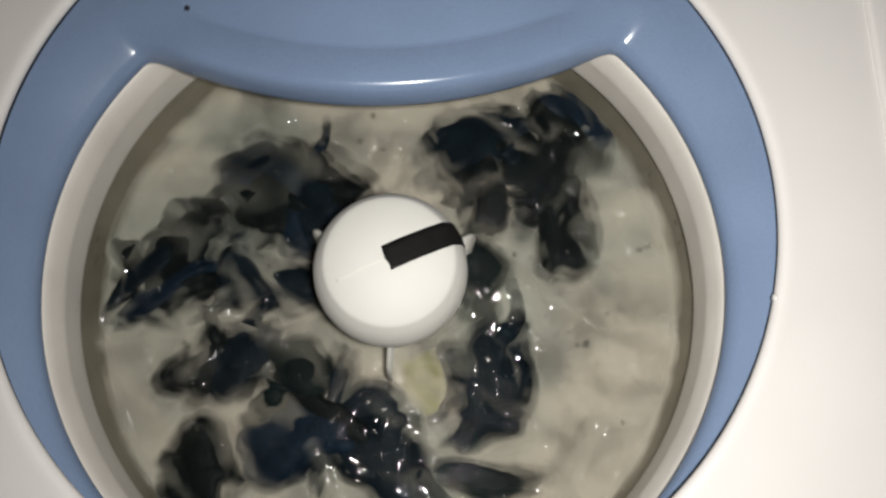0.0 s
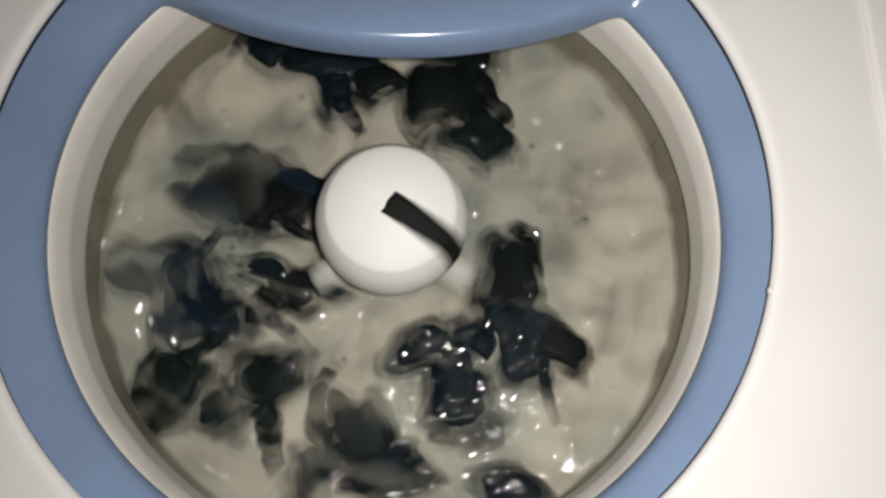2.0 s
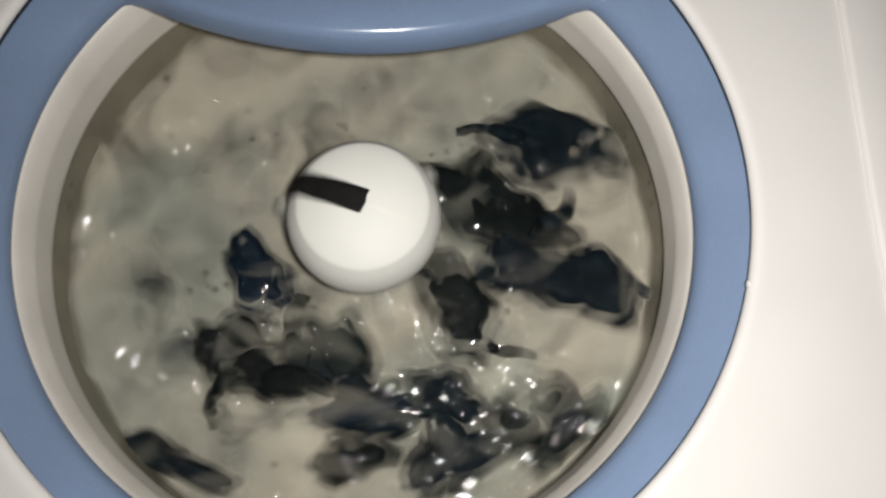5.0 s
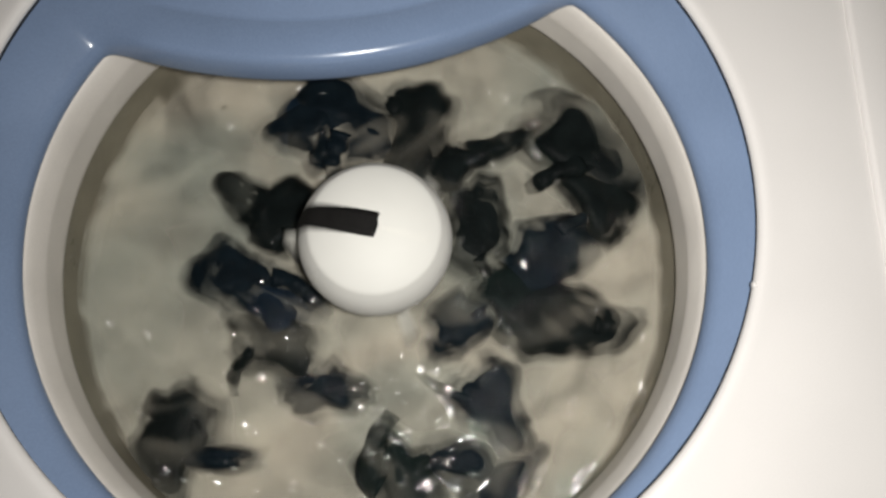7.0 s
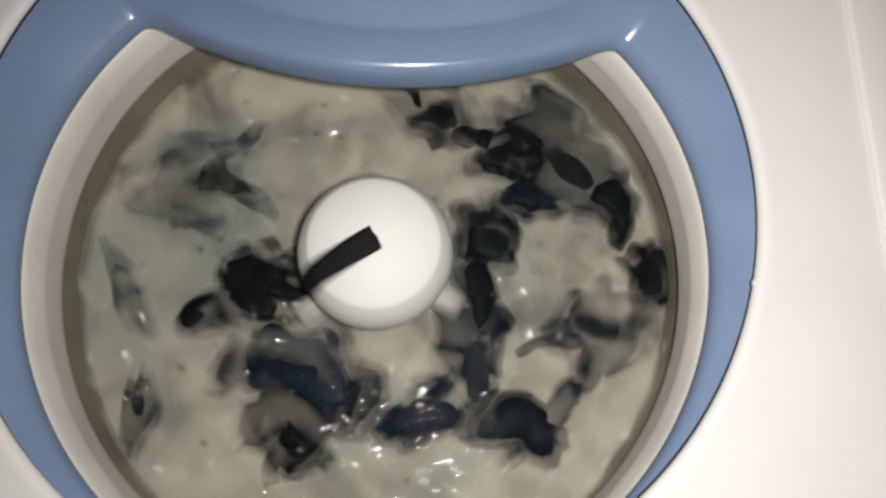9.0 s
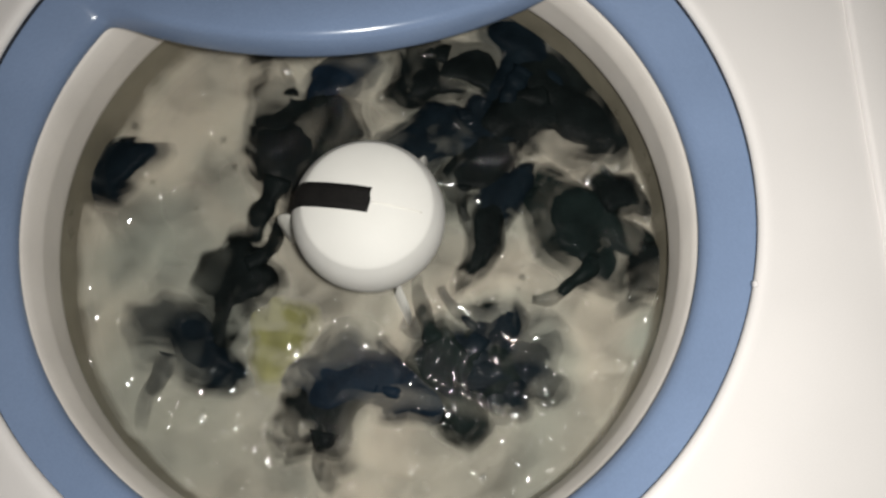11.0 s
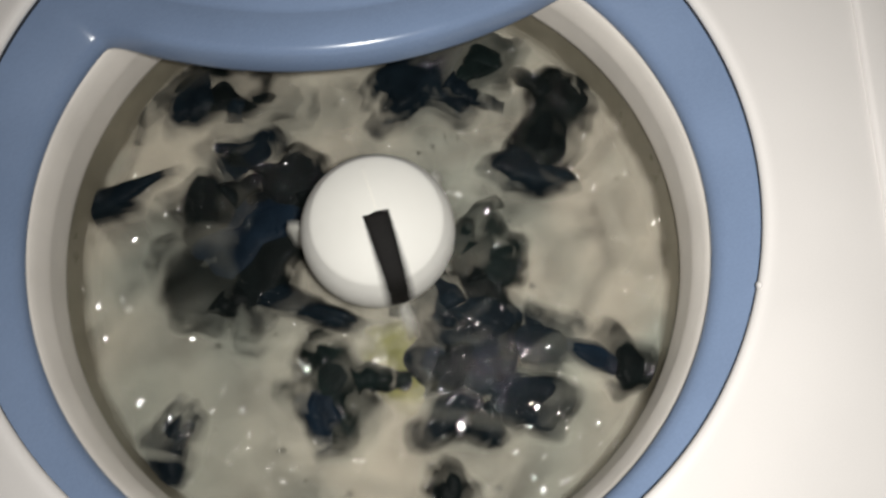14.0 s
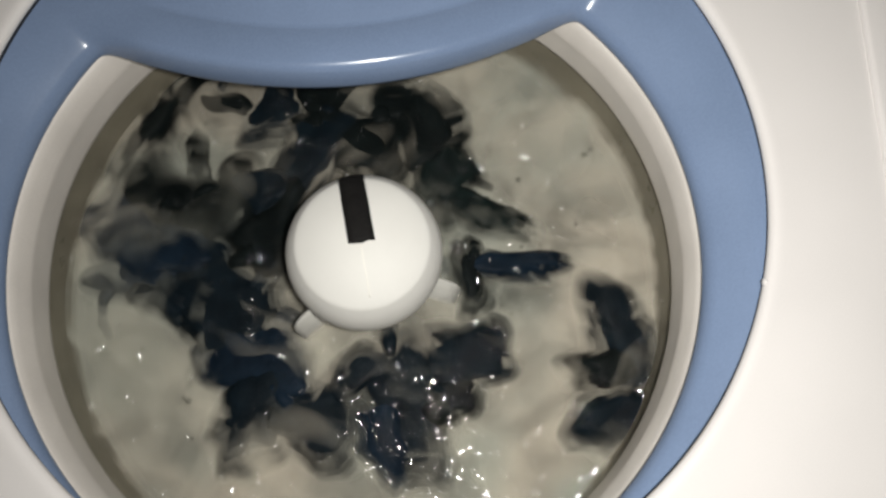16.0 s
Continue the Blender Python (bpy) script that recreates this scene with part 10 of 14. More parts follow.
    walk(garments[28], [
        (0, lay(-0.109, 0.065, 0.7961, 192)), (0.25, lay(-0.112, 0.093, 0.7969, 187)), (0.5, lay(-0.114, 0.121, 0.7985, 182)), (0.75, lay(-0.115, 0.116, 0.7812, 182)),
        (1, lay(-0.120, 0.102, 0.7721, 182)), (1.25, lay(-0.103, 0.095, 0.7797, 194)), (1.5, lay(-0.083, 0.097, 0.7963, 205)), (1.75, lay(-0.092, 0.132, 0.7982, 193)),
        (2, lay(-0.097, 0.164, 0.8023, 182)), (2.25, lay(-0.098, 0.117, 0.7975, 184)), (2.5, lay(-0.091, 0.064, 0.7958, 186)), (2.75, lay(-0.097, 0.052, 0.7788, 186)),
        (3, lay(-0.108, 0.053, 0.7704, 186)), (3.25, lay(-0.116, 0.050, 0.7790, 202)), (3.5, lay(-0.107, 0.042, 0.7958, 217)), (3.75, lay(-0.095, 0.038, 0.7787, 217)),
        (4, lay(-0.090, 0.027, 0.7701, 217)), (4.25, lay(-0.098, 0.016, 0.7701, 217)), (4.5, lay(-0.104, 0.026, 0.7702, 218)), (4.75, lay(-0.103, 0.044, 0.7703, 218)),
        (5, lay(-0.097, 0.053, 0.7754, 218)), (5.25, lay(-0.083, 0.059, 0.7787, 219)), (5.5, lay(-0.071, 0.060, 0.7820, 219)), (5.75, lay(-0.059, 0.057, 0.7854, 220)),
        (6, lay(-0.051, 0.062, 0.7888, 220)), (6.25, lay(-0.052, 0.077, 0.7923, 220)), (6.5, lay(-0.053, 0.091, 0.7958, 220)), (6.75, lay(-0.049, 0.102, 0.7960, 210)),
        (7, lay(-0.051, 0.094, 0.7959, 201)), (7.25, lay(-0.092, 0.050, 0.7957, 168)), (7.5, lay(-0.120, 0.010, 0.7958, 135)), (7.75, lay(-0.127, 0.029, 0.7960, 110)),
        (8, lay(-0.138, 0.044, 0.7965, 86)), (8.25, lay(-0.145, 0.037, 0.7796, 86)), (8.5, lay(-0.146, 0.017, 0.7709, 86)), (8.75, lay(-0.137, 0.015, 0.7706, 85)),
        (9, lay(-0.140, 0.026, 0.7708, 81)), (9.25, lay(-0.147, 0.036, 0.7712, 75)), (9.5, lay(-0.165, 0.034, 0.7773, 68)), (9.75, lay(-0.181, 0.020, 0.7817, 60)),
        (10, lay(-0.187, 0.017, 0.7856, 53)), (10.25, lay(-0.181, 0.031, 0.7887, 46)), (10.5, lay(-0.178, 0.049, 0.7925, 40)), (10.75, lay(-0.186, 0.057, 0.7974, 36)),
        (11, lay(-0.201, 0.056, 0.8033, 35)), (11.25, lay(-0.188, 0.011, 0.7992, 43)), (11.5, lay(-0.161, -0.032, 0.7968, 51)), (11.75, lay(-0.171, -0.021, 0.7974, 18)),
        (12, lay(-0.182, 0.007, 0.7985, -16)), (12.25, lay(-0.186, 0.017, 0.7821, -16)), (12.5, lay(-0.196, 0.015, 0.7748, -16)), (12.75, lay(-0.194, -0.015, 0.7826, -48)),
        (13, lay(-0.187, -0.042, 0.7988, -80)), (13.25, lay(-0.182, 0.026, 0.7989, -88)), (13.5, lay(-0.152, 0.103, 0.8002, -95)), (13.75, lay(-0.144, 0.116, 0.8006, -106)),
        (14, lay(-0.146, 0.113, 0.8005, -116)), (14.25, lay(-0.156, 0.091, 0.7995, -141)), (14.5, lay(-0.155, 0.079, 0.7987, -165)), (14.75, lay(-0.126, 0.075, 0.7968, -178)),
        (15, lay(-0.096, 0.067, 0.7959, -191)), (15.25, lay(-0.081, 0.061, 0.7957, -199)), (15.5, lay(-0.074, 0.038, 0.7956, -206)), (15.75, lay(-0.088, 0.027, 0.7956, -195)),
        (16, lay(-0.088, 0.031, 0.7956, -185)),
    ])
    walk(garments[29], [
        (0, lay(0.125, 0.102, 0.7984, 113)), (0.25, lay(0.127, 0.072, 0.7972, 77)), (0.5, lay(0.117, 0.049, 0.7965, 41)), (0.75, lay(0.103, 0.068, 0.7965, 19)),
        (1, lay(0.080, 0.075, 0.7963, -2)), (1.25, lay(0.041, 0.075, 0.7791, 5)), (1.5, lay(0.005, 0.077, 0.7701, 12)), (1.75, lay(-0.005, 0.110, 0.7795, 5)),
        (2, lay(-0.015, 0.139, 0.7975, -1)), (2.25, lay(-0.021, 0.138, 0.7975, 0)), (2.5, lay(-0.027, 0.126, 0.7970, 2)), (2.75, lay(-0.034, 0.113, 0.7796, 2)),
        (3, lay(-0.045, 0.115, 0.7707, 2)), (3.25, lay(-0.075, 0.107, 0.7799, 27)), (3.5, lay(-0.083, 0.091, 0.7966, 52)), (3.75, lay(-0.072, 0.087, 0.7794, 52)),
        (4, lay(-0.066, 0.075, 0.7702, 52)), (4.25, lay(-0.077, 0.059, 0.7702, 52)), (4.5, lay(-0.091, 0.055, 0.7702, 50)), (4.75, lay(-0.093, 0.065, 0.7703, 48)),
        (5, lay(-0.081, 0.075, 0.7759, 46)), (5.25, lay(-0.061, 0.078, 0.7792, 43)), (5.5, lay(-0.054, 0.065, 0.7825, 40)), (5.75, lay(-0.059, 0.043, 0.7858, 37)),
        (6, lay(-0.065, 0.035, 0.7892, 35)), (6.25, lay(-0.068, 0.045, 0.7927, 34)), (6.5, lay(-0.065, 0.061, 0.7961, 33)), (6.75, lay(-0.002, 0.090, 0.7962, 28)),
        (7, lay(0.061, 0.059, 0.7961, 24)), (7.25, lay(0.061, 0.034, 0.7960, 22)), (7.5, lay(0.060, 0.027, 0.7960, 21)), (7.75, lay(0.069, 0.043, 0.7961, 6)),
        (8, lay(0.074, 0.056, 0.7961, -8)), (8.25, lay(0.127, 0.058, 0.7969, -45)), (8.5, lay(0.191, 0.022, 0.8004, -82)), (8.75, lay(0.200, 0.014, 0.8013, -81)),
        (9, lay(0.197, 0.030, 0.8016, -77)), (9.25, lay(0.197, 0.054, 0.8029, -70)), (9.5, lay(0.195, 0.055, 0.8026, -62)), (9.75, lay(0.194, 0.023, 0.8008, -54)),
        (10, lay(0.197, -0.009, 0.8004, -46)), (10.25, lay(0.205, -0.009, 0.8016, -38)), (10.5, lay(0.210, 0.017, 0.8032, -32)), (10.75, lay(0.207, 0.036, 0.8037, -27)),
        (11, lay(0.198, 0.035, 0.8019, -26)), (11.25, lay(0.191, 0.023, 0.7833, -26)), (11.5, lay(0.194, 0.006, 0.7743, -26)), (11.75, lay(0.189, 0.020, 0.7830, -27)),
        (12, lay(0.181, 0.047, 0.8001, -29)), (12.25, lay(0.139, 0.026, 0.7968, -42)), (12.5, lay(0.087, 0.002, 0.7960, -56)), (12.75, lay(0.081, -0.030, 0.7960, -72)),
        (13, lay(0.076, -0.059, 0.7960, -88)), (13.25, lay(0.082, -0.051, 0.7790, -88)), (13.5, lay(0.092, -0.036, 0.7700, -88)), (13.75, lay(0.153, -0.058, 0.7801, -59)),
        (14, lay(0.201, -0.103, 0.8035, -29)), (14.25, lay(0.190, -0.117, 0.7857, -29)), (14.5, lay(0.190, -0.120, 0.7768, -29)), (14.75, lay(0.193, -0.027, 0.7828, -28)),
        (15, lay(0.169, 0.045, 0.7988, -27)), (15.25, lay(0.183, 0.045, 0.8002, -37)), (15.5, lay(0.188, 0.029, 0.8002, -47)), (15.75, lay(0.177, 0.017, 0.7817, -47)),
        (16, lay(0.179, 0.021, 0.7730, -47)),
    ])
    walk(garments[30], [
        (0, lay(0.153, 0.110, 0.7995, -38)), (0.25, lay(0.082, 0.118, 0.7955, -22)), (0.5, lay(0.031, 0.099, 0.7943, -6)), (0.75, lay(0.030, 0.096, 0.7943, -8)),
        (1, lay(0.026, 0.083, 0.7941, -11)), (1.25, lay(-0.025, 0.100, 0.7773, -22)), (1.5, lay(-0.090, 0.107, 0.7713, -32)), (1.75, lay(-0.127, 0.074, 0.7783, -28)),
        (2, lay(-0.136, 0.030, 0.7948, -24)), (2.25, lay(-0.118, 0.061, 0.7777, -5)), (2.5, lay(-0.091, 0.077, 0.7705, 15)), (2.75, lay(-0.121, 0.043, 0.7775, 23)),
        (3, lay(-0.150, 0.017, 0.7951, 32)), (3.25, lay(-0.132, 0.061, 0.7952, 23)), (3.5, lay(-0.097, 0.094, 0.7950, 14)), (3.75, lay(-0.085, 0.089, 0.7776, 14)),
        (4, lay(-0.080, 0.078, 0.7704, 14)), (4.25, lay(-0.094, 0.058, 0.7703, 15)), (4.5, lay(-0.102, 0.060, 0.7704, 15)), (4.75, lay(-0.092, 0.081, 0.7706, 17)),
        (5, lay(-0.075, 0.096, 0.7706, 18)), (5.25, lay(-0.062, 0.092, 0.7774, 20)), (5.5, lay(-0.068, 0.070, 0.7806, 21)), (5.75, lay(-0.076, 0.046, 0.7839, 23)),
        (6, lay(-0.075, 0.043, 0.7873, 24)), (6.25, lay(-0.071, 0.060, 0.7907, 25)), (6.5, lay(-0.068, 0.076, 0.7942, 25)), (6.75, lay(-0.059, 0.103, 0.7946, 34)),
        (7, lay(-0.050, 0.111, 0.7947, 42)), (7.25, lay(-0.034, 0.077, 0.7941, 20)), (7.5, lay(-0.022, 0.059, 0.7940, -3)), (7.75, lay(-0.030, 0.088, 0.7942, -12)),
        (8, lay(-0.043, 0.113, 0.7947, -21)), (8.25, lay(-0.049, 0.106, 0.7776, -21)), (8.5, lay(-0.050, 0.086, 0.7702, -21)), (8.75, lay(-0.046, 0.077, 0.7701, -19)),
        (9, lay(-0.045, 0.086, 0.7702, -15)), (9.25, lay(-0.032, 0.110, 0.7705, -8)), (9.5, lay(-0.025, 0.127, 0.7710, 0)), (9.75, lay(-0.029, 0.121, 0.7778, 9)),
        (10, lay(-0.038, 0.105, 0.7809, 18)), (10.25, lay(-0.039, 0.101, 0.7842, 26)), (10.5, lay(-0.030, 0.117, 0.7879, 32)), (10.75, lay(-0.022, 0.136, 0.7920, 37)),
        (11, lay(-0.029, 0.142, 0.7958, 38)), (11.25, lay(-0.037, 0.117, 0.7947, 38)), (11.5, lay(-0.034, 0.087, 0.7942, 37)), (11.75, lay(-0.005, 0.080, 0.7941, 34)),
        (12, lay(0.019, 0.084, 0.7941, 30)), (12.25, lay(0.001, 0.087, 0.7941, 26)), (12.5, lay(-0.022, 0.076, 0.7941, 23)), (12.75, lay(-0.033, 0.073, 0.7941, 11)),
        (13, lay(-0.039, 0.073, 0.7941, -1)), (13.25, lay(-0.029, 0.086, 0.7772, -2)), (13.5, lay(-0.015, 0.106, 0.7704, -2)), (13.75, lay(-0.013, 0.111, 0.7705, -2)),
        (14, lay(-0.022, 0.102, 0.7703, -2)), (14.25, lay(-0.077, 0.037, 0.7771, -25)), (14.5, lay(-0.082, -0.021, 0.7940, -48)), (14.75, lay(-0.073, -0.036, 0.7770, -38)),
        (15, lay(-0.053, -0.053, 0.7700, -29)), (15.25, lay(-0.100, -0.048, 0.7771, -22)), (15.5, lay(-0.154, -0.037, 0.7950, -16)), (15.75, lay(-0.175, -0.046, 0.7963, -11)),
        (16, lay(-0.183, -0.037, 0.7968, -6)),
    ])
    walk(garments[31], [
        (0, lay(-0.001, -0.162, 0.7950, 95)), (0.25, lay(0.013, -0.127, 0.7946, 82)), (0.5, lay(0.025, -0.091, 0.7945, 69)), (0.75, lay(0.009, -0.135, 0.7946, 35)),
        (1, lay(-0.024, -0.185, 0.7958, 1)), (1.25, lay(-0.042, -0.187, 0.7961, -28)), (1.5, lay(-0.055, -0.176, 0.7958, -57)), (1.75, lay(-0.032, -0.178, 0.7956, -26)),
        (2, lay(0.000, -0.180, 0.7955, 5)), (2.25, lay(0.018, -0.172, 0.7953, -1)), (2.5, lay(0.033, -0.173, 0.7954, -8)), (2.75, lay(0.030, -0.182, 0.7958, 3)),
        (3, lay(0.023, -0.178, 0.7955, 14)), (3.25, lay(0.017, -0.163, 0.7950, 34)), (3.5, lay(0.024, -0.153, 0.7949, 53)), (3.75, lay(0.031, -0.148, 0.7948, 38)),
        (4, lay(0.032, -0.151, 0.7949, 23)), (4.25, lay(0.019, -0.167, 0.7952, 22)), (4.5, lay(0.001, -0.165, 0.7951, 20)), (4.75, lay(-0.004, -0.149, 0.7948, 17)),
        (5, lay(0.007, -0.139, 0.7947, 14)), (5.25, lay(0.027, -0.139, 0.7947, 10)), (5.5, lay(0.030, -0.152, 0.7949, 6)), (5.75, lay(0.017, -0.170, 0.7952, 2)),
        (6, lay(0.003, -0.171, 0.7952, -0)), (6.25, lay(-0.003, -0.157, 0.7949, -2)), (6.5, lay(0.002, -0.142, 0.7947, -3)), (6.75, lay(0.053, -0.102, 0.7946, 19)),
        (7, lay(0.067, -0.073, 0.7945, 42)), (7.25, lay(0.104, -0.083, 0.7947, 24)), (7.5, lay(0.140, -0.056, 0.7952, 7)), (7.75, lay(0.126, 0.032, 0.7950, -1)),
        (8, lay(0.075, 0.098, 0.7952, -9)), (8.25, lay(0.096, 0.083, 0.7952, -3)), (8.5, lay(0.121, 0.048, 0.7951, 3)), (8.75, lay(0.130, 0.038, 0.7952, 5)),
        (9, lay(0.133, 0.034, 0.7952, 8)), (9.25, lay(0.134, 0.043, 0.7954, 14)), (9.5, lay(0.121, 0.055, 0.7952, 21)), (9.75, lay(0.105, 0.049, 0.7948, 28)),
        (10, lay(0.099, 0.029, 0.7947, 35)), (10.25, lay(0.108, 0.013, 0.7947, 42)), (10.5, lay(0.116, 0.014, 0.7948, 47)), (10.75, lay(0.113, 0.023, 0.7948, 51)),
        (11, lay(0.100, 0.030, 0.7947, 53)), (11.25, lay(0.070, 0.029, 0.7945, 36)), (11.5, lay(0.050, 0.016, 0.7945, 20)), (11.75, lay(0.080, 0.029, 0.7946, 9)),
        (12, lay(0.110, 0.053, 0.7950, -1)), (12.25, lay(0.105, 0.077, 0.7952, -10)), (12.5, lay(0.092, 0.088, 0.7952, -20)), (12.75, lay(0.057, 0.073, 0.7947, -24)),
        (13, lay(0.032, 0.054, 0.7945, -28)), (13.25, lay(0.036, 0.069, 0.7946, -16)), (13.5, lay(0.044, 0.091, 0.7948, -3)), (13.75, lay(0.088, 0.090, 0.7952, -5)),
        (14, lay(0.120, 0.057, 0.7952, -7)), (14.25, lay(0.103, 0.062, 0.7780, 12)), (14.5, lay(0.094, 0.077, 0.7705, 31)), (14.75, lay(0.093, 0.081, 0.7781, 42)),
        (15, lay(0.094, 0.081, 0.7951, 54)), (15.25, lay(0.095, 0.084, 0.7952, 63)), (15.5, lay(0.087, 0.073, 0.7949, 73)), (15.75, lay(0.076, 0.061, 0.7777, 73)),
        (16, lay(0.078, 0.065, 0.7702, 73)),
    ])
    walk(garments[32], [
        (0, lay(0.076, 0.033, 0.7951, 94)), (0.25, lay(0.086, 0.032, 0.7951, 104)), (0.5, lay(0.092, 0.030, 0.7951, 115)), (0.75, lay(0.089, 0.022, 0.7951, 122)),
        (1, lay(0.083, 0.005, 0.7950, 129)), (1.25, lay(0.077, -0.008, 0.7780, 129)), (1.5, lay(0.075, -0.008, 0.7700, 129)), (1.75, lay(0.117, -0.032, 0.7782, 146)),
        (2, lay(0.135, -0.090, 0.7959, 163)), (2.25, lay(0.147, -0.098, 0.7965, 173)), (2.5, lay(0.159, -0.117, 0.7979, 184)), (2.75, lay(0.143, -0.110, 0.7966, 185)),
        (3, lay(0.120, -0.091, 0.7955, 186)), (3.25, lay(0.121, -0.075, 0.7954, 189)), (3.5, lay(0.135, -0.066, 0.7956, 191)), (3.75, lay(0.138, -0.121, 0.7967, 185)),
        (4, lay(0.114, -0.184, 0.7992, 179)), (4.25, lay(0.097, -0.203, 0.8002, 179)), (4.5, lay(0.089, -0.198, 0.7990, 180)), (4.75, lay(0.100, -0.172, 0.7974, 182)),
        (5, lay(0.115, -0.153, 0.7969, 185)), (5.25, lay(0.119, -0.154, 0.7972, 188)), (5.5, lay(0.105, -0.175, 0.7978, 190)), (5.75, lay(0.089, -0.195, 0.7988, 193)),
        (6, lay(0.090, -0.192, 0.7985, 195)), (6.25, lay(0.096, -0.172, 0.7972, 196)), (6.5, lay(0.098, -0.155, 0.7964, 197)), (6.75, lay(0.103, -0.153, 0.7795, 197)),
        (7, lay(0.102, -0.171, 0.7724, 197)), (7.25, lay(0.112, -0.159, 0.7802, 203)), (7.5, lay(0.116, -0.130, 0.7961, 209)), (7.75, lay(0.161, -0.058, 0.7965, 187)),
        (8, lay(0.174, 0.031, 0.7978, 164)), (8.25, lay(0.190, 0.010, 0.7989, 127)), (8.5, lay(0.210, -0.029, 0.8014, 90)), (8.75, lay(0.218, -0.044, 0.8034, 90)),
        (9, lay(0.219, -0.038, 0.8034, 91)), (9.25, lay(0.221, -0.008, 0.8040, 91)), (9.5, lay(0.215, 0.012, 0.8031, 92)), (9.75, lay(0.209, -0.008, 0.8014, 93)),
        (10, lay(0.209, -0.051, 0.8016, 94)), (10.25, lay(0.216, -0.074, 0.8038, 95)), (10.5, lay(0.224, -0.061, 0.8040, 96)), (10.75, lay(0.224, -0.037, 0.8040, 96)),
        (11, lay(0.213, -0.031, 0.8020, 96)), (11.25, lay(0.206, -0.043, 0.7838, 96)), (11.5, lay(0.209, -0.060, 0.7768, 96)), (11.75, lay(0.219, -0.060, 0.7790, 96)),
        (12, lay(0.228, -0.046, 0.7790, 96)), (12.25, lay(0.218, 0.007, 0.7787, 74)), (12.5, lay(0.195, 0.045, 0.7759, 52)), (12.75, lay(0.190, 0.032, 0.7746, 52)),
        (13, lay(0.190, 0.022, 0.7742, 52)), (13.25, lay(0.209, -0.000, 0.7845, 58)), (13.5, lay(0.227, -0.017, 0.8040, 64)), (13.75, lay(0.228, -0.011, 0.7870, 64)),
        (14, lay(0.219, -0.021, 0.7783, 64)), (14.25, lay(0.208, -0.035, 0.7762, 64)), (14.5, lay(0.208, -0.038, 0.7761, 64)), (14.75, lay(0.218, -0.023, 0.7782, 64)),
        (15, lay(0.230, -0.012, 0.7790, 64)), (15.25, lay(0.165, -0.042, 0.7795, 37)), (15.5, lay(0.090, -0.064, 0.7951, 10)), (15.75, lay(0.127, -0.093, 0.7957, 21)),
        (16, lay(0.178, -0.104, 0.7992, 32)),
    ])
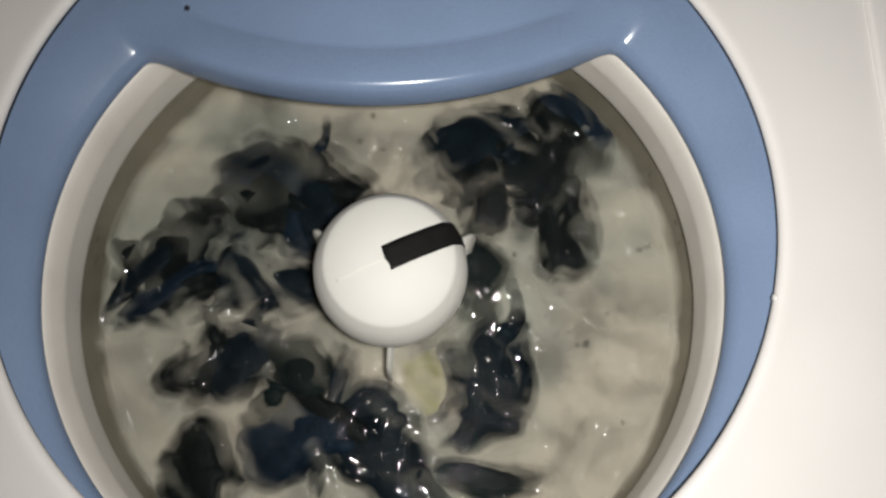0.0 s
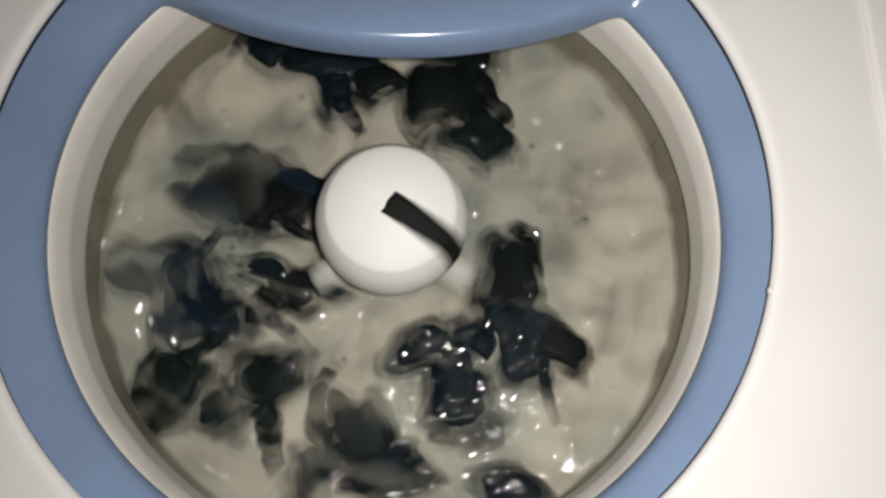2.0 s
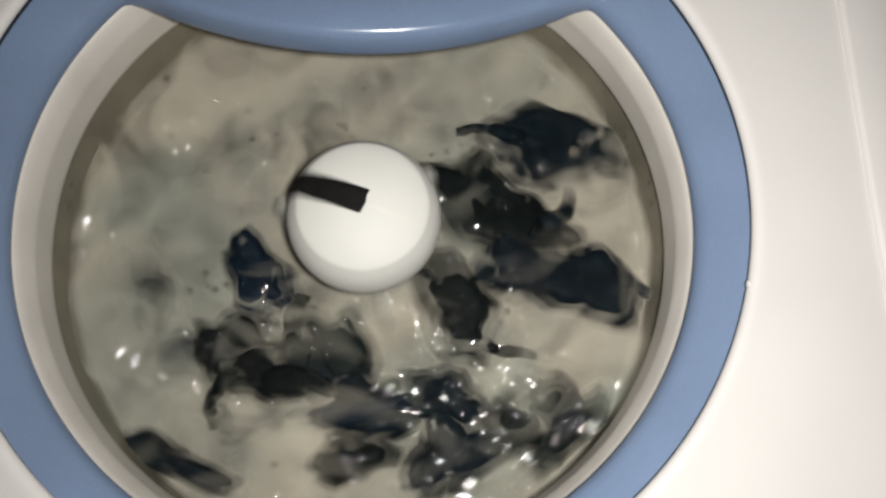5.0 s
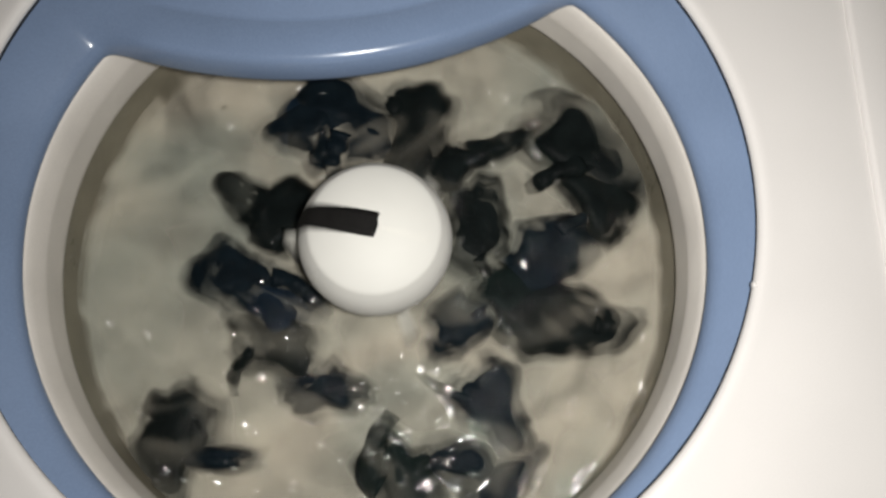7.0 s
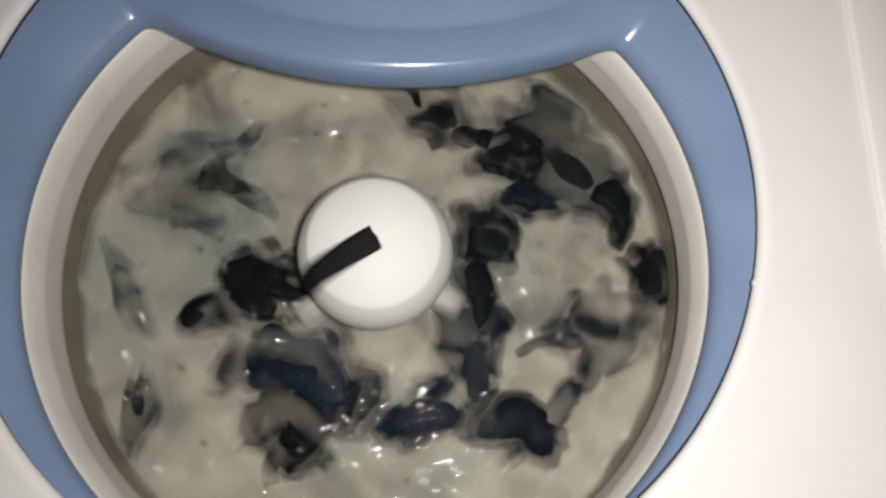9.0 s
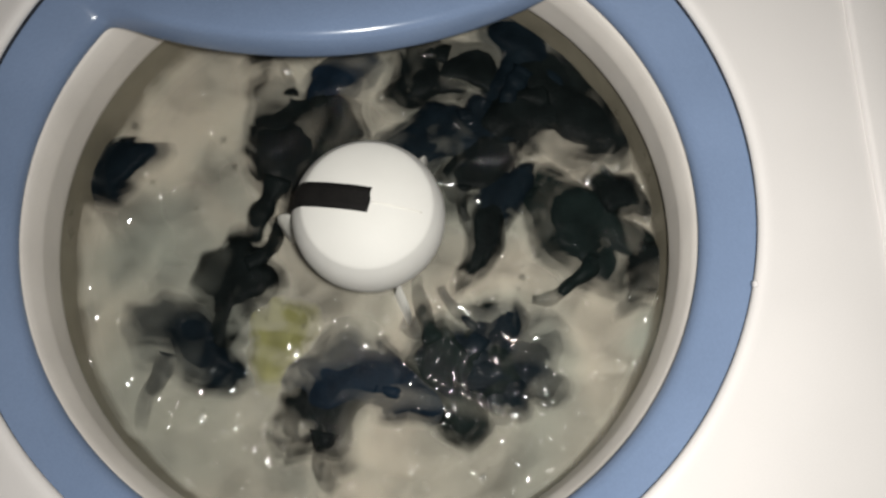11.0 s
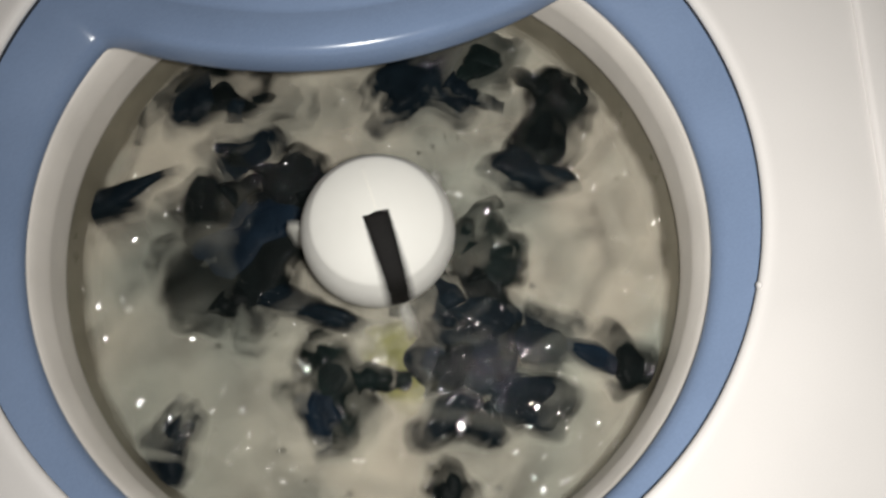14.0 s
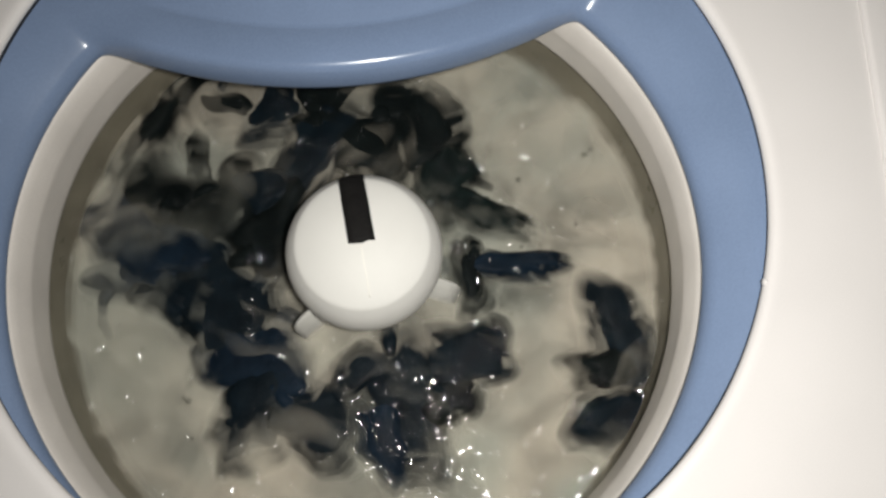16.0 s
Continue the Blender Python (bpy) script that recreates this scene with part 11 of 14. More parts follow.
    walk(garments[33], [
        (0, lay(0.070, -0.135, 0.7959, 193)), (0.25, lay(0.064, -0.154, 0.7962, 221)), (0.5, lay(0.047, -0.172, 0.7965, 249)), (0.75, lay(0.059, -0.156, 0.7791, 218)),
        (1, lay(0.062, -0.148, 0.7705, 187)), (1.25, lay(0.021, -0.156, 0.7789, 179)), (1.5, lay(-0.011, -0.142, 0.7957, 171)), (1.75, lay(-0.027, -0.158, 0.7960, 193)),
        (2, lay(-0.047, -0.174, 0.7966, 216)), (2.25, lay(-0.045, -0.160, 0.7961, 218)), (2.5, lay(-0.042, -0.156, 0.7960, 219)), (2.75, lay(0.027, -0.157, 0.7959, 241)),
        (3, lay(0.061, -0.110, 0.7956, 263)), (3.25, lay(0.086, -0.121, 0.7958, 231)), (3.5, lay(0.125, -0.137, 0.7972, 199)), (3.75, lay(0.100, -0.136, 0.7963, 183)),
        (4, lay(0.074, -0.135, 0.7959, 168)), (4.25, lay(0.065, -0.151, 0.7961, 167)), (4.5, lay(0.062, -0.146, 0.7960, 165)), (4.75, lay(0.064, -0.131, 0.7958, 163)),
        (5, lay(0.063, -0.128, 0.7957, 159)), (5.25, lay(0.062, -0.137, 0.7958, 156)), (5.5, lay(0.062, -0.154, 0.7961, 153)), (5.75, lay(0.068, -0.168, 0.7967, 150)),
        (6, lay(0.077, -0.165, 0.7968, 147)), (6.25, lay(0.076, -0.152, 0.7963, 145)), (6.5, lay(0.073, -0.140, 0.7960, 145)), (6.75, lay(0.012, -0.133, 0.7956, 160)),
        (7, lay(-0.035, -0.120, 0.7956, 175)), (7.25, lay(-0.013, -0.163, 0.7790, 200)), (7.5, lay(0.020, -0.182, 0.7712, 225)), (7.75, lay(-0.004, -0.145, 0.7787, 189)),
        (8, lay(-0.024, -0.107, 0.7955, 152)), (8.25, lay(-0.045, -0.122, 0.7956, 150)), (8.5, lay(-0.062, -0.148, 0.7960, 147)), (8.75, lay(-0.054, -0.156, 0.7927, 145)),
        (9, lay(-0.055, -0.153, 0.7892, 140)), (9.25, lay(-0.062, -0.135, 0.7856, 133)), (9.5, lay(-0.090, -0.115, 0.7822, 123)), (9.75, lay(-0.120, -0.109, 0.7792, 113)),
        (10, lay(-0.134, -0.116, 0.7765, 103)), (10.25, lay(-0.132, -0.120, 0.7714, 94)), (10.5, lay(-0.128, -0.110, 0.7710, 86)), (10.75, lay(-0.136, -0.090, 0.7709, 81)),
        (11, lay(-0.151, -0.078, 0.7713, 79)), (11.25, lay(-0.174, -0.098, 0.7819, 109)), (11.5, lay(-0.188, -0.122, 0.8021, 140)), (11.75, lay(-0.140, -0.084, 0.7964, 148)),
        (12, lay(-0.089, -0.042, 0.7955, 156)), (12.25, lay(-0.079, -0.053, 0.7955, 142)), (12.5, lay(-0.072, -0.070, 0.7955, 128)), (12.75, lay(-0.071, -0.081, 0.7955, 121)),
        (13, lay(-0.066, -0.089, 0.7955, 114)), (13.25, lay(-0.077, -0.084, 0.7956, 148)), (13.5, lay(-0.086, -0.068, 0.7956, 182)), (13.75, lay(-0.118, -0.104, 0.7961, 217)),
        (14, lay(-0.148, -0.165, 0.8009, 252)), (14.25, lay(-0.146, -0.156, 0.7998, 233)), (14.5, lay(-0.132, -0.137, 0.7975, 215)), (14.75, lay(-0.122, -0.122, 0.7796, 215)),
        (15, lay(-0.111, -0.111, 0.7706, 215)), (15.25, lay(-0.154, -0.077, 0.7799, 185)), (15.5, lay(-0.194, -0.042, 0.7996, 154)), (15.75, lay(-0.185, -0.053, 0.7987, 151)),
        (16, lay(-0.162, -0.048, 0.7969, 148)),
    ])
    walk(garments[34], [
        (0, lay(-0.046, -0.132, 0.7962, -34)), (0.25, lay(-0.073, -0.144, 0.7965, -33)), (0.5, lay(-0.104, -0.151, 0.7974, -32)), (0.75, lay(-0.102, -0.159, 0.7807, -24)),
        (1, lay(-0.102, -0.175, 0.7727, -16)), (1.25, lay(-0.117, -0.194, 0.7848, -31)), (1.5, lay(-0.130, -0.201, 0.8042, -47)), (1.75, lay(-0.128, -0.184, 0.7844, -47)),
        (2, lay(-0.121, -0.171, 0.7735, -47)), (2.25, lay(-0.117, -0.175, 0.7736, -47)), (2.5, lay(-0.114, -0.190, 0.7749, -47)), (2.75, lay(-0.099, -0.173, 0.7814, -68)),
        (3, lay(-0.087, -0.142, 0.7967, -90)), (3.25, lay(-0.107, -0.127, 0.7798, -74)), (3.5, lay(-0.115, -0.116, 0.7708, -58)), (3.75, lay(-0.076, -0.115, 0.7792, -39)),
        (4, lay(-0.046, -0.116, 0.7961, -21)), (4.25, lay(-0.054, -0.136, 0.7963, -20)), (4.5, lay(-0.065, -0.134, 0.7963, -17)), (4.75, lay(-0.070, -0.118, 0.7962, -13)),
        (5, lay(-0.065, -0.111, 0.7961, -9)), (5.25, lay(-0.046, -0.121, 0.7961, -4)), (5.5, lay(-0.029, -0.146, 0.7963, 1)), (5.75, lay(-0.022, -0.168, 0.7967, 6)),
        (6, lay(-0.023, -0.171, 0.7968, 10)), (6.25, lay(-0.029, -0.158, 0.7965, 13)), (6.5, lay(-0.027, -0.144, 0.7962, 14)), (6.75, lay(-0.022, -0.142, 0.7792, 14)),
        (7, lay(-0.024, -0.159, 0.7705, 14)), (7.25, lay(0.033, -0.147, 0.7793, -1)), (7.5, lay(0.059, -0.101, 0.7961, -16)), (7.75, lay(0.080, -0.084, 0.7961, -28)),
        (8, lay(0.098, -0.065, 0.7961, -40)), (8.25, lay(0.086, -0.039, 0.7960, -62)), (8.5, lay(0.071, -0.035, 0.7960, -85)), (8.75, lay(0.080, -0.040, 0.7960, -86)),
        (9, lay(0.082, -0.034, 0.7960, -88)), (9.25, lay(0.086, -0.021, 0.7960, -90)), (9.5, lay(0.084, -0.011, 0.7960, -94)), (9.75, lay(0.080, -0.015, 0.7960, -98)),
        (10, lay(0.082, -0.021, 0.7960, -101)), (10.25, lay(0.091, -0.018, 0.7960, -105)), (10.5, lay(0.101, -0.006, 0.7961, -108)), (10.75, lay(0.102, 0.005, 0.7961, -110)),
        (11, lay(0.092, 0.010, 0.7961, -110)), (11.25, lay(0.096, -0.021, 0.7961, -140)), (11.5, lay(0.105, -0.061, 0.7961, -170)), (11.75, lay(0.123, -0.054, 0.7963, -199)),
        (12, lay(0.138, -0.033, 0.7965, -228)), (12.25, lay(0.120, -0.021, 0.7962, -216)), (12.5, lay(0.096, -0.022, 0.7961, -203)), (12.75, lay(0.091, -0.035, 0.7790, -203)),
        (13, lay(0.091, -0.045, 0.7700, -203)), (13.25, lay(0.099, -0.020, 0.7791, -199)), (13.5, lay(0.106, 0.013, 0.7962, -195)), (13.75, lay(0.121, 0.045, 0.7796, -167)),
        (14, lay(0.120, 0.068, 0.7709, -138)), (14.25, lay(0.093, 0.073, 0.7795, -140)), (14.5, lay(0.074, 0.087, 0.7964, -143)), (14.75, lay(0.129, 0.108, 0.7820, -127)),
        (15, lay(0.190, 0.111, 0.7790, -112)), (15.25, lay(0.188, 0.109, 0.7790, -112)), (15.5, lay(0.177, 0.093, 0.7770, -112)), (15.75, lay(0.166, 0.081, 0.7744, -112)),
        (16, lay(0.168, 0.085, 0.7750, -112)),
    ])
    walk(garments[35], [
        (0, lay(0.073, -0.179, 0.7958, 176)), (0.25, lay(0.054, -0.162, 0.7778, 163)), (0.5, lay(0.038, -0.142, 0.7703, 150)), (0.75, lay(0.085, -0.103, 0.7772, 136)),
        (1, lay(0.096, -0.064, 0.7941, 123)), (1.25, lay(0.089, -0.094, 0.7942, 109)), (1.5, lay(0.082, -0.113, 0.7942, 96)), (1.75, lay(0.076, -0.106, 0.7771, 66)),
        (2, lay(0.073, -0.102, 0.7701, 35)), (2.25, lay(0.109, -0.114, 0.7776, 22)), (2.5, lay(0.148, -0.128, 0.7966, 8)), (2.75, lay(0.153, -0.141, 0.7977, 9)),
        (3, lay(0.153, -0.139, 0.7977, 9)), (3.25, lay(0.148, -0.142, 0.7974, 34)), (3.5, lay(0.153, -0.152, 0.7987, 59)), (3.75, lay(0.159, -0.161, 0.8004, 46)),
        (4, lay(0.159, -0.178, 0.8027, 34)), (4.25, lay(0.144, -0.197, 0.8030, 35)), (4.5, lay(0.128, -0.199, 0.8017, 36)), (4.75, lay(0.132, -0.180, 0.7993, 39)),
        (5, lay(0.153, -0.155, 0.7989, 42)), (5.25, lay(0.175, -0.140, 0.8004, 45)), (5.5, lay(0.175, -0.153, 0.8019, 48)), (5.75, lay(0.161, -0.180, 0.8030, 50)),
        (6, lay(0.152, -0.188, 0.8030, 53)), (6.25, lay(0.152, -0.171, 0.8007, 54)), (6.5, lay(0.159, -0.150, 0.7991, 55)), (6.75, lay(0.164, -0.148, 0.7826, 55)),
        (7, lay(0.163, -0.165, 0.7774, 55)), (7.25, lay(0.154, -0.180, 0.7853, 41)), (7.5, lay(0.145, -0.177, 0.8005, 27)), (7.75, lay(0.167, -0.143, 0.7995, 56)),
        (8, lay(0.182, -0.109, 0.7989, 85)), (8.25, lay(0.177, -0.092, 0.7974, 71)), (8.5, lay(0.173, -0.090, 0.7970, 56)), (8.75, lay(0.180, -0.099, 0.7947, 58)),
        (9, lay(0.177, -0.093, 0.7907, 62)), (9.25, lay(0.178, -0.063, 0.7865, 69)), (9.5, lay(0.172, -0.025, 0.7823, 78)), (9.75, lay(0.159, -0.011, 0.7782, 87)),
        (10, lay(0.152, -0.019, 0.7709, 96)), (10.25, lay(0.155, -0.027, 0.7710, 105)), (10.5, lay(0.158, -0.016, 0.7712, 112)), (10.75, lay(0.153, 0.004, 0.7711, 116)),
        (11, lay(0.140, 0.016, 0.7707, 118)), (11.25, lay(0.159, 0.044, 0.7791, 123)), (11.5, lay(0.176, 0.080, 0.7995, 128)), (11.75, lay(0.179, 0.092, 0.8012, 129)),
        (12, lay(0.179, 0.117, 0.8030, 130)), (12.25, lay(0.170, 0.124, 0.8030, 159)), (12.5, lay(0.156, 0.118, 0.8006, 188)), (12.75, lay(0.142, 0.123, 0.7997, 174)),
        (13, lay(0.131, 0.131, 0.7994, 160)), (13.25, lay(0.138, 0.138, 0.7841, 160)), (13.5, lay(0.148, 0.153, 0.7790, 160)), (13.75, lay(0.126, 0.159, 0.7860, 187)),
        (14, lay(0.095, 0.148, 0.7984, 214)), (14.25, lay(0.103, 0.135, 0.7976, 203)), (14.5, lay(0.122, 0.131, 0.7986, 192)), (14.75, lay(0.152, 0.132, 0.8021, 165)),
        (15, lay(0.181, 0.126, 0.8030, 137)), (15.25, lay(0.179, 0.124, 0.7860, 137)), (15.5, lay(0.169, 0.107, 0.7773, 137)), (15.75, lay(0.121, 0.051, 0.7776, 147)),
        (16, lay(0.082, 0.018, 0.7940, 158)),
    ])
    walk(garments[36], [
        (0, lay(-0.043, -0.139, 0.7947, 86)), (0.25, lay(-0.009, -0.120, 0.7776, 79)), (0.5, lay(0.021, -0.093, 0.7700, 73)), (0.75, lay(-0.011, -0.101, 0.7775, 37)),
        (1, lay(-0.047, -0.106, 0.7946, 0)), (1.25, lay(-0.077, -0.137, 0.7780, 1)), (1.5, lay(-0.107, -0.152, 0.7716, 2)), (1.75, lay(-0.105, -0.085, 0.7777, -4)),
        (2, lay(-0.080, -0.032, 0.7945, -11)), (2.25, lay(-0.074, -0.057, 0.7945, -7)), (2.5, lay(-0.063, -0.092, 0.7945, -3)), (2.75, lay(-0.118, -0.121, 0.7784, -8)),
        (3, lay(-0.181, -0.125, 0.7759, -12)), (3.25, lay(-0.193, -0.106, 0.7838, -29)), (3.5, lay(-0.192, -0.093, 0.7999, -46)), (3.75, lay(-0.173, -0.118, 0.7988, -37)),
        (4, lay(-0.157, -0.151, 0.7994, -29)), (4.25, lay(-0.170, -0.164, 0.8029, -28)), (4.5, lay(-0.173, -0.170, 0.8035, -24)), (4.75, lay(-0.159, -0.170, 0.8020, -20)),
        (5, lay(-0.146, -0.167, 0.7999, -14)), (5.25, lay(-0.143, -0.162, 0.7990, -8)), (5.5, lay(-0.153, -0.165, 0.8005, -2)), (5.75, lay(-0.157, -0.181, 0.8034, 4)),
        (6, lay(-0.147, -0.193, 0.8035, 8)), (6.25, lay(-0.138, -0.190, 0.8019, 12)), (6.5, lay(-0.138, -0.174, 0.7998, 13)), (6.75, lay(-0.134, -0.162, 0.7983, 10)),
        (7, lay(-0.137, -0.169, 0.7991, 7)), (7.25, lay(-0.076, -0.188, 0.7971, -6)), (7.5, lay(-0.027, -0.169, 0.7953, -18)), (7.75, lay(-0.048, -0.136, 0.7777, -19)),
        (8, lay(-0.068, -0.102, 0.7701, -20)), (8.25, lay(-0.125, -0.126, 0.7788, -55)), (8.5, lay(-0.184, -0.146, 0.8030, -90)), (8.75, lay(-0.178, -0.149, 0.7989, -90)),
        (9, lay(-0.173, -0.149, 0.7948, -90)), (9.25, lay(-0.162, -0.145, 0.7893, -90)), (9.5, lay(-0.165, -0.138, 0.7857, -90)), (9.75, lay(-0.181, -0.136, 0.7843, -90)),
        (10, lay(-0.191, -0.136, 0.7788, -90)), (10.25, lay(-0.185, -0.135, 0.7775, -90)), (10.5, lay(-0.173, -0.132, 0.7753, -90)), (10.75, lay(-0.168, -0.128, 0.7744, -90)),
        (11, lay(-0.180, -0.121, 0.7754, -90)), (11.25, lay(-0.183, -0.143, 0.7855, -75)), (11.5, lay(-0.176, -0.169, 0.8035, -60)), (11.75, lay(-0.166, -0.168, 0.7858, -60)),
        (12, lay(-0.157, -0.154, 0.7753, -60)), (12.25, lay(-0.173, -0.116, 0.7817, -69)), (12.5, lay(-0.191, -0.089, 0.7995, -78)), (12.75, lay(-0.196, -0.102, 0.7839, -78)),
        (13, lay(-0.196, -0.112, 0.7773, -78)), (13.25, lay(-0.139, -0.074, 0.7783, -79)), (13.5, lay(-0.075, -0.036, 0.7945, -80)), (13.75, lay(-0.063, -0.041, 0.7945, -45)),
        (14, lay(-0.060, -0.059, 0.7945, -9)), (14.25, lay(-0.068, -0.097, 0.7946, 2)), (14.5, lay(-0.058, -0.124, 0.7947, 14)), (14.75, lay(-0.069, -0.079, 0.7945, -6)),
        (15, lay(-0.066, -0.035, 0.7945, -25)), (15.25, lay(-0.089, -0.053, 0.7775, -11)), (15.5, lay(-0.118, -0.089, 0.7704, 3)), (15.75, lay(-0.121, -0.088, 0.7780, 32)),
        (16, lay(-0.109, -0.071, 0.7947, 61)),
    ])
    walk(garments[37], [
        (0, lay(0.147, 0.105, 0.7993, 114)), (0.25, lay(0.151, 0.122, 0.7845, 114)), (0.5, lay(0.155, 0.138, 0.7790, 114)), (0.75, lay(0.133, 0.153, 0.7790, 92)),
        (1, lay(0.104, 0.156, 0.7762, 70)), (1.25, lay(0.098, 0.144, 0.7742, 70)), (1.5, lay(0.096, 0.144, 0.7741, 70)), (1.75, lay(0.099, 0.161, 0.7765, 70)),
        (2, lay(0.105, 0.174, 0.7790, 70)), (2.25, lay(0.109, 0.169, 0.7790, 70)), (2.5, lay(0.113, 0.154, 0.7768, 70)), (2.75, lay(0.106, 0.142, 0.7745, 70)),
        (3, lay(0.095, 0.144, 0.7740, 70)), (3.25, lay(0.130, 0.138, 0.7842, 62)), (3.5, lay(0.171, 0.119, 0.8040, 55)), (3.75, lay(0.183, 0.115, 0.7870, 55)),
        (4, lay(0.188, 0.103, 0.7790, 55)), (4.25, lay(0.172, 0.093, 0.7762, 56)), (4.5, lay(0.154, 0.104, 0.7750, 58)), (4.75, lay(0.156, 0.119, 0.7768, 61)),
        (5, lay(0.170, 0.118, 0.7790, 64)), (5.25, lay(0.182, 0.112, 0.7870, 68)), (5.5, lay(0.173, 0.109, 0.7897, 71)), (5.75, lay(0.151, 0.111, 0.7901, 75)),
        (6, lay(0.138, 0.121, 0.7931, 77)), (6.25, lay(0.137, 0.134, 0.7980, 79)), (6.5, lay(0.142, 0.145, 0.8039, 80)), (6.75, lay(0.124, 0.119, 0.7986, 52)),
        (7, lay(0.100, 0.075, 0.7956, 25)), (7.25, lay(0.084, 0.049, 0.7952, 38)), (7.5, lay(0.069, 0.041, 0.7951, 51)), (7.75, lay(0.015, 0.089, 0.7782, 50)),
        (8, lay(-0.054, 0.097, 0.7704, 49)), (8.25, lay(-0.061, 0.090, 0.7704, 49)), (8.5, lay(-0.062, 0.070, 0.7702, 49)), (8.75, lay(-0.057, 0.062, 0.7701, 48)),
        (9, lay(-0.062, 0.072, 0.7702, 46)), (9.25, lay(-0.058, 0.099, 0.7705, 42)), (9.5, lay(-0.053, 0.124, 0.7712, 38)), (9.75, lay(-0.052, 0.127, 0.7793, 34)),
        (10, lay(-0.057, 0.118, 0.7824, 29)), (10.25, lay(-0.063, 0.117, 0.7859, 25)), (10.5, lay(-0.064, 0.134, 0.7901, 22)), (10.75, lay(-0.061, 0.156, 0.7952, 19)),
        (11, lay(-0.066, 0.165, 0.8000, 18)), (11.25, lay(-0.071, 0.136, 0.7802, 14)), (11.5, lay(-0.065, 0.102, 0.7706, 9)), (11.75, lay(-0.060, 0.084, 0.7783, 8)),
        (12, lay(-0.054, 0.080, 0.7952, 7)), (12.25, lay(-0.088, 0.123, 0.7970, -14)), (12.5, lay(-0.131, 0.152, 0.8035, -36)), (12.75, lay(-0.150, 0.128, 0.8023, -23)),
        (13, lay(-0.163, 0.106, 0.8013, -9)), (13.25, lay(-0.136, 0.108, 0.7985, 12)), (13.5, lay(-0.106, 0.116, 0.7973, 34)), (13.75, lay(-0.129, 0.123, 0.7993, 41)),
        (14, lay(-0.163, 0.112, 0.8019, 48)), (14.25, lay(-0.151, 0.085, 0.7982, 32)), (14.5, lay(-0.130, 0.069, 0.7963, 16)), (14.75, lay(-0.120, 0.094, 0.7968, 13)),
        (15, lay(-0.110, 0.114, 0.7973, 10)), (15.25, lay(-0.075, 0.094, 0.7786, 39)), (15.5, lay(-0.053, 0.053, 0.7701, 68)), (15.75, lay(-0.120, 0.066, 0.7789, 64)),
        (16, lay(-0.183, 0.076, 0.8013, 60)),
    ])
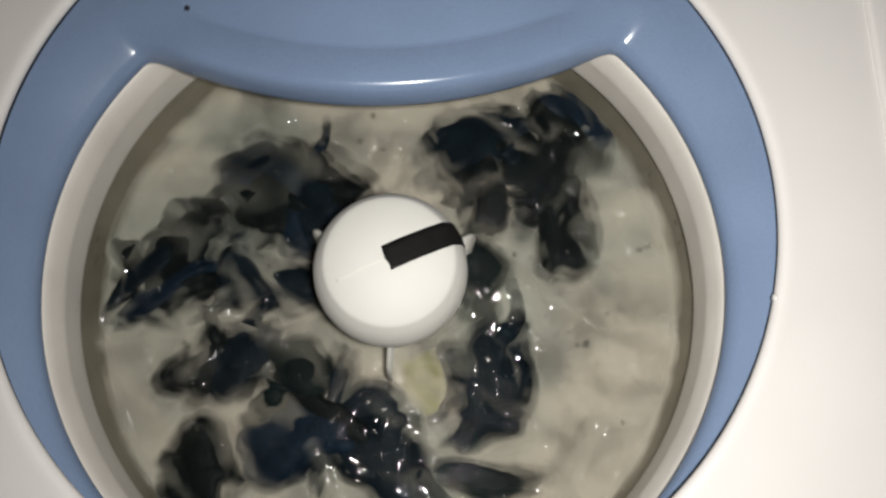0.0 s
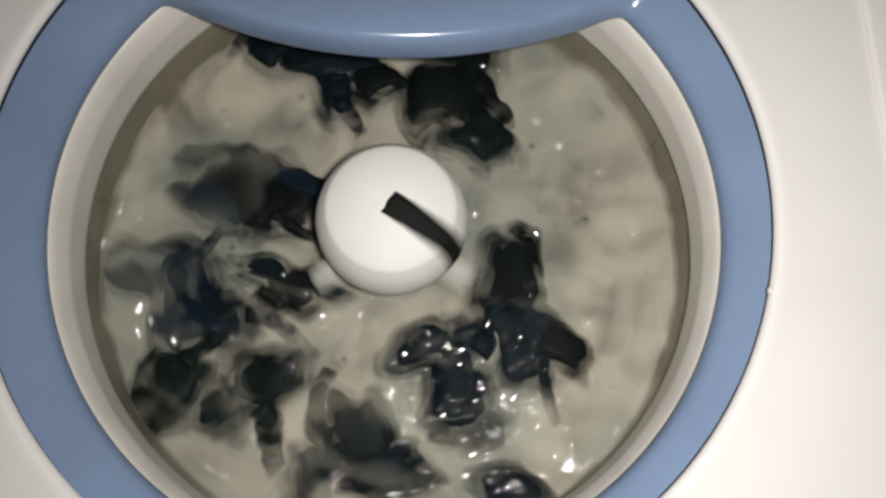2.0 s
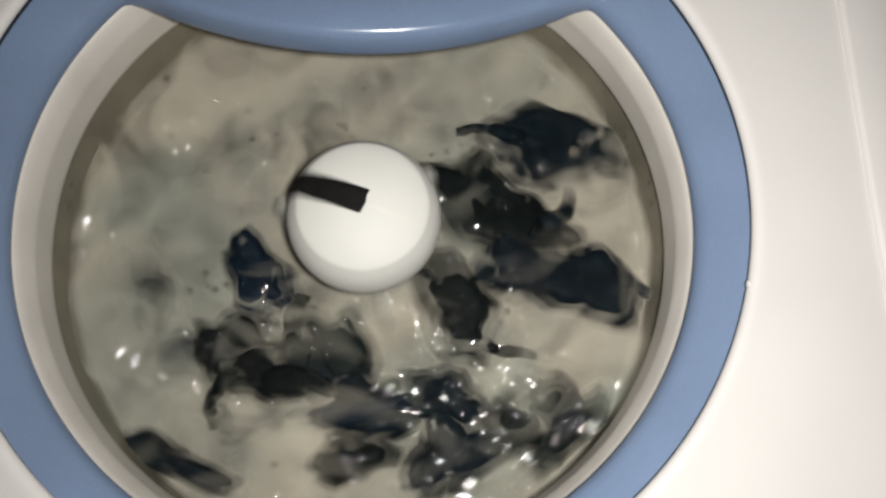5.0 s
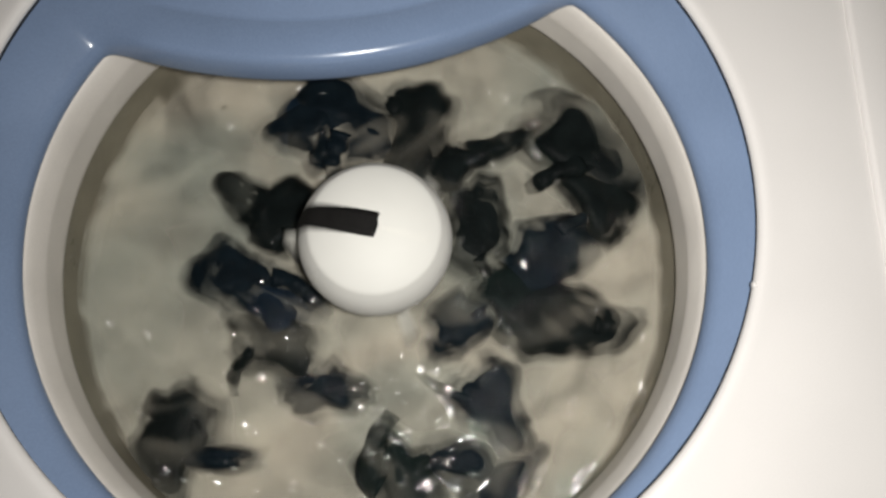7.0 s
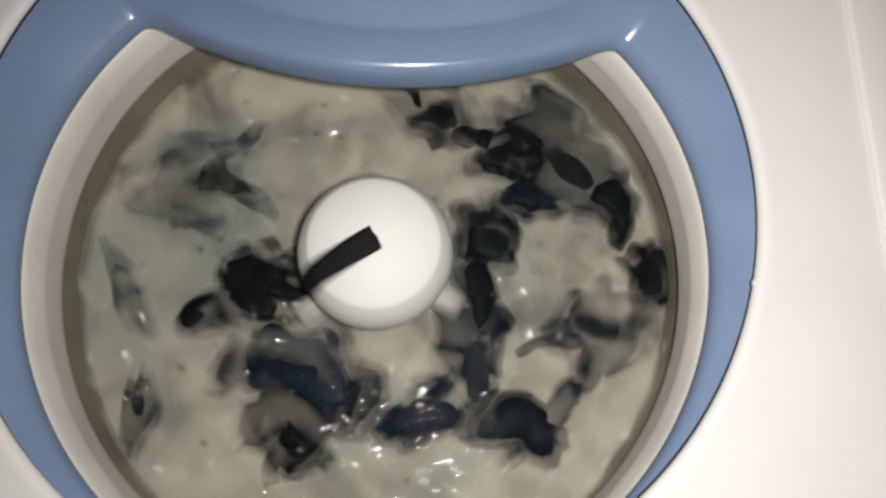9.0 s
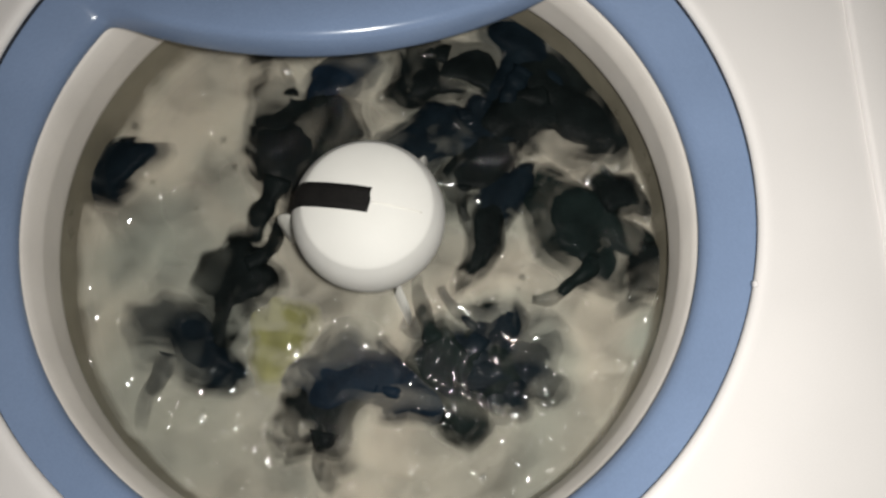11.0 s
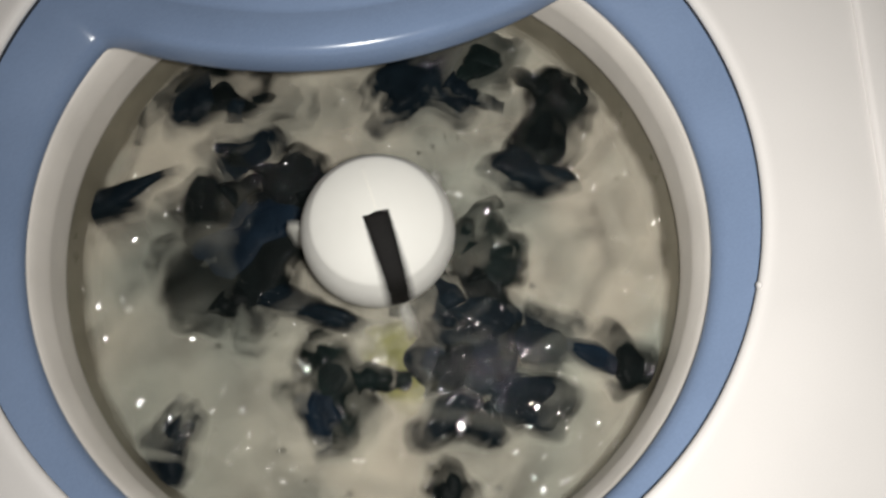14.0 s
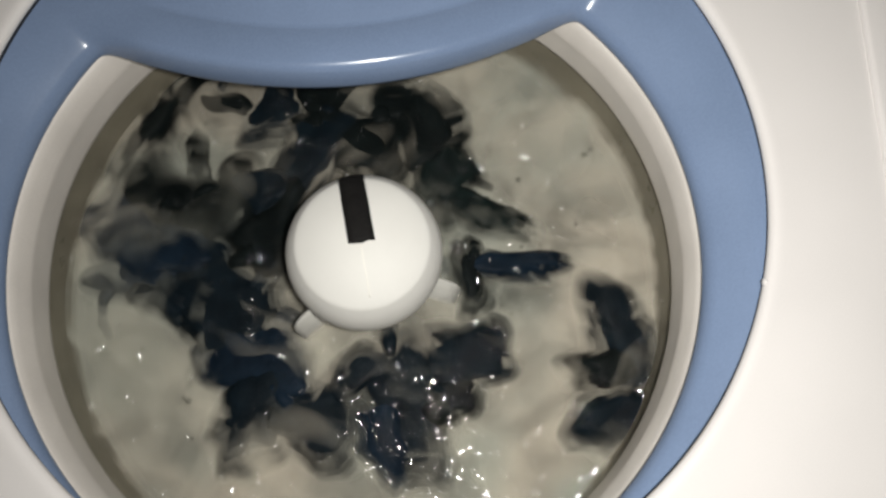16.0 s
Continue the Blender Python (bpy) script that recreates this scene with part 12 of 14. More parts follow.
    walk(garments[38], [
        (0, lay(-0.180, -0.047, 0.7982, 214)), (0.25, lay(-0.175, -0.061, 0.7809, 225)), (0.5, lay(-0.163, -0.076, 0.7719, 237)), (0.75, lay(-0.150, -0.052, 0.7794, 230)),
        (1, lay(-0.137, -0.042, 0.7960, 224)), (1.25, lay(-0.134, -0.052, 0.7960, 211)), (1.5, lay(-0.127, -0.050, 0.7959, 198)), (1.75, lay(-0.104, 0.006, 0.7956, 179)),
        (2, lay(-0.067, 0.044, 0.7956, 160)), (2.25, lay(-0.083, 0.032, 0.7786, 172)), (2.5, lay(-0.098, 0.004, 0.7701, 183)), (2.75, lay(-0.097, -0.052, 0.7701, 163)),
        (3, lay(-0.086, -0.083, 0.7701, 144)), (3.25, lay(-0.081, -0.082, 0.7786, 170)), (3.5, lay(-0.059, -0.086, 0.7955, 196)), (3.75, lay(-0.019, -0.107, 0.7955, 196)),
        (4, lay(0.019, -0.125, 0.7956, 196)), (4.25, lay(0.010, -0.144, 0.7957, 195)), (4.5, lay(-0.006, -0.146, 0.7957, 193)), (4.75, lay(-0.014, -0.137, 0.7957, 190)),
        (5, lay(-0.009, -0.137, 0.7956, 186)), (5.25, lay(0.011, -0.149, 0.7958, 182)), (5.5, lay(0.023, -0.172, 0.7963, 178)), (5.75, lay(0.020, -0.198, 0.7976, 174)),
        (6, lay(0.009, -0.206, 0.7982, 171)), (6.25, lay(-0.002, -0.198, 0.7975, 169)), (6.5, lay(0.001, -0.185, 0.7968, 168)), (6.75, lay(0.006, -0.183, 0.7797, 168)),
        (7, lay(0.005, -0.200, 0.7722, 168)), (7.25, lay(0.011, -0.200, 0.7807, 183)), (7.5, lay(0.014, -0.181, 0.7966, 198)), (7.75, lay(0.048, -0.178, 0.7968, 225)),
        (8, lay(0.084, -0.169, 0.7971, 251)), (8.25, lay(0.105, -0.154, 0.7971, 239)), (8.5, lay(0.125, -0.147, 0.7976, 228)), (8.75, lay(0.135, -0.152, 0.7952, 227)),
        (9, lay(0.128, -0.151, 0.7912, 226)), (9.25, lay(0.120, -0.140, 0.7869, 225)), (9.5, lay(0.112, -0.128, 0.7828, 223)), (9.75, lay(0.112, -0.127, 0.7794, 222)),
        (10, lay(0.118, -0.133, 0.7764, 220)), (10.25, lay(0.124, -0.136, 0.7716, 218)), (10.5, lay(0.123, -0.130, 0.7713, 217)), (10.75, lay(0.115, -0.120, 0.7708, 216)),
        (11, lay(0.105, -0.114, 0.7705, 216)), (11.25, lay(0.112, -0.130, 0.7710, 204)), (11.5, lay(0.130, -0.150, 0.7726, 193)), (11.75, lay(0.140, -0.150, 0.7733, 193)),
        (12, lay(0.149, -0.136, 0.7730, 193)), (12.25, lay(0.158, -0.143, 0.7829, 195)), (12.5, lay(0.161, -0.163, 0.8024, 197)), (12.75, lay(0.156, -0.176, 0.7864, 197)),
        (13, lay(0.156, -0.187, 0.7790, 197)), (13.25, lay(0.163, -0.179, 0.7790, 197)), (13.5, lay(0.173, -0.164, 0.7790, 197)), (13.75, lay(0.181, -0.124, 0.7844, 177)),
        (14, lay(0.174, -0.100, 0.7990, 156)), (14.25, lay(0.136, -0.138, 0.7978, 180)), (14.5, lay(0.105, -0.157, 0.7972, 204)), (14.75, lay(0.124, -0.093, 0.7961, 195)),
        (15, lay(0.126, -0.040, 0.7958, 186)), (15.25, lay(0.116, -0.032, 0.7957, 187)), (15.5, lay(0.097, -0.040, 0.7956, 187)), (15.75, lay(0.090, -0.043, 0.7955, 184)),
        (16, lay(0.095, -0.027, 0.7956, 181)),
    ])
    walk(garments[39], [
        (0, lay(-0.188, -0.029, 0.7994, 228)), (0.25, lay(-0.177, -0.049, 0.7814, 225)), (0.5, lay(-0.157, -0.067, 0.7714, 223)), (0.75, lay(-0.142, -0.047, 0.7797, 219)),
        (1, lay(-0.127, -0.042, 0.7963, 215)), (1.25, lay(-0.136, -0.035, 0.7965, 212)), (1.5, lay(-0.138, -0.015, 0.7965, 209)), (1.75, lay(-0.129, 0.011, 0.7794, 205)),
        (2, lay(-0.115, 0.032, 0.7703, 201)), (2.25, lay(-0.124, 0.027, 0.7794, 170)), (2.5, lay(-0.134, 0.011, 0.7965, 139)), (2.75, lay(-0.123, -0.045, 0.7793, 124)),
        (3, lay(-0.107, -0.074, 0.7702, 109)), (3.25, lay(-0.124, -0.019, 0.7793, 145)), (3.5, lay(-0.115, 0.035, 0.7964, 181)), (3.75, lay(-0.139, 0.011, 0.7797, 159)),
        (4, lay(-0.164, -0.034, 0.7715, 137)), (4.25, lay(-0.176, -0.044, 0.7723, 137)), (4.5, lay(-0.186, -0.036, 0.7731, 137)), (4.75, lay(-0.186, -0.028, 0.7731, 137)),
        (5, lay(-0.179, -0.035, 0.7725, 137)), (5.25, lay(-0.169, -0.042, 0.7718, 137)), (5.5, lay(-0.171, -0.045, 0.7720, 137)), (5.75, lay(-0.177, -0.043, 0.7724, 137)),
        (6, lay(-0.179, -0.037, 0.7725, 137)), (6.25, lay(-0.181, -0.030, 0.7727, 137)), (6.5, lay(-0.180, -0.020, 0.7726, 137)), (6.75, lay(-0.175, -0.018, 0.7722, 137)),
        (7, lay(-0.176, -0.036, 0.7723, 137)), (7.25, lay(-0.176, -0.051, 0.7724, 137)), (7.5, lay(-0.177, -0.049, 0.7724, 137)), (7.75, lay(-0.155, -0.017, 0.7800, 137)),
        (8, lay(-0.135, 0.009, 0.7966, 137)), (8.25, lay(-0.170, -0.013, 0.7978, 126)), (8.5, lay(-0.197, -0.053, 0.8007, 115)), (8.75, lay(-0.189, -0.054, 0.7963, 115)),
        (9, lay(-0.189, -0.043, 0.7927, 115)), (9.25, lay(-0.186, -0.035, 0.7889, 115)), (9.5, lay(-0.189, -0.043, 0.7859, 115)), (9.75, lay(-0.194, -0.061, 0.7834, 115)),
        (10, lay(-0.196, -0.067, 0.7805, 115)), (10.25, lay(-0.189, -0.054, 0.7737, 115)), (10.5, lay(-0.182, -0.035, 0.7727, 115)), (10.75, lay(-0.183, -0.028, 0.7728, 115)),
        (11, lay(-0.193, -0.029, 0.7739, 115)), (11.25, lay(-0.200, -0.041, 0.7749, 115)), (11.5, lay(-0.197, -0.058, 0.7748, 115)), (11.75, lay(-0.193, -0.060, 0.7833, 110)),
        (12, lay(-0.192, -0.048, 0.7999, 106)), (12.25, lay(-0.189, -0.060, 0.7998, 98)), (12.5, lay(-0.190, -0.083, 0.8006, 89)), (12.75, lay(-0.194, -0.096, 0.7849, 89)),
        (13, lay(-0.194, -0.106, 0.7766, 89)), (13.25, lay(-0.199, -0.084, 0.7851, 95)), (13.5, lay(-0.200, -0.053, 0.8010, 101)), (13.75, lay(-0.202, -0.008, 0.8012, 64)),
        (14, lay(-0.206, 0.023, 0.8027, 26)), (14.25, lay(-0.200, -0.005, 0.8010, 34)), (14.5, lay(-0.183, -0.020, 0.7988, 41)), (14.75, lay(-0.186, -0.068, 0.7997, 29)),
        (15, lay(-0.166, -0.126, 0.8000, 18)), (15.25, lay(-0.164, -0.098, 0.7985, -4)), (15.5, lay(-0.166, -0.088, 0.7984, -26)), (15.75, lay(-0.174, -0.058, 0.7814, -34)),
        (16, lay(-0.160, -0.016, 0.7713, -43)),
    ])
    walk(garments[40], [
        (0, lay(-0.064, 0.048, 0.7941, 159)), (0.25, lay(-0.059, 0.063, 0.7941, 191)), (0.5, lay(-0.054, 0.077, 0.7942, 223)), (0.75, lay(-0.067, 0.054, 0.7941, 234)),
        (1, lay(-0.079, 0.020, 0.7940, 246)), (1.25, lay(-0.098, 0.037, 0.7772, 256)), (1.5, lay(-0.106, 0.071, 0.7706, 267)), (1.75, lay(-0.103, 0.088, 0.7710, 267)),
        (2, lay(-0.097, 0.102, 0.7712, 267)), (2.25, lay(-0.132, 0.093, 0.7794, 287)), (2.5, lay(-0.170, 0.064, 0.7977, 306)), (2.75, lay(-0.176, 0.052, 0.7808, 306)),
        (3, lay(-0.187, 0.053, 0.7752, 306)), (3.25, lay(-0.188, 0.058, 0.7757, 300)), (3.5, lay(-0.176, 0.057, 0.7740, 294)), (3.75, lay(-0.164, 0.053, 0.7727, 294)),
        (4, lay(-0.159, 0.042, 0.7720, 294)), (4.25, lay(-0.170, 0.027, 0.7723, 294)), (4.5, lay(-0.183, 0.021, 0.7734, 294)), (4.75, lay(-0.186, 0.028, 0.7739, 294)),
        (5, lay(-0.179, 0.043, 0.7737, 294)), (5.25, lay(-0.164, 0.060, 0.7730, 294)), (5.5, lay(-0.159, 0.060, 0.7726, 294)), (5.75, lay(-0.165, 0.041, 0.7724, 294)),
        (6, lay(-0.172, 0.028, 0.7726, 294)), (6.25, lay(-0.177, 0.036, 0.7732, 294)), (6.5, lay(-0.175, 0.055, 0.7738, 294)), (6.75, lay(-0.170, 0.057, 0.7734, 294)),
        (7, lay(-0.171, 0.040, 0.7728, 294)), (7.25, lay(-0.171, 0.024, 0.7724, 294)), (7.5, lay(-0.172, 0.027, 0.7725, 294)), (7.75, lay(-0.170, 0.044, 0.7729, 294)),
        (8, lay(-0.172, 0.059, 0.7738, 294)), (8.25, lay(-0.168, 0.066, 0.7806, 284)), (8.5, lay(-0.157, 0.057, 0.7963, 275)), (8.75, lay(-0.148, 0.051, 0.7922, 275)),
        (9, lay(-0.152, 0.049, 0.7890, 275)), (9.25, lay(-0.154, 0.058, 0.7859, 275)), (9.5, lay(-0.157, 0.073, 0.7834, 275)), (9.75, lay(-0.155, 0.078, 0.7801, 275)),
        (10, lay(-0.147, 0.071, 0.7722, 275)), (10.25, lay(-0.140, 0.064, 0.7716, 275)), (10.5, lay(-0.140, 0.065, 0.7716, 275)), (10.75, lay(-0.144, 0.073, 0.7721, 275)),
        (11, lay(-0.153, 0.082, 0.7732, 275)), (11.25, lay(-0.158, 0.057, 0.7794, 289)), (11.5, lay(-0.151, 0.028, 0.7953, 303)), (11.75, lay(-0.141, 0.028, 0.7779, 303)),
        (12, lay(-0.132, 0.043, 0.7708, 303)), (12.25, lay(-0.122, 0.047, 0.7776, 303)), (12.5, lay(-0.117, 0.039, 0.7944, 304)), (12.75, lay(-0.122, 0.026, 0.7774, 304)),
        (13, lay(-0.122, 0.015, 0.7703, 304)), (13.25, lay(-0.116, 0.023, 0.7703, 304)), (13.5, lay(-0.106, 0.038, 0.7703, 304)), (13.75, lay(-0.112, 0.033, 0.7773, 315)),
        (14, lay(-0.128, 0.013, 0.7944, 325)), (14.25, lay(-0.166, 0.010, 0.7958, 336)), (14.5, lay(-0.195, 0.019, 0.7988, 347)), (14.75, lay(-0.184, 0.034, 0.7809, 347)),
        (15, lay(-0.173, 0.045, 0.7732, 347)), (15.25, lay(-0.175, 0.043, 0.7733, 347)), (15.5, lay(-0.185, 0.027, 0.7738, 347)), (15.75, lay(-0.161, 0.012, 0.7785, 375)),
        (16, lay(-0.124, 0.011, 0.7943, 402)),
    ])
    walk(garments[41], [
        (0, lay(0.067, -0.160, 0.7709, 262)), (0.25, lay(0.055, -0.133, 0.7777, 252)), (0.5, lay(0.046, -0.106, 0.7945, 241)), (0.75, lay(0.039, -0.114, 0.7946, 214)),
        (1, lay(0.028, -0.130, 0.7946, 186)), (1.25, lay(0.025, -0.149, 0.7948, 163)), (1.5, lay(0.025, -0.154, 0.7949, 139)), (1.75, lay(0.043, -0.135, 0.7947, 115)),
        (2, lay(0.065, -0.116, 0.7946, 91)), (2.25, lay(0.051, -0.120, 0.7946, 110)), (2.5, lay(0.037, -0.131, 0.7946, 129)), (2.75, lay(0.010, -0.136, 0.7946, 141)),
        (3, lay(-0.018, -0.123, 0.7946, 153)), (3.25, lay(-0.061, -0.098, 0.7946, 142)), (3.5, lay(-0.087, -0.059, 0.7945, 131)), (3.75, lay(-0.061, -0.089, 0.7945, 146)),
        (4, lay(-0.034, -0.122, 0.7946, 162)), (4.25, lay(-0.041, -0.140, 0.7914, 160)), (4.5, lay(-0.049, -0.138, 0.7880, 156)), (4.75, lay(-0.054, -0.119, 0.7844, 150)),
        (5, lay(-0.054, -0.104, 0.7810, 143)), (5.25, lay(-0.045, -0.105, 0.7775, 135)), (5.5, lay(-0.035, -0.123, 0.7701, 126)), (5.75, lay(-0.029, -0.142, 0.7702, 119)),
        (6, lay(-0.027, -0.143, 0.7702, 113)), (6.25, lay(-0.033, -0.127, 0.7701, 109)), (6.5, lay(-0.035, -0.111, 0.7700, 107)), (6.75, lay(-0.030, -0.109, 0.7700, 107)),
        (7, lay(-0.031, -0.127, 0.7701, 107)), (7.25, lay(0.041, -0.148, 0.7779, 114)), (7.5, lay(0.102, -0.103, 0.7948, 121)), (7.75, lay(0.123, -0.090, 0.7951, 130)),
        (8, lay(0.142, -0.078, 0.7954, 139)), (8.25, lay(0.136, -0.085, 0.7783, 139)), (8.5, lay(0.135, -0.105, 0.7711, 139)), (8.75, lay(0.145, -0.108, 0.7716, 141)),
        (9, lay(0.144, -0.102, 0.7714, 144)), (9.25, lay(0.139, -0.095, 0.7711, 148)), (9.5, lay(0.122, -0.098, 0.7706, 154)), (9.75, lay(0.110, -0.112, 0.7781, 160)),
        (10, lay(0.113, -0.123, 0.7817, 167)), (10.25, lay(0.125, -0.119, 0.7854, 172)), (10.5, lay(0.131, -0.106, 0.7887, 177)), (10.75, lay(0.124, -0.099, 0.7918, 180)),
        (11, lay(0.110, -0.097, 0.7949, 182)), (11.25, lay(0.103, -0.109, 0.7779, 182)), (11.5, lay(0.106, -0.127, 0.7707, 182)), (11.75, lay(0.116, -0.126, 0.7710, 182)),
        (12, lay(0.124, -0.112, 0.7709, 182)), (12.25, lay(0.120, -0.102, 0.7706, 182)), (12.5, lay(0.111, -0.104, 0.7705, 182)), (12.75, lay(0.106, -0.117, 0.7706, 182)),
        (13, lay(0.106, -0.127, 0.7708, 182)), (13.25, lay(0.112, -0.120, 0.7708, 182)), (13.5, lay(0.122, -0.105, 0.7707, 182)), (13.75, lay(0.108, -0.083, 0.7778, 168)),
        (14, lay(0.083, -0.075, 0.7946, 155)), (14.25, lay(0.051, -0.122, 0.7946, 150)), (14.5, lay(0.014, -0.147, 0.7948, 146)), (14.75, lay(0.035, -0.129, 0.7946, 133)),
        (15, lay(0.055, -0.113, 0.7946, 119)), (15.25, lay(0.053, -0.114, 0.7776, 119)), (15.5, lay(0.043, -0.131, 0.7702, 119)), (15.75, lay(-0.008, -0.150, 0.7778, 136)),
        (16, lay(-0.045, -0.138, 0.7947, 153)),
    ])
    walk(garments[42], [
        (0, lay(-0.175, -0.024, 0.7972, 171)), (0.25, lay(-0.155, -0.007, 0.7961, 179)), (0.5, lay(-0.135, 0.008, 0.7955, 188)), (0.75, lay(-0.137, 0.003, 0.7956, 174)),
        (1, lay(-0.143, -0.013, 0.7957, 160)), (1.25, lay(-0.142, 0.038, 0.7791, 194)), (1.5, lay(-0.110, 0.098, 0.7715, 228)), (1.75, lay(-0.090, 0.136, 0.7730, 222)),
        (2, lay(-0.061, 0.169, 0.7753, 217)), (2.25, lay(-0.073, 0.141, 0.7807, 222)), (2.5, lay(-0.080, 0.102, 0.7959, 228)), (2.75, lay(-0.086, 0.089, 0.7787, 228)),
        (3, lay(-0.097, 0.091, 0.7709, 228)), (3.25, lay(-0.123, 0.113, 0.7810, 262)), (3.5, lay(-0.137, 0.126, 0.8004, 296)), (3.75, lay(-0.126, 0.122, 0.7820, 296)),
        (4, lay(-0.120, 0.111, 0.7727, 296)), (4.25, lay(-0.130, 0.093, 0.7722, 295)), (4.5, lay(-0.128, 0.098, 0.7724, 291)), (4.75, lay(-0.117, 0.111, 0.7725, 286)),
        (5, lay(-0.110, 0.107, 0.7719, 279)), (5.25, lay(-0.104, 0.085, 0.7789, 272)), (5.5, lay(-0.099, 0.057, 0.7817, 265)), (5.75, lay(-0.092, 0.038, 0.7849, 258)),
        (6, lay(-0.080, 0.038, 0.7883, 253)), (6.25, lay(-0.076, 0.049, 0.7917, 249)), (6.5, lay(-0.075, 0.060, 0.7952, 248)), (6.75, lay(-0.072, 0.049, 0.7781, 250)),
        (7, lay(-0.072, 0.018, 0.7700, 253)), (7.25, lay(-0.072, 0.003, 0.7700, 253)), (7.5, lay(-0.073, 0.005, 0.7700, 253)), (7.75, lay(-0.071, 0.023, 0.7700, 253)),
        (8, lay(-0.074, 0.038, 0.7701, 253)), (8.25, lay(-0.080, 0.031, 0.7701, 253)), (8.5, lay(-0.081, 0.011, 0.7700, 253)), (8.75, lay(-0.072, 0.004, 0.7700, 254)),
        (9, lay(-0.068, 0.017, 0.7700, 254)), (9.25, lay(-0.063, 0.041, 0.7700, 256)), (9.5, lay(-0.070, 0.052, 0.7701, 257)), (9.75, lay(-0.082, 0.039, 0.7781, 259)),
        (10, lay(-0.083, 0.022, 0.7815, 260)), (10.25, lay(-0.070, 0.025, 0.7848, 262)), (10.5, lay(-0.056, 0.047, 0.7882, 263)), (10.75, lay(-0.053, 0.066, 0.7917, 264)),
        (11, lay(-0.066, 0.069, 0.7952, 264)), (11.25, lay(-0.103, 0.080, 0.7957, 232)), (11.5, lay(-0.131, 0.083, 0.7968, 200)), (11.75, lay(-0.088, 0.103, 0.7961, 182)),
        (12, lay(-0.044, 0.130, 0.7963, 163)), (12.25, lay(-0.071, 0.125, 0.7966, 144)), (12.5, lay(-0.101, 0.105, 0.7965, 125)), (12.75, lay(-0.098, 0.096, 0.7961, 144)),
        (13, lay(-0.091, 0.087, 0.7957, 162)), (13.25, lay(-0.071, 0.098, 0.7956, 155)), (13.5, lay(-0.048, 0.116, 0.7958, 149)), (13.75, lay(-0.047, 0.121, 0.7790, 149)),
        (14, lay(-0.056, 0.112, 0.7708, 149)), (14.25, lay(-0.047, 0.103, 0.7785, 158)), (14.5, lay(-0.028, 0.103, 0.7954, 168)), (14.75, lay(-0.022, 0.131, 0.7962, 184)),
        (15, lay(-0.016, 0.156, 0.7977, 201)), (15.25, lay(-0.038, 0.125, 0.7960, 189)), (15.5, lay(-0.059, 0.078, 0.7952, 178)), (15.75, lay(-0.071, 0.066, 0.7782, 178)),
        (16, lay(-0.069, 0.070, 0.7702, 178)),
    ])
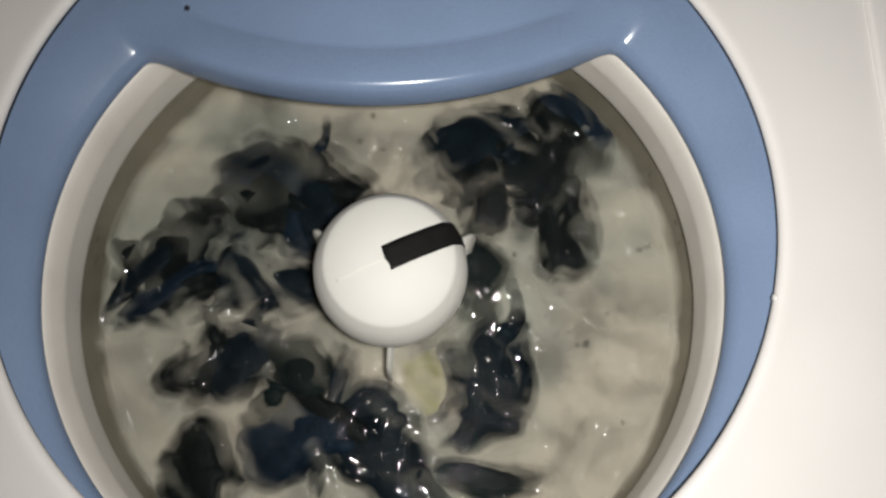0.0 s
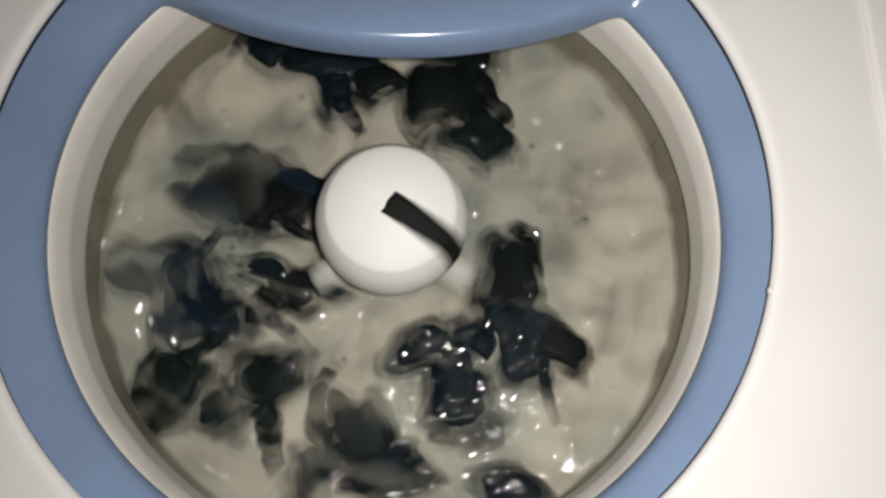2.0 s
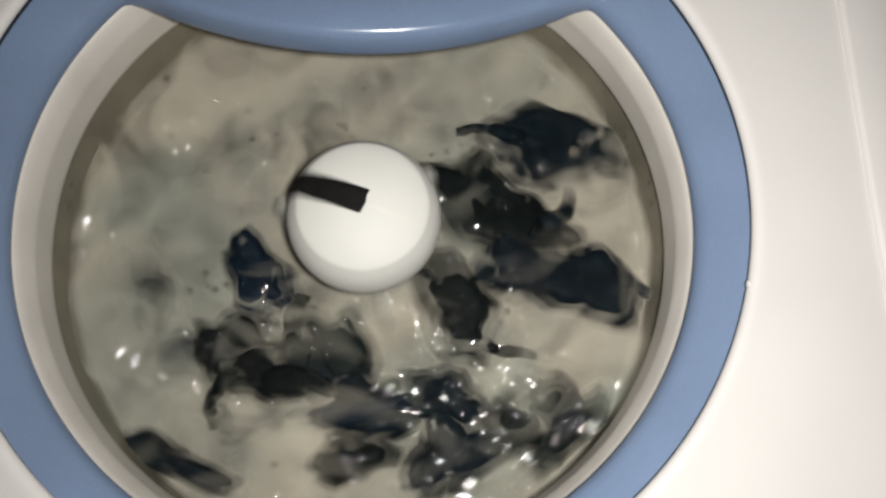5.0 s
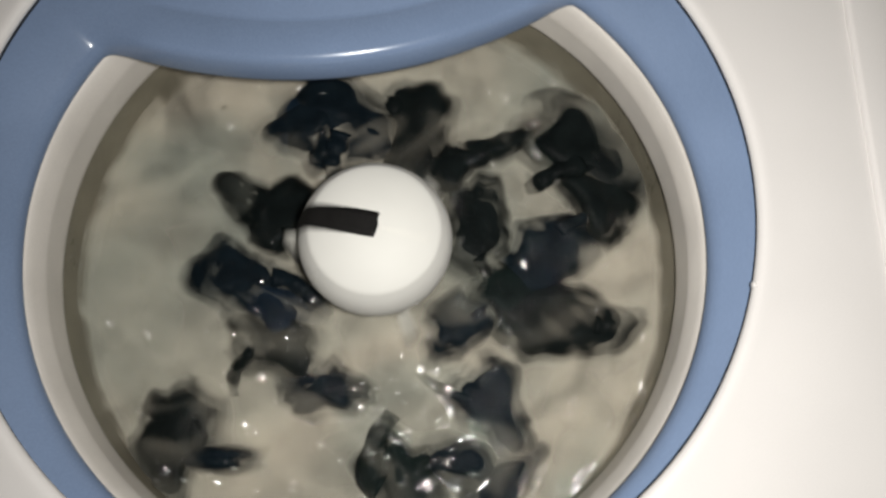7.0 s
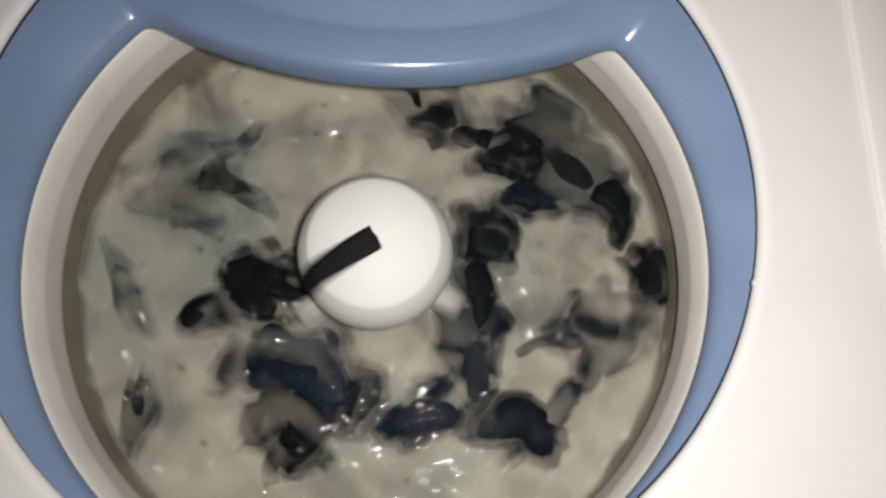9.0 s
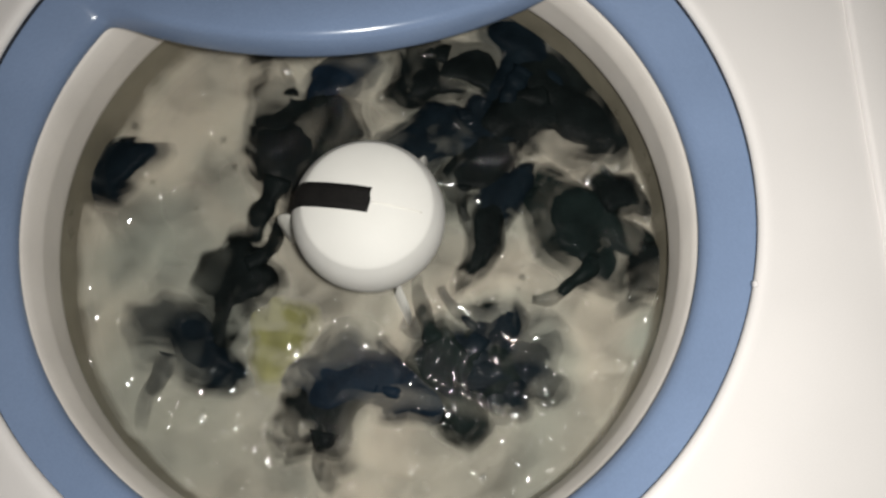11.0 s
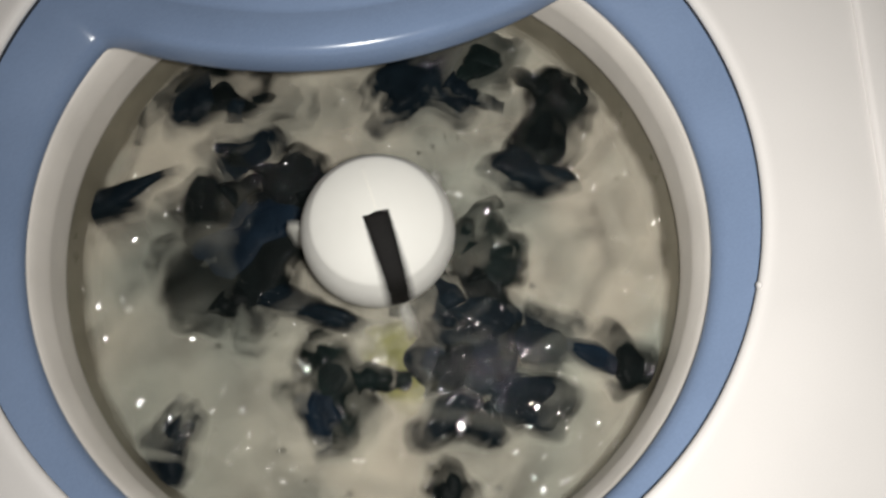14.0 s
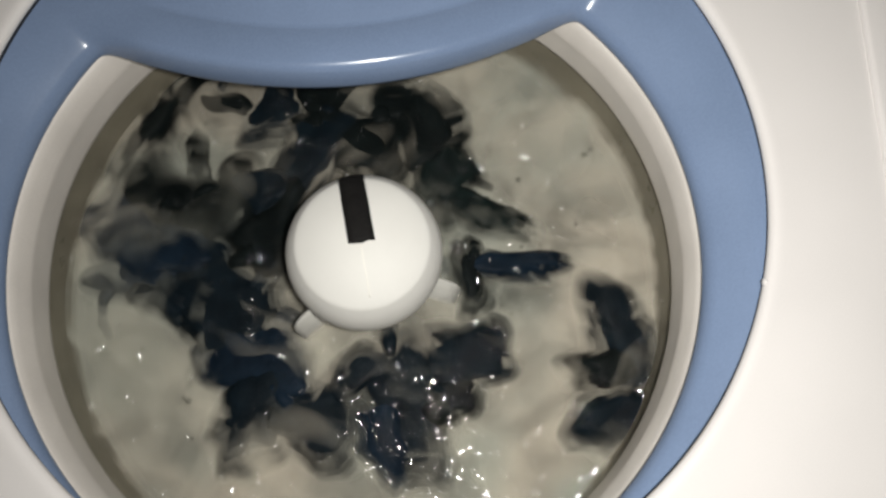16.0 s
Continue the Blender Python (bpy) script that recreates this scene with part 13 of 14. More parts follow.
    walk(garments[43], [
        (0, lay(-0.118, -0.091, 0.7705, 33)), (0.25, lay(-0.136, -0.108, 0.7797, 55)), (0.5, lay(-0.146, -0.132, 0.7982, 77)), (0.75, lay(-0.147, -0.137, 0.7815, 77)),
        (1, lay(-0.152, -0.151, 0.7745, 77)), (1.25, lay(-0.158, -0.164, 0.7764, 77)), (1.5, lay(-0.160, -0.164, 0.7767, 77)), (1.75, lay(-0.164, -0.140, 0.7834, 68)),
        (2, lay(-0.164, -0.120, 0.7990, 59)), (2.25, lay(-0.147, -0.132, 0.7982, 74)), (2.5, lay(-0.131, -0.153, 0.7983, 88)), (2.75, lay(-0.150, -0.157, 0.8003, 105)),
        (3, lay(-0.173, -0.146, 0.8022, 121)), (3.25, lay(-0.167, -0.147, 0.8014, 123)), (3.5, lay(-0.146, -0.152, 0.7995, 124)), (3.75, lay(-0.135, -0.156, 0.7818, 124)),
        (4, lay(-0.129, -0.168, 0.7738, 124)), (4.25, lay(-0.144, -0.175, 0.7761, 125)), (4.5, lay(-0.151, -0.162, 0.7754, 128)), (4.75, lay(-0.136, -0.141, 0.7725, 133)),
        (5, lay(-0.115, -0.122, 0.7709, 138)), (5.25, lay(-0.099, -0.104, 0.7703, 144)), (5.5, lay(-0.096, -0.091, 0.7702, 151)), (5.75, lay(-0.093, -0.086, 0.7701, 156)),
        (6, lay(-0.083, -0.077, 0.7701, 161)), (6.25, lay(-0.076, -0.061, 0.7700, 164)), (6.5, lay(-0.072, -0.045, 0.7700, 165)), (6.75, lay(-0.067, -0.043, 0.7700, 165)),
        (7, lay(-0.068, -0.060, 0.7700, 165)), (7.25, lay(-0.021, -0.135, 0.7787, 139)), (7.5, lay(0.067, -0.135, 0.7958, 113)), (7.75, lay(0.091, -0.120, 0.7959, 108)),
        (8, lay(0.113, -0.104, 0.7960, 104)), (8.25, lay(0.113, -0.126, 0.7794, 106)), (8.5, lay(0.116, -0.161, 0.7724, 109)), (8.75, lay(0.118, -0.172, 0.7734, 110)),
        (9, lay(0.114, -0.164, 0.7725, 111)), (9.25, lay(0.118, -0.137, 0.7714, 113)), (9.5, lay(0.112, -0.116, 0.7758, 115)), (9.75, lay(0.094, -0.124, 0.7790, 118)),
        (10, lay(0.075, -0.146, 0.7825, 120)), (10.25, lay(0.068, -0.152, 0.7860, 122)), (10.5, lay(0.070, -0.135, 0.7891, 124)), (10.75, lay(0.071, -0.115, 0.7923, 126)),
        (11, lay(0.060, -0.108, 0.7956, 126)), (11.25, lay(0.059, -0.099, 0.7786, 113)), (11.5, lay(0.063, -0.096, 0.7701, 99)), (11.75, lay(0.124, -0.067, 0.7789, 134)),
        (12, lay(0.164, 0.011, 0.7972, 170)), (12.25, lay(0.169, 0.039, 0.7811, 186)), (12.5, lay(0.165, 0.057, 0.7729, 201)), (12.75, lay(0.161, 0.044, 0.7721, 201)),
        (13, lay(0.160, 0.034, 0.7719, 201)), (13.25, lay(0.167, 0.041, 0.7725, 201)), (13.5, lay(0.177, 0.056, 0.7741, 201)), (13.75, lay(0.176, 0.091, 0.7765, 205)),
        (14, lay(0.159, 0.112, 0.7764, 210)), (14.25, lay(0.148, 0.098, 0.7739, 210)), (14.5, lay(0.148, 0.095, 0.7736, 210)), (14.75, lay(0.147, 0.087, 0.7815, 205)),
        (15, lay(0.145, 0.077, 0.7979, 201)), (15.25, lay(0.143, 0.076, 0.7807, 201)), (15.5, lay(0.133, 0.059, 0.7711, 201)), (15.75, lay(0.122, 0.047, 0.7706, 201)),
        (16, lay(0.124, 0.052, 0.7707, 201)),
    ])
    walk(garments[44], [
        (0, lay(0.074, 0.088, 0.7965, 19)), (0.25, lay(0.078, 0.104, 0.7799, 19)), (0.5, lay(0.082, 0.120, 0.7716, 19)), (0.75, lay(0.074, 0.138, 0.7815, 14)),
        (1, lay(0.058, 0.146, 0.7986, 8)), (1.25, lay(-0.004, 0.124, 0.7968, 9)), (1.5, lay(-0.050, 0.097, 0.7964, 9)), (1.75, lay(-0.054, 0.127, 0.7973, -2)),
        (2, lay(-0.054, 0.153, 0.7991, -13)), (2.25, lay(-0.051, 0.148, 0.7816, -13)), (2.5, lay(-0.047, 0.134, 0.7715, -13)), (2.75, lay(-0.054, 0.121, 0.7711, -13)),
        (3, lay(-0.065, 0.123, 0.7713, -13)), (3.25, lay(-0.069, 0.141, 0.7725, -13)), (3.5, lay(-0.060, 0.154, 0.7734, -13)), (3.75, lay(-0.048, 0.150, 0.7727, -13)),
        (4, lay(-0.043, 0.138, 0.7717, -13)), (4.25, lay(-0.056, 0.121, 0.7711, -13)), (4.5, lay(-0.075, 0.121, 0.7715, -13)), (4.75, lay(-0.078, 0.136, 0.7725, -13)),
        (5, lay(-0.062, 0.151, 0.7732, -13)), (5.25, lay(-0.037, 0.156, 0.7730, -13)), (5.5, lay(-0.032, 0.144, 0.7719, -13)), (5.75, lay(-0.047, 0.126, 0.7712, -13)),
        (6, lay(-0.061, 0.121, 0.7712, -13)), (6.25, lay(-0.066, 0.134, 0.7720, -13)), (6.5, lay(-0.059, 0.152, 0.7731, -13)), (6.75, lay(-0.040, 0.138, 0.7807, -26)),
        (7, lay(-0.029, 0.103, 0.7964, -39)), (7.25, lay(-0.006, 0.104, 0.7964, -39)), (7.5, lay(0.021, 0.119, 0.7967, -39)), (7.75, lay(0.027, 0.147, 0.7981, -50)),
        (8, lay(0.029, 0.173, 0.8008, -61)), (8.25, lay(0.029, 0.160, 0.7822, -63)), (8.5, lay(0.033, 0.133, 0.7713, -65)), (8.75, lay(0.042, 0.126, 0.7711, -65)),
        (9, lay(0.040, 0.136, 0.7716, -64)), (9.25, lay(0.048, 0.157, 0.7733, -63)), (9.5, lay(0.066, 0.166, 0.7807, -62)), (9.75, lay(0.089, 0.147, 0.7830, -61)),
        (10, lay(0.108, 0.125, 0.7854, -59)), (10.25, lay(0.120, 0.124, 0.7895, -58)), (10.5, lay(0.126, 0.143, 0.7957, -57)), (10.75, lay(0.130, 0.158, 0.8016, -56)),
        (11, lay(0.127, 0.158, 0.8050, -56)), (11.25, lay(0.096, 0.149, 0.8007, -56)), (11.5, lay(0.076, 0.133, 0.7982, -56)), (11.75, lay(0.065, 0.122, 0.7973, -33)),
        (12, lay(0.054, 0.123, 0.7971, -10)), (12.25, lay(0.058, 0.139, 0.7980, 2)), (12.5, lay(0.055, 0.142, 0.7982, 13)), (12.75, lay(0.022, 0.123, 0.7968, 26)),
        (13, lay(-0.002, 0.102, 0.7963, 39)), (13.25, lay(0.016, 0.117, 0.7966, 28)), (13.5, lay(0.038, 0.139, 0.7977, 18)), (13.75, lay(0.043, 0.144, 0.7981, 24)),
        (14, lay(0.038, 0.134, 0.7974, 31)), (14.25, lay(0.027, 0.107, 0.7795, 14)), (14.5, lay(0.025, 0.092, 0.7702, -3)), (14.75, lay(0.065, 0.129, 0.7807, 8)),
        (15, lay(0.113, 0.156, 0.8031, 19)), (15.25, lay(0.111, 0.155, 0.7857, 19)), (15.5, lay(0.101, 0.138, 0.7737, 19)), (15.75, lay(0.089, 0.126, 0.7722, 19)),
        (16, lay(0.091, 0.131, 0.7726, 19)),
    ])
    walk(garments[45], [
        (0, lay(0.065, 0.078, 0.7942, 102)), (0.25, lay(0.069, 0.095, 0.7775, 102)), (0.5, lay(0.073, 0.111, 0.7710, 102)), (0.75, lay(0.078, 0.144, 0.7731, 103)),
        (1, lay(0.074, 0.169, 0.7761, 104)), (1.25, lay(0.069, 0.157, 0.7741, 104)), (1.5, lay(0.067, 0.157, 0.7740, 104)), (1.75, lay(0.070, 0.173, 0.7765, 104)),
        (2, lay(0.076, 0.187, 0.7790, 104)), (2.25, lay(0.080, 0.182, 0.7790, 104)), (2.5, lay(0.083, 0.167, 0.7764, 104)), (2.75, lay(0.077, 0.155, 0.7742, 104)),
        (3, lay(0.066, 0.156, 0.7739, 104)), (3.25, lay(0.062, 0.175, 0.7763, 104)), (3.5, lay(0.071, 0.188, 0.7790, 104)), (3.75, lay(0.082, 0.184, 0.7790, 104)),
        (4, lay(0.088, 0.172, 0.7776, 104)), (4.25, lay(0.069, 0.158, 0.7741, 104)), (4.5, lay(0.059, 0.159, 0.7739, 105)), (4.75, lay(0.069, 0.169, 0.7756, 105)),
        (5, lay(0.079, 0.173, 0.7771, 106)), (5.25, lay(0.075, 0.174, 0.7839, 107)), (5.5, lay(0.050, 0.163, 0.7845, 108)), (5.75, lay(0.029, 0.147, 0.7859, 109)),
        (6, lay(0.028, 0.143, 0.7891, 110)), (6.25, lay(0.033, 0.155, 0.7934, 110)), (6.5, lay(0.034, 0.169, 0.7984, 111)), (6.75, lay(0.009, 0.145, 0.7788, 142)),
        (7, lay(-0.014, 0.098, 0.7703, 173)), (7.25, lay(0.019, 0.098, 0.7773, 170)), (7.5, lay(0.057, 0.107, 0.7947, 166)), (7.75, lay(0.058, 0.124, 0.7783, 166)),
        (8, lay(0.056, 0.139, 0.7721, 166)), (8.25, lay(0.042, 0.140, 0.7788, 148)), (8.5, lay(0.032, 0.127, 0.7951, 130)), (8.75, lay(0.035, 0.120, 0.7948, 132)),
        (9, lay(0.040, 0.126, 0.7951, 136)), (9.25, lay(0.057, 0.139, 0.7961, 143)), (9.5, lay(0.063, 0.145, 0.7967, 152)), (9.75, lay(0.053, 0.136, 0.7958, 162)),
        (10, lay(0.041, 0.122, 0.7949, 171)), (10.25, lay(0.042, 0.119, 0.7948, 180)), (10.5, lay(0.056, 0.130, 0.7955, 187)), (10.75, lay(0.065, 0.140, 0.7964, 192)),
        (11, lay(0.056, 0.145, 0.7964, 193)), (11.25, lay(0.039, 0.143, 0.7960, 196)), (11.5, lay(0.030, 0.137, 0.7955, 198)), (11.75, lay(-0.002, 0.112, 0.7945, 223)),
        (12, lay(-0.022, 0.093, 0.7942, 248)), (12.25, lay(-0.057, 0.071, 0.7941, 247)), (12.5, lay(-0.081, 0.032, 0.7941, 246)), (12.75, lay(-0.097, 0.048, 0.7772, 245)),
        (13, lay(-0.101, 0.071, 0.7705, 244)), (13.25, lay(-0.094, 0.078, 0.7706, 244)), (13.5, lay(-0.084, 0.093, 0.7707, 244)), (13.75, lay(-0.095, 0.112, 0.7786, 211)),
        (14, lay(-0.116, 0.117, 0.7968, 179)), (14.25, lay(-0.112, 0.100, 0.7957, 202)), (14.5, lay(-0.099, 0.094, 0.7950, 225)), (14.75, lay(-0.090, 0.116, 0.7956, 213)),
        (15, lay(-0.082, 0.133, 0.7964, 202)), (15.25, lay(-0.060, 0.117, 0.7950, 202)), (15.5, lay(-0.049, 0.083, 0.7942, 202)), (15.75, lay(-0.098, 0.096, 0.7951, 183)),
        (16, lay(-0.141, 0.117, 0.7989, 164)),
    ])
    walk(pale_garments[0], [
        (0.00, pose(0.1574, -0.0750, 0.7750, 0, 0, -8)),
        (0.25, pose(0.1526, -0.0805, 0.7750, 0, 0, -13)),
        (0.50, pose(0.1457, -0.0850, 0.7750, 0, 0, -18)),
        (0.75, pose(0.1640, -0.0569, 0.7750, 0, 0, -10)),
        (1.00, pose(0.1703, -0.0333, 0.7750, 0, 0, -1)),
        (1.25, pose(0.1646, -0.0540, 0.7750, 0, 0, -3)),
        (1.50, pose(0.1616, -0.0623, 0.7750, 0, 0, -5)),
        (1.75, pose(0.1631, -0.0355, 0.7750, 0, 0, -3)),
        (2.00, pose(0.1685, -0.0126, 0.7750, 0, 0, -1)),
        (2.25, pose(0.1649, 0.0404, 0.7750, 0, 0, 12)),
        (2.50, pose(0.1408, 0.0773, 0.7750, 0, 0, 24)),
        (2.75, pose(0.1358, 0.0634, 0.7750, 0, 0, 24)),
        (3.00, pose(0.1261, 0.0632, 0.7750, 0, 0, 23)),
        (3.25, pose(0.0798, 0.1009, 0.7750, 0, 0, 33)),
        (3.50, pose(0.0462, 0.1183, 0.7750, 0, 0, 42)),
        (3.75, pose(-0.0038, 0.1340, 0.7750, 0, 0, 58)),
        (4.00, pose(-0.0678, 0.1111, 0.7750, 0, 0, 74)),
        (4.25, pose(-0.0837, 0.0918, 0.7750, 0, 0, 75)),
        (4.50, pose(-0.1135, 0.0792, 0.7750, 0, 0, 80)),
        (4.75, pose(-0.1293, 0.0779, 0.7750, 0, 0, 85)),
        (5.00, pose(-0.1198, 0.0932, 0.7750, 0, 0, 84)),
        (5.25, pose(-0.0959, 0.1083, 0.7750, 0, 0, 79)),
        (5.50, pose(-0.0979, 0.0935, 0.7750, 0, 0, 80)),
        (5.75, pose(-0.1248, 0.0528, 0.7750, 0, 0, 87)),
        (6.00, pose(-0.1411, 0.0272, 0.7750, 0, 0, 93)),
        (6.25, pose(-0.1452, 0.0374, 0.7750, 0, 0, 94)),
        (6.50, pose(-0.1445, 0.0521, 0.7750, 0, 0, 94)),
        (6.75, pose(-0.1488, 0.0274, 0.7750, 0, 0, 100)),
        (7.00, pose(-0.1546, -0.0179, 0.7750, 0, 0, 106)),
        (7.25, pose(-0.1498, 0.0062, 0.7750, 0, 0, 98)),
        (7.50, pose(-0.1356, 0.0467, 0.7750, 0, 0, 89)),
        (7.75, pose(-0.1505, 0.0284, 0.7750, 0, 0, 98)),
        (8.00, pose(-0.1599, 0.0045, 0.7750, 0, 0, 106)),
        (8.25, pose(-0.1473, 0.0580, 0.7750, 0, 0, 92)),
        (8.50, pose(-0.1086, 0.0859, 0.7750, 0, 0, 79)),
        (8.75, pose(-0.1106, 0.0687, 0.7750, 0, 0, 82)),
        (9.00, pose(-0.1279, 0.0534, 0.7750, 0, 0, 88)),
        (9.25, pose(-0.1320, 0.0607, 0.7750, 0, 0, 91)),
        (9.50, pose(-0.1298, 0.0845, 0.7750, 0, 0, 87)),
        (9.75, pose(-0.1312, 0.0824, 0.7750, 0, 0, 85)),
        (10.00, pose(-0.1454, 0.0433, 0.7750, 0, 0, 91)),
        (10.25, pose(-0.1526, -0.0003, 0.7750, 0, 0, 100)),
        (10.50, pose(-0.1492, -0.0078, 0.7750, 0, 0, 104)),
        (10.75, pose(-0.1507, 0.0079, 0.7750, 0, 0, 103)),
        (11.00, pose(-0.1629, 0.0057, 0.7750, 0, 0, 105)),
        (11.25, pose(-0.1571, -0.0194, 0.7750, 0, 0, 108)),
        (11.50, pose(-0.1403, -0.0468, 0.7750, 0, 0, 110)),
        (11.75, pose(-0.1417, -0.0147, 0.7750, 0, 0, 103)),
        (12.00, pose(-0.1375, 0.0365, 0.7750, 0, 0, 95)),
        (12.25, pose(-0.1459, 0.0178, 0.7750, 0, 0, 101)),
        (12.50, pose(-0.1550, -0.0129, 0.7750, 0, 0, 107)),
        (12.75, pose(-0.1564, -0.0394, 0.7750, 0, 0, 110)),
        (13.00, pose(-0.1520, -0.0632, 0.7750, 0, 0, 113)),
        (13.25, pose(-0.1518, -0.0379, 0.7750, 0, 0, 109)),
        (13.50, pose(-0.1459, -0.0038, 0.7750, 0, 0, 105)),
        (13.75, pose(-0.1463, -0.0198, 0.7750, 0, 0, 110)),
        (14.00, pose(-0.1537, -0.0506, 0.7750, 0, 0, 114)),
        (14.25, pose(-0.1593, -0.0852, 0.7750, 0, 0, 119)),
        (14.50, pose(-0.1520, -0.1079, 0.7750, 0, 0, 123)),
        (14.75, pose(-0.1563, -0.0482, 0.7750, 0, 0, 113)),
        (15.00, pose(-0.1465, 0.0103, 0.7750, 0, 0, 103)),
        (15.25, pose(-0.1435, 0.0239, 0.7750, 0, 0, 100)),
        (15.50, pose(-0.1473, 0.0219, 0.7750, 0, 0, 97)),
        (15.75, pose(-0.1696, -0.0457, 0.7750, 0, 0, 109)),
        (16.00, pose(-0.1586, -0.0977, 0.7750, 0, 0, 121)),
    ])
    walk(pale_garments[1], [
        (0.00, pose(0.1287, -0.1476, 0.7750, 0, 0, -24)),
        (0.25, pose(0.1180, -0.1456, 0.7750, 0, 0, -29)),
        (0.50, pose(0.1067, -0.1425, 0.7750, 0, 0, -33)),
        (0.75, pose(0.1494, -0.0330, 0.7750, 0, 0, -5)),
        (1.00, pose(0.0969, 0.0449, 0.7750, 0, 0, 23)),
        (1.25, pose(0.1071, 0.0486, 0.7750, 0, 0, 24)),
        (1.50, pose(0.1198, 0.0655, 0.7750, 0, 0, 24)),
        (1.75, pose(0.1116, 0.0760, 0.7750, 0, 0, 25)),
        (2.00, pose(0.1081, 0.0825, 0.7750, 0, 0, 25)),
        (2.25, pose(0.0895, 0.0942, 0.7750, 0, 0, 32)),
        (2.50, pose(0.0682, 0.0903, 0.7750, 0, 0, 39)),
        (2.75, pose(0.0466, 0.0841, 0.7750, 0, 0, 44)),
        (3.00, pose(0.0198, 0.0897, 0.7750, 0, 0, 48)),
        (3.25, pose(0.0926, 0.0668, 0.7750, 0, 0, 25)),
        (3.50, pose(0.1357, -0.0018, 0.7750, 0, 0, 2)),
        (3.75, pose(0.0571, 0.1248, 0.7750, 0, 0, 43)),
        (4.00, pose(-0.1019, 0.0715, 0.7750, 0, 0, 85)),
        (4.25, pose(-0.1279, 0.0246, 0.7750, 0, 0, 93)),
        (4.50, pose(-0.1484, -0.0222, 0.7750, 0, 0, 105)),
        (4.75, pose(-0.1412, -0.0538, 0.7750, 0, 0, 116)),
        (5.00, pose(-0.1256, -0.0622, 0.7750, 0, 0, 121)),
        (5.25, pose(-0.1108, -0.0676, 0.7750, 0, 0, 123)),
        (5.50, pose(-0.0941, -0.1019, 0.7750, 0, 0, 130)),
        (5.75, pose(-0.0587, -0.1487, 0.7750, 0, 0, 144)),
        (6.00, pose(-0.0155, -0.1610, 0.7750, 0, 0, 157)),
        (6.25, pose(0.0084, -0.1442, 0.7750, 0, 0, 164)),
        (6.50, pose(0.0307, -0.1219, 0.7750, 0, 0, 171)),
        (6.75, pose(0.0406, -0.1244, 0.7750, 0, 0, 172)),
        (7.00, pose(0.0445, -0.1460, 0.7750, 0, 0, 173)),
        (7.25, pose(0.0202, -0.1612, 0.7750, 0, 0, 166)),
        (7.50, pose(-0.0030, -0.1536, 0.7750, 0, 0, 159)),
        (7.75, pose(-0.0171, -0.1507, 0.7750, 0, 0, 156)),
        (8.00, pose(-0.0381, -0.1484, 0.7750, 0, 0, 152)),
        (8.25, pose(0.0338, -0.1403, 0.7750, 0, 0, 171)),
        (8.50, pose(0.0827, -0.1107, 0.7750, 0, 0, 191)),
        (8.75, pose(0.0981, -0.1180, 0.7750, 0, 0, 192)),
        (9.00, pose(0.1118, -0.1021, 0.7750, 0, 0, 196)),
        (9.25, pose(0.1201, -0.0848, 0.7750, 0, 0, 197)),
        (9.50, pose(0.1074, -0.0930, 0.7750, 0, 0, 192)),
        (9.75, pose(0.0940, -0.1178, 0.7750, 0, 0, 188)),
        (10.00, pose(0.1085, -0.1278, 0.7750, 0, 0, 192)),
        (10.25, pose(0.1384, -0.1095, 0.7750, 0, 0, 199)),
        (10.50, pose(0.1555, -0.0887, 0.7750, 0, 0, 202)),
        (10.75, pose(0.1549, -0.0851, 0.7750, 0, 0, 200)),
        (11.00, pose(0.1481, -0.0832, 0.7750, 0, 0, 200)),
        (11.25, pose(0.0996, -0.1226, 0.7750, 0, 0, 190)),
        (11.50, pose(0.0596, -0.1498, 0.7750, 0, 0, 180)),
        (11.75, pose(0.0397, -0.1553, 0.7750, 0, 0, 171)),
        (12.00, pose(0.0187, -0.1387, 0.7750, 0, 0, 163)),
        (12.25, pose(0.0894, -0.1276, 0.7750, 0, 0, 182)),
        (12.50, pose(0.1497, -0.0787, 0.7750, 0, 0, 202)),
        (12.75, pose(0.1546, -0.0472, 0.7750, 0, 0, 212)),
        (13.00, pose(0.1514, -0.0135, 0.7750, 0, 0, 222)),
        (13.25, pose(0.1486, -0.0194, 0.7750, 0, 0, 219)),
        (13.50, pose(0.1484, -0.0161, 0.7750, 0, 0, 216)),
        (13.75, pose(0.1542, -0.0050, 0.7750, 0, 0, 218)),
        (14.00, pose(0.1498, -0.0081, 0.7750, 0, 0, 219)),
        (14.25, pose(0.1434, -0.0242, 0.7750, 0, 0, 219)),
        (14.50, pose(0.1471, -0.0292, 0.7750, 0, 0, 218)),
        (14.75, pose(0.1513, -0.0552, 0.7750, 0, 0, 209)),
        (15.00, pose(0.1455, -0.0809, 0.7750, 0, 0, 199)),
        (15.25, pose(0.1582, -0.0648, 0.7750, 0, 0, 204)),
        (15.50, pose(0.1601, -0.0607, 0.7750, 0, 0, 209)),
        (15.75, pose(0.1485, -0.0110, 0.7750, 0, 0, 223)),
        (16.00, pose(0.1266, 0.0505, 0.7750, 0, 0, 236)),
    ])
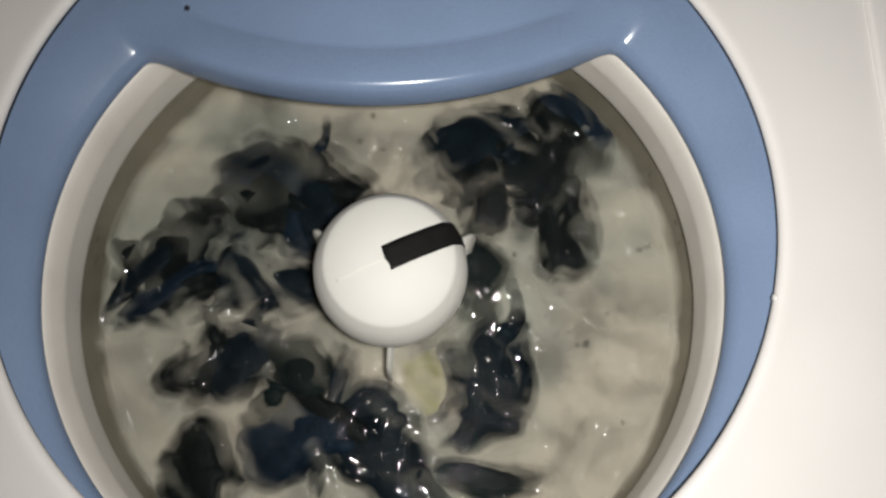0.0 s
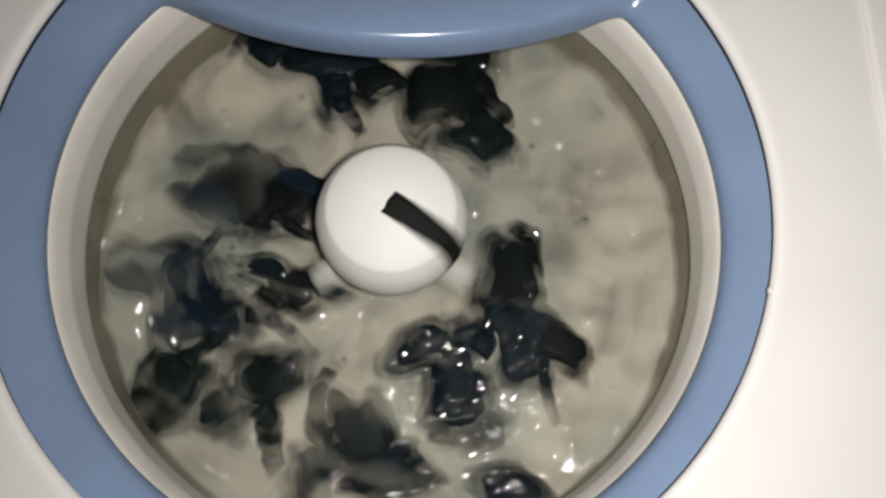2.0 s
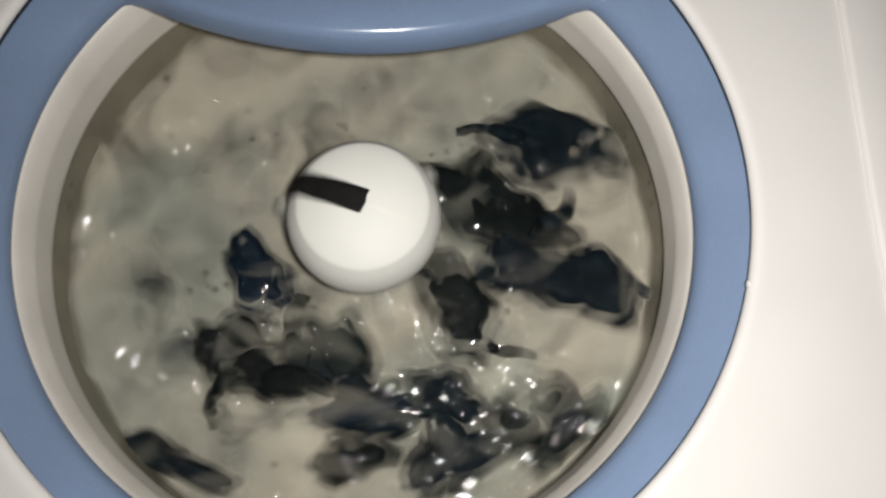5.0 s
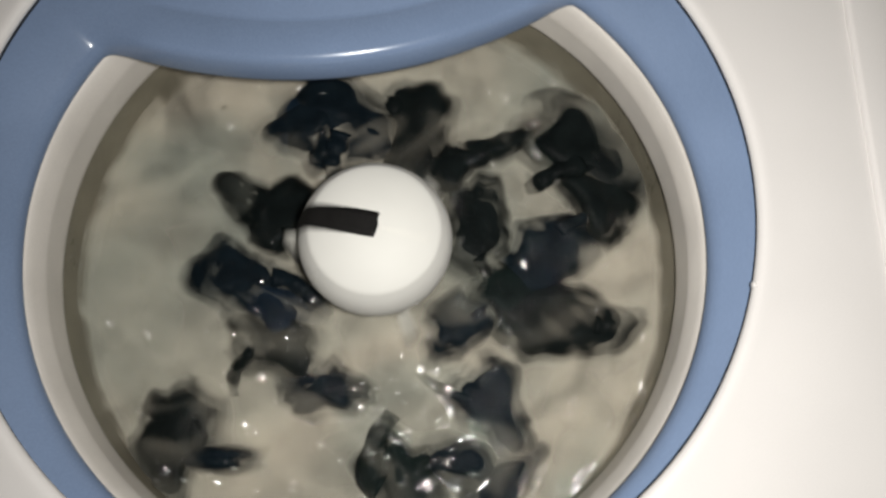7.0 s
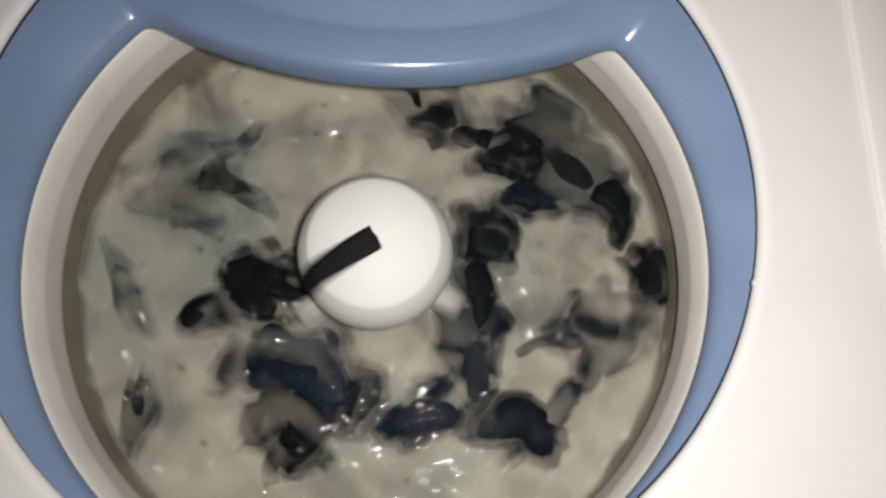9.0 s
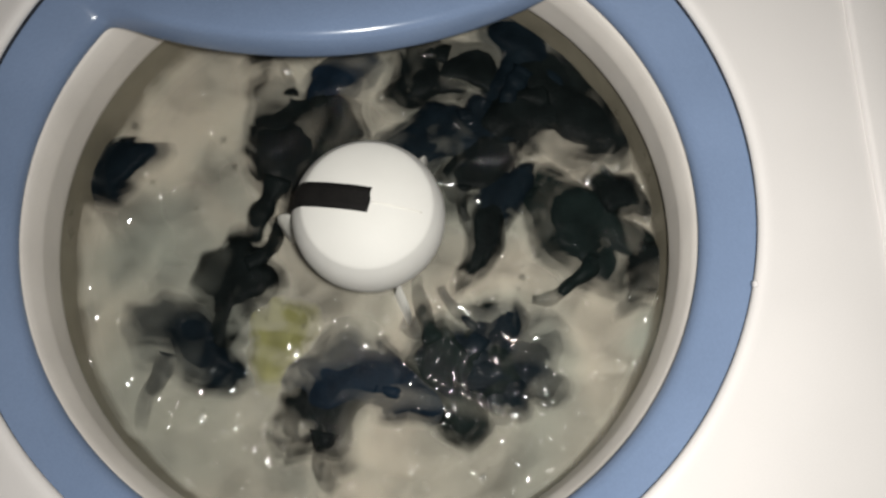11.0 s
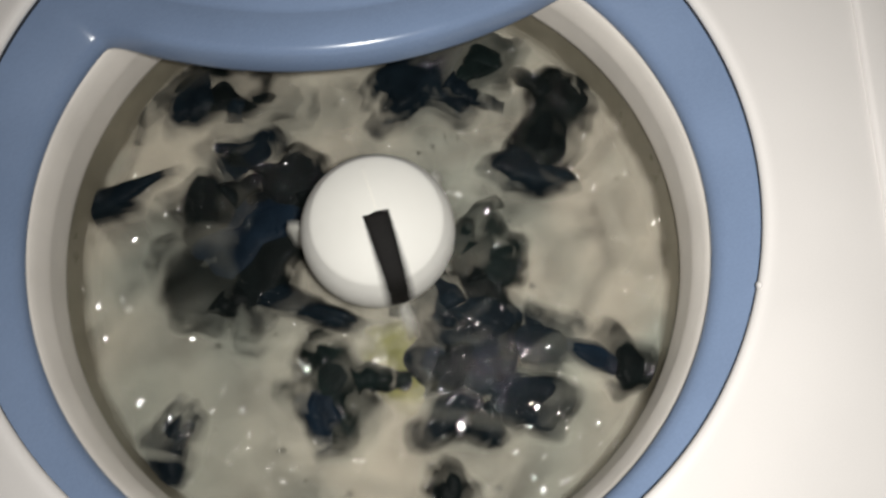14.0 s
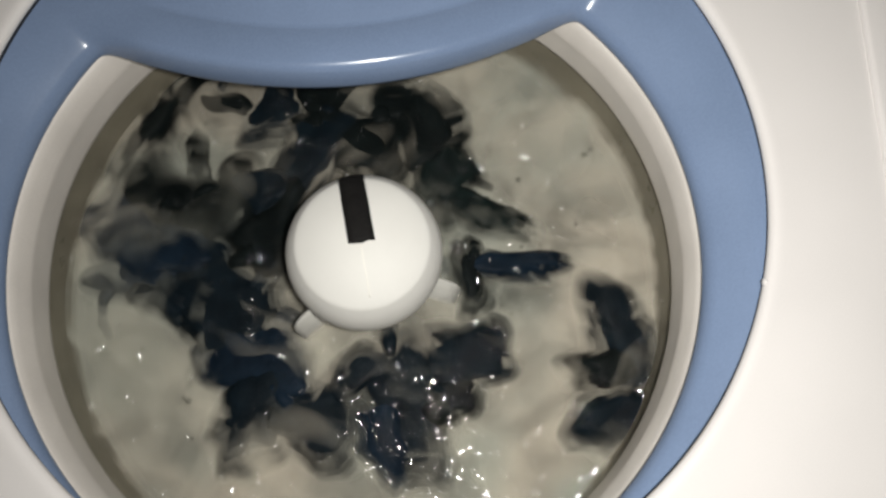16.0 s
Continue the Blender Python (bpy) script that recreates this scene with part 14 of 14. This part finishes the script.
    walk(pale_garments[2], [
        (0.00, pose(0.0158, 0.0865, 0.7750, 0, 0, 51)),
        (0.25, pose(0.0539, 0.1118, 0.7750, 0, 0, 43)),
        (0.50, pose(0.0974, 0.1265, 0.7750, 0, 0, 34)),
        (0.75, pose(0.1248, 0.1010, 0.7750, 0, 0, 27)),
        (1.00, pose(0.1434, 0.0601, 0.7750, 0, 0, 19)),
        (1.25, pose(0.1531, 0.0203, 0.7750, 0, 0, 13)),
        (1.50, pose(0.1605, -0.0096, 0.7750, 0, 0, 6)),
        (1.75, pose(0.1632, -0.0493, 0.7750, 0, 0, -6)),
        (2.00, pose(0.1512, -0.0896, 0.7750, 0, 0, -17)),
        (2.25, pose(0.1417, -0.1144, 0.7750, 0, 0, -23)),
        (2.50, pose(0.1289, -0.1474, 0.7750, 0, 0, -28)),
        (2.75, pose(0.0745, -0.1656, 0.7750, 0, 0, -37)),
        (3.00, pose(0.0220, -0.1545, 0.7750, 0, 0, -47)),
        (3.25, pose(-0.0957, -0.1311, 0.7750, 0, 0, -77)),
        (3.50, pose(-0.1634, -0.0085, 0.7750, 0, 0, -108)),
        (3.75, pose(-0.1385, 0.0292, 0.7750, 0, 0, -117)),
        (4.00, pose(-0.1097, 0.0524, 0.7750, 0, 0, -126)),
        (4.25, pose(-0.1260, 0.0279, 0.7750, 0, 0, -124)),
        (4.50, pose(-0.1470, 0.0053, 0.7750, 0, 0, -118)),
        (4.75, pose(-0.1524, -0.0045, 0.7750, 0, 0, -112)),
        (5.00, pose(-0.1471, 0.0073, 0.7750, 0, 0, -112)),
        (5.25, pose(-0.1362, 0.0228, 0.7750, 0, 0, -116)),
        (5.50, pose(-0.1382, 0.0031, 0.7750, 0, 0, -114)),
        (5.75, pose(-0.1457, -0.0486, 0.7750, 0, 0, -106)),
        (6.00, pose(-0.1423, -0.0808, 0.7750, 0, 0, -99)),
        (6.25, pose(-0.1423, -0.0750, 0.7750, 0, 0, -97)),
        (6.50, pose(-0.1402, -0.0647, 0.7750, 0, 0, -96)),
        (6.75, pose(-0.1424, -0.0613, 0.7750, 0, 0, -96)),
        (7.00, pose(-0.1509, -0.0767, 0.7750, 0, 0, -97)),
        (7.25, pose(-0.1576, -0.0631, 0.7750, 0, 0, -103)),
        (7.50, pose(-0.1594, -0.0305, 0.7750, 0, 0, -110)),
        (7.75, pose(-0.1567, -0.0429, 0.7750, 0, 0, -103)),
        (8.00, pose(-0.1522, -0.0573, 0.7750, 0, 0, -97)),
        (8.25, pose(-0.1527, -0.0717, 0.7750, 0, 0, -95)),
        (8.50, pose(-0.1477, -0.0988, 0.7750, 0, 0, -93)),
        (8.75, pose(-0.1342, -0.1177, 0.7750, 0, 0, -91)),
        (9.00, pose(-0.1196, -0.1336, 0.7750, 0, 0, -85)),
        (9.25, pose(-0.1112, -0.1244, 0.7750, 0, 0, -83)),
        (9.50, pose(-0.1280, -0.1008, 0.7750, 0, 0, -87)),
        (9.75, pose(-0.1417, -0.1018, 0.7750, 0, 0, -89)),
        (10.00, pose(-0.1280, -0.1395, 0.7750, 0, 0, -84)),
        (10.25, pose(-0.0904, -0.1721, 0.7750, 0, 0, -76)),
        (10.50, pose(-0.0673, -0.1702, 0.7750, 0, 0, -72)),
        (10.75, pose(-0.0718, -0.1549, 0.7750, 0, 0, -72)),
        (11.00, pose(-0.0784, -0.1531, 0.7750, 0, 0, -71)),
        (11.25, pose(-0.0308, -0.1659, 0.7750, 0, 0, -60)),
        (11.50, pose(0.0179, -0.1651, 0.7750, 0, 0, -48)),
        (11.75, pose(-0.0540, -0.1713, 0.7750, 0, 0, -69)),
        (12.00, pose(-0.1254, -0.1086, 0.7750, 0, 0, -89)),
        (12.25, pose(-0.1214, -0.1106, 0.7750, 0, 0, -86)),
        (12.50, pose(-0.1223, -0.1244, 0.7750, 0, 0, -83)),
        (12.75, pose(-0.0942, -0.1443, 0.7750, 0, 0, -77)),
        (13.00, pose(-0.0634, -0.1543, 0.7750, 0, 0, -71)),
        (13.25, pose(-0.0915, -0.1447, 0.7750, 0, 0, -78)),
        (13.50, pose(-0.1173, -0.1175, 0.7750, 0, 0, -86)),
        (13.75, pose(-0.1168, -0.1112, 0.7750, 0, 0, -86)),
        (14.00, pose(-0.1264, -0.1195, 0.7750, 0, 0, -86)),
        (14.25, pose(-0.1014, -0.1489, 0.7750, 0, 0, -78)),
        (14.50, pose(-0.0667, -0.1568, 0.7750, 0, 0, -71)),
        (14.75, pose(-0.0083, -0.1644, 0.7750, 0, 0, -57)),
        (15.00, pose(0.0586, -0.1561, 0.7750, 0, 0, -44)),
        (15.25, pose(0.1000, -0.1464, 0.7750, 0, 0, -34)),
        (15.50, pose(0.1297, -0.1381, 0.7750, 0, 0, -24)),
        (15.75, pose(0.0974, -0.1633, 0.7750, 0, 0, -30)),
        (16.00, pose(0.0774, -0.1681, 0.7750, 0, 0, -35)),
    ])
    walk(pale_garments[3], [
        (0.00, pose(0.0269, -0.1114, 0.7820, 0, 0, -43)),
        (0.25, pose(0.0038, -0.0991, 0.7820, 0, 0, -55)),
        (0.50, pose(-0.0184, -0.0779, 0.7820, 0, 0, -68)),
        (0.75, pose(0.0083, -0.0919, 0.7865, 0, 0, -55)),
        (1.00, pose(0.0340, -0.1042, 0.7910, 0, 0, -42)),
        (1.25, pose(-0.0091, -0.1174, 0.7825, 0, 0, -58)),
        (1.50, pose(-0.0436, -0.1016, 0.7740, 0, 0, -74)),
        (1.75, pose(0.0123, -0.0964, 0.7740, 0, 0, -49)),
        (2.00, pose(0.0663, -0.0552, 0.7740, 0, 0, -23)),
        (2.25, pose(0.0712, -0.0584, 0.7740, 0, 0, -22)),
        (2.50, pose(0.0755, -0.0720, 0.7768, 0, 0, -21)),
        (2.75, pose(0.0654, -0.0891, 0.7839, 0, 0, -24)),
        (3.00, pose(0.0504, -0.0922, 0.7910, 0, 0, -27)),
        (3.25, pose(0.0447, -0.0843, 0.7855, 0, 0, -30)),
        (3.50, pose(0.0499, -0.0823, 0.7800, 0, 0, -34)),
        (3.75, pose(0.0249, -0.0932, 0.7750, 0, 0, -49)),
        (4.00, pose(-0.0028, -0.0957, 0.7700, 0, 0, -64)),
        (4.25, pose(-0.0147, -0.1118, 0.7700, 0, 0, -64)),
        (4.50, pose(-0.0166, -0.1107, 0.7700, 0, 0, -60)),
        (4.75, pose(-0.0085, -0.0953, 0.7700, 0, 0, -56)),
        (5.00, pose(-0.0090, -0.0842, 0.7700, 0, 0, -59)),
        (5.25, pose(-0.0135, -0.0816, 0.7700, 0, 0, -65)),
        (5.50, pose(-0.0159, -0.0942, 0.7700, 0, 0, -66)),
        (5.75, pose(-0.0087, -0.1133, 0.7700, 0, 0, -61)),
        (6.00, pose(0.0003, -0.1147, 0.7700, 0, 0, -56)),
        (6.25, pose(-0.0031, -0.1004, 0.7700, 0, 0, -56)),
        (6.50, pose(-0.0052, -0.0851, 0.7700, 0, 0, -57)),
        (6.75, pose(-0.0026, -0.0831, 0.7700, 0, 0, -59)),
        (7.00, pose(-0.0063, -0.1002, 0.7700, 0, 0, -60)),
        (7.25, pose(0.0083, -0.1167, 0.7700, 0, 0, -53)),
        (7.50, pose(0.0222, -0.1120, 0.7700, 0, 0, -46)),
        (7.75, pose(0.0108, -0.1013, 0.7700, 0, 0, -52)),
        (8.00, pose(-0.0061, -0.0909, 0.7700, 0, 0, -58)),
        (8.25, pose(-0.0088, -0.0932, 0.7700, 0, 0, -57)),
        (8.50, pose(-0.0066, -0.1084, 0.7700, 0, 0, -56)),
        (8.75, pose(-0.0033, -0.1183, 0.7700, 0, 0, -58)),
        (9.00, pose(-0.0014, -0.1149, 0.7700, 0, 0, -57)),
        (9.25, pose(-0.0059, -0.0994, 0.7700, 0, 0, -60)),
        (9.50, pose(-0.0325, -0.0854, 0.7700, 0, 0, -69)),
        (9.75, pose(-0.0569, -0.0885, 0.7700, 0, 0, -76)),
        (10.00, pose(-0.0579, -0.1089, 0.7700, 0, 0, -76)),
        (10.25, pose(-0.0427, -0.1213, 0.7700, 0, 0, -73)),
        (10.50, pose(-0.0388, -0.1096, 0.7738, 0, 0, -74)),
        (10.75, pose(-0.0546, -0.0879, 0.7831, 0, 0, -79)),
        (11.00, pose(-0.0754, -0.0770, 0.7925, 0, 0, -83)),
        (11.25, pose(-0.0799, -0.0703, 0.7873, 0, 0, -88)),
        (11.50, pose(-0.0706, -0.0702, 0.7820, 0, 0, -93)),
        (11.75, pose(-0.0573, -0.0755, 0.7810, 0, 0, -90)),
        (12.00, pose(-0.0458, -0.0661, 0.7800, 0, 0, -87)),
        (12.25, pose(-0.0277, -0.0800, 0.7860, 0, 0, -73)),
        (12.50, pose(-0.0067, -0.0954, 0.7920, 0, 0, -58)),
        (12.75, pose(-0.0504, -0.0896, 0.7900, 0, 0, -77)),
        (13.00, pose(-0.0731, -0.0651, 0.7880, 0, 0, -96)),
        (13.25, pose(-0.0678, -0.0707, 0.7870, 0, 0, -91)),
        (13.50, pose(-0.0566, -0.0696, 0.7860, 0, 0, -86)),
        (13.75, pose(-0.0195, -0.0885, 0.7885, 0, 0, -68)),
        (14.00, pose(0.0131, -0.1012, 0.7910, 0, 0, -51)),
        (14.25, pose(-0.0196, -0.1114, 0.7855, 0, 0, -61)),
        (14.50, pose(-0.0395, -0.1048, 0.7800, 0, 0, -70)),
        (14.75, pose(-0.0254, -0.0999, 0.7783, 0, 0, -67)),
        (15.00, pose(-0.0092, -0.0988, 0.7767, 0, 0, -64)),
        (15.25, pose(-0.0046, -0.1026, 0.7750, 0, 0, -61)),
        (15.50, pose(-0.0080, -0.1207, 0.7733, 0, 0, -59)),
        (15.75, pose(-0.0261, -0.1233, 0.7717, 0, 0, -62)),
        (16.00, pose(-0.0292, -0.1089, 0.7700, 0, 0, -65)),
    ])


motions()
